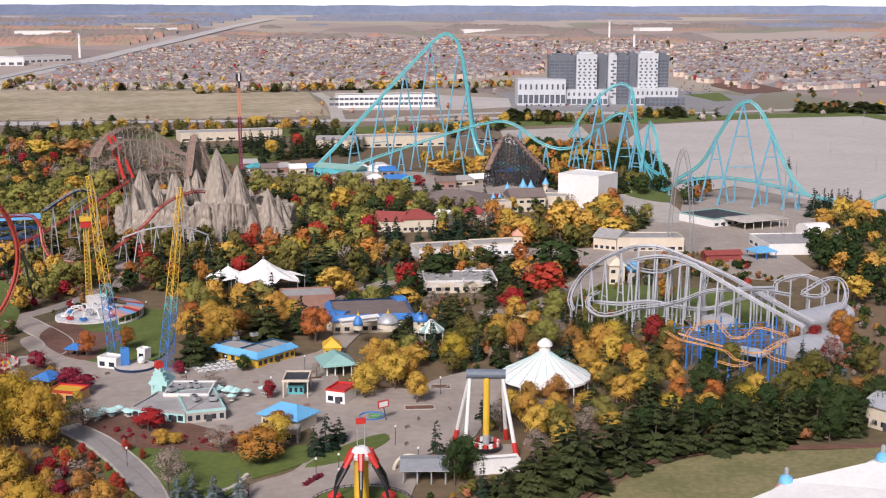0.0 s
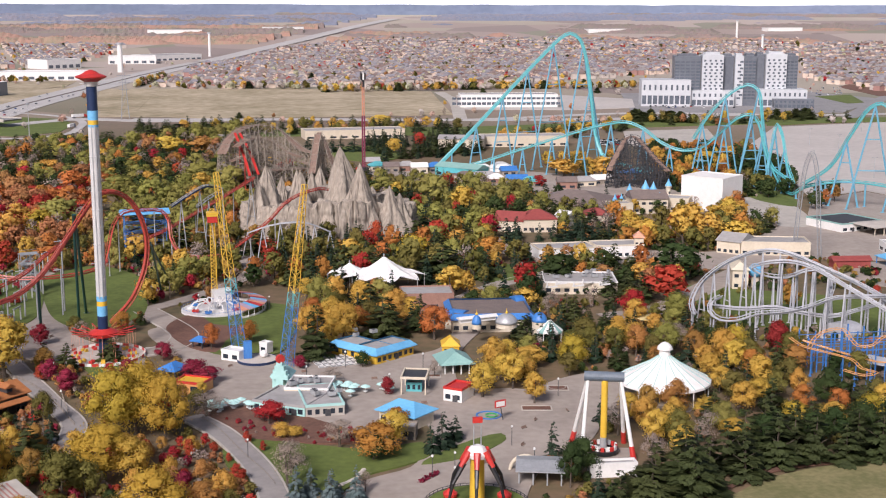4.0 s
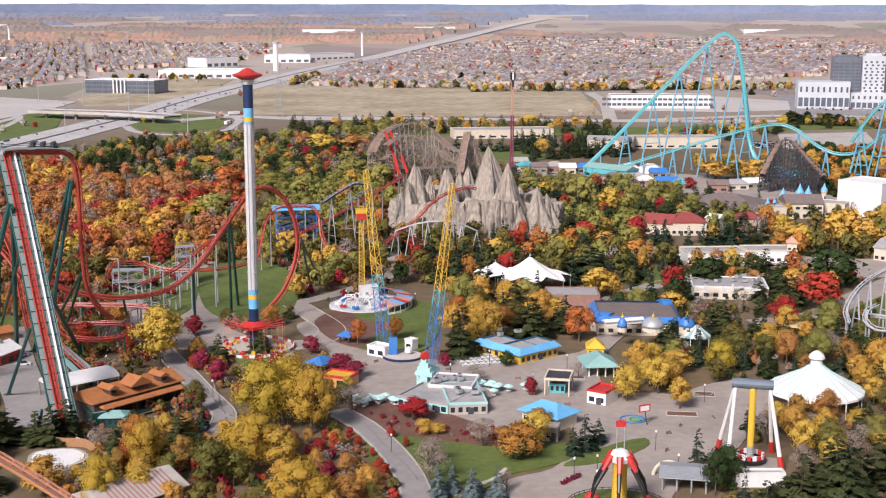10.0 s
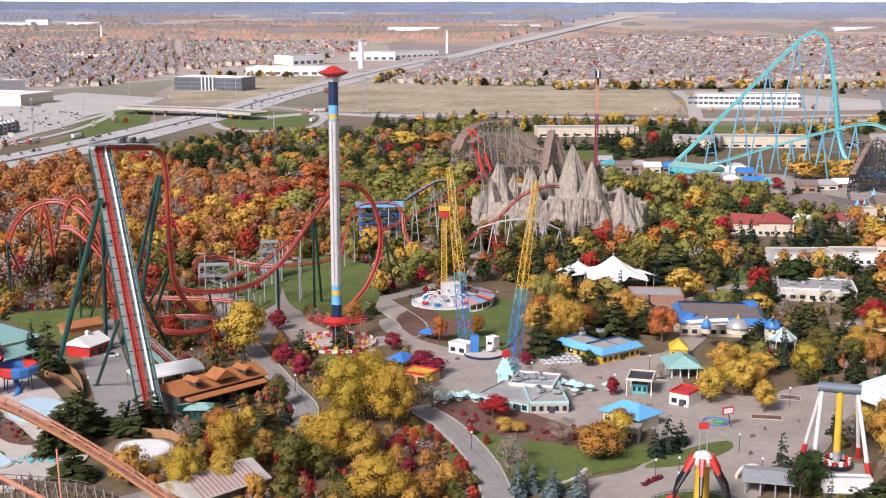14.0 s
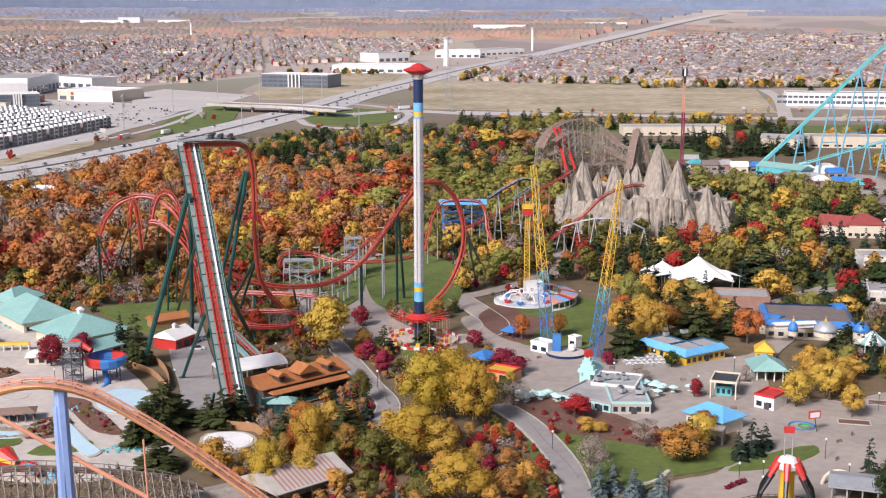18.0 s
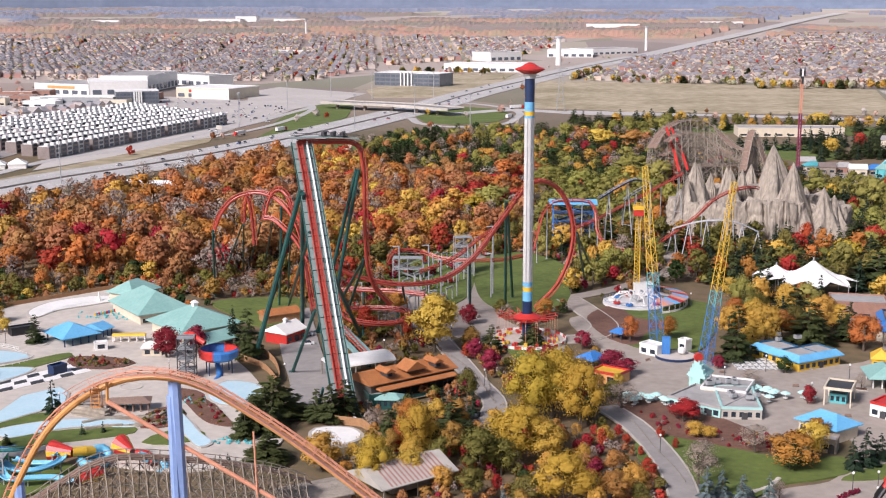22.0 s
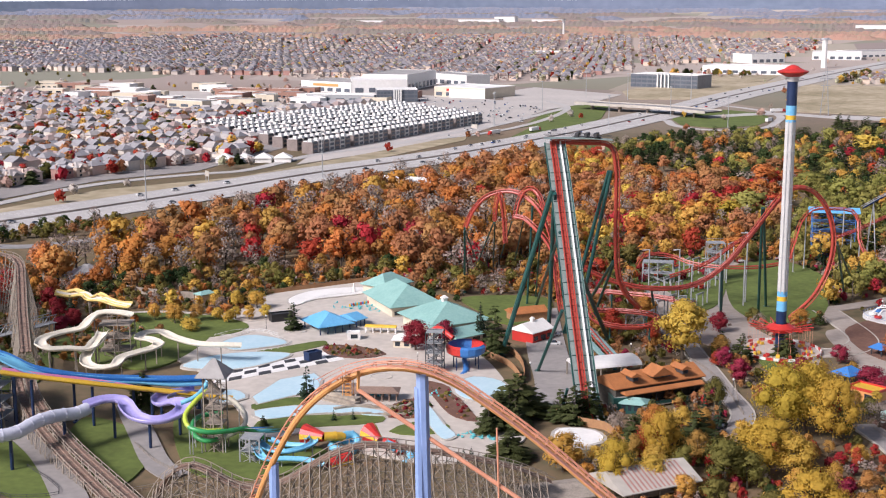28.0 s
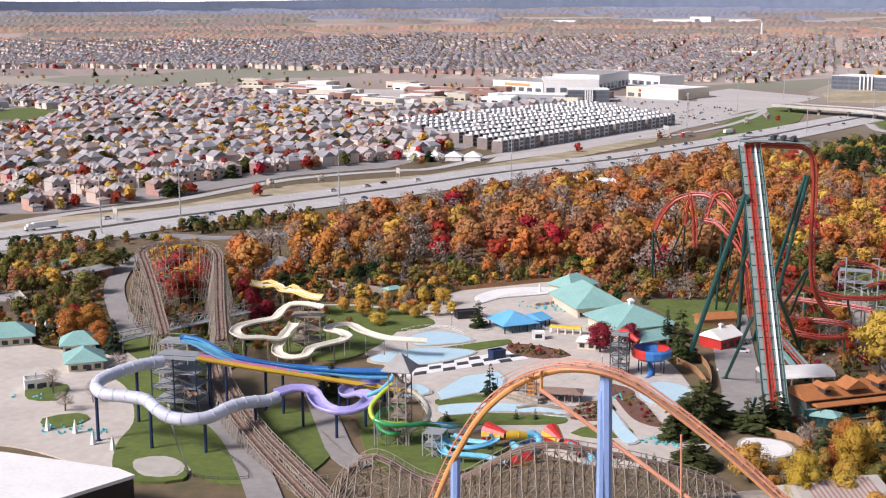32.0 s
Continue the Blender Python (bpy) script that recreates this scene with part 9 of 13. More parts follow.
timber(dk, [(270.2, 753, 11.7), (280.2, 762.1, 24), (286.6, 766.1, 30.6), (290.7, 764.6, 31.3), (292.9, 757.3, 27.6), (297.6, 742.6, 18.4), (300.4, 730.7, 13.3)], 4, 3.2, 3, 2.6, m=M["dark"], thick=2.2)

# amphitheatre canvas
ac = thing("amphitheatre_roof", "vast white canvas roof with pink and blue capped peaks", "tent", *(171.9, 234.4))
p1, p2 = [(148, 223.4, 13.3), (167.7, 217.9, 18)]
ring = [(139, 222.1, 11.1), (150.2, 226.7, 9.2), (166.3, 231.5, 8.5), (174.8, 231.4, 12.2), (185.1, 225.9, 17.6), (190.9, 211.6, 19.2), (165.1, 181, 14.9), (142.3, 183.2, 12.6), (132.1, 200.4, 11.2), (134, 218.1, 10.3)]
b = B()
cc = (Vector(p1) + Vector(p2)) / 2
for k in range(len(ring)):
    q0, q1 = Vector(ring[k]), Vector(ring[(k + 1) % len(ring)])
    pk = Vector(p1) if (q0 - Vector(p1)).length < (q0 - Vector(p2)).length else Vector(p2)
    pk1 = Vector(p1) if (q1 - Vector(p1)).length < (q1 - Vector(p2)).length else Vector(p2)
    m0, m1 = q0.lerp(pk, 0.6), q1.lerp(pk1, 0.6)
    m0.z, m1.z = q0.z + (pk.z - q0.z) * 0.42, q1.z + (pk1.z - q1.z) * 0.42
    b.face([q0, q1, m1, m0]).face([m0, m1, pk1])
    if pk is not pk1 or (pk - pk1).length > 0.1:
        b.face([m0, pk1, pk])
    else:
        b.face([m0, pk1, pk + Vector((0.01, 0, 0))])
part("canvas", b, M["canvas"], ac)
for p in (p1, p2):
    pq = part("peak_cap", B().lathe(p[0], p[1], [(2.6, p[2] - 2.6), (1.9, p[2] - 1.2), (1.4, p[2] - 0.2)], 14, 0.05), mat("pink_canvas", (0.62, 0.38, 0.36), (0.52, 0.31, 0.29), 0.7), ac)
    part("peak_collar", B().lathe(p[0], p[1], [(1.6, p[2] - 0.2), (1.3, p[2] + 0.9), (0.6, p[2] + 1.5)], 14), M["sky_blue"], ac)
    part("mast_top", B().lathe(p[0], p[1], [(0.5, p[2] + 1.4), (0.5, p[2] + 2.8), (0.2, p[2] + 3.2)], 8), M["grey"], ac)
    part("mast", B().cyl((p[0], p[1], 0), (p[0], p[1], p[2]), 0.4, n=8), M["steel"], ac)

# ---- hospital ----
WIN_MESH = B().box(0, 0, 0, 1, 1, 1).mesh("window_pane", mat("tinted_glazing", (0.13, 0.15, 0.18), (0.09, 0.105, 0.13), 0.15, scale=0.1))


def pane(parent, x, y, z, sx, sy, sz):
    ob = part("window", WIN_MESH, None, parent, local=True)
    ob.matrix_basis = Matrix.Translation((x, y, z)) @ Matrix.Diagonal((sx, sy, sz, 1))


hs = thing("hospital", "large hospital of white panelled and dark grey glass towers", "hospital", *(628.4, 1368.3), 0, -16.5)
HL = 191.7
pale = mat("white_cladding", (0.56, 0.575, 0.60), (0.48, 0.495, 0.52), 0.5, scale=0.05)
slate = mat("slate_cladding", (0.15, 0.165, 0.19), (0.11, 0.12, 0.145), 0.4, scale=0.05)


def hx(px):
    return (px - 1061) / 298 * HL


for x0, x1, h, d, off, m, cols, rows_ in ((972, 1018, 56, 30, 8, slate, 5, 12), (1019, 1056, 58, 34, 0, pale, 4, 13), (1057, 1076, 56, 26, 10, slate, 1, 1), (1077, 1092, 57, 30, 3, pale, 1, 12), (1093, 1114, 57, 30, 4, slate, 3, 12), (1115, 1129, 58, 26, 8, slate, 0, 0), (1130, 1166, 59, 34, 0, pale, 4, 13), (1167, 1187, 57, 30, 6, slate, 3, 12)):
    w = hx(x1) - hx(x0)
    cx = (hx(x0) + hx(x1)) / 2
    tw_ = part("tower", B().box(cx, off + d / 2, 0, w, d, h).box(cx, off + d / 2, h, w * 0.7, d * 0.6, 2.5), m, hs, local=True)
    for r_ in range(rows_):
        for c in range(cols):
            sh = 0.25 if m is pale and r_ % 2 else 0.0
            pane(hs, cx - w / 2 + w * (c + 0.5 + sh) / cols, off - 0.05, 8 + (h - 12) * r_ / max(1, rows_), w / cols * (0.4 if m is pale else 0.8), 0.4, 2.0)
for x0, x1, h, d, off, m, n in ((912, 998, 30, 40, -14, pale, 9), (1000, 1075, 18, 30, -8, pale, 8), (1115, 1200, 20, 34, -12, pale, 10), (1140, 1208, 10, 20, -26, slate, 9)):
    w, cx = hx(x1) - hx(x0), (hx(x0) + hx(x1)) / 2
    part("podium", B().box(cx, off + d / 2, 0, w, d, h), m, hs, local=True)
    for k in range(n):
        pane(hs, cx - w / 2 + w * (k + 0.5) / n, off - 0.05, h * 0.1, w / n * 0.75, 0.5, h * 0.32)
        pane(hs, cx - w / 2 + w * (k + 0.5) / n, off - 0.05, h * 0.62, w / n * 0.35, 0.5, h * 0.2)
dp = building("transit_depot", "long low white depot with ribbon windows", (326.6, 1405.1), (435.7, 1389.9), 30, 14, M["white"], M["grey_roof"], "flat", windows=0)
for k in range(22):
    pane(dp, -62 + k * 5.6, -15.05, 3, 4.6, 0.4, 3)
    pane(dp, -62 + k * 5.6, -15.05, 9, 4.6, 0.4, 2.4)

# ---- shops beside the highway ----
BIG = [((-684.4, 1511.5), (-602.6, 1479.8), 70, 13, "white"), ((-601.4, 1480.3), (-539, 1507.7), 80, 16, "white"), ((-552.7, 1546), (-554.1, 1666.2), 60, 20, "white"), ((-490.2, 1466.6), (-419, 1439.9), 60, 12, "cream"), ((-419, 1439.9), (-400.7, 1506.1), 50, 10, "white"), ((-608.3, 1356.1), (-524.8, 1356.3), 20, 8, "grey"), ((-718.5, 1234.9), (-669.2, 1222.9), 24, 8, "cream"), ((-243, 2053.2), (-111.8, 2037.9), 60, 12, "white"), ((-196.2, 2396.6), (-141.2, 2442.2), 60, 16, "white"), ((-98.8, 2589), (-8.4, 2589.5), 70, 14, "white"), ((-8.7, 2681.1), (84.7, 2754.9), 80, 12, "white"), ((139.2, 3061.7), (214.6, 3074.2), 90, 12, "white"), ((-918.3, 3501.2), (-859.8, 3511.7), 110, 16, "white"), ((-840.2, 3539.1), (-807.4, 3544.5), 60, 20, "white"), ((-583.9, 1708.9), (-507.1, 1654.2), 40, 14, "white"), ((-678.4, 2632.1), (-596.9, 2639.1), 50, 8, "cream")]
for k, (a, c, d, h, m) in enumerate(BIG):
    bd = building("retail_store", "big flat-roofed retail store with pale walls", a, c, d, h, M[m], M["canvas"] if k % 2 else M["grey_roof"], "flat", windows=0, skirt=M["white"], group="retail stores")
    L = math.hypot(c[0] - a[0], c[1] - a[1])
    n = max(3, int(L / 14))
    for i in range(n):
        pane(bd, (i + 0.5) / n * L - L / 2, -d / 2 - 0.05 if bd.matrix_basis.to_3x3() @ Vector((0, -1, 0)) @ Vector((*a, 0)) < 0 else d / 2 + 0.05, 1.5, L / n * 0.6, 0.5, h * 0.35)
    if k in (0, 3):
        part("sign_band", B().box(0, -d / 2 - 0.2, h * 0.6, L * 0.5, 0.4, h * 0.25), M["orange"] if k == 0 else M["red"], bd, local=True)
for a, c, d, h in (((-296.1, 1711.1), (-204.2, 1678.2), 40, 17), ((-522, 1357.6), (-479.7, 1376.3), 34, 14)):
    ofc = building("office_building", "modern office with dark blue glass and white piers", a, c, d, h, slate, M["canvas"], "flat", skirt=M["white"], group="offices")
    L = math.hypot(c[0] - a[0], c[1] - a[1])
    for f in range(3):
        for i in range(12):
            pane(ofc, (i + 0.5) / 12 * L - L / 2, -d / 2 - 0.05, 1 + f * h / 3.2, L / 12 * 0.85, 0.5, h / 3.2 * 0.6)
    for i in range(4):
        part("pier", B().box(-L * 0.08 + i * L * 0.055, -d / 2 - 1.5, 0, 1.6, 2.0, h + 1), M["white"], ofc, local=True)
sr = random.Random(21)
for i in range(46):
    px, py = sr.uniform(430, 880), sr.uniform(0, 1)
    x, y = [(a + (b_ - a) * (px - 430) / 450) for a, b_ in zip((-981.6, 1381.8), (-568.7, 1267.8))]
    x, y = x + sr.uniform(-130, 130), y + sr.uniform(-90, 160)
    w = sr.uniform(18, 46)
    building("small_shop", "low flat-roofed shop unit with pale parapet", (x, y), (x + w, y + sr.uniform(-4, 4)), sr.uniform(14, 26), sr.uniform(5, 8), (M["cream"], M["white"], M["brick"])[i % 3], (M["canvas"], M["grey_roof"])[i % 2], "flat", windows=3, wz=1, wh=2, group="shop units", clear=True)

# ---- terraces of townhouses ----
dark_brick = mat("dark_townhouse_brick", (0.27, 0.225, 0.21), (0.19, 0.155, 0.145), 0.8, scale=0.2)
pale_panel = mat("pale_townhouse_panel", (0.62, 0.60, 0.57), (0.5, 0.48, 0.46), 0.7, scale=0.2)


def terrace(A, C, units, h=8.6, d=10, near_row=True):
    wb_ = B()
    L = math.hypot(C[0] - A[0], C[1] - A[1])
    rot = math.degrees(math.atan2(C[1] - A[1], C[0] - A[0]))
    ob = thing("townhouse_row", "terrace of dark brick and pale panel townhouses", "townhouses", *A, 0, rot, group="townhouse rows")
    TAKEN.append(("area", np.array([(A[0] + u, A[1] + w) for u, w in ((-3, -8), (C[0] - A[0] + 3, C[1] - A[1] - 8), (C[0] - A[0] + 3, C[1] - A[1] + 14), (-3, 14))]), 1))
    w = L / units
    rows_b = [B(), B(), B()]
    for i in range(units):
        x = (i + 0.5) * w
        unit = B().box(x, d / 2, 0, w * 0.98, d, h + (i % 2) * 0.5)
        top = B().box(x, d / 2, h + (i % 2) * 0.5, w * 0.8, d * 0.8, 0.5).box(x - w * 0.2, d * 0.3, h, w * 0.4, 3, 2.6)
        if near_row:
            part("unit", unit, dark_brick if i % 2 == 0 else pale_panel, ob, local=True)
            part("roof_terrace", top, M["white"], ob, local=True)
        for q, src in ((i % 2, unit), (2, top)) if not near_row else ():
            n = len(rows_b[q].v)
            rows_b[q].v += src.v
            rows_b[q].f += [tuple(v + n for v in f) for f in src.f]
        for f in range(3):
            if near_row:
                pane(ob, x, -0.05, 1.0 + f * 3.2, w * 0.6, 0.4, 1.9)
            else:
                wb_.box(x, -0.05, 1.0 + f * 3.2, w * 0.6, 0.4, 1.9)
    if not near_row:
        for q, m, word in ((0, dark_brick, "brick_unit"), (1, pale_panel, "pale_unit"), (2, M["white"], "roof_terrace")):
            tagged(part(word, rows_b[q], m, ob, local=True), kind="stuff")
        tagged(part("glazing", wb_, M["window"], ob, local=True), kind="stuff")


r0a, r0b = Vector((*(-390.2, 876.5), 0)), Vector((*(-336.8, 1152.7), 0))
r5a, r5b = Vector((*(-544.4, 994.4), 0)), Vector((*(-459.4, 1268.7), 0))
for k in range(9):
    f = k / 8
    a, c = r0a.lerp(r5a, f), r0b.lerp(r5b, f)
    for j in range(5):
        p, q = a.lerp(c, j / 5 + 0.008), a.lerp(c, (j + 1) / 5 - 0.008)
        terrace((p.x, p.y), (q.x, q.y), 7, near_row=k == 0)
for x in (715, 745, 775, 805):
    building("sales_marquee", "white peaked marquee beside the townhouses", (-432.7, 806.8) if x == 715 else ((-432.7, 806.8)[0] + (x - 715) * 0.42, (-432.7, 806.8)[1] + (x - 715) * 0.18), ((-432.7, 806.8)[0] + (x - 715) * 0.42 + 11, (-432.7, 806.8)[1] + (x - 715) * 0.18 + 4), 12, 3, M["canvas"], M["canvas"], "hip", rh=3.5, group="white marquees")

# ---- overpass ----
ov = thing("overpass", "pale concrete road overpass across the highway", "bridge")
oa = curve([(-282.1, 1343.3, 7), (-258.6, 1328.6, 7), (-218.2, 1314.3, 7), (-180.5, 1293.3, 7), (-157, 1272.8, 7), (-137, 1259.5, 7)], 10)
part("deck", B().sweep(oa, [(-13, -1.2), (13, -1.2), (13, 0), (-13, 0)]), M["asphalt"], ov)
for s in (-13, 13):
    part("parapet", B().sweep(oa, [(s - 0.3, -1.6), (s + 0.3, -1.6), (s + 0.3, 1.1), (s - 0.3, 1.1)]), M["gravel"], ov)
for i in range(1, len(oa) - 1, 3):
    part("pier", B().box(oa[i].x, oa[i].y, 0, 2, 18, 6, 5), M["concrete"], ov)

# ---- cars and lorries ----
paints = [mat("car_paint_" + n, c, None, 0.25, scale=0.5) for n, c in (("white", (0.75, 0.75, 0.75)), ("black", (0.02, 0.02, 0.025)), ("silver", (0.42, 0.43, 0.45)), ("red", (0.45, 0.03, 0.03)), ("blue", (0.04, 0.09, 0.28)))]


def car(i):
    ob = thing("car", ("white", "black", "silver", "red", "blue")[i] + " car on the road", "car", group="cars on the road")
    b = B().box(0, 0, 0.35, 4.5, 1.8, 0.6)
    part("body", b, paints[i], ob, local=True)
    cab = B()
    cab.v = [(-1.6, -0.8, 0.95), (1.3, -0.8, 0.95), (1.3, 0.8, 0.95), (-1.6, 0.8, 0.95), (-1.1, -0.65, 1.5), (0.6, -0.65, 1.5), (0.6, 0.65, 1.5), (-1.1, 0.65, 1.5)]
    cab.f = [(4, 5, 6, 7), (0, 1, 5, 4), (1, 2, 6, 5), (2, 3, 7, 6), (3, 0, 4, 7)]
    part("cabin", cab, M["window"], ob, local=True)
    for x in (-1.4, 1.4):
        part("axle", B().cyl((x, -0.97, 0.33), (x, -0.7, 0.33), 0.33, n=10).cyl((x, 0.7, 0.33), (x, 0.97, 0.33), 0.33, n=10).cyl((x, -0.7, 0.33), (x, 0.7, 0.33), 0.07, n=5), M["black"], ob, local=True)
    return ob


cars, used = [car(i) for i in range(5)], set()
cr = random.Random(9)


def put_car(i, m):
    if i not in used:
        used.add(i)
        cars[i].matrix_basis = m
    else:
        copy_thing(cars[i], m)


spots = [(hl[k], hl[k + 1]) for k in range(2, len(hl) - 1)]
for k in range(80):
    p, q = spots[int(len(spots) * 0.62 * cr.random() ** 1.1)]
    d = (q - p).normalized()
    s = Vector((d.y, -d.x, 0))
    lane = cr.choice((-20, -16.5, -12.7, -7, 7, 12.7, 16.5, 20))
    o = p.lerp(q, cr.random()) + s * lane
    put_car(cr.choices(range(5), (4, 3, 4, 1, 1))[0], pose(o.x, o.y, 0.72, 0, 0, math.degrees(math.atan2(d.y, d.x)) + (180 if lane < 0 else 0)))
for (x, y), a, c in (((-93.1, 402.1), 15, 0), ((-95.9, 413.3), 10, 0), ((175.1, 637.3), 40, 2), ((-30.9, 333.4), 80, 1)):
    put_car(c, pose(x, y, 0.2, 0, 0, a))
for k in range(18):
    x, y = [a + (c - a) * cr.random() for a, c in zip((-378, 1152.5), (-316.4, 1266.5))]
    put_car(cr.choices(range(5), (4, 3, 4, 1, 1))[0], pose(x + cr.uniform(-30, 30), y + cr.uniform(-40, 40), 0.45, 0, 0, cr.choice((20, 110))))


def lorry(x, y, a, m, label):
    ob = thing("lorry", label, "truck", x, y, 0.6, a)
    part("trailer", B().box(-1.5, 0, 1.1, 13, 2.5, 2.8), M["white"], ob, local=True)
    cb = part("cab", B().box(6.6, 0, 0.8, 2.4, 2.4, 2.6).box(8.3, 0, 0.8, 1.4, 2.2, 1.4), m, ob, local=True)
    for wx in (-6.5, -5.2, 4.6, 8.2):
        for wy in (-1.1, 1.1):
            part("wheel", B().cyl((wx, wy - 0.2, 0.5), (wx, wy + 0.2, 0.5), 0.5, n=10), M["black"], ob, local=True)


hd = 69.6
lorry(*(-463.7, 476.9), hd + 180, M["white"], "white articulated lorry on the highway")
lorry(*(-297.1, 1049.5), 74.5 + 180, M["red"], "white lorry with a red cab")
lorry(*(-270.9, 1087.1), 74.5, M["red"], "red cabbed lorry on the highway")
lorry(*(-82.7, 1233.4), 76, M["navy"], "white lorry with a dark cab on the ramp")
lorry(*(-82.3, 1344), 35.5, M["red"], "red cabbed lorry beside the interchange")

# ---- masts, poles, signs ----
mast0 = None
for x, y in [(-321.4, 1137.3), (-318.3, 1307.6), (-310.4, 1491.5), (-258.3, 1474.6), (-212.9, 1123.1), (-177.9, 1257), (-189.5, 1501.2), (-111.2, 1139.1), (-429, 481.1), (-417.6, 528.6), (-383.3, 631.2), (-328.8, 755.9), (-317.5, 1120.4)]:
    if mast0 is None:
        mast0 = thing("light_mast", "tall steel highway light mast", "lamp post", x, y, group="highway light masts")
        part("mast", B().cyl((0, 0, 0), (0, 0, 30), 0.45, 0.2, n=8), M["steel"], mast0, local=True)
        part("lamp_ring", B().lathe(0, 0, [(0.3, 29.2), (1.4, 29.6), (1.4, 30.2), (0.3, 30.6)], 10), M["steel"], mast0, local=True)
    else:
        copy_thing(mast0, pose(x, y, 0))
for (x, y), h, w in (((-66.9, 2271.2), 47, 5), ((103.9, 2820.7), 53.1, 3), ((-704, 3102.2), 60.5, 3), ((1389.6, 2974.4), 76.4, 3), ((1323.7, 2698.4), 47.8, 3)):
    tw_ = thing("water_tower", "tall pale slender tower on the plain", "tower", x, y, group="pale towers")
    part("shaft", B().cyl((0, 0, 0), (0, 0, h), w, w * 0.8, n=10), M["white"], tw_, local=True)
    part("top_ring", B().cyl((0, 0, h), (0, 0, h + 3), w * 1.2, n=10), M["galv"], tw_, local=True)
py = thing("power_pylon", "dark steel lattice power pylon by the interchange", "pylon", *(-36, 1316.7))
ph = 47.1
for sx in (-1, 1):
    for sy in (-1, 1):
        part("leg", B().cyl((sx * 4, sy * 4, 0), (sx * 0.7, sy * 0.7, ph), 0.35, 0.2, n=5), M["grey"], py, local=True)
for k in range(3):
    part("crossarm", B().cyl((-7 + k, 0, ph - 3 - k * 7), (7 - k, 0, ph - 3 - k * 7), 0.3, n=5), M["grey"], py, local=True)
    part("brace", B().cyl((-3.2 + k, -3.2 + k, ph * 0.2 * (k + 0.5)), (3.0 - k, -3.0 + k, ph * 0.2 * (k + 1.5)), 0.2, n=4), M["grey"], py, local=True)
for x, y, w in [(-448.4, 514, 9), (-391.3, 717.8, 5), (-527.4, 872.5, 5), (-319.4, 1065.3, 8)]:
    sg = thing("road_sign", "large pale back of a highway sign on posts", "sign", x, y)
    part("board", B().box(0, 0, 4, w, 0.3, 3.4, -35), M["gravel"], sg, local=True)
    for s in (-0.35, 0.35):
        part("post", B().cyl((s * w * 0.8, -s * w * 0.55, 0), (s * w * 0.8, -s * w * 0.55, 4.2), 0.2, n=6), M["steel"], sg, local=True)
lamp0 = None
for x, y in [(53.2, 386.8), (76.6, 379.5), (85.1, 305.7), (86, 288.1), (60.4, 288.1), (66.3, 289.4), (109.7, 344.4), (115.5, 444.9), (64, 279.3), (62.4, 359.2), (58.9, 481.7), (39.4, 372.4), (10.6, 477.7), (36.3, 469.7), (-65.6, 391.7), (-46.3, 412.3), (-35.2, 392), (-30.9, 361.9), (-90.7, 361.3), (17.7, 309.4), (-270.2, 271.6), (-187.3, 294), (-145.8, 325.9), (-192.3, 390.8), (-126.3, 360.9)]:
    if lamp0 is None:
        lamp0 = thing("street_lamp", "slim dark park lamp post with a globe", "lamp post", x, y, group="park lamps")
        part("post", B().cyl((0, 0, 0), (0, 0, 5.2), 0.09, n=6), M["dark"], lamp0, local=True)
        part("globe", B().lathe(0, 0, [(0.1, 5.1), (0.3, 5.3), (0.3, 5.6), (0.08, 5.8)], 8), M["white"], lamp0, local=True)
    else:
        copy_thing(lamp0, pose(x, y, 0))
ch0 = None
cr = random.Random(15)
for (x0, y0), n, sp in (((-232.7, 250.2), 16, 7), ((-239.2, 244.5), 8, 5), ((-264.9, 265), 8, 6), ((-114, 338.3), 10, 5), ((-175, 431.9), 22, 10), ((-91.6, 306.5), 14, 5), ((-131.1, 333), 8, 4)):
    for i in range(n):
        m = pose(x0 + cr.uniform(-sp, sp), y0 + cr.uniform(-sp * 0.5, sp * 0.5), 0.14, 0, 0, cr.uniform(0, 360))
        if ch0 is None:
            ch0 = thing("sun_lounger", "teal and white plastic sun lounger on the deck", "lounger", group="sun loungers")
            ch0.matrix_basis = m
            part("bed", B().box(0, 0, 0.3, 1.3, 0.65, 0.08), M["teal"], ch0, local=True)
            part("backrest", B().cyl((0.65, 0, 0.35), (1.1, 0, 0.85), 0.33, n=4), M["teal"], ch0, local=True)
            part("leg_frame", B().box(-0.5, 0, 0, 0.08, 0.6, 0.3).box(0.5, 0, 0, 0.08, 0.6, 0.3), M["white"], ch0, local=True)
        else:
            copy_thing(ch0, m)
um0 = None
for x, y in [(-239.9, 244.1), (-231.7, 245.6), (-221.4, 240.8), (-214, 239.8), (-318.1, 321.4), (-316.2, 324), (-310.6, 325), (-184.9, 453.3), (-179.6, 458)]:
    if um0 is None:
        um0 = thing("closed_parasol", "closed white parasol standing on the deck", "parasol", x, y, group="closed parasols")
        part("cloth", B().lathe(0, 0, [(0.75, 0.5), (0.6, 1.2), (0.3, 3.2), (0.05, 4.2)], 8, 0.12), M["canvas"], um0, local=True)
        part("pole", B().cyl((0, 0, 0), (0, 0, 4.3), 0.06, n=5), M["steel"], um0, local=True)
    else:
        copy_thing(um0, pose(x, y, 0.1))

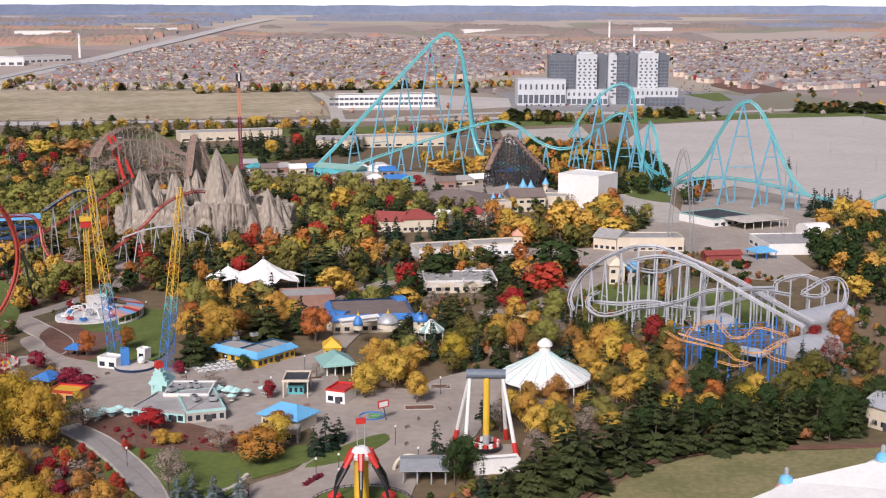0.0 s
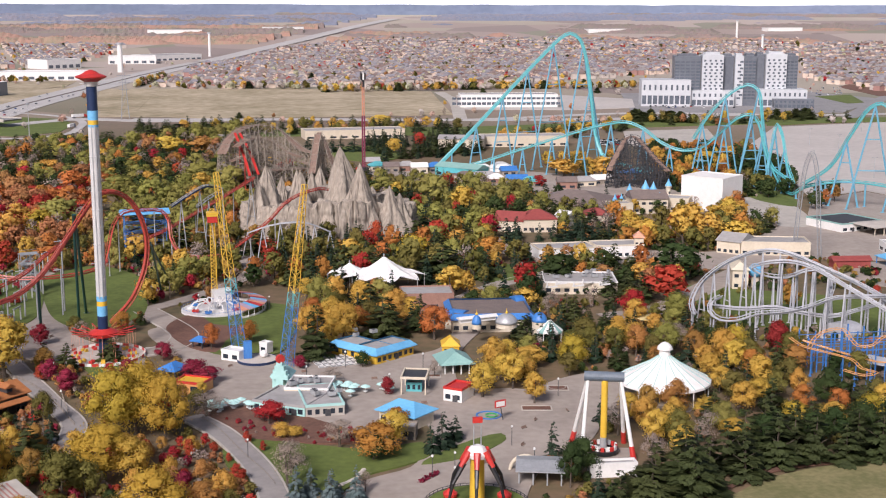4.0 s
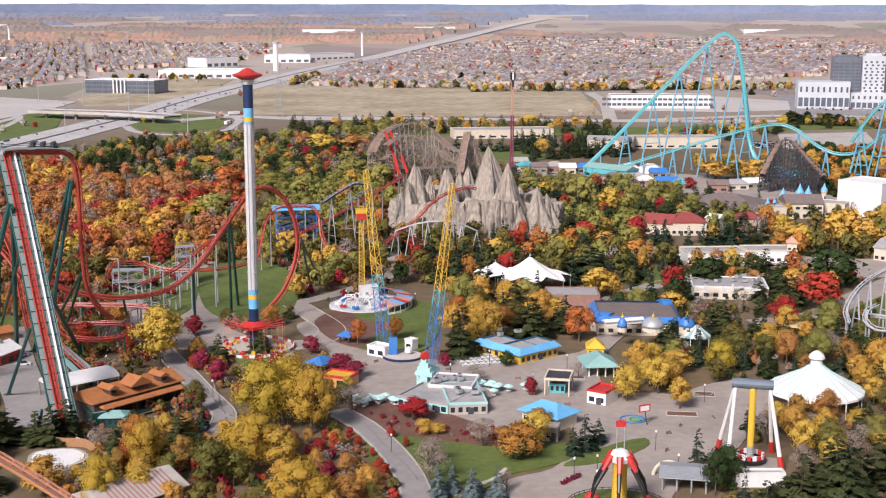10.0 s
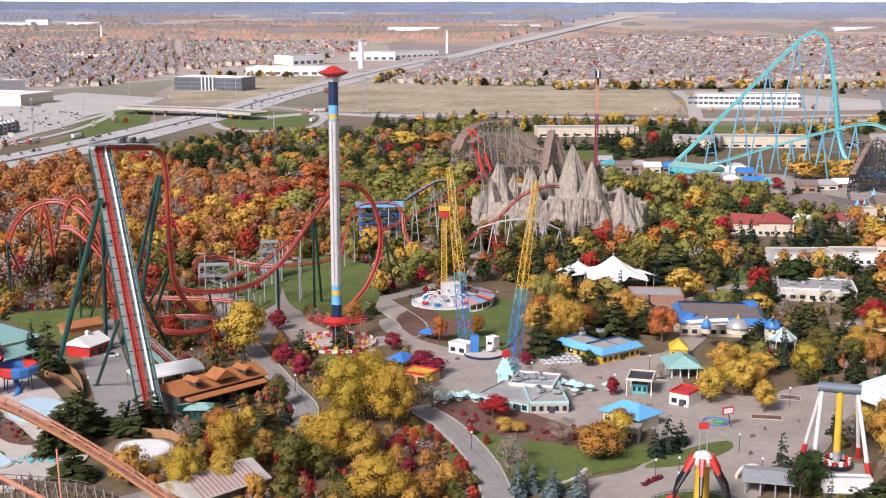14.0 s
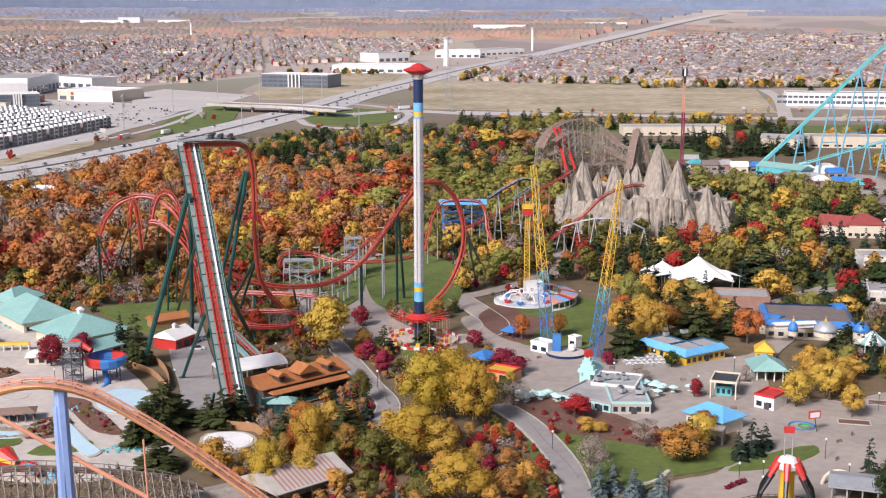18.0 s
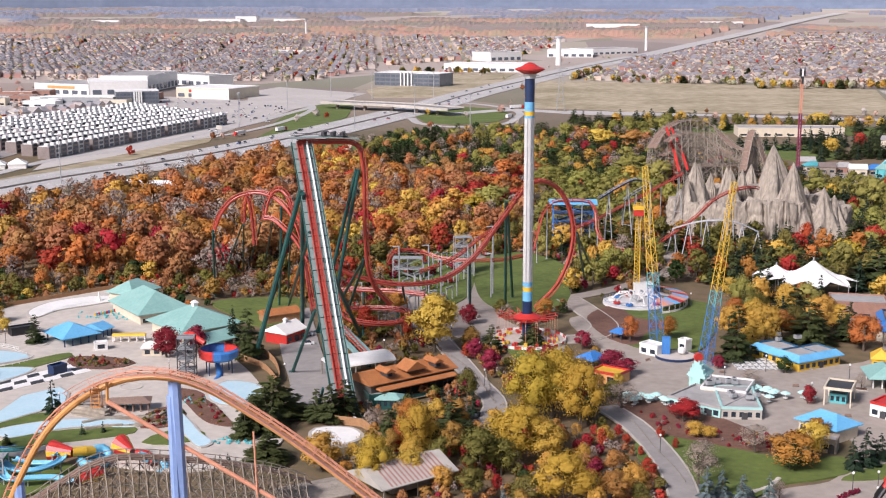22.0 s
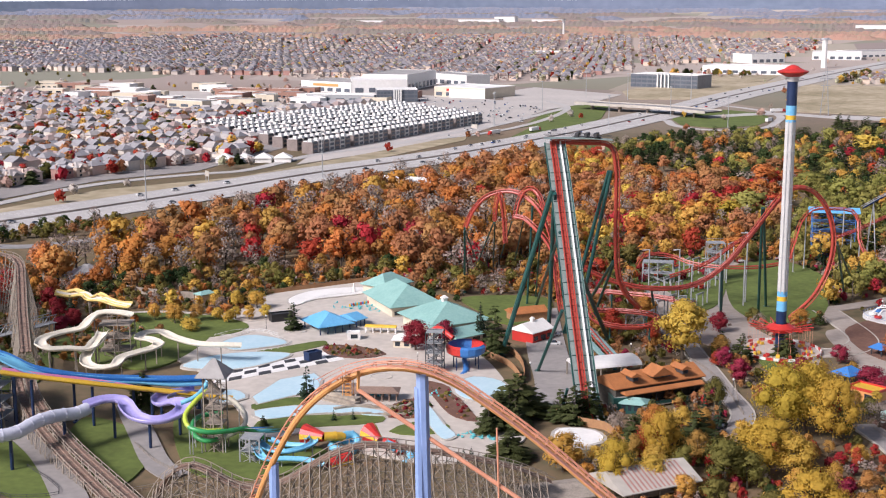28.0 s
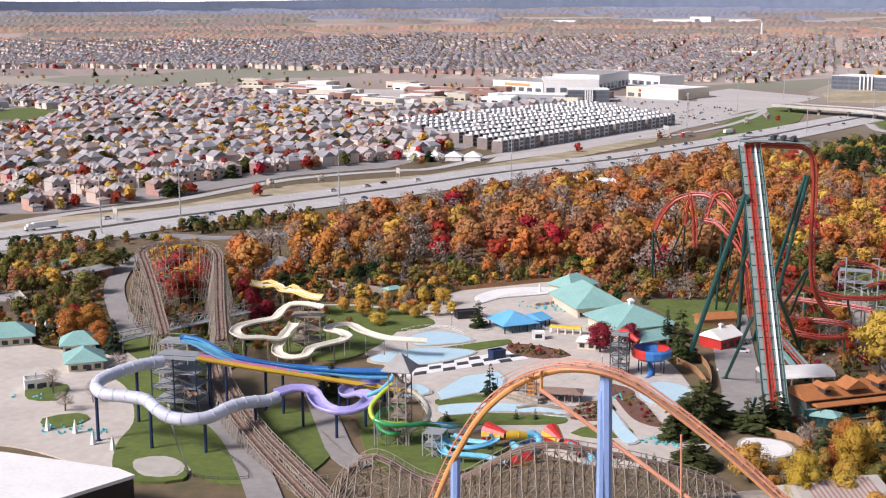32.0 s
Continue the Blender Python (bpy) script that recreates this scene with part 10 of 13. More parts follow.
# ---- planting and street furniture of the plaza ----
plate("lawn", [(66.5 + 11.5 * math.cos(math.tau * k / 16), 267.7 + 11.5 * math.sin(math.tau * k / 16)) for k in range(16)], 0.2, M["grass"], "round lawn under the claw ride", "lawn", take=False)
rail_fence([(66.5 + 12.2 * math.cos(radians(a)), 267.7 + 12.2 * math.sin(radians(a))) for a in range(-10, 200, 15)], "dark metal railing round the claw ride", m=M["dark"], every=2.0)
for k, (x, y, w, d) in enumerate(((100.2, 334.2, 8.4, 4.0), (111.9, 351.6, 6.0, 4.5), (78.0, 372.0, 5.0, 3.0), (45.5, 371.5, 11.0, 5.0))):
    bed = thing("planter", "low kerbed bed of brown mulch on the plaza", "planter", x, y, 0.1, -12, group="kerbed beds")
    part("kerb", B().box(0, -d / 2, 0, w, 0.35, 0.4).box(0, d / 2, 0, w, 0.35, 0.4).box(-w / 2, 0, 0, 0.35, d, 0.4).box(w / 2, 0, 0, 0.35, d, 0.4), M["gravel"], bed, local=True)
    part("mulch", B().box(0, 0, 0, w - 0.4, d - 0.4, 0.28), M["mulch"], bed, local=True)
bo = random.Random(41)
for k in range(15):
    f = k / 14
    x, y = (37.6 + 4.9 * f * 2, 286.3 + 4.6 * f * 2) if f < 0.5 else (42.5 + 2.4 * (f - 0.5) * 2, 290.9 + 4.9 * (f - 0.5) * 2)
    rk = thing("boulder", "pale limestone boulder edging the lawn", "rock", x, y, 0, bo.uniform(0, 180), group="lawn boulders")
    q = bo.uniform(0.5, 0.8)
    part("stone", B().lathe(0, 0, [(q, -0.1), (q * 1.1, q * 0.4), (q * 0.8, q * 0.9), (q * 0.3, q * 1.05)], 7, 0.08), M["gravel"], rk, local=True)
hg = thing("hedge", "low clipped crimson hedge beside the lamp posts", "hedge", 59.3, 287.0)
hb = B()
for k in range(160):
    f, u = bo.random(), bo.uniform(-0.8, 0.8)
    p = Vector((56.7 + 5.3 * f + u * 0.6, 284.5 + 5.1 * f - u * 0.6, bo.uniform(0.2, 1.1)))
    d_ = Vector((bo.gauss(0, 1), bo.gauss(0, 1), bo.gauss(0.5, 1))).normalized()
    e_ = d_.orthogonal().normalized() * 0.4
    hb.face([p + e_, p + d_.cross(e_) * 0.9 - e_ * 0.5, p - d_.cross(e_) * 0.9 - e_ * 0.5])
tagged(part("leaves", hb, LEAF["crimson"], hg), kind="stuff")
part("stems", B().cyl((56.9, 284.7, 0), (61.8, 289.4, 0.35), 0.25, n=5), M["trunk"], hg)
sb2 = thing("sign_board", "red framed screen on a dark leaning post", "sign", 88.3, 326.2)
part("post", B().cyl((0, 0, 0), (-0.8, 0, 4.2), 0.14, n=6), M["dark"], sb2, local=True)
part("frame", B().box(-0.9, 0, 4.0, 3.4, 0.5, 2.0, 20), M["red"], sb2, local=True)
part("screen", B().box(-0.9, -0.28, 4.3, 2.8, 0.1, 1.4, 20), M["white"], sb2, local=True)
pl = thing("splash_ring", "small round splash basin with blue and green rims", "basin", 85.3, 330.6)
part("rim", B().lathe(0, 0, [(3.5, 0), (3.6, 0.6), (3.2, 0.6), (3.1, 0)], 24), M["blue"], pl, local=True)
part("inner_rim", B().lathe(0.7, -0.4, [(1.7, 0), (1.75, 0.7), (1.45, 0.7), (1.4, 0)], 20), M["green"], pl, local=True)
part("floor", B().cyl((0, 0, 0.05), (0, 0, 0.25), 3.15, n=24), M["pool_deck"], pl, local=True)
tp = thing("toddler_pool", "small pale blue round pool beside the merry-go-round path", "pool", 112.0, 352.9)
part("rim", B().lathe(0, 0, [(2.8, 0), (2.8, 0.4), (2.4, 0.4), (2.35, 0)], 24), M["concrete"], tp, local=True)
part("basin_floor", B().cyl((0, 0, 0.05), (0, 0, 0.3), 2.4, n=24), M["sky_blue"], tp, local=True)
sgn = thing("diner_sign", "stepped mint sign tower with a round red disc", "sign", 31.0, 366.0)
for k in range(4):
    part("step", B().box(0, 0, 4.0 + 1.3 * k, 5.4 - 1.2 * k, 1.6, 1.4, -30), MINT, sgn, local=True)
part("shaft", B().box(0, 0, 0, 2.4, 1.6, 4.1, -30), MINT, sgn, local=True)
part("disc", B().cyl((0.2, -0.9, 10.2), (-0.2, 0.0, 10.2), 1.3, n=16), M["red"], sgn, local=True)
bench0 = None
for x, y, a in ((92.0, 318.0, 30), (97.0, 324.0, 60), (70.0, 345.0, 10), (84.0, 360.0, 80), (60.0, 372.0, 0), (18.0, 395.0, 40), (40.0, 384.0, 20), (75.0, 294.0, 35), (88.0, 305.0, 50), (108.0, 330.0, 90), (-32.0, 430.0, 60), (-40.0, 445.0, 60)):
    if bench0 is None:
        bench0 = thing("bench", "brown slatted park bench", "bench", x, y, 0.1, a, group="park benches")
        part("seat", B().box(0, 0, 0.42, 1.8, 0.5, 0.08), M["wood_red"], bench0, local=True)
        part("backrest", B().box(0, 0.25, 0.5, 1.8, 0.08, 0.45), M["wood_red"], bench0, local=True)
        part("frame", B().box(-0.75, 0, 0, 0.1, 0.5, 0.42).box(0.75, 0, 0, 0.1, 0.5, 0.42), M["dark"], bench0, local=True)
    else:
        copy_thing(bench0, pose(x, y, 0.1, 0, 0, a))
# pool railings, islands and a colourful row of chairs
for pts, words in (([(-205.1, 378.1), (-198.0, 380.2), (-194.1, 388.9), (-185.5, 385.7)], "white railing beside the landing pools"), ([(-182.6, 363.4), (-177.3, 368.4), (-176.6, 377.3)], "white railing above the landing pool"), ([(-196.3, 430.1), (-192.9, 442.7), (-182.4, 452.9)], "white railing along the crescent pool"), ([(-205.1, 377.4), (-200.5, 386.3), (-191.6, 387.0), (-179.9, 379.3)], "white railing beside the racing slides")):
    rail_fence(pts, words, m=M["white"], every=2.2)
board_fence([(-316.1, 436.3), (-296.5, 430.0), (-280.1, 431.2), (-259.6, 427.3), (-239.4, 426.9)], 2.6, "weathered grey board fence behind the wavy slides", M["wood"])
for x, y in ([(-181.5, 392.5), (-134.2, 350.0), (-182.3, 392.4)]):
    isl = thing("round_planter", "round stone-kerbed planting island on the deck", "planter", x, y, 0.1, group="round planters")
    part("kerb", B().lathe(0, 0, [(3.6, 0), (3.6, 0.5), (3.1, 0.5), (3.1, 0)], 20), M["gravel"], isl, local=True)
    part("mulch", B().cyl((0, 0, 0), (0, 0, 0.35), 3.1, n=20), M["mulch"], isl, local=True)
row_a, row_b, seats = Vector((*(-177.5, 431.0), 0)), Vector((*(-168.1, 446.1), 0)), []
for k in range(22):
    p = row_a.lerp(row_b, k / 21)
    if k < 4:
        ch = thing("deck_chair", ("yellow", "blue", "red", "teal")[k] + " deck chair in a long row by the pool", "chair", p.x, p.y, 0.14, 20, group="poolside deck chairs")
        m = (M["yellow"], M["blue"], M["red"], M["teal"])[k]
        part("seat", B().box(0, 0, 0.35, 0.7, 0.7, 0.1), m, ch, local=True)
        part("backrest", B().box(0, 0.35, 0.4, 0.7, 0.1, 0.9), m, ch, local=True)
        part("leg_frame", B().box(-0.3, 0, 0, 0.08, 0.6, 0.35).box(0.3, 0, 0, 0.08, 0.6, 0.35), M["white"], ch, local=True)
        seats.append(ch)
    else:
        copy_thing(seats[(k * 3) % 4], pose(p.x, p.y, 0.14, 0, 0, 20))
# lamps of the big car park
pole0 = None
for x, y in ([(518.2, 962.7), (514.6, 909.3), (459.2, 763.9), (618.4, 951.8), (584.4, 846.4), (553.6, 747.8), (754.7, 1042.8), (647.6, 1051.0), (470.7, 735.9), (621.1, 1058.9)]):
    if pole0 is None:
        pole0 = thing("parking_lamp", "tall grey twin-armed car park lamp", "lamp post", x, y, group="car park lamps")
        part("pole", B().cyl((0, 0, 0), (0, 0, 14), 0.28, 0.18, n=6), M["steel"], pole0, local=True)
        part("arm", B().box(0, 0, 13.8, 3.6, 0.2, 0.2), M["steel"], pole0, local=True)
        for q in (-1.7, 1.7):
            part("lamp_head", B().box(q, 0, 13.6, 0.9, 0.5, 0.25), M["grey"], pole0, local=True)
    else:
        copy_thing(pole0, pose(x, y, 0.3))


def parked_cars(poly, n, seed, turn, label):
    """Rows of far parked cars, joined by colour."""
    r, P = random.Random(seed), np.array(poly)
    (x0, y0), (x1, y1) = P.min(0), P.max(0)
    bodies, glass, c, s = [B() for _ in range(5)], B(), math.cos(radians(turn)), math.sin(radians(turn))
    for _ in range(n):
        x, y = r.uniform(x0, x1), r.uniform(y0, y1)
        u, w = round((x * c + y * s) / 2.8) * 2.8, round((-x * s + y * c) / 16) * 16 + r.choice((-2.6, 2.6))
        x, y = u * c - w * s, u * s + w * c
        if inside(P, x, y):
            bodies[r.choices(range(5), (5, 3, 4, 1, 1))[0]].box(x, y, 0.75, 4.4, 1.8, 0.7, turn + 90)
            glass.box(x, y, 1.45, 2.2, 1.6, 0.55, turn + 90)
    for k, b in enumerate(bodies):
        if b.v:
            single("parked_cars", b, paints[k], label, "cars", "stuff")
    single("parked_car_cabins", glass, M["window"], "dark cabins of many parked cars", "cars", "stuff")


parked_cars([(568.6, 1458.7), (529.7, 1358.8), (628.5, 1329.5), (674.6, 1427.5)], 160, 1, -12, "rows of cars parked before the hospital")
parked_cars([(881.4, 1644.8), (940.8, 1666.5), (858.9, 1514.7), (808.4, 1501.6)], 90, 2, -20, "rows of cars parked beside the hospital")
parked_cars([(358.8, 1031.0), (377.4, 1025.4), (363.6, 987.8), (345.7, 993.2)], 110, 3, 5, "rows of cars parked behind the teal coaster")
parked_cars([(-330, 1010), (-316, 1330), (-440, 1440), (-640, 1480), (-640, 1330), (-500, 1290), (-360, 1190)], 420, 4, 15, "rows of cars parked at the shopping centre")

# ---- trees ----
def crown_points(r, seed, n, h0, h1, wide, lobes=9, size=0.075, core=0.0):
    """Leaf clumps over a crown of several lobes, for a tree one metre high."""
    c = []
    for i in range(lobes):
        a, u = r.uniform(0, math.tau), i / max(1, lobes - 1)
        z = h0 + (h1 - h0) * (0.18 + 0.64 * u)
        rad = wide * (0.62 if i < lobes - 1 else 0.1) * math.sin(math.pi * (0.2 + 0.7 * u)) * r.uniform(0.6, 1.1)
        c.append((rad * math.cos(a) * 1.12, rad * math.sin(a) * 1.12, z, wide * r.uniform(0.26, 0.52)))
    v, f, ns = [], [], []
    for i in range(n):
        x, y, z, q = c[i % lobes]
        d = Vector((r.gauss(0, 1), r.gauss(0, 1), r.gauss(0.3, 0.85))).normalized()
        p = Vector((x, y, z)) + Vector((d.x, d.y, d.z * 0.8)) * q * (r.uniform(0.5, 1.12) if i % 4 else r.uniform(1.0, 1.5))
        nrm = (d + Vector((r.gauss(0, 1), r.gauss(0, 1), r.gauss(0, 1))) * 0.28).normalized()
        a = nrm.orthogonal().normalized()
        a.rotate(Matrix.Rotation(r.uniform(0, 6.3), 3, nrm))
        b = nrm.cross(a)
        s = size * r.uniform(0.6, 1.2)
        k = len(v)
        v += [p + a * s, p + b * s * 0.85 - a * s * 0.5, p - b * s * 0.85 - a * s * 0.5]
        f.append((k, k + 1, k + 2))
        q = (d * 0.75 + (p - Vector((0, 0, (h0 + h1) * 0.45))).normalized() * 0.55 + nrm * 0.16 + Vector((0, 0, 0.15))).normalized()
        ns += [q, q, q]
    if core:
        g = (1 + 5 ** 0.5) / 2
        ico = [Vector(p).normalized() for p in ((-1, g, 0), (1, g, 0), (-1, -g, 0), (1, -g, 0), (0, -1, g), (0, 1, g), (0, -1, -g), (0, 1, -g), (g, 0, -1), (g, 0, 1), (-g, 0, -1), (-g, 0, 1))]
        tri = ((0, 11, 5), (0, 5, 1), (0, 1, 7), (0, 7, 10), (0, 10, 11), (1, 5, 9), (5, 11, 4), (11, 10, 2), (10, 7, 6), (7, 1, 8), (3, 9, 4), (3, 4, 2), (3, 2, 6), (3, 6, 8), (3, 8, 9), (4, 9, 5), (2, 4, 11), (6, 2, 10), (8, 6, 7), (9, 8, 1))
        for x, y, z, q in c:
            k = len(v)
            v += [Vector((x, y, z)) + Vector((p.x, p.y, p.z * 0.8)) * q * core * r.uniform(0.85, 1.12) for p in ico]
            f += [(k + i, k + j, k + l) for i, j, l in tri]
            ns += [(p * 0.7 + (Vector((x, y, z)) + p * q - Vector((0, 0, (h0 + h1) * 0.45))).normalized() * 0.6).normalized() for p in ico]
    return v, f, ns


def conifer_points(r, seed, n, wide, h0=0.06, size=0.07, droop=0.35, whorls=15, ragged=0.28, swell=0.85):
    """Needle clumps along whorls of drooping boughs, for a tree one metre high."""
    v, f, ns, boughs = [], [], [], []
    for w in range(whorls):
        u = (w + r.uniform(-0.25, 0.25)) / whorls
        for k in range(max(5, int(12 * (1 - u)))):
            boughs.append((max(0.0, u), r.uniform(0, math.tau), wide * max(0.03, 1 - max(0.0, u)) ** swell * r.uniform(1 - 1.3 * ragged, 1 + ragged)))
    total = sum(b[2] for b in boughs)
    for u, a, reach in boughs:
        out = Vector((math.cos(a), math.sin(a), 0))
        for _ in range(max(2, round(n * reach / total))):
            t = r.uniform(0.12, 1) ** 0.6
            side = Vector((-out.y, out.x, 0)) * r.uniform(-0.22, 0.22) * reach
            z = h0 + (1 - h0) * u - droop * 0.45 * reach * t * t + r.uniform(-0.012, 0.02)
            p = out * reach * t + side + Vector((0, 0, z))
            d = (out + side * 3 - Vector((0, 0, droop))).normalized()
            w = Vector((-out.y, out.x, r.uniform(-0.4, 0.4)))
            s = size * (0.5 + 0.5 * (1 - u)) * r.uniform(0.7, 1.3)
            k = len(v)
            v += [p + d * s * 1.35, p + w * s * 0.6 - d * s * 0.5, p - w * s * 0.6 - d * s * 0.5]
            f.append((k, k + 1, k + 2))
            q = (out * (0.4 + 0.7 * t) + Vector((r.uniform(-0.3, 0.3), r.uniform(-0.3, 0.3), 0.5 + r.uniform(-0.25, 0.3)))).normalized()
            ns += [q, q, q]
    return v, f, ns


# kind: leaves, wide, crown base, clump size, conifer, plain words
KINDS = {
    "ochre": ("ochre", 0.38, 0.2, 0.065, 0, "ochre-brown woodland oak"),
    "willow": ("willow", 0.46, 0.12, 0.062, 0, "broad olive-gold willow"),
    "olive_willow": ("olive_willow", 0.47, 0.10, 0.06, 0, "broad olive-green willow"),
    # the far kinds wear the leaf colours with haze painted in
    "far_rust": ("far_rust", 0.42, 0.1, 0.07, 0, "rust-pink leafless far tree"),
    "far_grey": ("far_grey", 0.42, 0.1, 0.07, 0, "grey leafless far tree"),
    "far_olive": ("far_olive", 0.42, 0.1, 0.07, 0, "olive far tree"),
    "gold": ("gold", 0.40, 0.16, 0.07, 0, "golden-yellow maple"),
    "orange": ("orange", 0.40, 0.16, 0.07, 0, "bright orange maple"),
    "rust": ("rust", 0.36, 0.22, 0.065, 0, "rust-brown forest oak"),
    "red": ("red", 0.42, 0.12, 0.07, 0, "bright red maple"),
    "crimson": ("crimson", 0.40, 0.10, 0.075, 0, "dark crimson ornamental tree"),
    "olive": ("olive", 0.42, 0.15, 0.07, 0, "olive-green broadleaf tree"),
    "green": ("dark_green", 0.44, 0.14, 0.07, 0, "dark green broadleaf tree"),
    "bare": ("bare", 0.34, 0.2, 0.045, 0, "nearly bare grey-brown tree"),
    "pine": ("pine", 0.33, 0.10, 0.085, 2, "shaggy dark green pine"),
    "spruce": ("spruce", 0.24, 0.03, 0.085, 1, "dark green spruce"),
    "blue_spruce": ("blue_spruce", 0.27, 0.02, 0.085, 1, "pale blue spruce"),
}


def tree_meshes(kind, seed, n, fine=1.0):
    leaf, wide, base, size, con, words = KINDS[kind]
    size *= (430 / n) ** 0.5 * 1.12 * fine
    r = random.Random(hash_of(kind) + seed)
    if con == 1:
        v, f, ns = conifer_points(r, seed, n, wide, base, size)
    elif con == 2:
        v, f, ns = conifer_points(r, seed, n, wide, base, size * 1.6, 0.15, 16, 0.38, 0.6)
    else:
        v, f, ns = crown_points(r, seed, n, base, 1.0, wide, 26 if "willow" in kind else 20, size, 0.0 if kind == "bare" else 0.52)
    if kind == "bare":
        keep = f[: len(f) // 2]
        f, v, ns = keep, v[: 3 * len(keep)], ns[: 3 * len(keep)]
    c = B()
    c.v, c.f, c.n = [tuple(p) for p in v], f, ns
    t = B()
    lean = (r.uniform(-0.03, 0.03), r.uniform(-0.03, 0.03))
    t.cyl((0, 0, -0.02), (*lean, base + 0.25), 0.03, 0.018, n=6)
    t.cyl((*lean, base + 0.25), (lean[0] * 2, lean[1] * 2, 0.9 if con else 0.75), 0.018, 0.005, n=5)
    if con != 1:
        for i in range(9 if kind == "bare" else 5):
            a, z = i * 2.4 + r.uniform(0, 1), base + 0.05 + 0.09 * i * (0.6 if kind == "bare" else 1)
            t.cyl((*lean, z), (math.cos(a) * wide * 0.7, math.sin(a) * wide * 0.7, z + 0.2), 0.012, 0.003, n=4)
    return c, t


def hash_of(s):
    return sum(ord(c) * (i + 3) for i, c in enumerate(s))


PLACED, CELLS, STANDS = [], {}, []  # x, y, kind, height, half width


def crowded(x, y, gap):
    k = (int(x // 12), int(y // 12))
    return any((px - x) ** 2 + (py - y) ** 2 < gap * gap for i in (-1, 0, 1) for j in (-1, 0, 1) for px, py in CELLS.get((k[0] + i, k[1] + j), ()))


def put_tree(x, y, kind, h, w=None):
    PLACED.append((x, y, kind, h, w or h * KINDS[kind][1] * 1.02))
    CELLS.setdefault((int(x // 12), int(y // 12)), []).append((x, y))


def grow(poly, kinds, spacing, low, high, seed, limit=2000, pad=1.0):
    """Trees scattered over an outline, clear of paths and buildings; kinds: name and weight."""
    r = random.Random(seed)
    P = np.array(poly)
    names, weights = [k for k, _ in kinds], [w for _, w in kinds]
    x0, y0 = P.min(0)
    x1, y1 = P.max(0)
    for _ in range(int((x1 - x0) * (y1 - y0) / spacing ** 2 * 2.4)):
        x, y = r.uniform(x0, x1), r.uniform(y0, y1)
        patch = [w * max(0.15, 1 + 1.8 * noise.noise((x * 0.016, y * 0.016, 7.3 * i))) for i, w in enumerate(weights)]
        kind, h = r.choices(names, patch)[0], r.uniform(low, high)
        if inside(P, x, y) and not crowded(x, y, spacing * r.uniform(0.7, 1.05)) and free(x, y, pad):
            put_tree(x, y, kind, h)


def plant(kind, spots):
    """Single trees, each with its height, where no measured tree stands."""
    for x, y, h in spots:
        if all((x - a) ** 2 + (y - b) ** 2 > (w + 2.5) ** 2 for a, b, w in STANDS):
            put_tree(x, y, kind, h)


def stand(kind, spots):
    """Trees that stand out, each with its height and half its width."""
    for x, y, h, w in spots:
        put_tree(x, y, kind, h, w)
        STANDS.append((x, y, w))
        keep_clear(x, y, max(0.5, w * 0.75 - 1.5))


# trees that stand out
stand("pine", [(-10.8, 1107.8, 14.1, 14.9), (12.1, 1109.8, 14.1, 16.6), (7.5, 590.8, 14.8, 5.4), (118.4, 597.9, 10.2, 4.6), (-59.3, 1036.3, 12.4, 9.3), (-45.2, 1067.2, 12.7, 9.6), (-24.9, 912.3, 13.7, 8.2), (2.2, 680.1, 12.4, 4.5), (38.6, 581.4, 11.5, 4.9), (-187.8, 302.5, 10.8, 3.6), (-217.6, 421.8, 6.7, 3.2), (-147.8, 296.8, 3.6, 1.3)])
stand("gold", [(3.7, 987.0, 16.7, 14.8), (-78.8, 903.2, 10.1, 6.8), (-13.6, 579.5, 13.2, 6.2), (157.2, 675.5, 16.4, 8.4), (78.4, 1206.8, 12.0, 7.2), (200.5, 1198.2, 11.8, 10.9), (173.3, 971.2, 12.5, 5.9), (-73.2, 993.6, 11.9, 6.6), (-209.5, 418.6, 7.3, 3.7), (-204.1, 401.5, 6.4, 2.8), (-209.1, 400.6, 5.7, 2.5), (-199.3, 404.9, 6.1, 2.8), (-214.8, 398.1, 5.4, 2.8), (-226.7, 388.5, 8.4, 3.9), (-236.0, 390.7, 7.1, 2.8), (-216.3, 381.1, 5.5, 4.0)])
stand("ochre", [(26.6, 968.6, 17.2, 13.1), (14.5, 591.4, 12.5, 5.0), (-221.2, 394.1, 7.1, 3.5)])
stand("olive_willow", [(-24.0, 1045.1, 15.5, 9.4), (-27.1, 786.3, 13.5, 10.6), (-6.5, 726.2, 18.6, 12.0), (24.2, 825.7, 16.5, 14.9), (38.2, 759.8, 20.9, 12.6), (-51.3, 657.0, 19.5, 12.9), (13.9, 789.9, 13.0, 9.5), (128.7, 757.1, 12.1, 9.2), (145.7, 690.3, 21.2, 11.7), (-343.4, 373.7, 10.5, 7.0)])
stand("red", [(8.7, 868.5, 10.1, 4.7), (-6.3, 965.8, 9.2, 5.2), (34.5, 702.3, 8.5, 4.2), (45.2, 577.5, 8.3, 6.1), (201.4, 1008.9, 13.5, 6.2), (-300.9, 378.5, 13.2, 6.6)])
stand("orange", [(-55.7, 806.2, 13.9, 9.7), (-39.0, 811.2, 12.2, 7.3), (-50.0, 573.5, 9.7, 7.0), (-340.7, 420.8, 11.3, 7.4), (-311.0, 402.4, 13.8, 7.0), (-300.3, 319.1, 11.7, 6.1), (-301.9, 332.0, 10.1, 5.2)])
stand("bare", [(-62.6, 771.7, 14.5, 9.3), (-259.6, 295.8, 7.2, 3.4), (-247.6, 259.1, 6.5, 3.4)])
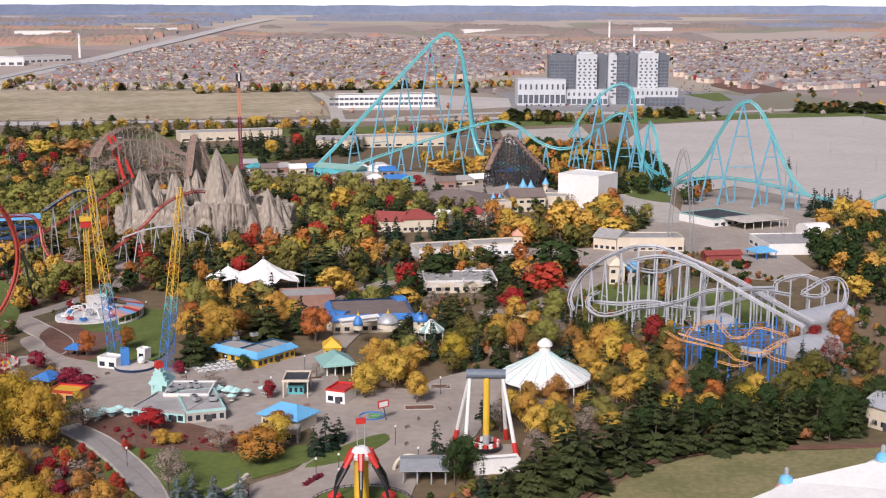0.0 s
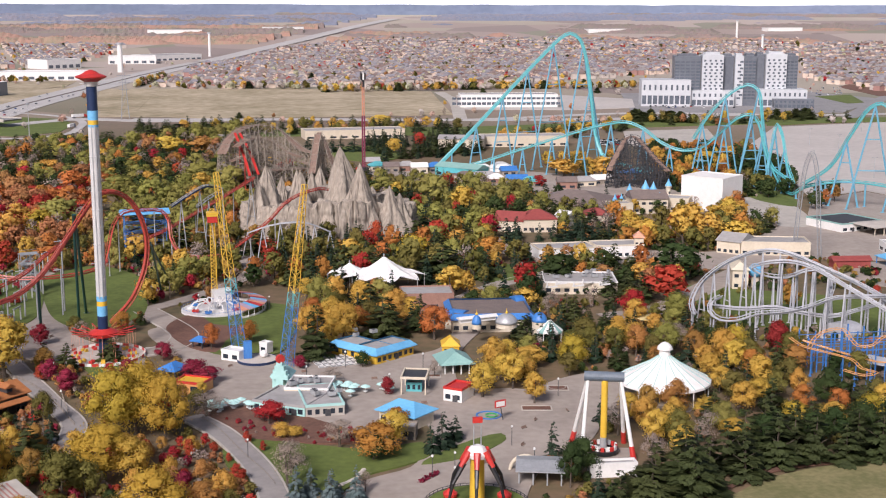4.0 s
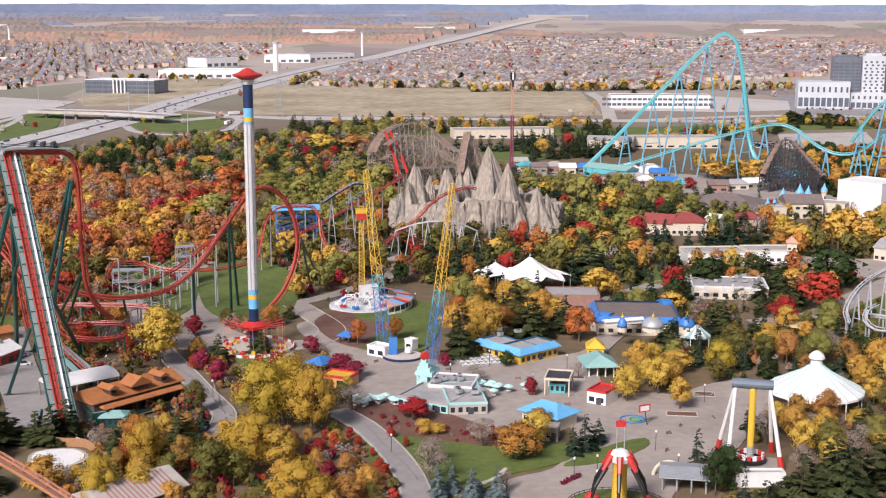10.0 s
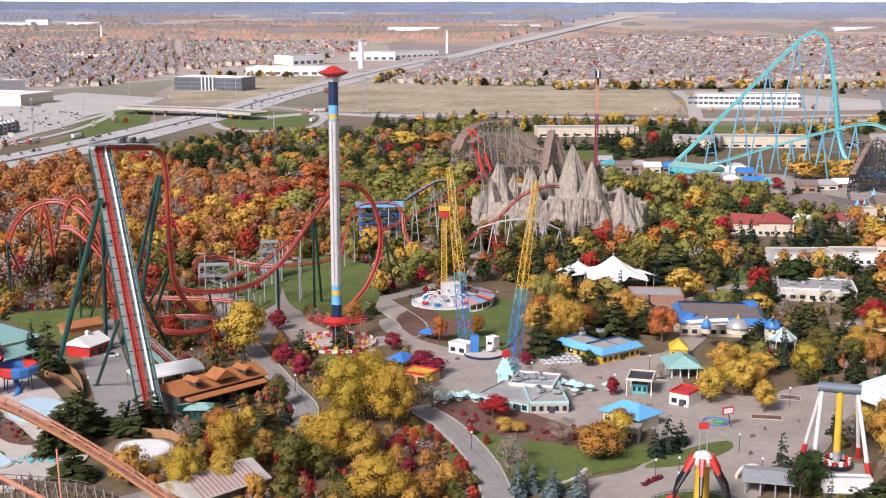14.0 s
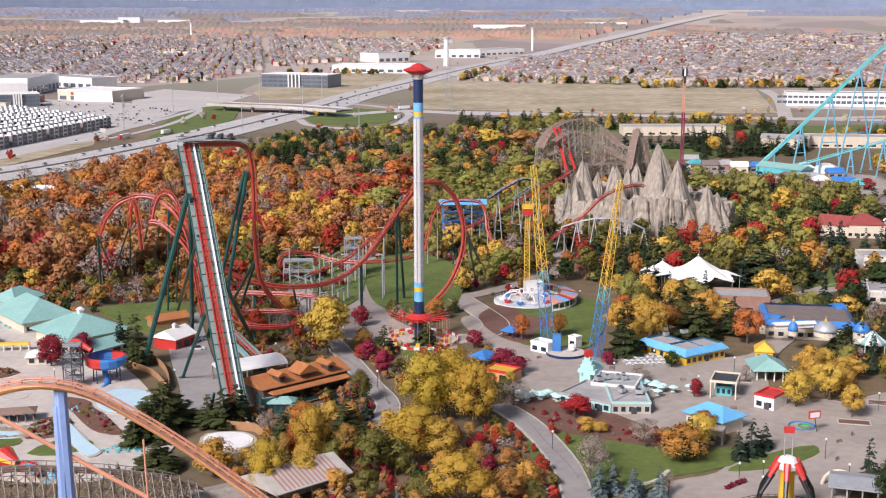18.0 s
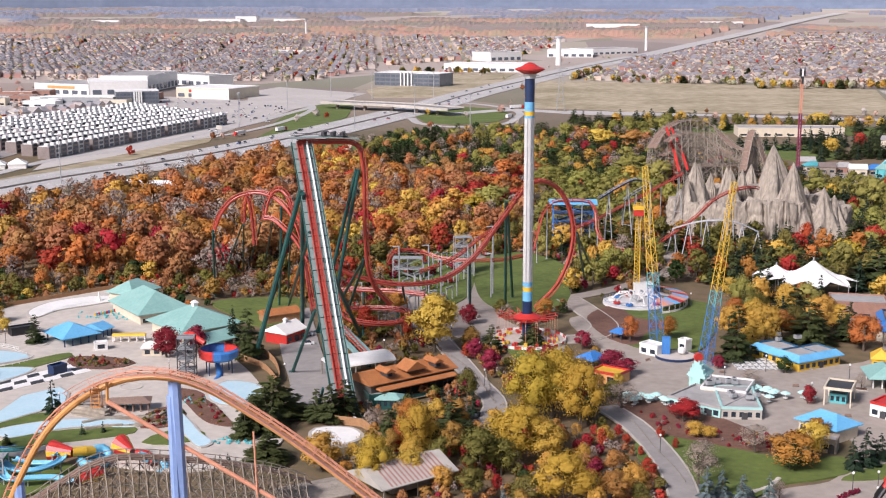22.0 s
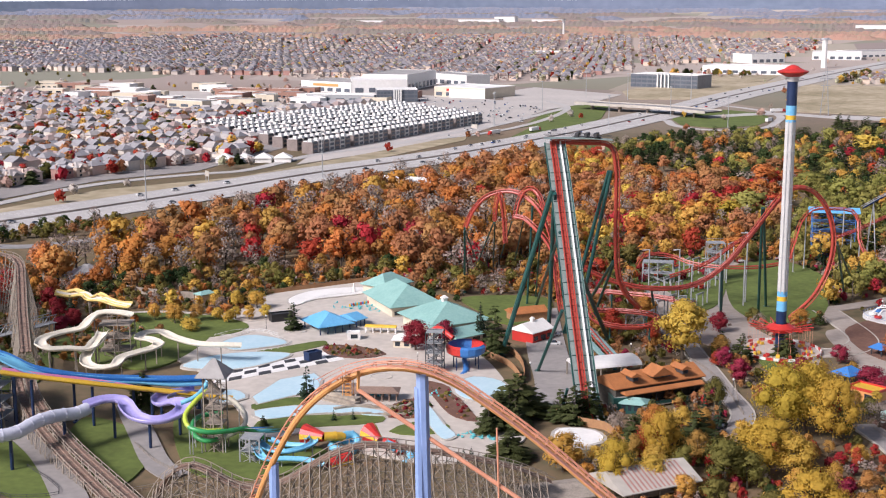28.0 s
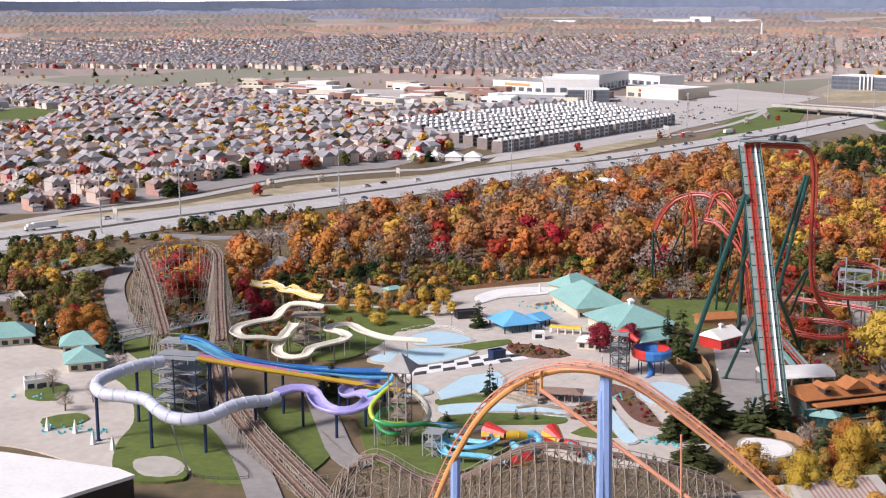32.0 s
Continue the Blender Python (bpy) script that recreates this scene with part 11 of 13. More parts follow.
stand("spruce", [(126.3, 621.1, 15.2, 5.7), (109.6, 990.8, 12.8, 4.8), (116.0, 991.3, 12.3, 4.8), (127.8, 987.2, 14.2, 5.4), (135.0, 987.9, 14.2, 4.8), (144.2, 988.6, 14.2, 5.4), (152.9, 989.4, 13.3, 4.8), (31.7, 580.8, 9.7, 3.5), (59.0, 578.7, 7.0, 3.2), (64.1, 579.2, 8.8, 3.9), (97.5, 586.7, 8.0, 4.5), (-275.7, 312.0, 12.6, 3.6), (-275.2, 389.8, 9.5, 3.2), (-261.1, 376.6, 11.3, 3.9)])
stand("willow", [(106.7, 553.0, 12.8, 9.4)])
stand("rust", [(-69.3, 742.8, 11.3, 7.9), (-50.9, 847.5, 12.8, 7.1)])
stand("olive", [(72.2, 575.4, 9.6, 6.7), (-365.6, 410.0, 9.7, 7.5)])
stand("crimson", [(-257.4, 366.0, 6.9, 4.1)])
stand("green", [(-368.9, 425.6, 8.3, 6.0), (-275.6, 433.1, 4.7, 3.9)])
stand("willow", [(-15.4, 331.2, 20.6, 8.9), (-2.5, 327.6, 19.5, 7.7), (-9.9, 336.6, 20.5, 8.5), (-16.8, 301.7, 15.3, 9.1), (-5.2, 272.2, 14.0, 7.4), (-49.5, 277.3, 14.8, 5.2), (-42.0, 300.7, 14.9, 5.4), (123.2, 372.4, 11.2, 5.5), (176.8, 371.5, 12.1, 5.3), (183.4, 297.6, 10.7, 5.5), (166.4, 308.3, 6.5, 4.4)])
stand("gold", [(-10.6, 300.9, 11.8, 5.3), (10.4, 282.8, 7.9, 3.6), (4.0, 315.6, 5.5, 2.8), (27.4, 323.7, 4.9, 2.9), (30.8, 323.4, 3.7, 2.3), (56.7, 417.4, 15.1, 6.2), (107.5, 477.2, 13.3, 6.7), (114.2, 477.8, 10.9, 4.5), (-64.2, 289.4, 10.1, 5.8), (-50.2, 398.2, 20.8, 8.9), (239.4, 561.9, 20.3, 7.4), (251.0, 559.3, 16.6, 8.3), (221.7, 587.0, 15.2, 6.6), (263.5, 556.4, 12.9, 9.3), (222.5, 576.1, 11.3, 7.5), (130.7, 453.5, 8.8, 5.1), (110.3, 375.4, 7.5, 5.5), (100.9, 339.0, 10.2, 4.2), (87.8, 347.7, 11.5, 4.5), (97.8, 361.2, 9.5, 4.1)])
stand("gold", [(176.7, 327.0, 10.3, 3.2), (122.3, 308.6, 10.6, 4.0), (128.1, 304.1, 9.5, 5.2), (145.5, 320.1, 5.0, 4.4), (164.4, 326.6, 8.0, 4.0), (143.1, 297.4, 6.8, 4.1), (173.3, 300.0, 8.6, 4.3), (193.3, 298.6, 6.5, 3.9), (259.9, 811.8, 12.6, 12.9), (285.5, 803.2, 15.2, 10.2), (135.2, 583.6, 8.5, 6.5), (112.0, 488.1, 10.6, 6.6), (173.5, 517.8, 12.4, 4.2), (188.1, 484.7, 10.1, 5.1), (231.1, 590.5, 8.1, 5.5), (244.4, 568.2, 20.7, 9.5), (235.6, 575.9, 6.6, 6.8)])
stand("ochre", [(5.9, 275.5, 8.6, 4.0), (147.4, 380.6, 11.5, 4.4), (189.4, 352.6, 9.8, 6.2), (182.5, 367.8, 6.3, 3.8)])
stand("red", [(7.5, 320.9, 4.2, 1.4), (9.4, 316.7, 3.1, 1.4), (13.0, 308.5, 2.8, 1.0), (14.1, 300.6, 2.9, 1.0), (18.4, 321.9, 3.7, 1.4), (21.9, 314.4, 3.3, 1.0), (25.2, 335.9, 7.4, 5.2), (3.5, 313.3, 5.6, 1.8), (-0.4, 312.9, 4.1, 1.8), (-20.8, 279.9, 5.1, 1.3), (187.6, 453.5, 15.5, 8.2), (165.8, 433.0, 10.8, 5.4), (196.8, 379.0, 10.5, 3.9), (149.4, 652.6, 11.7, 3.6)])
stand("crimson", [(6.2, 381.6, 7.5, 4.7), (10.7, 377.9, 6.2, 3.5), (60.8, 356.0, 6.1, 2.5), (39.2, 388.8, 4.9, 2.2), (1.6, 291.7, 5.3, 2.3), (-2.9, 407.2, 6.7, 3.3), (-134.2, 381.5, 11.1, 5.2), (230.0, 769.4, 8.6, 5.2)])
stand("bare", [(27.4, 299.7, 8.5, 4.3), (41.4, 313.4, 8.2, 4.5), (46.5, 371.3, 5.5, 3.5), (8.9, 345.0, 8.3, 5.9), (0.8, 407.6, 4.1, 2.5), (163.5, 387.3, 9.2, 5.2)])
stand("blue_spruce", [(26.7, 279.2, 9.3, 2.9), (30.5, 283.5, 7.4, 2.4), (35.0, 280.9, 7.1, 2.7), (-15.6, 273.5, 5.3, 1.6), (-19.0, 273.2, 5.0, 1.2)])
stand("orange", [(49.4, 303.8, 9.7, 6.3), (58.5, 322.7, 7.4, 3.6), (12.8, 416.8, 10.1, 2.8), (87.8, 415.5, 12.7, 6.5), (141.1, 545.9, 11.3, 6.8), (206.0, 715.0, 6.4, 6.5), (144.1, 556.1, 9.4, 6.3)])
stand("green", [(48.3, 302.4, 6.8, 4.4), (58.6, 386.4, 5.7, 2.9), (204.8, 489.5, 17.0, 12.1), (155.9, 493.0, 13.6, 8.7), (126.2, 464.3, 6.0, 4.1), (90.9, 274.6, 11.8, 3.2), (170.3, 651.0, 13.9, 5.6), (183.4, 517.0, 9.5, 4.8)])
stand("spruce", [(63.7, 304.6, 8.5, 2.6), (67.5, 307.6, 10.5, 2.8), (71.7, 312.6, 7.4, 2.4), (160.2, 590.2, 12.2, 4.6), (163.3, 584.3, 12.1, 3.7), (188.2, 583.9, 11.2, 4.1), (204.4, 580.2, 10.3, 4.7), (159.0, 366.4, 10.0, 3.7), (119.4, 382.4, 12.7, 2.7), (91.5, 290.4, 11.9, 2.7), (166.9, 595.5, 12.1, 3.4), (185.4, 594.0, 9.4, 3.0), (196.0, 593.2, 12.1, 4.8), (210.8, 584.8, 10.6, 4.1)])
stand("olive_willow", [(77.1, 465.5, 12.4, 5.8), (52.7, 449.0, 18.0, 5.8), (155.6, 751.6, 12.5, 10.0), (163.3, 707.9, 11.0, 5.5), (168.1, 678.3, 13.6, 7.6), (102.5, 534.8, 15.1, 7.2)])
stand("pine", [(45.5, 398.9, 18.6, 5.2), (71.7, 422.2, 15.0, 7.2), (84.8, 425.8, 14.4, 4.0), (-19.3, 410.5, 7.4, 4.1), (-108.2, 383.9, 17.4, 4.2), (-85.4, 327.3, 12.6, 7.2), (-79.0, 294.0, 7.1, 5.0), (-35.6, 317.0, 9.8, 5.0), (-48.7, 331.3, 7.1, 4.4), (-183.5, 394.0, 10.3, 2.9), (137.3, 402.9, 9.4, 3.9), (117.3, 264.7, 14.0, 7.4), (105.9, 262.5, 9.2, 7.2), (145.9, 279.0, 12.9, 6.0), (133.8, 271.0, 12.5, 4.8), (155.9, 278.1, 13.4, 5.0), (172.6, 275.6, 13.0, 5.1), (179.0, 275.6, 9.5, 4.1), (163.4, 276.4, 10.5, 4.6), (113.1, 516.9, 14.0, 8.1)])
stand("pine", [(122.8, 613.8, 12.4, 5.5)])
stand("olive", [(-13.3, 271.5, 8.1, 4.4), (-27.0, 299.4, 8.9, 3.8), (-34.7, 348.0, 10.1, 3.3), (150.5, 534.9, 12.0, 6.4), (151.2, 375.1, 8.9, 3.7)])
stand("rust", [(311.5, 659.9, 11.5, 6.2), (188.1, 434.0, 5.8, 3.2), (178.1, 498.3, 6.3, 4.6)])
plant("red", [(25.1, 332.6, 8.1), (-0.9, 312.6, 4.8), (3.2, 313.5, 6.1), (7.9, 324, 3.7), (9.2, 318.3, 3.4), (12.7, 309.3, 3.2), (14.2, 301.3, 3.1), (18.7, 322.8, 3.4), (21.6, 314.9, 3.4), (-20.5, 282.3, 4.4), (1.9, 297.2, 3.6), (186.2, 448.9, 16.7), (24.7, 333.1, 7.2), (164.2, 429.7, 10.2), (271.5, 444.6, 5.1), (138, 477.5, 13.7)])
plant("crimson", [(192.2, 372.7, 12.2), (5.3, 377.2, 8.5), (10.2, 373.3, 8.3), (244.1, 356.5, 8.9), (240.5, 341.6, 8.4), (-9.8, 344.9, 10.9), (-29.9, 374.6, 8.9), (-42.8, 435, 8.1), (-127.4, 391.1, 9.2)])
plant("orange", [(89.2, 425.4, 10.5), (111, 481.7, 12.3), (210.1, 302.6, 9.7), (260.1, 363.8, 11.3), (-0.3, 967.4, 20.4), (25.7, 423.3, 8.7), (89.7, 426.9, 10.3), (-85.6, 502.8, 8.1)])
plant("gold", [(54.3, 417.5, 13.7), (44.8, 301.1, 10.2), (55, 310.7, 10.8), (99.4, 334.1, 11.4), (112.3, 485.5, 9.2), (174.6, 324, 11.1), (88.7, 342.4, 12.6), (86, 344.9, 8.8), (98.6, 353.8, 12.2), (12.3, 421.7, 8.7), (155.6, 318.6, 10), (124.1, 302.8, 10.9), (227.4, 429, 11), (170.2, 363.7, 13.1), (-53.3, 415.2, 14.7), (-43.2, 303.9, 13.2), (-41.6, 282.1, 9.7), (-76.2, 288.9, 9.8), (-50.8, 282, 11), (-8.1, 488.3, 11.3), (-10.8, 574.8, 11.8), (-50.2, 567.8, 12.9), (-200.6, 403.2, 8.8), (-204.3, 401.4, 5.7), (-206.3, 398.6, 5), (-209.1, 395.3, 5.4), (-195.1, 405.8, 7.7)])
plant("blue_spruce", [(26.2, 275.9, 9.5), (29.6, 277.3, 9.6), (33.9, 275.3, 9), (40.4, 278.1, 8.7), (225.1, 312.8, 9), (232, 307.1, 8.6)])
plant("spruce", [(-131.6, 306.8, 3.9), (-126.9, 309.1, 3.8), (-89.8, 290.8, 2.9), (-87.9, 291.2, 3.2), (-85.9, 291.2, 3.1), (162, 589.9, 11.1), (168, 584.9, 13.8), (176.5, 588.7, 9.5), (194.7, 592.8, 13.6), (196.7, 585.6, 12.3), (202.7, 590.3, 11.9), (66.7, 307, 7.8), (68.2, 303.9, 7.5), (70.9, 305.7, 6), (74.8, 312.6, 7.3), (62.2, 304.1, 3), (91.3, 288.9, 12), (91.6, 278.3, 11.4), (123, 408.4, 10.9), (124, 398.7, 10.2), (115.1, 412.4, 6.6), (-17.7, 411.2, 9.1), (-35.6, 333.4, 10.4), (-31.7, 333.4, 8.8), (-40.4, 335.8, 8), (-146.4, 322.6, 10.9), (-120.2, 408.6, 11.7), (-118.5, 399.8, 10), (-273.1, 309.7, 11.6), (-273.7, 306.4, 8.6), (-262.4, 375.2, 12.6), (-258.6, 375.2, 11.9)])
plant("pine", [(-69.5, 326, 11), (-66.4, 329.8, 11.4), (-73.3, 326, 9.4), (-41, 308.8, 9.7), (-35.7, 313.1, 7.6), (-30.2, 308.9, 8.2), (-37.6, 304.8, 7.4), (-87.6, 313.3, 11.5), (-85.6, 316.8, 12.3), (-89, 310.2, 9.9), (-82.4, 313.4, 9.2), (-180.9, 394.6, 8.5), (195.8, 459.5, 20.5), (197.4, 481.2, 16.6), (152.8, 495.1, 10.7), (165.2, 503.1, 12.1)])
plant("willow", [(-17.5, 341.9, 15.6), (-6.9, 337.1, 20.2), (-0.2, 332.3, 13.7), (-16.3, 302.9, 14.8), (-5.1, 264.3, 16.2), (-59.5, 642, 16), (-48.6, 650.6, 13.2)])
plant("gold", [(-9.9, 299.1, 12.6), (5.1, 315.2, 6.1), (11.1, 285.4, 7.3), (27.2, 322.4, 5.3), (-24.7, 321.9, 7), (-22, 338.4, 7.3)])
plant("ochre", [(2, 270.7, 8), (-10.8, 269, 8), (6, 295.4, 6.5), (-19.1, 270.5, 7.3)])
plant("olive", [(-26.1, 289.4, 13), (-21.8, 282.3, 9.7), (26.5, 303.4, 7.2), (-26.5, 275.4, 8.1), (-18.4, 343.4, 5.8)])
plant("bare", [(11.4, 345.2, 8.9), (8.8, 342.2, 6.2), (13.7, 345.2, 6.9), (3.4, 309.3, 3.8)])
plant("crimson", [(6.6, 375, 9.8), (11.2, 375, 7.1), (-21.8, 360.9, 5.8), (-36.6, 392, 7.4), (-3.9, 319.9, 4.6)])
plant("bare", [(-261.7, 269.5, 8.5), (-245.8, 268.4, 7.5), (-276.6, 636.2, 13.1), (43, 281.5, 5.8), (25.6, 287.7, 12.3), (78.4, 371.2, 5.7)])
plant("bare", [(-363.4, 548.6, 12.7), (-303.6, 650, 16.1), (-260.6, 803, 15.6), (-312.3, 563.4, 12.2), (-269.1, 702.1, 13.4), (-337.5, 560.9, 13.3)])
plant("red", [(25.1, 332.6, 8.1), (-0.9, 312.6, 4.8), (3.2, 313.5, 6.1), (7.9, 324, 3.7), (9.2, 318.3, 3.4), (12.7, 309.3, 3.2), (14.2, 301.3, 3.1), (18.7, 322.8, 3.4), (21.6, 314.9, 3.4), (-20.5, 282.3, 4.4), (1.9, 297.2, 3.6), (-262.8, 519.6, 13.8), (-288.9, 499.5, 10.5), (-38.8, 391.9, 5.5), (-59.2, 397, 6)])
plant("bare", [(-290 + 5.5 * k, 690 + 13 * k, 6 + (k * 7) % 4) for k in range(14)])
stand("red", [(-85.2, 515.3, 3.2, 2.8), (-76.3, 517.2, 3.6, 2.9), (-71.9, 537.4, 4.2, 1.9), (-57.9, 501.7, 2.6, 3.3), (-57.0, 469.8, 3.3, 2.2)])
stand("crimson", [(-83.8, 524.0, 5.2, 2.6), (-80.2, 506.6, 4.8, 2.7), (-65.6, 514.6, 4.3, 2.1), (-58.2, 525.4, 4.3, 3.4)])
stand("olive", [(-81.5, 530.7, 4.0, 3.1), (-73.7, 523.7, 4.3, 1.9), (-65.0, 539.5, 4.6, 2.9), (-62.9, 484.0, 3.4, 1.9)])
WOOD = [("rust", 10), ("ochre", 1.8), ("orange", 4.2), ("bare", 8), ("gold", 0.35), ("red", 0.35)]
# the orange woodland beside the highway
grow([(-308.8, 416.6), (-323.8, 447.3), (-323, 490.8), (-313.1, 536.2), (-326, 663), (-321.2, 790.4), (-244.3, 932.1), (-209.3, 858.8), (-136.5, 537), (-148.8, 487.5), (-164.8, 485.7), (-193.6, 503), (-220.4, 486.3), (-253.4, 461.5), (-274.5, 433)], WOOD, 9.0, 10.5, 20, 1)
grow([(-288.6, 782.2), (-264, 863.9), (-225.4, 911.5), (-162.5, 676.3), (-158.4, 580.3), (-182.5, 541.3), (-197.8, 529.3)], WOOD, 9.0, 11, 20.5, 2)
# between the dive coaster and the mountain
grow([(-215.9, 864.3), (-205.2, 911.6), (-156.4, 864.8), (-102.3, 580.8), (-121.7, 567.1), (-148, 580.4)], [("rust", 5), ("orange", 4), ("gold", 2), ("red", 1), ("bare", 3)], 7.5, 9, 14, 90)
grow([(-160.2, 864.8), (-114.1, 783.7), (-65.2, 784.2), (-35.2, 738), (-33.6, 642.3), (-49.9, 595.4), (-68.1, 567.6), (-101, 580.8)], [("rust", 6), ("orange", 4), ("red", 2), ("gold", 2), ("bare", 2)], 8, 10, 16, 3)
grow([(-182.5, 964.4), (-141.9, 1044.7), (-80.5, 1090.3), (24.9, 1068.2), (56.8, 966.5), (53.1, 837.8), (18.5, 784.9), (-37.3, 784.4), (-91.8, 836.5), (-148.7, 864.9)], [("pine", 6), ("olive_willow", 3), ("gold", 0.7), ("orange", 0.7), ("red", 0.35), ("green", 3), ("bare", 3), ("rust", 1)], 8.5, 8, 13, 4)
grow([(-81.2, 737.5), (-55.7, 748.9), (-41.4, 677.4), (-58, 625.7)], [("olive_willow", 1)], 11, 14, 18, 5)
grow([(-31.3, 809.9), (35.7, 866.5), (41.6, 761.2), (15.3, 642.7), (-22.7, 659.5)], [("olive_willow", 6), ("olive", 1), ("pine", 1), ("gold", 0.7)], 11, 11, 15, 6)
grow([(-9.6, 581.7), (20.5, 626.4), (29.5, 582), (17.2, 520), (-1.5, 488.4)], [("olive", 2), ("olive_willow", 4), ("bare", 2), ("gold", 1)], 9, 9, 13, 7)
# foot of the mountain
grow([(41.9, 608.7), (67.7, 616), (104, 604.8), (130.7, 612.6), (110.5, 508.3), (93.2, 481), (77.6, 507.2), (54.6, 503.5), (37.1, 531.2)], [("spruce", 6), ("pine", 4), ("red", 1.5), ("olive", 2), ("orange", 1)], 7.5, 9, 14, 8)
grow([(52.5, 504.2), (75.4, 507.9), (91.4, 471.5), (90.4, 426.7), (77.7, 422.5), (65.4, 418.6), (43, 403.6), (46.3, 448.9)], [("spruce", 3), ("pine", 4), ("gold", 3), ("olive", 2), ("orange", 1)], 7.5, 9, 14, 9)
# middle of the park
grow([(144.2, 772.8), (220.3, 736.9), (210.5, 682.2), (174.2, 583), (127.4, 597.5), (126.5, 648.7)], [("olive_willow", 6), ("pine", 2), ("olive", 2), ("red", 0.5), ("spruce", 4)], 9, 9, 13, 10)
grow([(130.7, 612.6), (170, 568.9), (149.3, 508), (125.2, 540.7)], [("spruce", 4), ("orange", 1.5), ("ochre", 2), ("gold", 2), ("olive", 3)], 9, 8, 12, 11)
grow([(230.8, 635.2), (269.8, 643), (311, 651.2), (268.1, 553.9), (246.4, 545.2), (205.8, 543.1)], [("gold", 5), ("orange", 1), ("olive", 1)], 9, 9, 14, 12)
grow([(162.1, 542.6), (196.5, 518.5), (225.3, 523), (208.6, 477.7), (169.6, 447.1), (179.6, 486.8), (152.8, 495.1)], [("pine", 3), ("green", 2), ("orange", 2), ("rust", 2)], 9, 8, 12, 13)
grow([(269, 885.4), (320, 869.8), (284.6, 784.2), (245.7, 796.1)], [("gold", 3), ("olive", 1)], 10, 9, 13, 14)
grow([(331.4, 832), (413.7, 878.2), (347.6, 736.8), (313.2, 747.3)], [("gold", 2), ("orange", 2), ("green", 1)], 10, 8, 12, 15)
grow([(96.6, 386.8), (112.3, 388.9), (113.5, 367.9), (101.8, 352.7), (87.6, 351.3)], [("gold", 3), ("olive", 1), ("orange", 1)], 7.5, 8, 12, 16)
grow([(125.8, 407.5), (159.2, 431.3), (164.9, 411.8), (139.3, 366.5), (120.8, 379.2)], [("gold", 2), ("spruce", 4), ("olive", 3), ("pine", 2)], 7, 7, 11, 17)
grow([(162.4, 366.1), (203.5, 383.2), (197.3, 348.3), (224.5, 333.1), (223.9, 314.4), (206.6, 291.9), (171, 313.8), (146.4, 321.5)], [("gold", 5), ("olive", 3), ("spruce", 2), ("pine", 2), ("orange", 1)], 7.5, 8, 12, 18)
grow([(94.6, 258.8), (121.9, 276.8), (141.1, 288.1), (161.5, 295.9), (212.6, 290), (201.2, 271.5), (165.3, 281.4), (143.2, 279.4), (117.2, 262.5), (109.3, 254.1)], [("pine", 8), ("green", 1.5)], 5.0, 10, 14, 19)
grow([(137.3, 293.9), (166.1, 304.6), (197.5, 297.3), (193.3, 290.9), (160.4, 293.8)], [("gold", 3), ("olive", 2), ("pine", 1)], 6.0, 9, 12, 20)
grow([(121.3, 318.7), (137.7, 313.5), (128.1, 287.7), (112.6, 279.7), (111.6, 292.9)], [("gold", 3), ("olive", 1), ("bare", 1)], 7, 8, 11, 21)
# willows and undergrowth in the foreground
grow([(10.6, 309.3), (20.5, 286.3), (18.4, 254.1), (8.8, 254)], [("gold", 2), ("red", 2), ("olive", 2)], 5.5, 4, 7, 23)
grow([(-80.6, 345.4), (-58.2, 326.1), (-38.6, 340.7), (-25.1, 326.5), (-21.6, 278.8), (-46.5, 271.9), (-53.8, 308.7)], [("gold", 3), ("pine", 2), ("olive", 3), ("bare", 1)], 9, 6, 11, 24)
# beside the highway and the far side of the water park
grow([(-472.3, 390), (-457.5, 442.4), (-425.7, 457.6), (-387.7, 437.6), (-353.6, 395), (-355.6, 371.2), (-361.3, 347.3), (-385.2, 316)], [("olive", 4), ("ochre", 3), ("rust", 2), ("bare", 2), ("green", 1.5), ("gold", 0.6)], 5.6, 5, 10, 25)
grow([(-318.9, 321), (-314.4, 350.2), (-289.1, 327), (-278.8, 312.2), (-308.2, 317.8)], [("orange", 3), ("spruce", 2), ("red", 1)], 8, 7, 10, 26)
grow([(-356, 431.9), (-362.4, 449.7), (-340.8, 446), (-293.6, 390.2), (-303.3, 375.2)], [("orange", 3), ("red", 1.5), ("gold", 1.5)], 7, 10, 15, 27)
grow([(-283.8, 395), (-283.5, 405.9), (-252.1, 370.9), (-257, 364)], [("spruce", 3), ("crimson", 1)], 6, 8, 11, 28)
grow([(-245.6, 402.9), (-219.6, 436.6), (-205.3, 417.3), (-212, 385.7), (-232.8, 389.5)], [("gold", 3), ("olive", 1), ("bare", 1)], 7, 5, 8, 29)
grow([(363.2, 540.6), (430.3, 593.4), (408.8, 526.5), (326.9, 418.6), (290.6, 390.2), (307, 447.1)], [("green", 3), ("gold", 2), ("olive", 2)], 9, 8, 13, 30)
grow([(414.9, 619.1), (489.5, 654.1), (471.2, 624), (403.8, 591.5)], [("spruce", 1)], 6, 9, 12, 31)
grow([(165.4, 1059), (267.2, 1102.5), (239.1, 950.8), (155.5, 919.9)], [("spruce", 5), ("pine", 2)], 9, 9, 13, 32)
grow([(-24.9, 1051.2), (18.9, 1127), (67.4, 1162.7), (53.4, 827), (35, 642.3), (9.2, 685), (-18.7, 693.6)], [("olive_willow", 5), ("pine", 2), ("orange", 1), ("olive", 1)], 10, 10, 15, 33)
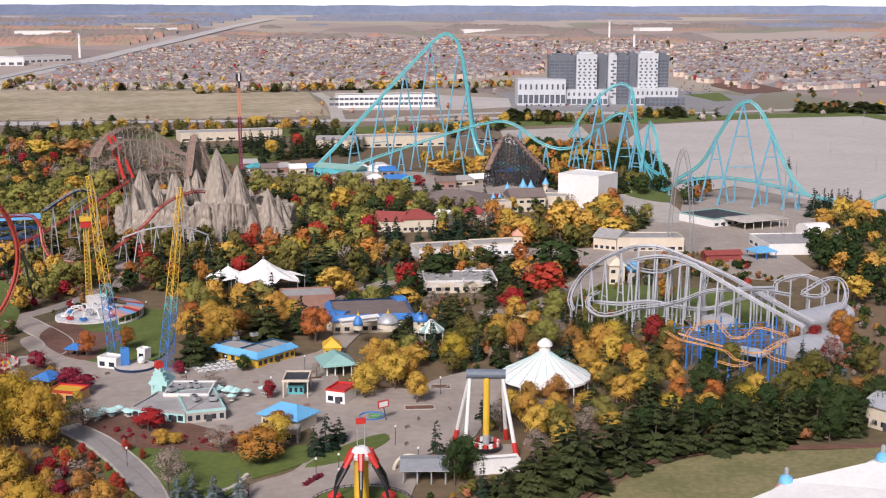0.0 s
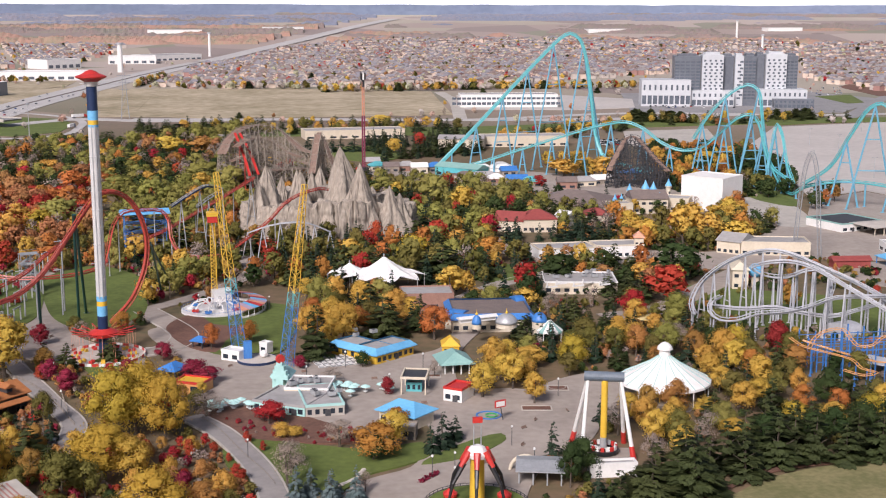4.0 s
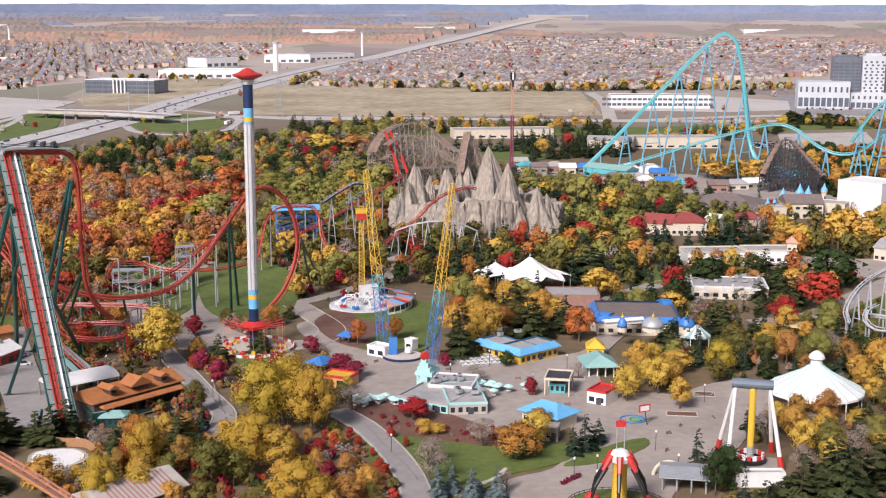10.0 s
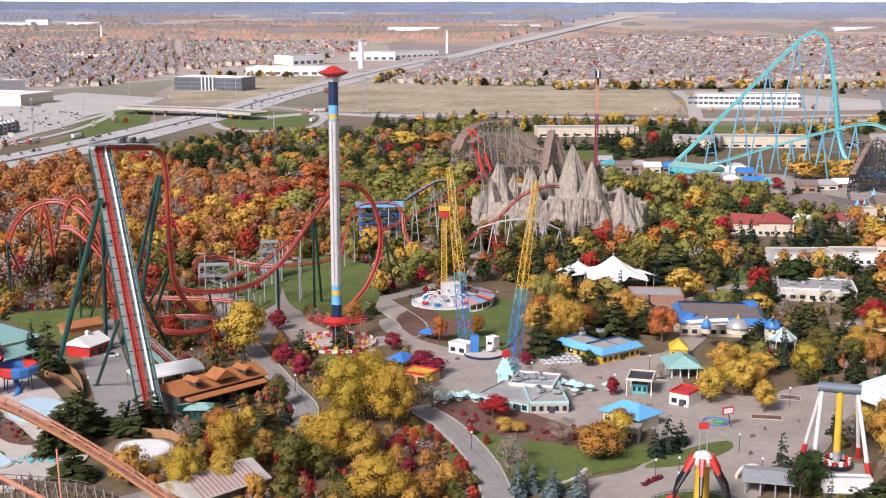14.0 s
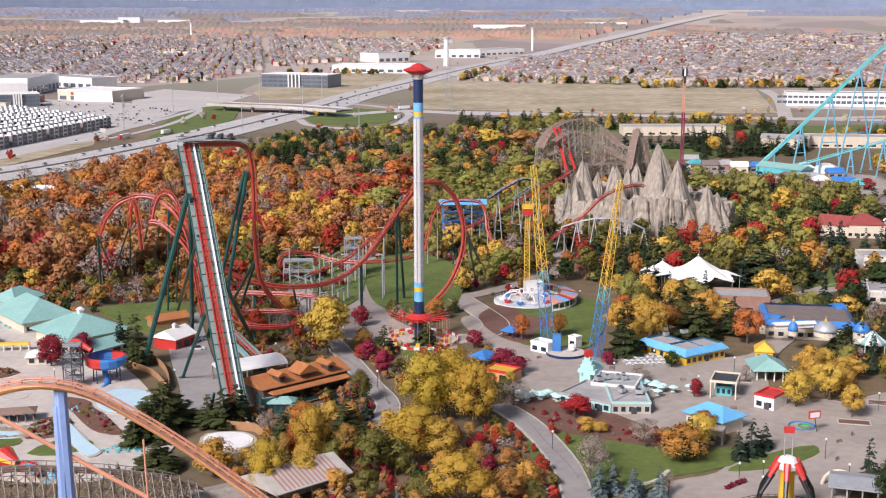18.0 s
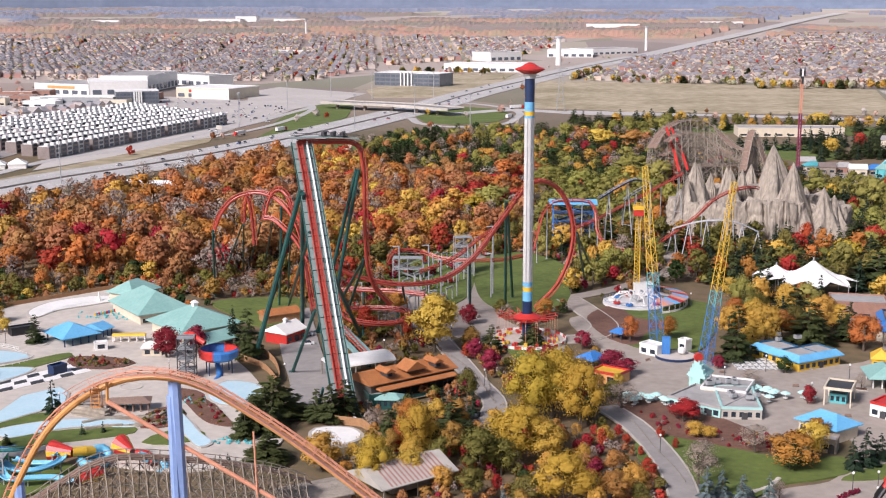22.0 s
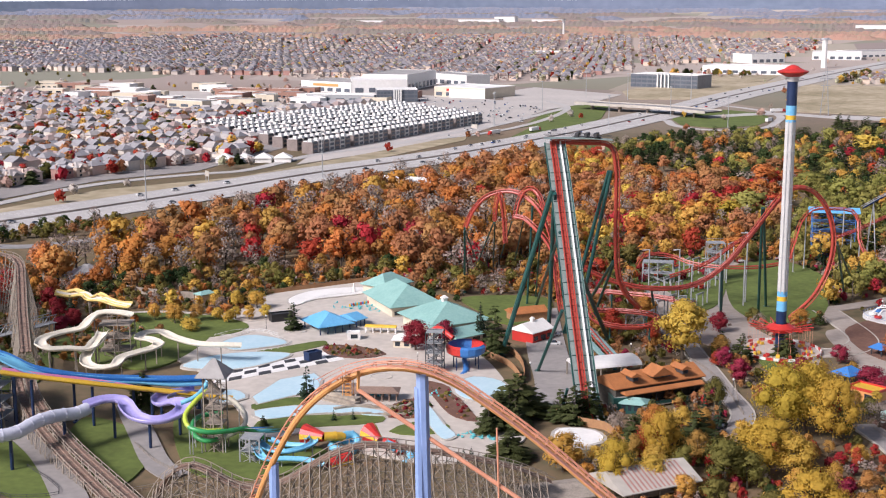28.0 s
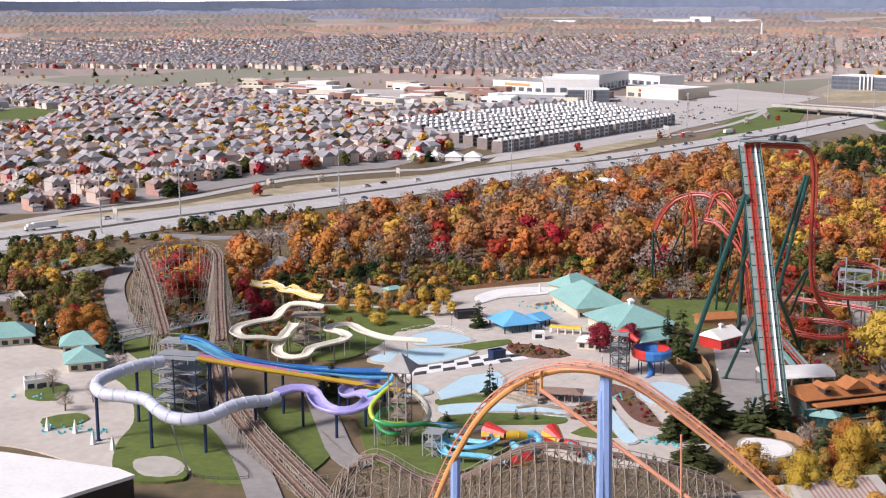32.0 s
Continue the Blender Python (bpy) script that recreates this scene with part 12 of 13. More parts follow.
grow([(-27.8, 1218.3), (41, 1225.7), (119.2, 1190.7), (259.5, 1207.9), (263.5, 1130.6), (112.2, 1123.5), (-26.5, 1140.7)], [("pine", 5), ("gold", 1), ("olive", 1)], 13, 9, 13, 34)
grow([(264.9, 1052.6), (451.3, 1195.5), (419.8, 1111.8), (286.7, 990.7)], [("gold", 2), ("pine", 3), ("olive", 1)], 13, 9, 12, 35)
grow([(440.5, 1198.7), (692.7, 1208.5), (671.3, 1171), (419.5, 1141.5)], [("pine", 3), ("gold", 1)], 15, 8, 12, 36)

# dark round trees and orange maples under the tall teal coaster
grow([(378.3, 962.9), (413.3, 952.3), (428.7, 905.2), (359.1, 761.4), (332.9, 775.2), (335.2, 830.8)], [("green", 4), ("orange", 3), ("gold", 1.5), ("spruce", 2)], 8.5, 8, 12, 70)
grow([(450.5, 941), (482.5, 949.2), (420.6, 804.7), (367.7, 691.5), (342.8, 687), (352.7, 735.2)], [("green", 5), ("olive", 2), ("orange", 1)], 8.5, 8, 12, 71)
grow([(404.4, 753.4), (430.8, 763.3), (385.5, 673.8), (354.2, 648.8)], [("orange", 2), ("green", 2), ("ochre", 2)], 9, 9, 12, 72)
plant("gold", [(397.1, 561.3, 16.8), (379.4, 552.6, 13), (404.1, 544.9, 11.6), (413.1, 569.3, 13.5)])
plant("green", [(326.2, 465.3, 16.1), (327.3, 452.6, 15.7), (326.3, 471.6, 11.3), (348.4, 513.5, 10.8)])
plant("spruce", [(400, 592.7, 17), (504.3, 779.1, 9.9)])
# everywhere else between the rides
MIX = [("gold", 0.7), ("olive", 3.2), ("olive_willow", 3), ("ochre", 1.2), ("orange", 0.5), ("spruce", 4.5), ("pine", 4.2), ("red", 0.22), ("bare", 1.5), ("green", 1.6)]
grow([(-35.4, 698.8), (52.1, 917.3), (169.4, 791.5), (217.3, 776.8), (366.2, 759.2), (296.2, 561.3), (215.4, 499.8), (183.1, 423.8), (188.7, 387.8), (258.4, 358.1), (233.2, 305.6), (214, 279.4), (161.5, 295.9), (116.1, 266.7), (95.8, 258.4), (81.2, 263), (114.7, 411), (94.9, 513.2), (26.9, 512.2), (-14.5, 451.4)], MIX, 8.0, 7, 12.5, 51)
grow([(-202, 541.1), (-148.8, 594.5), (-51.1, 610.2), (26.8, 642.8), (27.2, 488.7), (-13.6, 451.6), (-29.8, 392), (-18.6, 272.2), (-64.4, 271.7), (-56.7, 317.2), (-28.8, 335.9), (-44.1, 391.9), (-73.9, 419.3), (-116.1, 450.7), (-174.6, 477.1)], [("rust", 3), ("ochre", 3), ("orange", 2), ("gold", 1), ("red", 0.8), ("olive", 3), ("bare", 2), ("pine", 1)], 7.5, 5, 10, 52)
grow([(-26.5, 345.9), (-19.1, 392.1), (9.6, 392.4), (8.1, 326.8), (19.6, 272.5), (18, 248.4), (-24, 248), (-23.2, 300.9)], [("olive", 1.6), ("ochre", 3), ("bare", 2), ("gold", 1.4), ("red", 0.9), ("crimson", 0.7), ("green", 0.7)], 7.0, 4, 7, 53)
grow([(-263.5, 415.5), (-224.7, 456.9), (-187.3, 486.9), (-175.7, 463.2), (-207.3, 421.4), (-236.5, 387.7)], [("gold", 3), ("olive", 2), ("bare", 2), ("spruce", 1)], 8, 4, 7, 54)
grow([(-325.5, 433.3), (-257.2, 468.6), (-195.7, 508.6), (-154.5, 490.6), (-183.4, 476.8), (-226.5, 450.2), (-268.9, 424.1), (-283.8, 395)], [("olive", 4), ("rust", 3), ("orange", 2), ("bare", 2), ("green", 2), ("ochre", 2)], 5, 4, 9, 55)
grow([(-416, 342.2), (-399.6, 385.1), (-372.6, 423.9), (-320.7, 366.8), (-292.6, 325.3), (-324.7, 326.9), (-358.6, 293.4)], [("orange", 2), ("olive", 3), ("spruce", 2), ("red", 1), ("bare", 1)], 9, 5, 9, 56)
grow([(-470.6, 420.4), (-408.9, 508.4), (-347.9, 596.1), (-329.6, 564.6), (-393.8, 489.3), (-449.4, 401)], [("olive", 4), ("bare", 2), ("rust", 3), ("green", 2)], 6, 3, 8, 57)
NEAR = 470.0  # trees of the park's near half stand singly; the rest are joined
singles = [p for p in PLACED if math.hypot(p[0], p[1]) < NEAR]
singles.sort(key=lambda p: math.hypot(p[0], p[1]))
proto, count = {}, {}
tr = random.Random(77)
rest = [p for p in PLACED if math.hypot(p[0], p[1]) >= NEAR]
for x, y, kind, h, w in singles:
    count[kind] = count.get(kind, 0) + 1
    if count[kind] > 110:
        rest.append((x, y, kind, h, w))
        continue
    key = (kind, tr.randrange(3))
    m = Matrix.Translation((x, y, 0.05)) @ Matrix.Rotation(tr.uniform(0, 6.28), 4, "Z") @ Matrix.Diagonal((w / KINDS[kind][1] * tr.uniform(0.92, 1.08), w / KINDS[kind][1] * tr.uniform(0.92, 1.08), h, 1))
    if key not in proto:
        c, t = tree_meshes(kind, key[1], 5200 if "willow" in kind else 3000, 0.86)
        ob = thing("tree" if KINDS[kind][4] == 0 else "conifer", f"{KINDS[kind][5]} in the amusement park", "tree", group=f"{kind} trees".replace("_", " "))
        crown = part("crown", c, LEAF[KINDS[kind][0]], ob, local=True)
        tint_faces(crown.data, [0.3 + 0.2 * key[1]] * len(crown.data.polygons))
        part("trunk", t, M["trunk"], ob, local=True)
        ob.matrix_basis = m
        proto[key] = ob
    else:
        ob = copy_thing(proto[key], Matrix.Identity(4))
        ob.matrix_basis = m


def join_trees(name, kind, spots, n, label, bare=False, spread=1.0, fine=1.0):
    """Many trees of one kind in a single mesh."""
    tv, tf, mi, tn, tint = [], [], [], [], []
    base = [tree_meshes(kind, 10 + s, n, fine) for s in range(4)]
    arr = [(np.array(c.v), np.array(c.f), np.array(t.v), t.f, np.array([tuple(q) for q in c.n]), np.array(t.v) * (1, 1, 0) + (0.01, 0, 0)) for c, t in base]
    r = random.Random(hash_of(name))
    off = 0
    for x, y, h, *wide in spots:
        cv, cf, tvv, tff, cn, tnn = arr[r.randrange(4)]
        a = r.uniform(0, 6.28)
        rot = np.array([[math.cos(a), -math.sin(a), 0], [math.sin(a), math.cos(a), 0], [0, 0, 1]])
        w = np.array([h * spread * (wide[0] if wide else 1.0) * r.uniform(0.85, 1.2)] * 2 + [h])
        z, hue = rise(math.hypot(x, y)), r.random()
        for vv, ff, m in ((cv, cf, 0), (tvv, tff, 1))[: 1 if bare else 2]:
            tv.append(vv @ rot.T * w + (x, y, z))
            tn.append((cn, tnn)[m] @ rot.T)
            tf.extend([tuple(i + off for i in q) for q in (ff.tolist() if m == 0 else ff)])
            mi.extend([m] * len(ff))
            tint.extend([hue] * len(ff))
            off += len(vv)
    me = bpy.data.meshes.new(name)
    me.from_pydata(np.concatenate(tv).tolist(), [], tf)
    me.materials.append(LEAF[KINDS[kind][0]])
    me.materials.append(M["trunk"])
    me.polygons.foreach_set("material_index", mi)
    tint_faces(me, tint)
    nn = np.concatenate(tn)
    soft_normals(me, nn / np.linalg.norm(nn, axis=1)[:, None])
    return tagged(new(name, me), label, "trees", kind="stuff")


for kind in KINDS:
    spots = [(x, y, h, w / (h * KINDS[kind][1])) for x, y, k, h, w in rest if k == kind]
    if spots:
        join_trees("woodland", kind, spots, 400, f"stand of {KINDS[kind][5]}s, many together", fine=0.72)



# low shrubs that fill the beds between trees
def shrubs(poly, kinds, spacing, low, high, seed):
    r, P, out = random.Random(seed), np.array(poly), {}
    (x0, y0), (x1, y1) = P.min(0), P.max(0)
    for _ in range(int((x1 - x0) * (y1 - y0) / spacing ** 2)):
        x, y = r.uniform(x0, x1), r.uniform(y0, y1)
        k, h = r.choices([a for a, _ in kinds], [w for _, w in kinds])[0], r.uniform(low, high)
        if inside(P, x, y) and free(x, y, 0):
            out.setdefault(k, []).append((x, y, h))
    return out


BUSH = {}
for poly, kinds, sp, lo, hi, sd in (
    ([(-35.4, 698.8), (52.1, 917.3), (169.4, 791.5), (366.2, 759.2), (296.2, 561.3), (294.6, 389), (205.5, 267.8), (155, 283.7), (113.2, 260.1), (81.2, 263), (114.7, 411), (94.9, 513.2), (26.9, 512.2), (-14.5, 451.4)], [("olive", 3), ("rust", 2), ("bare", 2), ("crimson", 0.25), ("green", 3), ("ochre", 1)], 5.0, 1.5, 4, 61),
    ([(-202, 541.1), (-148.8, 594.5), (-51.1, 610.2), (35.4, 642.9), (27.2, 488.7), (-13.6, 451.6), (-29.8, 392), (13.4, 309.3), (20.7, 254.1), (-60.3, 253.3), (-56.7, 317.2), (-116.1, 450.7), (-174.6, 477.1)], [("rust", 3), ("red", 0.6), ("bare", 3), ("olive", 1.5), ("ochre", 2.5), ("crimson", 0.8)], 3.3, 1.5, 4, 62),
    ([(6.4, 354.8), (24.7, 354.3), (47.1, 324.7), (53, 315.8), (33, 317.6), (12.4, 324.1)], [("crimson", 3), ("bare", 2), ("rust", 1)], 2.6, 1.0, 2.0, 63),
    ([(-341.2, 301.8), (-372.6, 423.9), (-261.8, 477), (-155.8, 502.1), (-140.4, 453.6), (-218, 396.7), (-237.9, 320.8), (-270.3, 305.1)], [("olive", 3), ("rust", 4), ("orange", 2), ("bare", 3), ("green", 1)], 3.8, 1.5, 4.0, 64),
    ([(-461.9, 381.2), (-419.6, 521.9), (-335.9, 683.3), (-288.6, 965), (-274.4, 918.1), (-316.6, 643.9), (-389, 483.2), (-433.2, 356.8)], [("olive", 4), ("rust", 2), ("bare", 2), ("green", 1)], 6.0, 1.5, 4.0, 65)):
    for k, v in shrubs(poly, kinds, sp, lo, hi, sd).items():
        BUSH.setdefault(k, []).extend(v)
for poly, sd in (([(-164.8, 377.4), (-153.6, 379.7), (-141.3, 373.5), (-148, 365.9), (-159.5, 367.7)], 81), ([(-121.1, 325), (-115.7, 333.4), (-109.8, 326), (-111, 315.7), (-118.4, 313.7)], 82), ([(-121.2, 349), (-113.7, 347.6), (-101.3, 330.1), (-94.3, 317.6), (-101.1, 319.4), (-113.1, 335.8)], 83)):
    br, P = random.Random(sd), np.array(poly)
    for _ in range(160):
        x, y = br.uniform(*P[:, 0][[P[:, 0].argmin(), P[:, 0].argmax()]]), br.uniform(P[:, 1].min(), P[:, 1].max())
        if inside(P, x, y):
            BUSH.setdefault(br.choice(("olive", "rust", "bare", "green", "crimson")), []).append((x, y, br.uniform(0.7, 1.8)))
for k, v in BUSH.items():
    close = [p for p in v if math.hypot(p[0], p[1]) < 400]
    v = [p for p in v if math.hypot(p[0], p[1]) >= 400]
    if close:
        join_trees("shrubs", k, close, 150, f"low {KINDS[k][0].replace('_', ' ')} coloured shrubs beside the paths", bare=True)
    join_trees("shrubs", k, v, 34, f"low {KINDS[k][0].replace('_', ' ')} coloured shrubs in the beds", bare=True)


# ---- houses and far trees ----
def house_parts(seed):
    r = random.Random(seed)
    w, d, h = r.uniform(9.5, 11.5), r.uniform(9.5, 11), r.uniform(6.2, 7.2)
    return r, w, d, h


HOUSE_WALL = [mat("house_brick_" + n, a, b, 0.85, scale=0.3, vary=0.18) for n, a, b in (("tan", (0.74, 0.60, 0.50), (0.62, 0.49, 0.41)), ("red", (0.50, 0.30, 0.25), (0.40, 0.23, 0.19)), ("grey", (0.66, 0.59, 0.53), (0.54, 0.48, 0.43)))]
FAR_ROOF = [mat("house_shingle_" + n, a, b, 0.9, scale=0.25, vary=0.2) for n, a, b in (("brown", (0.25, 0.185, 0.165), (0.17, 0.125, 0.115)), ("grey", (0.29, 0.262, 0.258), (0.205, 0.188, 0.186)), ("slate", (0.235, 0.222, 0.242), (0.165, 0.157, 0.175)))]

HOUSE_ROOF = [mat("near_shingle_" + n, a, b, 0.9, scale=0.25, vary=0.2) for n, a, b in (("brown", (0.42, 0.325, 0.295), (0.31, 0.238, 0.215)), ("grey", (0.42, 0.385, 0.37), (0.315, 0.288, 0.278)), ("slate", (0.32, 0.308, 0.322), (0.23, 0.22, 0.232)))]


def house(seed):
    r, w, d, h = house_parts(seed)
    ob = thing("house", "two-storey brick suburban house with a hipped shingle roof", "house", group="suburban houses")
    wall = B().box(0, 0, 0, w, d, h)
    wall.box(-w * 0.22, -d / 2 - 2.4, 0, 6, 5.2, 3)
    shell = part("wall", wall, HOUSE_WALL[seed % 3], ob, local=True)
    rf = B().roof(0, 0, h, w, d, r.uniform(2.6, 3.6), 0, w * 0.38, 0.5)
    rf.roof(w * 0.2, -d / 2 + 1, h, 4, 4, 2.0, 90, 0, 0.4)
    rf.roof(-w * 0.25, -d / 2 + 1.2, h, 4, 4.4, 2.4, 90, 0, 0.3)
    rf.roof(w * 0.1, d / 2 - 1, h, 4, 4.4, 2.2, 90, 0, 0.4)
    top = part("roof", rf, HOUSE_ROOF[(seed // 3) % 3], ob, local=True)
    part("garage_roof", B().roof(-w * 0.22, -d / 2 - 2.4, 3, 6, 5.2, 1.3, 0, 2.4, 0.4), HOUSE_ROOF[(seed // 3) % 3], ob, local=True)
    part("garage_door", B().box(-w * 0.22, -d / 2 - 5.0, 0, 4.8, 0.12, 2.2), M["white"], shell, local=True)
    part("front_door", B().box(w * 0.22, -d / 2 - 0.05, 0.2, 1.2, 0.14, 2.2), M["dark"], shell, local=True)
    for x, z, ww in ((-w * 0.28, 3.5, 1.8), (w * 0.26, 3.5, 1.8), (w * 0.4, 0.9, 1.4)):
        part("window", B().box(x, -d / 2 - 0.04, z, ww, 0.16, 1.5), M["window"], shell, local=True)
    for x, z in ((-w * 0.25, 3.5), (w * 0.2, 3.5), (w * 0.2, 0.9)):
        part("window", B().box(x, d / 2 + 0.04, z, 1.7, 0.16, 1.5), M["window"], shell, local=True)
    part("chimney", B().box(w * 0.5 - 0.2, 1, 0, 0.9, 1.2, h + 2.6), HOUSE_WALL[seed % 3], top, local=True)
    return ob


def rows_of_houses(poly, turn, row, along, seed, jitter=2.5):
    """Back-to-back rows of plots over an outline."""
    P, r, out = np.array(poly), random.Random(seed), []
    c, s = math.cos(radians(turn)), math.sin(radians(turn))
    mid, ext = P.mean(0), np.abs(P - P.mean(0)).max() * 1.5
    n, m = int(ext / row), int(ext / along)
    for i in range(-n, n + 1):
        for j in range(-m, m + 1):
            if j % 11 == 0:
                continue
            if r.random() < 0.08:
                continue
            u, w = j * along + r.uniform(-1.6, 1.6), i * row + (row * 0.24 if i % 2 else -row * 0.24) + r.uniform(-jitter, jitter)
            x, y = mid[0] + u * c - w * s, mid[1] + u * s + w * c
            if inside(P, x, y) and free(x, y, 5):
                out.append((x, y, turn + (180 if i % 2 else 0) + r.uniform(-3, 3)))
    return out


protos = [house(s) for s in range(9)]
HW = 69.6
near = rows_of_houses([(-534, 422.5), (-531.5, 515.7), (-503.1, 529.1), (-485.7, 600.1), (-472.2, 719.9), (-432.8, 781.8), (-436.7, 951.3), (-502, 1297.6), (-564.5, 1229.4), (-666.5, 1145.3), (-939.6, 1310.4), (-1276.6, 1253.1), (-1326.8, 1067.4)], HW, 27, 12.8, 3)
near.sort(key=lambda p: math.hypot(p[0], p[1]))
hr = random.Random(4)
for i, (x, y, a) in enumerate(near[:70]):
    k = hr.randrange(9)
    if protos[k] is not None and not protos[k].get("used"):
        protos[k].matrix_basis = pose(x, y, 0, 0, 0, a)
        protos[k]["used"] = 1
    else:
        copy_thing(protos[k], pose(x, y, 0, 0, 0, a))


def far_houses(name, spots, label, roofs):
    wb, rb = [[B() for _ in range(3)] for _ in range(2)]
    r = random.Random(len(spots))
    win = B()
    for x, y, a in spots:
        k, z = r.choices(range(3), (4, 1, 4) if y < 1700 else (4, 2, 3))[0], rise(math.hypot(x, y)) - 0.3
        w, d, h = r.uniform(9, 11.5), r.uniform(9, 10.5), r.uniform(6.0, 7.4) if y < 1700 else r.uniform(5.2, 8.2)
        m = r.choices(range(3), (4, 3, 4) if x > 0 else (2, 3, 6))[0]
        c, s = math.cos(radians(a)), math.sin(radians(a))
        wb[k].box(x, y, z, w, d, h + 0.3, a)
        front = r.random() < 0.4
        rh = r.uniform(2.6, 3.9)
        rb[m].roof(x, y, z + h + 0.3, w, d, rh, a + (90 if front else r.choice((0, 90))), 0.0 if front else w * r.choice((0.2, 0.4)), 0.5)
        if front:
            for q in (-d / 2 - 0.62, d / 2 + 0.62):
                wb[k].face([(x + u * c - q * s, y + u * s + q * c, z + zz) for u, zz in ((-w * 0.42, h + 0.6), (w * 0.42, h + 0.6), (0, h + rh * 0.86))])
        u, q = r.choice((-2.6, 2.6)), -d / 2 + 0.6
        rb[m].roof(x + u * c - q * s, y + u * s + q * c, z + h + 0.2, 4.2, 4.6, 2.4, a + 90, 0, 0.4)
        if y < 1900:
            q = -d / 2 - 2.2
            wb[k].box(x - u * c - q * s, y - u * s + q * c, z, 5.6, 4.4, 3.0, a)
            rb[m].roof(x - u * c - q * s, y - u * s + q * c, z + 3, 5.6, 4.4, 1.4, a, 2.2, 0.4)
        for u, sg, zz in ((-3, -1, 3.8), (3, -1, 3.8)) if y < 1900 else ((0, -1, 4.0),):
            win.box(x + u * c - sg * d / 2 * s, y + u * s + sg * d / 2 * c, z + zz, 1.7, 0.3, 1.5, a)
    for k in range(3):
        if wb[k].v:
            single(name, wb[k], HOUSE_WALL[k], label, "houses", "stuff")
        if rb[k].v:
            single("house_roofs", rb[k], roofs[k], "shingle roofs of many suburban houses", "roofs", "stuff")
    single("house_windows", win, M["window"], "windows of many suburban houses", "windows", "stuff")


FARH = near[70:]
FARH += rows_of_houses([(-16.7, 1808.9), (77.1, 2438.1), (253.4, 2960.9), (511.1, 3227.7), (1028.4, 3137), (1233.5, 3033.1), (837, 2055.8), (500.3, 1816.5), (391.9, 1819.6), (201.8, 1769.7)], 8, 33, 15.5, 6)
FARH += rows_of_houses([(978, 1834), (1474.1, 2798.7), (2130.3, 2688.7), (1630.8, 1830.4), (1069.1, 1517), (941.6, 1554.2)], 20, 33, 15.5, 7)
FARH += rows_of_houses([(1196.4, 2941.5), (1521.8, 2919.9), (1329.9, 2536.2), (1071, 2632)], -10, 28, 15, 8)
FARH += rows_of_houses([(-1519.4, 2889), (-1079.2, 3061.9), (-700.5, 3167.2), (-254.5, 3117.4), (-63.9, 3093.3), (-181.9, 2488.9), (-290.5, 2396), (-370, 2191.9), (-400, 1790), (-626.2, 1800), (-1065.1, 1790)], 10, 28, 15, 9)
FARH += rows_of_houses([(-2449.8, 2074.1), (-1957.9, 2465.3), (-1564.6, 2720.9), (-1085.3, 1885.9), (-1698.4, 1670.6), (-1886.3, 1592.4)], -15, 28, 15, 10)
FARH += rows_of_houses([(-1760, 2600), (-1480, 2960), (-1040, 2000), (-1180, 1800)], 4, 28, 15, 11)
far_houses("far_houses", [p for p in FARH if p[1] >= 1560], "many small brick houses of a distant suburb", FAR_ROOF)
far_houses("suburb_houses", [p for p in FARH if p[1] < 1560], "many brick houses of the near suburb", HOUSE_ROOF)

# street and distant trees
TAKEN.append(("area", np.array([(-400.5, 796.8), (-321.3, 981), (-306.6, 1250.1), (-104.4, 1295.3), (-153.7, 1865.3), (-499.2, 1857.4), (-725.9, 1618.1), (-564.5, 1229.4)]), 1))
r = random.Random(31)
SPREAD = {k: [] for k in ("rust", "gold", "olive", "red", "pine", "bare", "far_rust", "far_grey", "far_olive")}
# continuous canopies of far woods, broken by fields; haze painted in, bluer farther out
def canopy_material(name, cols, scale):
    m = mat(name, cols[0], cols[1], 1.0, scale=scale, fine=14)
    ramp = [n for n in m.node_tree.nodes if n.bl_idname == "ShaderNodeValToRGB"][0].color_ramp
    for i, c in enumerate(cols[2:]):
        ramp.elements.new(0.44 + 0.07 * i).color = (*c, 1)
    return m


CANOPY = [canopy_material("far_hazed_rust_canopy", ((0.44, 0.25, 0.185), (0.21, 0.19, 0.15), (0.33, 0.27, 0.175), (0.37, 0.225, 0.175)), 0.02),
          canopy_material("far_hazed_grey_canopy", ((0.31, 0.215, 0.18), (0.16, 0.165, 0.165), (0.25, 0.22, 0.16), (0.22, 0.18, 0.175)), 0.016),
          canopy_material("far_haze_blue_canopy", ((0.23, 0.24, 0.30), (0.15, 0.185, 0.26), (0.27, 0.245, 0.27), (0.18, 0.21, 0.285)), 0.008)]
FAR_HWY = ((83.5, 2638.9), (194.2, 2925.6), (347, 3241.1), (479.6, 3539.9), (587.3, 3792.9), (755.7, 4204.2), (900, 4560), (1040, 4900))


def highway_at(y):
    """Where the far run of the highway crosses a line of equal y."""
    return float(np.interp(y, [p[1] for p in FAR_HWY], [p[0] for p in FAR_HWY]))


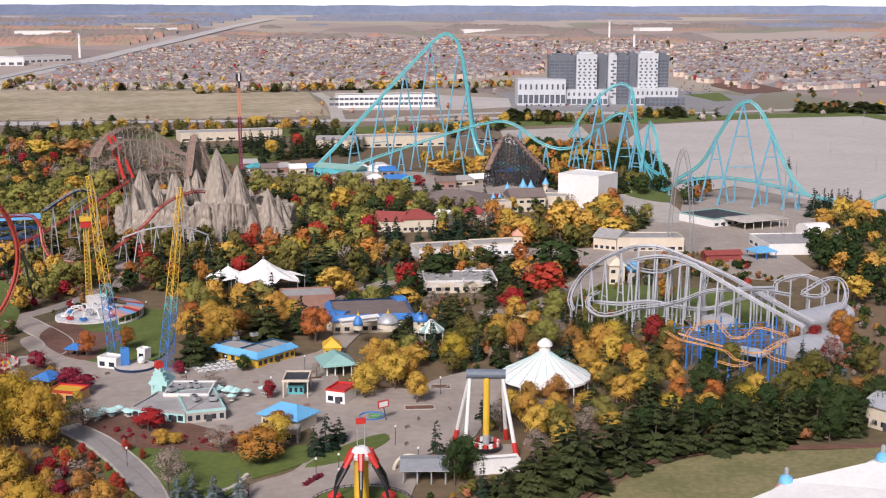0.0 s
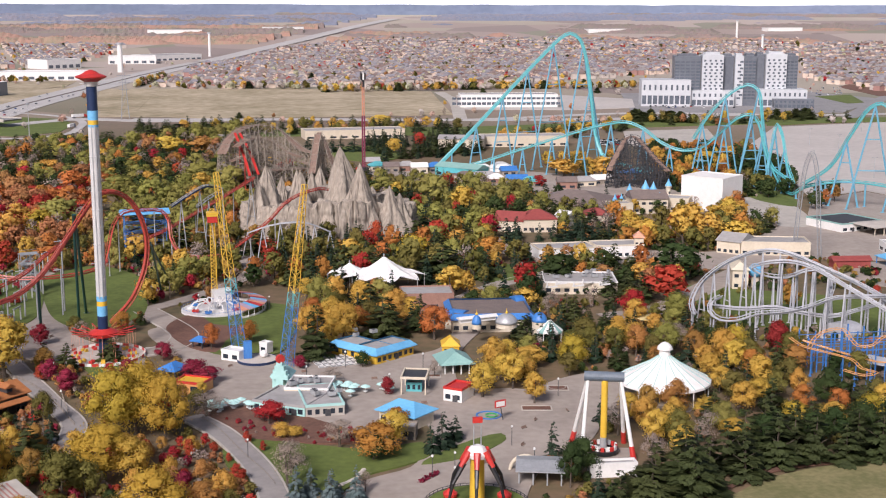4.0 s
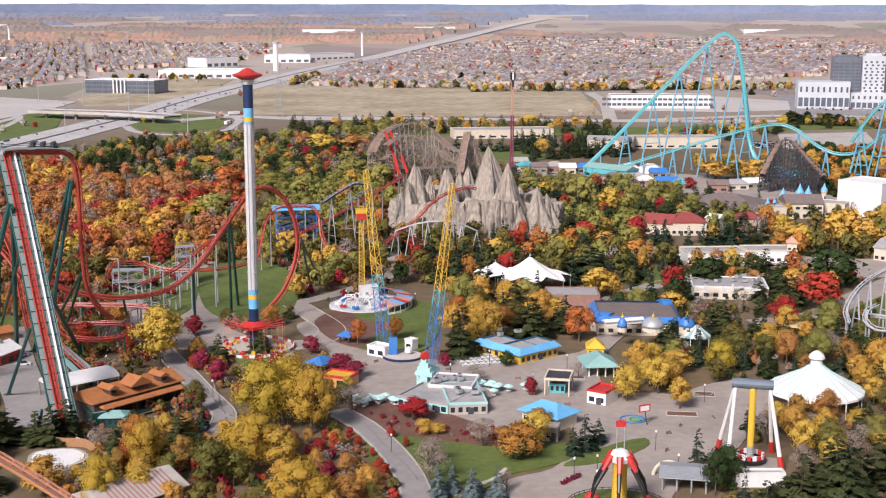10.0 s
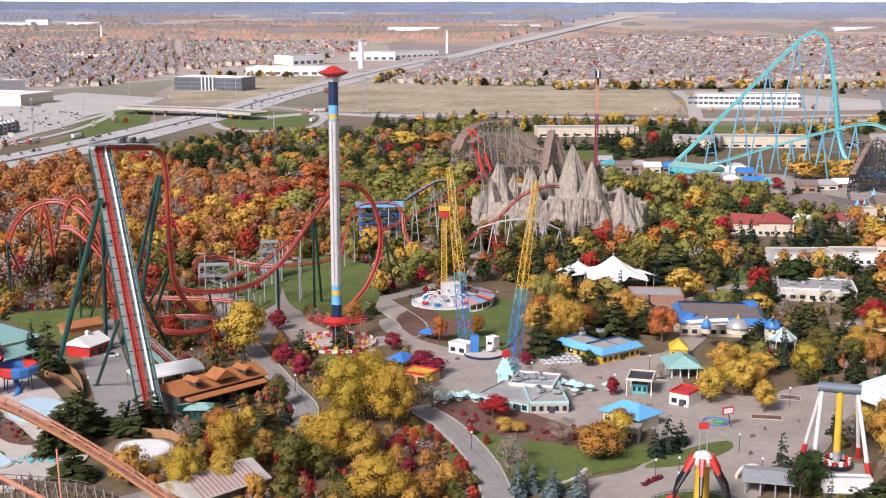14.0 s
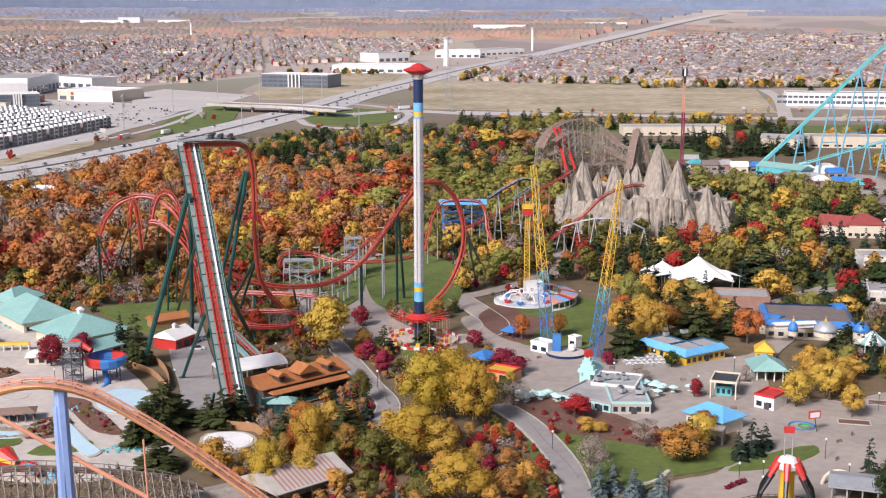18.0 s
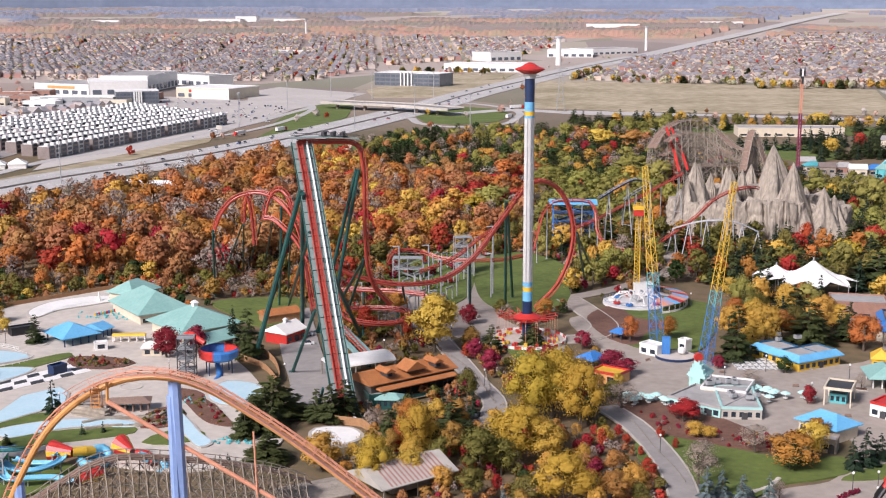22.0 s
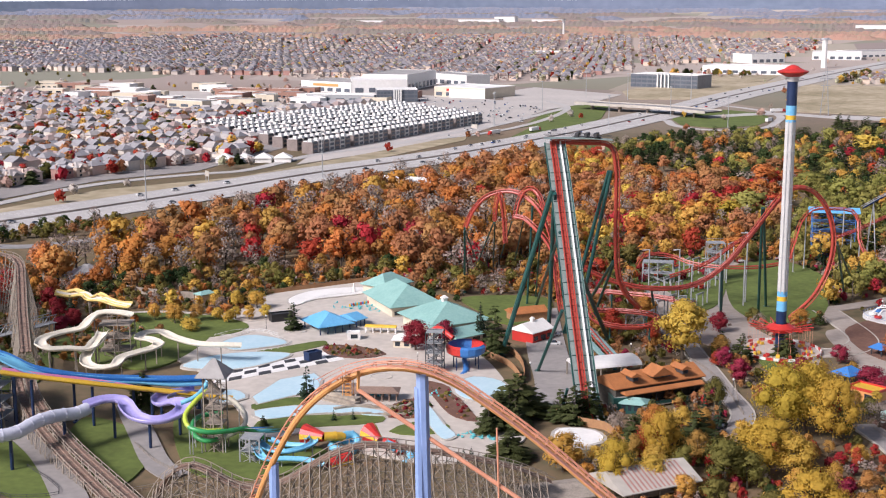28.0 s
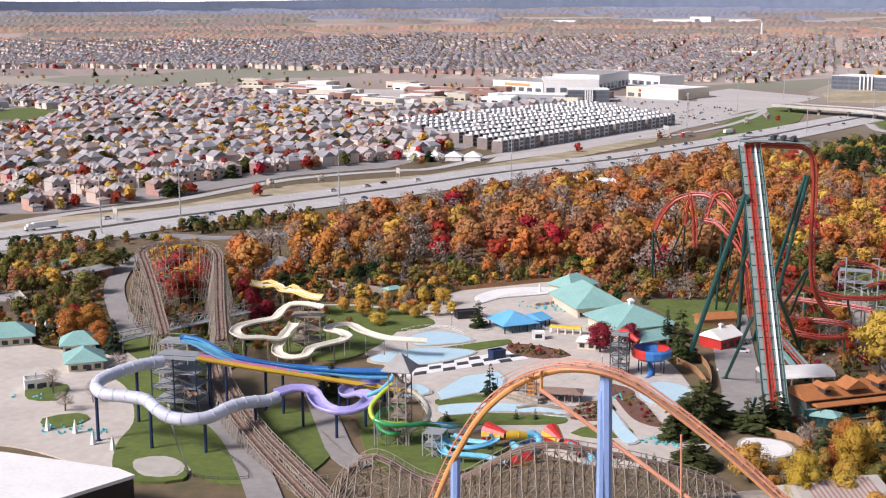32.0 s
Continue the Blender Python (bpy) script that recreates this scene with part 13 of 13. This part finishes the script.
tier = 0
wr = random.Random(77)
dist = 3170
while dist < 4760:
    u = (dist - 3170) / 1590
    # farther belts take the greyer and bluer colours that paint the haze
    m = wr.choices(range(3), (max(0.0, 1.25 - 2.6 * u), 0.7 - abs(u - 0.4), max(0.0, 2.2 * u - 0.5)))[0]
    deep = 62 + 46 * u
    wb, n, rows = B(), 1500, 4
    a0, a1 = radians(-52), radians(44)
    for i in range(n + 1):
        a = a0 + (a1 - a0) * i / n
        x, y = dist * math.sin(a), dist * math.cos(a)
        east = x - highway_at(y)
        gate = -0.10 if east < 0 else 0.24 - 0.5 * max(0.0, u - 0.35)
        gap = noise.noise((a * 5.0, tier * 0.9, 0.3)) + 0.45 * noise.noise((a * 21, tier * 1.7, 1.0)) - gate - 0.16 * u * (east < 0) + 0.5 * max(0.0, u - 0.7)
        if abs(east) < 75 + 40 * u:
            gap = -1
        full = max(0.0, min(1.0, gap * 9))
        tall = 11 + 4 * noise.noise((a * 40, tier * 3.3, 5.0))
        for k in range(rows + 1):
            d = dist + deep * (k / rows - 0.5) + 24 * noise.noise((a * 14, tier, 2.0))
            edge = 0 if k in (0, rows) else 1
            z = rise(d) - 3 + full * (2 + (0.6 if k == 1 else 0.95) * edge * (tall + 4.4 * noise.noise((a * 330, k * 1.9, tier)) + 2.6 * noise.noise((a * 110, k * 0.7, tier))))
            wb.v.append((d * math.sin(a), d * math.cos(a), z))
    for i in range(n):
        for k in range(rows):
            p = i * (rows + 1) + k
            wb.f.append((p, p + rows + 1, p + rows + 2, p + 1))
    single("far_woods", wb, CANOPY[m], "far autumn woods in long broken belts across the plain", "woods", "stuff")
    dist += deep * 0.92
    tier += 1
for x, y, w, h in ((-1050, 3560, 120, 12), (-985, 3600, 60, 18), (-870, 3640, 90, 10), (-1350, 3480, 80, 9), (330, 3560, 110, 12), (40, 3500, 140, 10), (1180, 3330, 120, 11), (1650, 3250, 100, 10)):
    z = rise(math.hypot(x, y)) - 1
    wh = thing("far_warehouse", "pale flat-roofed warehouse far out on the plain", "warehouse", x, y, group="far warehouses")
    part("wall", B().box(x, y, z, w, 40, h), M["white"], wh)
    part("roof", B().box(x, y, z + h, w + 1, 41, 0.8), M["grey_roof"], wh)
for i in range(1500):
    a, d = radians(r.uniform(-42, 50)), 720 * (2700 / 720) ** (r.random() ** 0.8)
    x, y = -d * math.sin(a), d * math.cos(a)
    if d < 900 and x > -250 or d < 1150 and x > -60:
        continue
    if not free(x, y, 3):
        continue
    clump = noise.noise((x * 0.0016, y * 0.0016, 2.0))
    if d > 2000 and clump < -0.05 and x < 0:
        continue
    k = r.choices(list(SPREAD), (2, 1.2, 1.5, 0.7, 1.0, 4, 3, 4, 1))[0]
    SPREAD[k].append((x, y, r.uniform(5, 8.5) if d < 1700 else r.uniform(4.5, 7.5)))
for i in range(2900):  # street trees of the near suburb
    x, y, a = near[r.randrange(len(near))]
    c, s_ = math.cos(radians(a)), math.sin(radians(a))
    u, w = r.uniform(-8, 8), r.choice((-11, -12, 9))
    k = r.choices(list(SPREAD), (2, 2.5, 1.5, 4, 1.5, 2.0, 1, 1, 0))[0]
    if free(x + u * c - w * s_, y + u * s_ + w * c, 0):
        SPREAD[k].append((x + u * c - w * s_, y + u * s_ + w * c, r.uniform(6.5, 10.5)))
for (xa, ya), (xb, yb), n in (((205, 1700), (420, 1720), 110), ((420, 1720), (760, 1700), 120), ((-40, 1830), (10, 2080), 40), ((20, 1800), (200, 1775), 26), ((300, 2180), (620, 2160), 50), ((-300, 1980), (-160, 1990), 20)):
    for i in range(n):
        k = r.choices(list(SPREAD), (0.5, 2.2, 3, 0.3, 0.6, 1, 0.6, 1, 2.5))[0]
        q = r.random()
        SPREAD[k].append((xa + (xb - xa) * q, ya + (yb - ya) * q + r.uniform(-22, 22), r.uniform(7, 12)))
for (xa, ya), (xb, yb), n in (((788.9, 1204.7), (875.9, 1172.5), 46), ((457.5, 1210.7), (504.3, 1169.8), 24), ((595.5, 1196.4), (638.1, 1198.1), 12)):  # dark hedgerows
    for i in range(n):
        q = r.random()
        SPREAD[r.choices(("pine", "olive", "rust"), (7, 2, 1))[0]].append((xa + (xb - xa) * q, ya + (yb - ya) * q + r.uniform(-12, 12), r.uniform(7, 13)))
for x, y, a in FARH:  # garden trees of the farther suburbs
    if y > 1700 and r.random() < (0.95 if x > 0 else 0.7):
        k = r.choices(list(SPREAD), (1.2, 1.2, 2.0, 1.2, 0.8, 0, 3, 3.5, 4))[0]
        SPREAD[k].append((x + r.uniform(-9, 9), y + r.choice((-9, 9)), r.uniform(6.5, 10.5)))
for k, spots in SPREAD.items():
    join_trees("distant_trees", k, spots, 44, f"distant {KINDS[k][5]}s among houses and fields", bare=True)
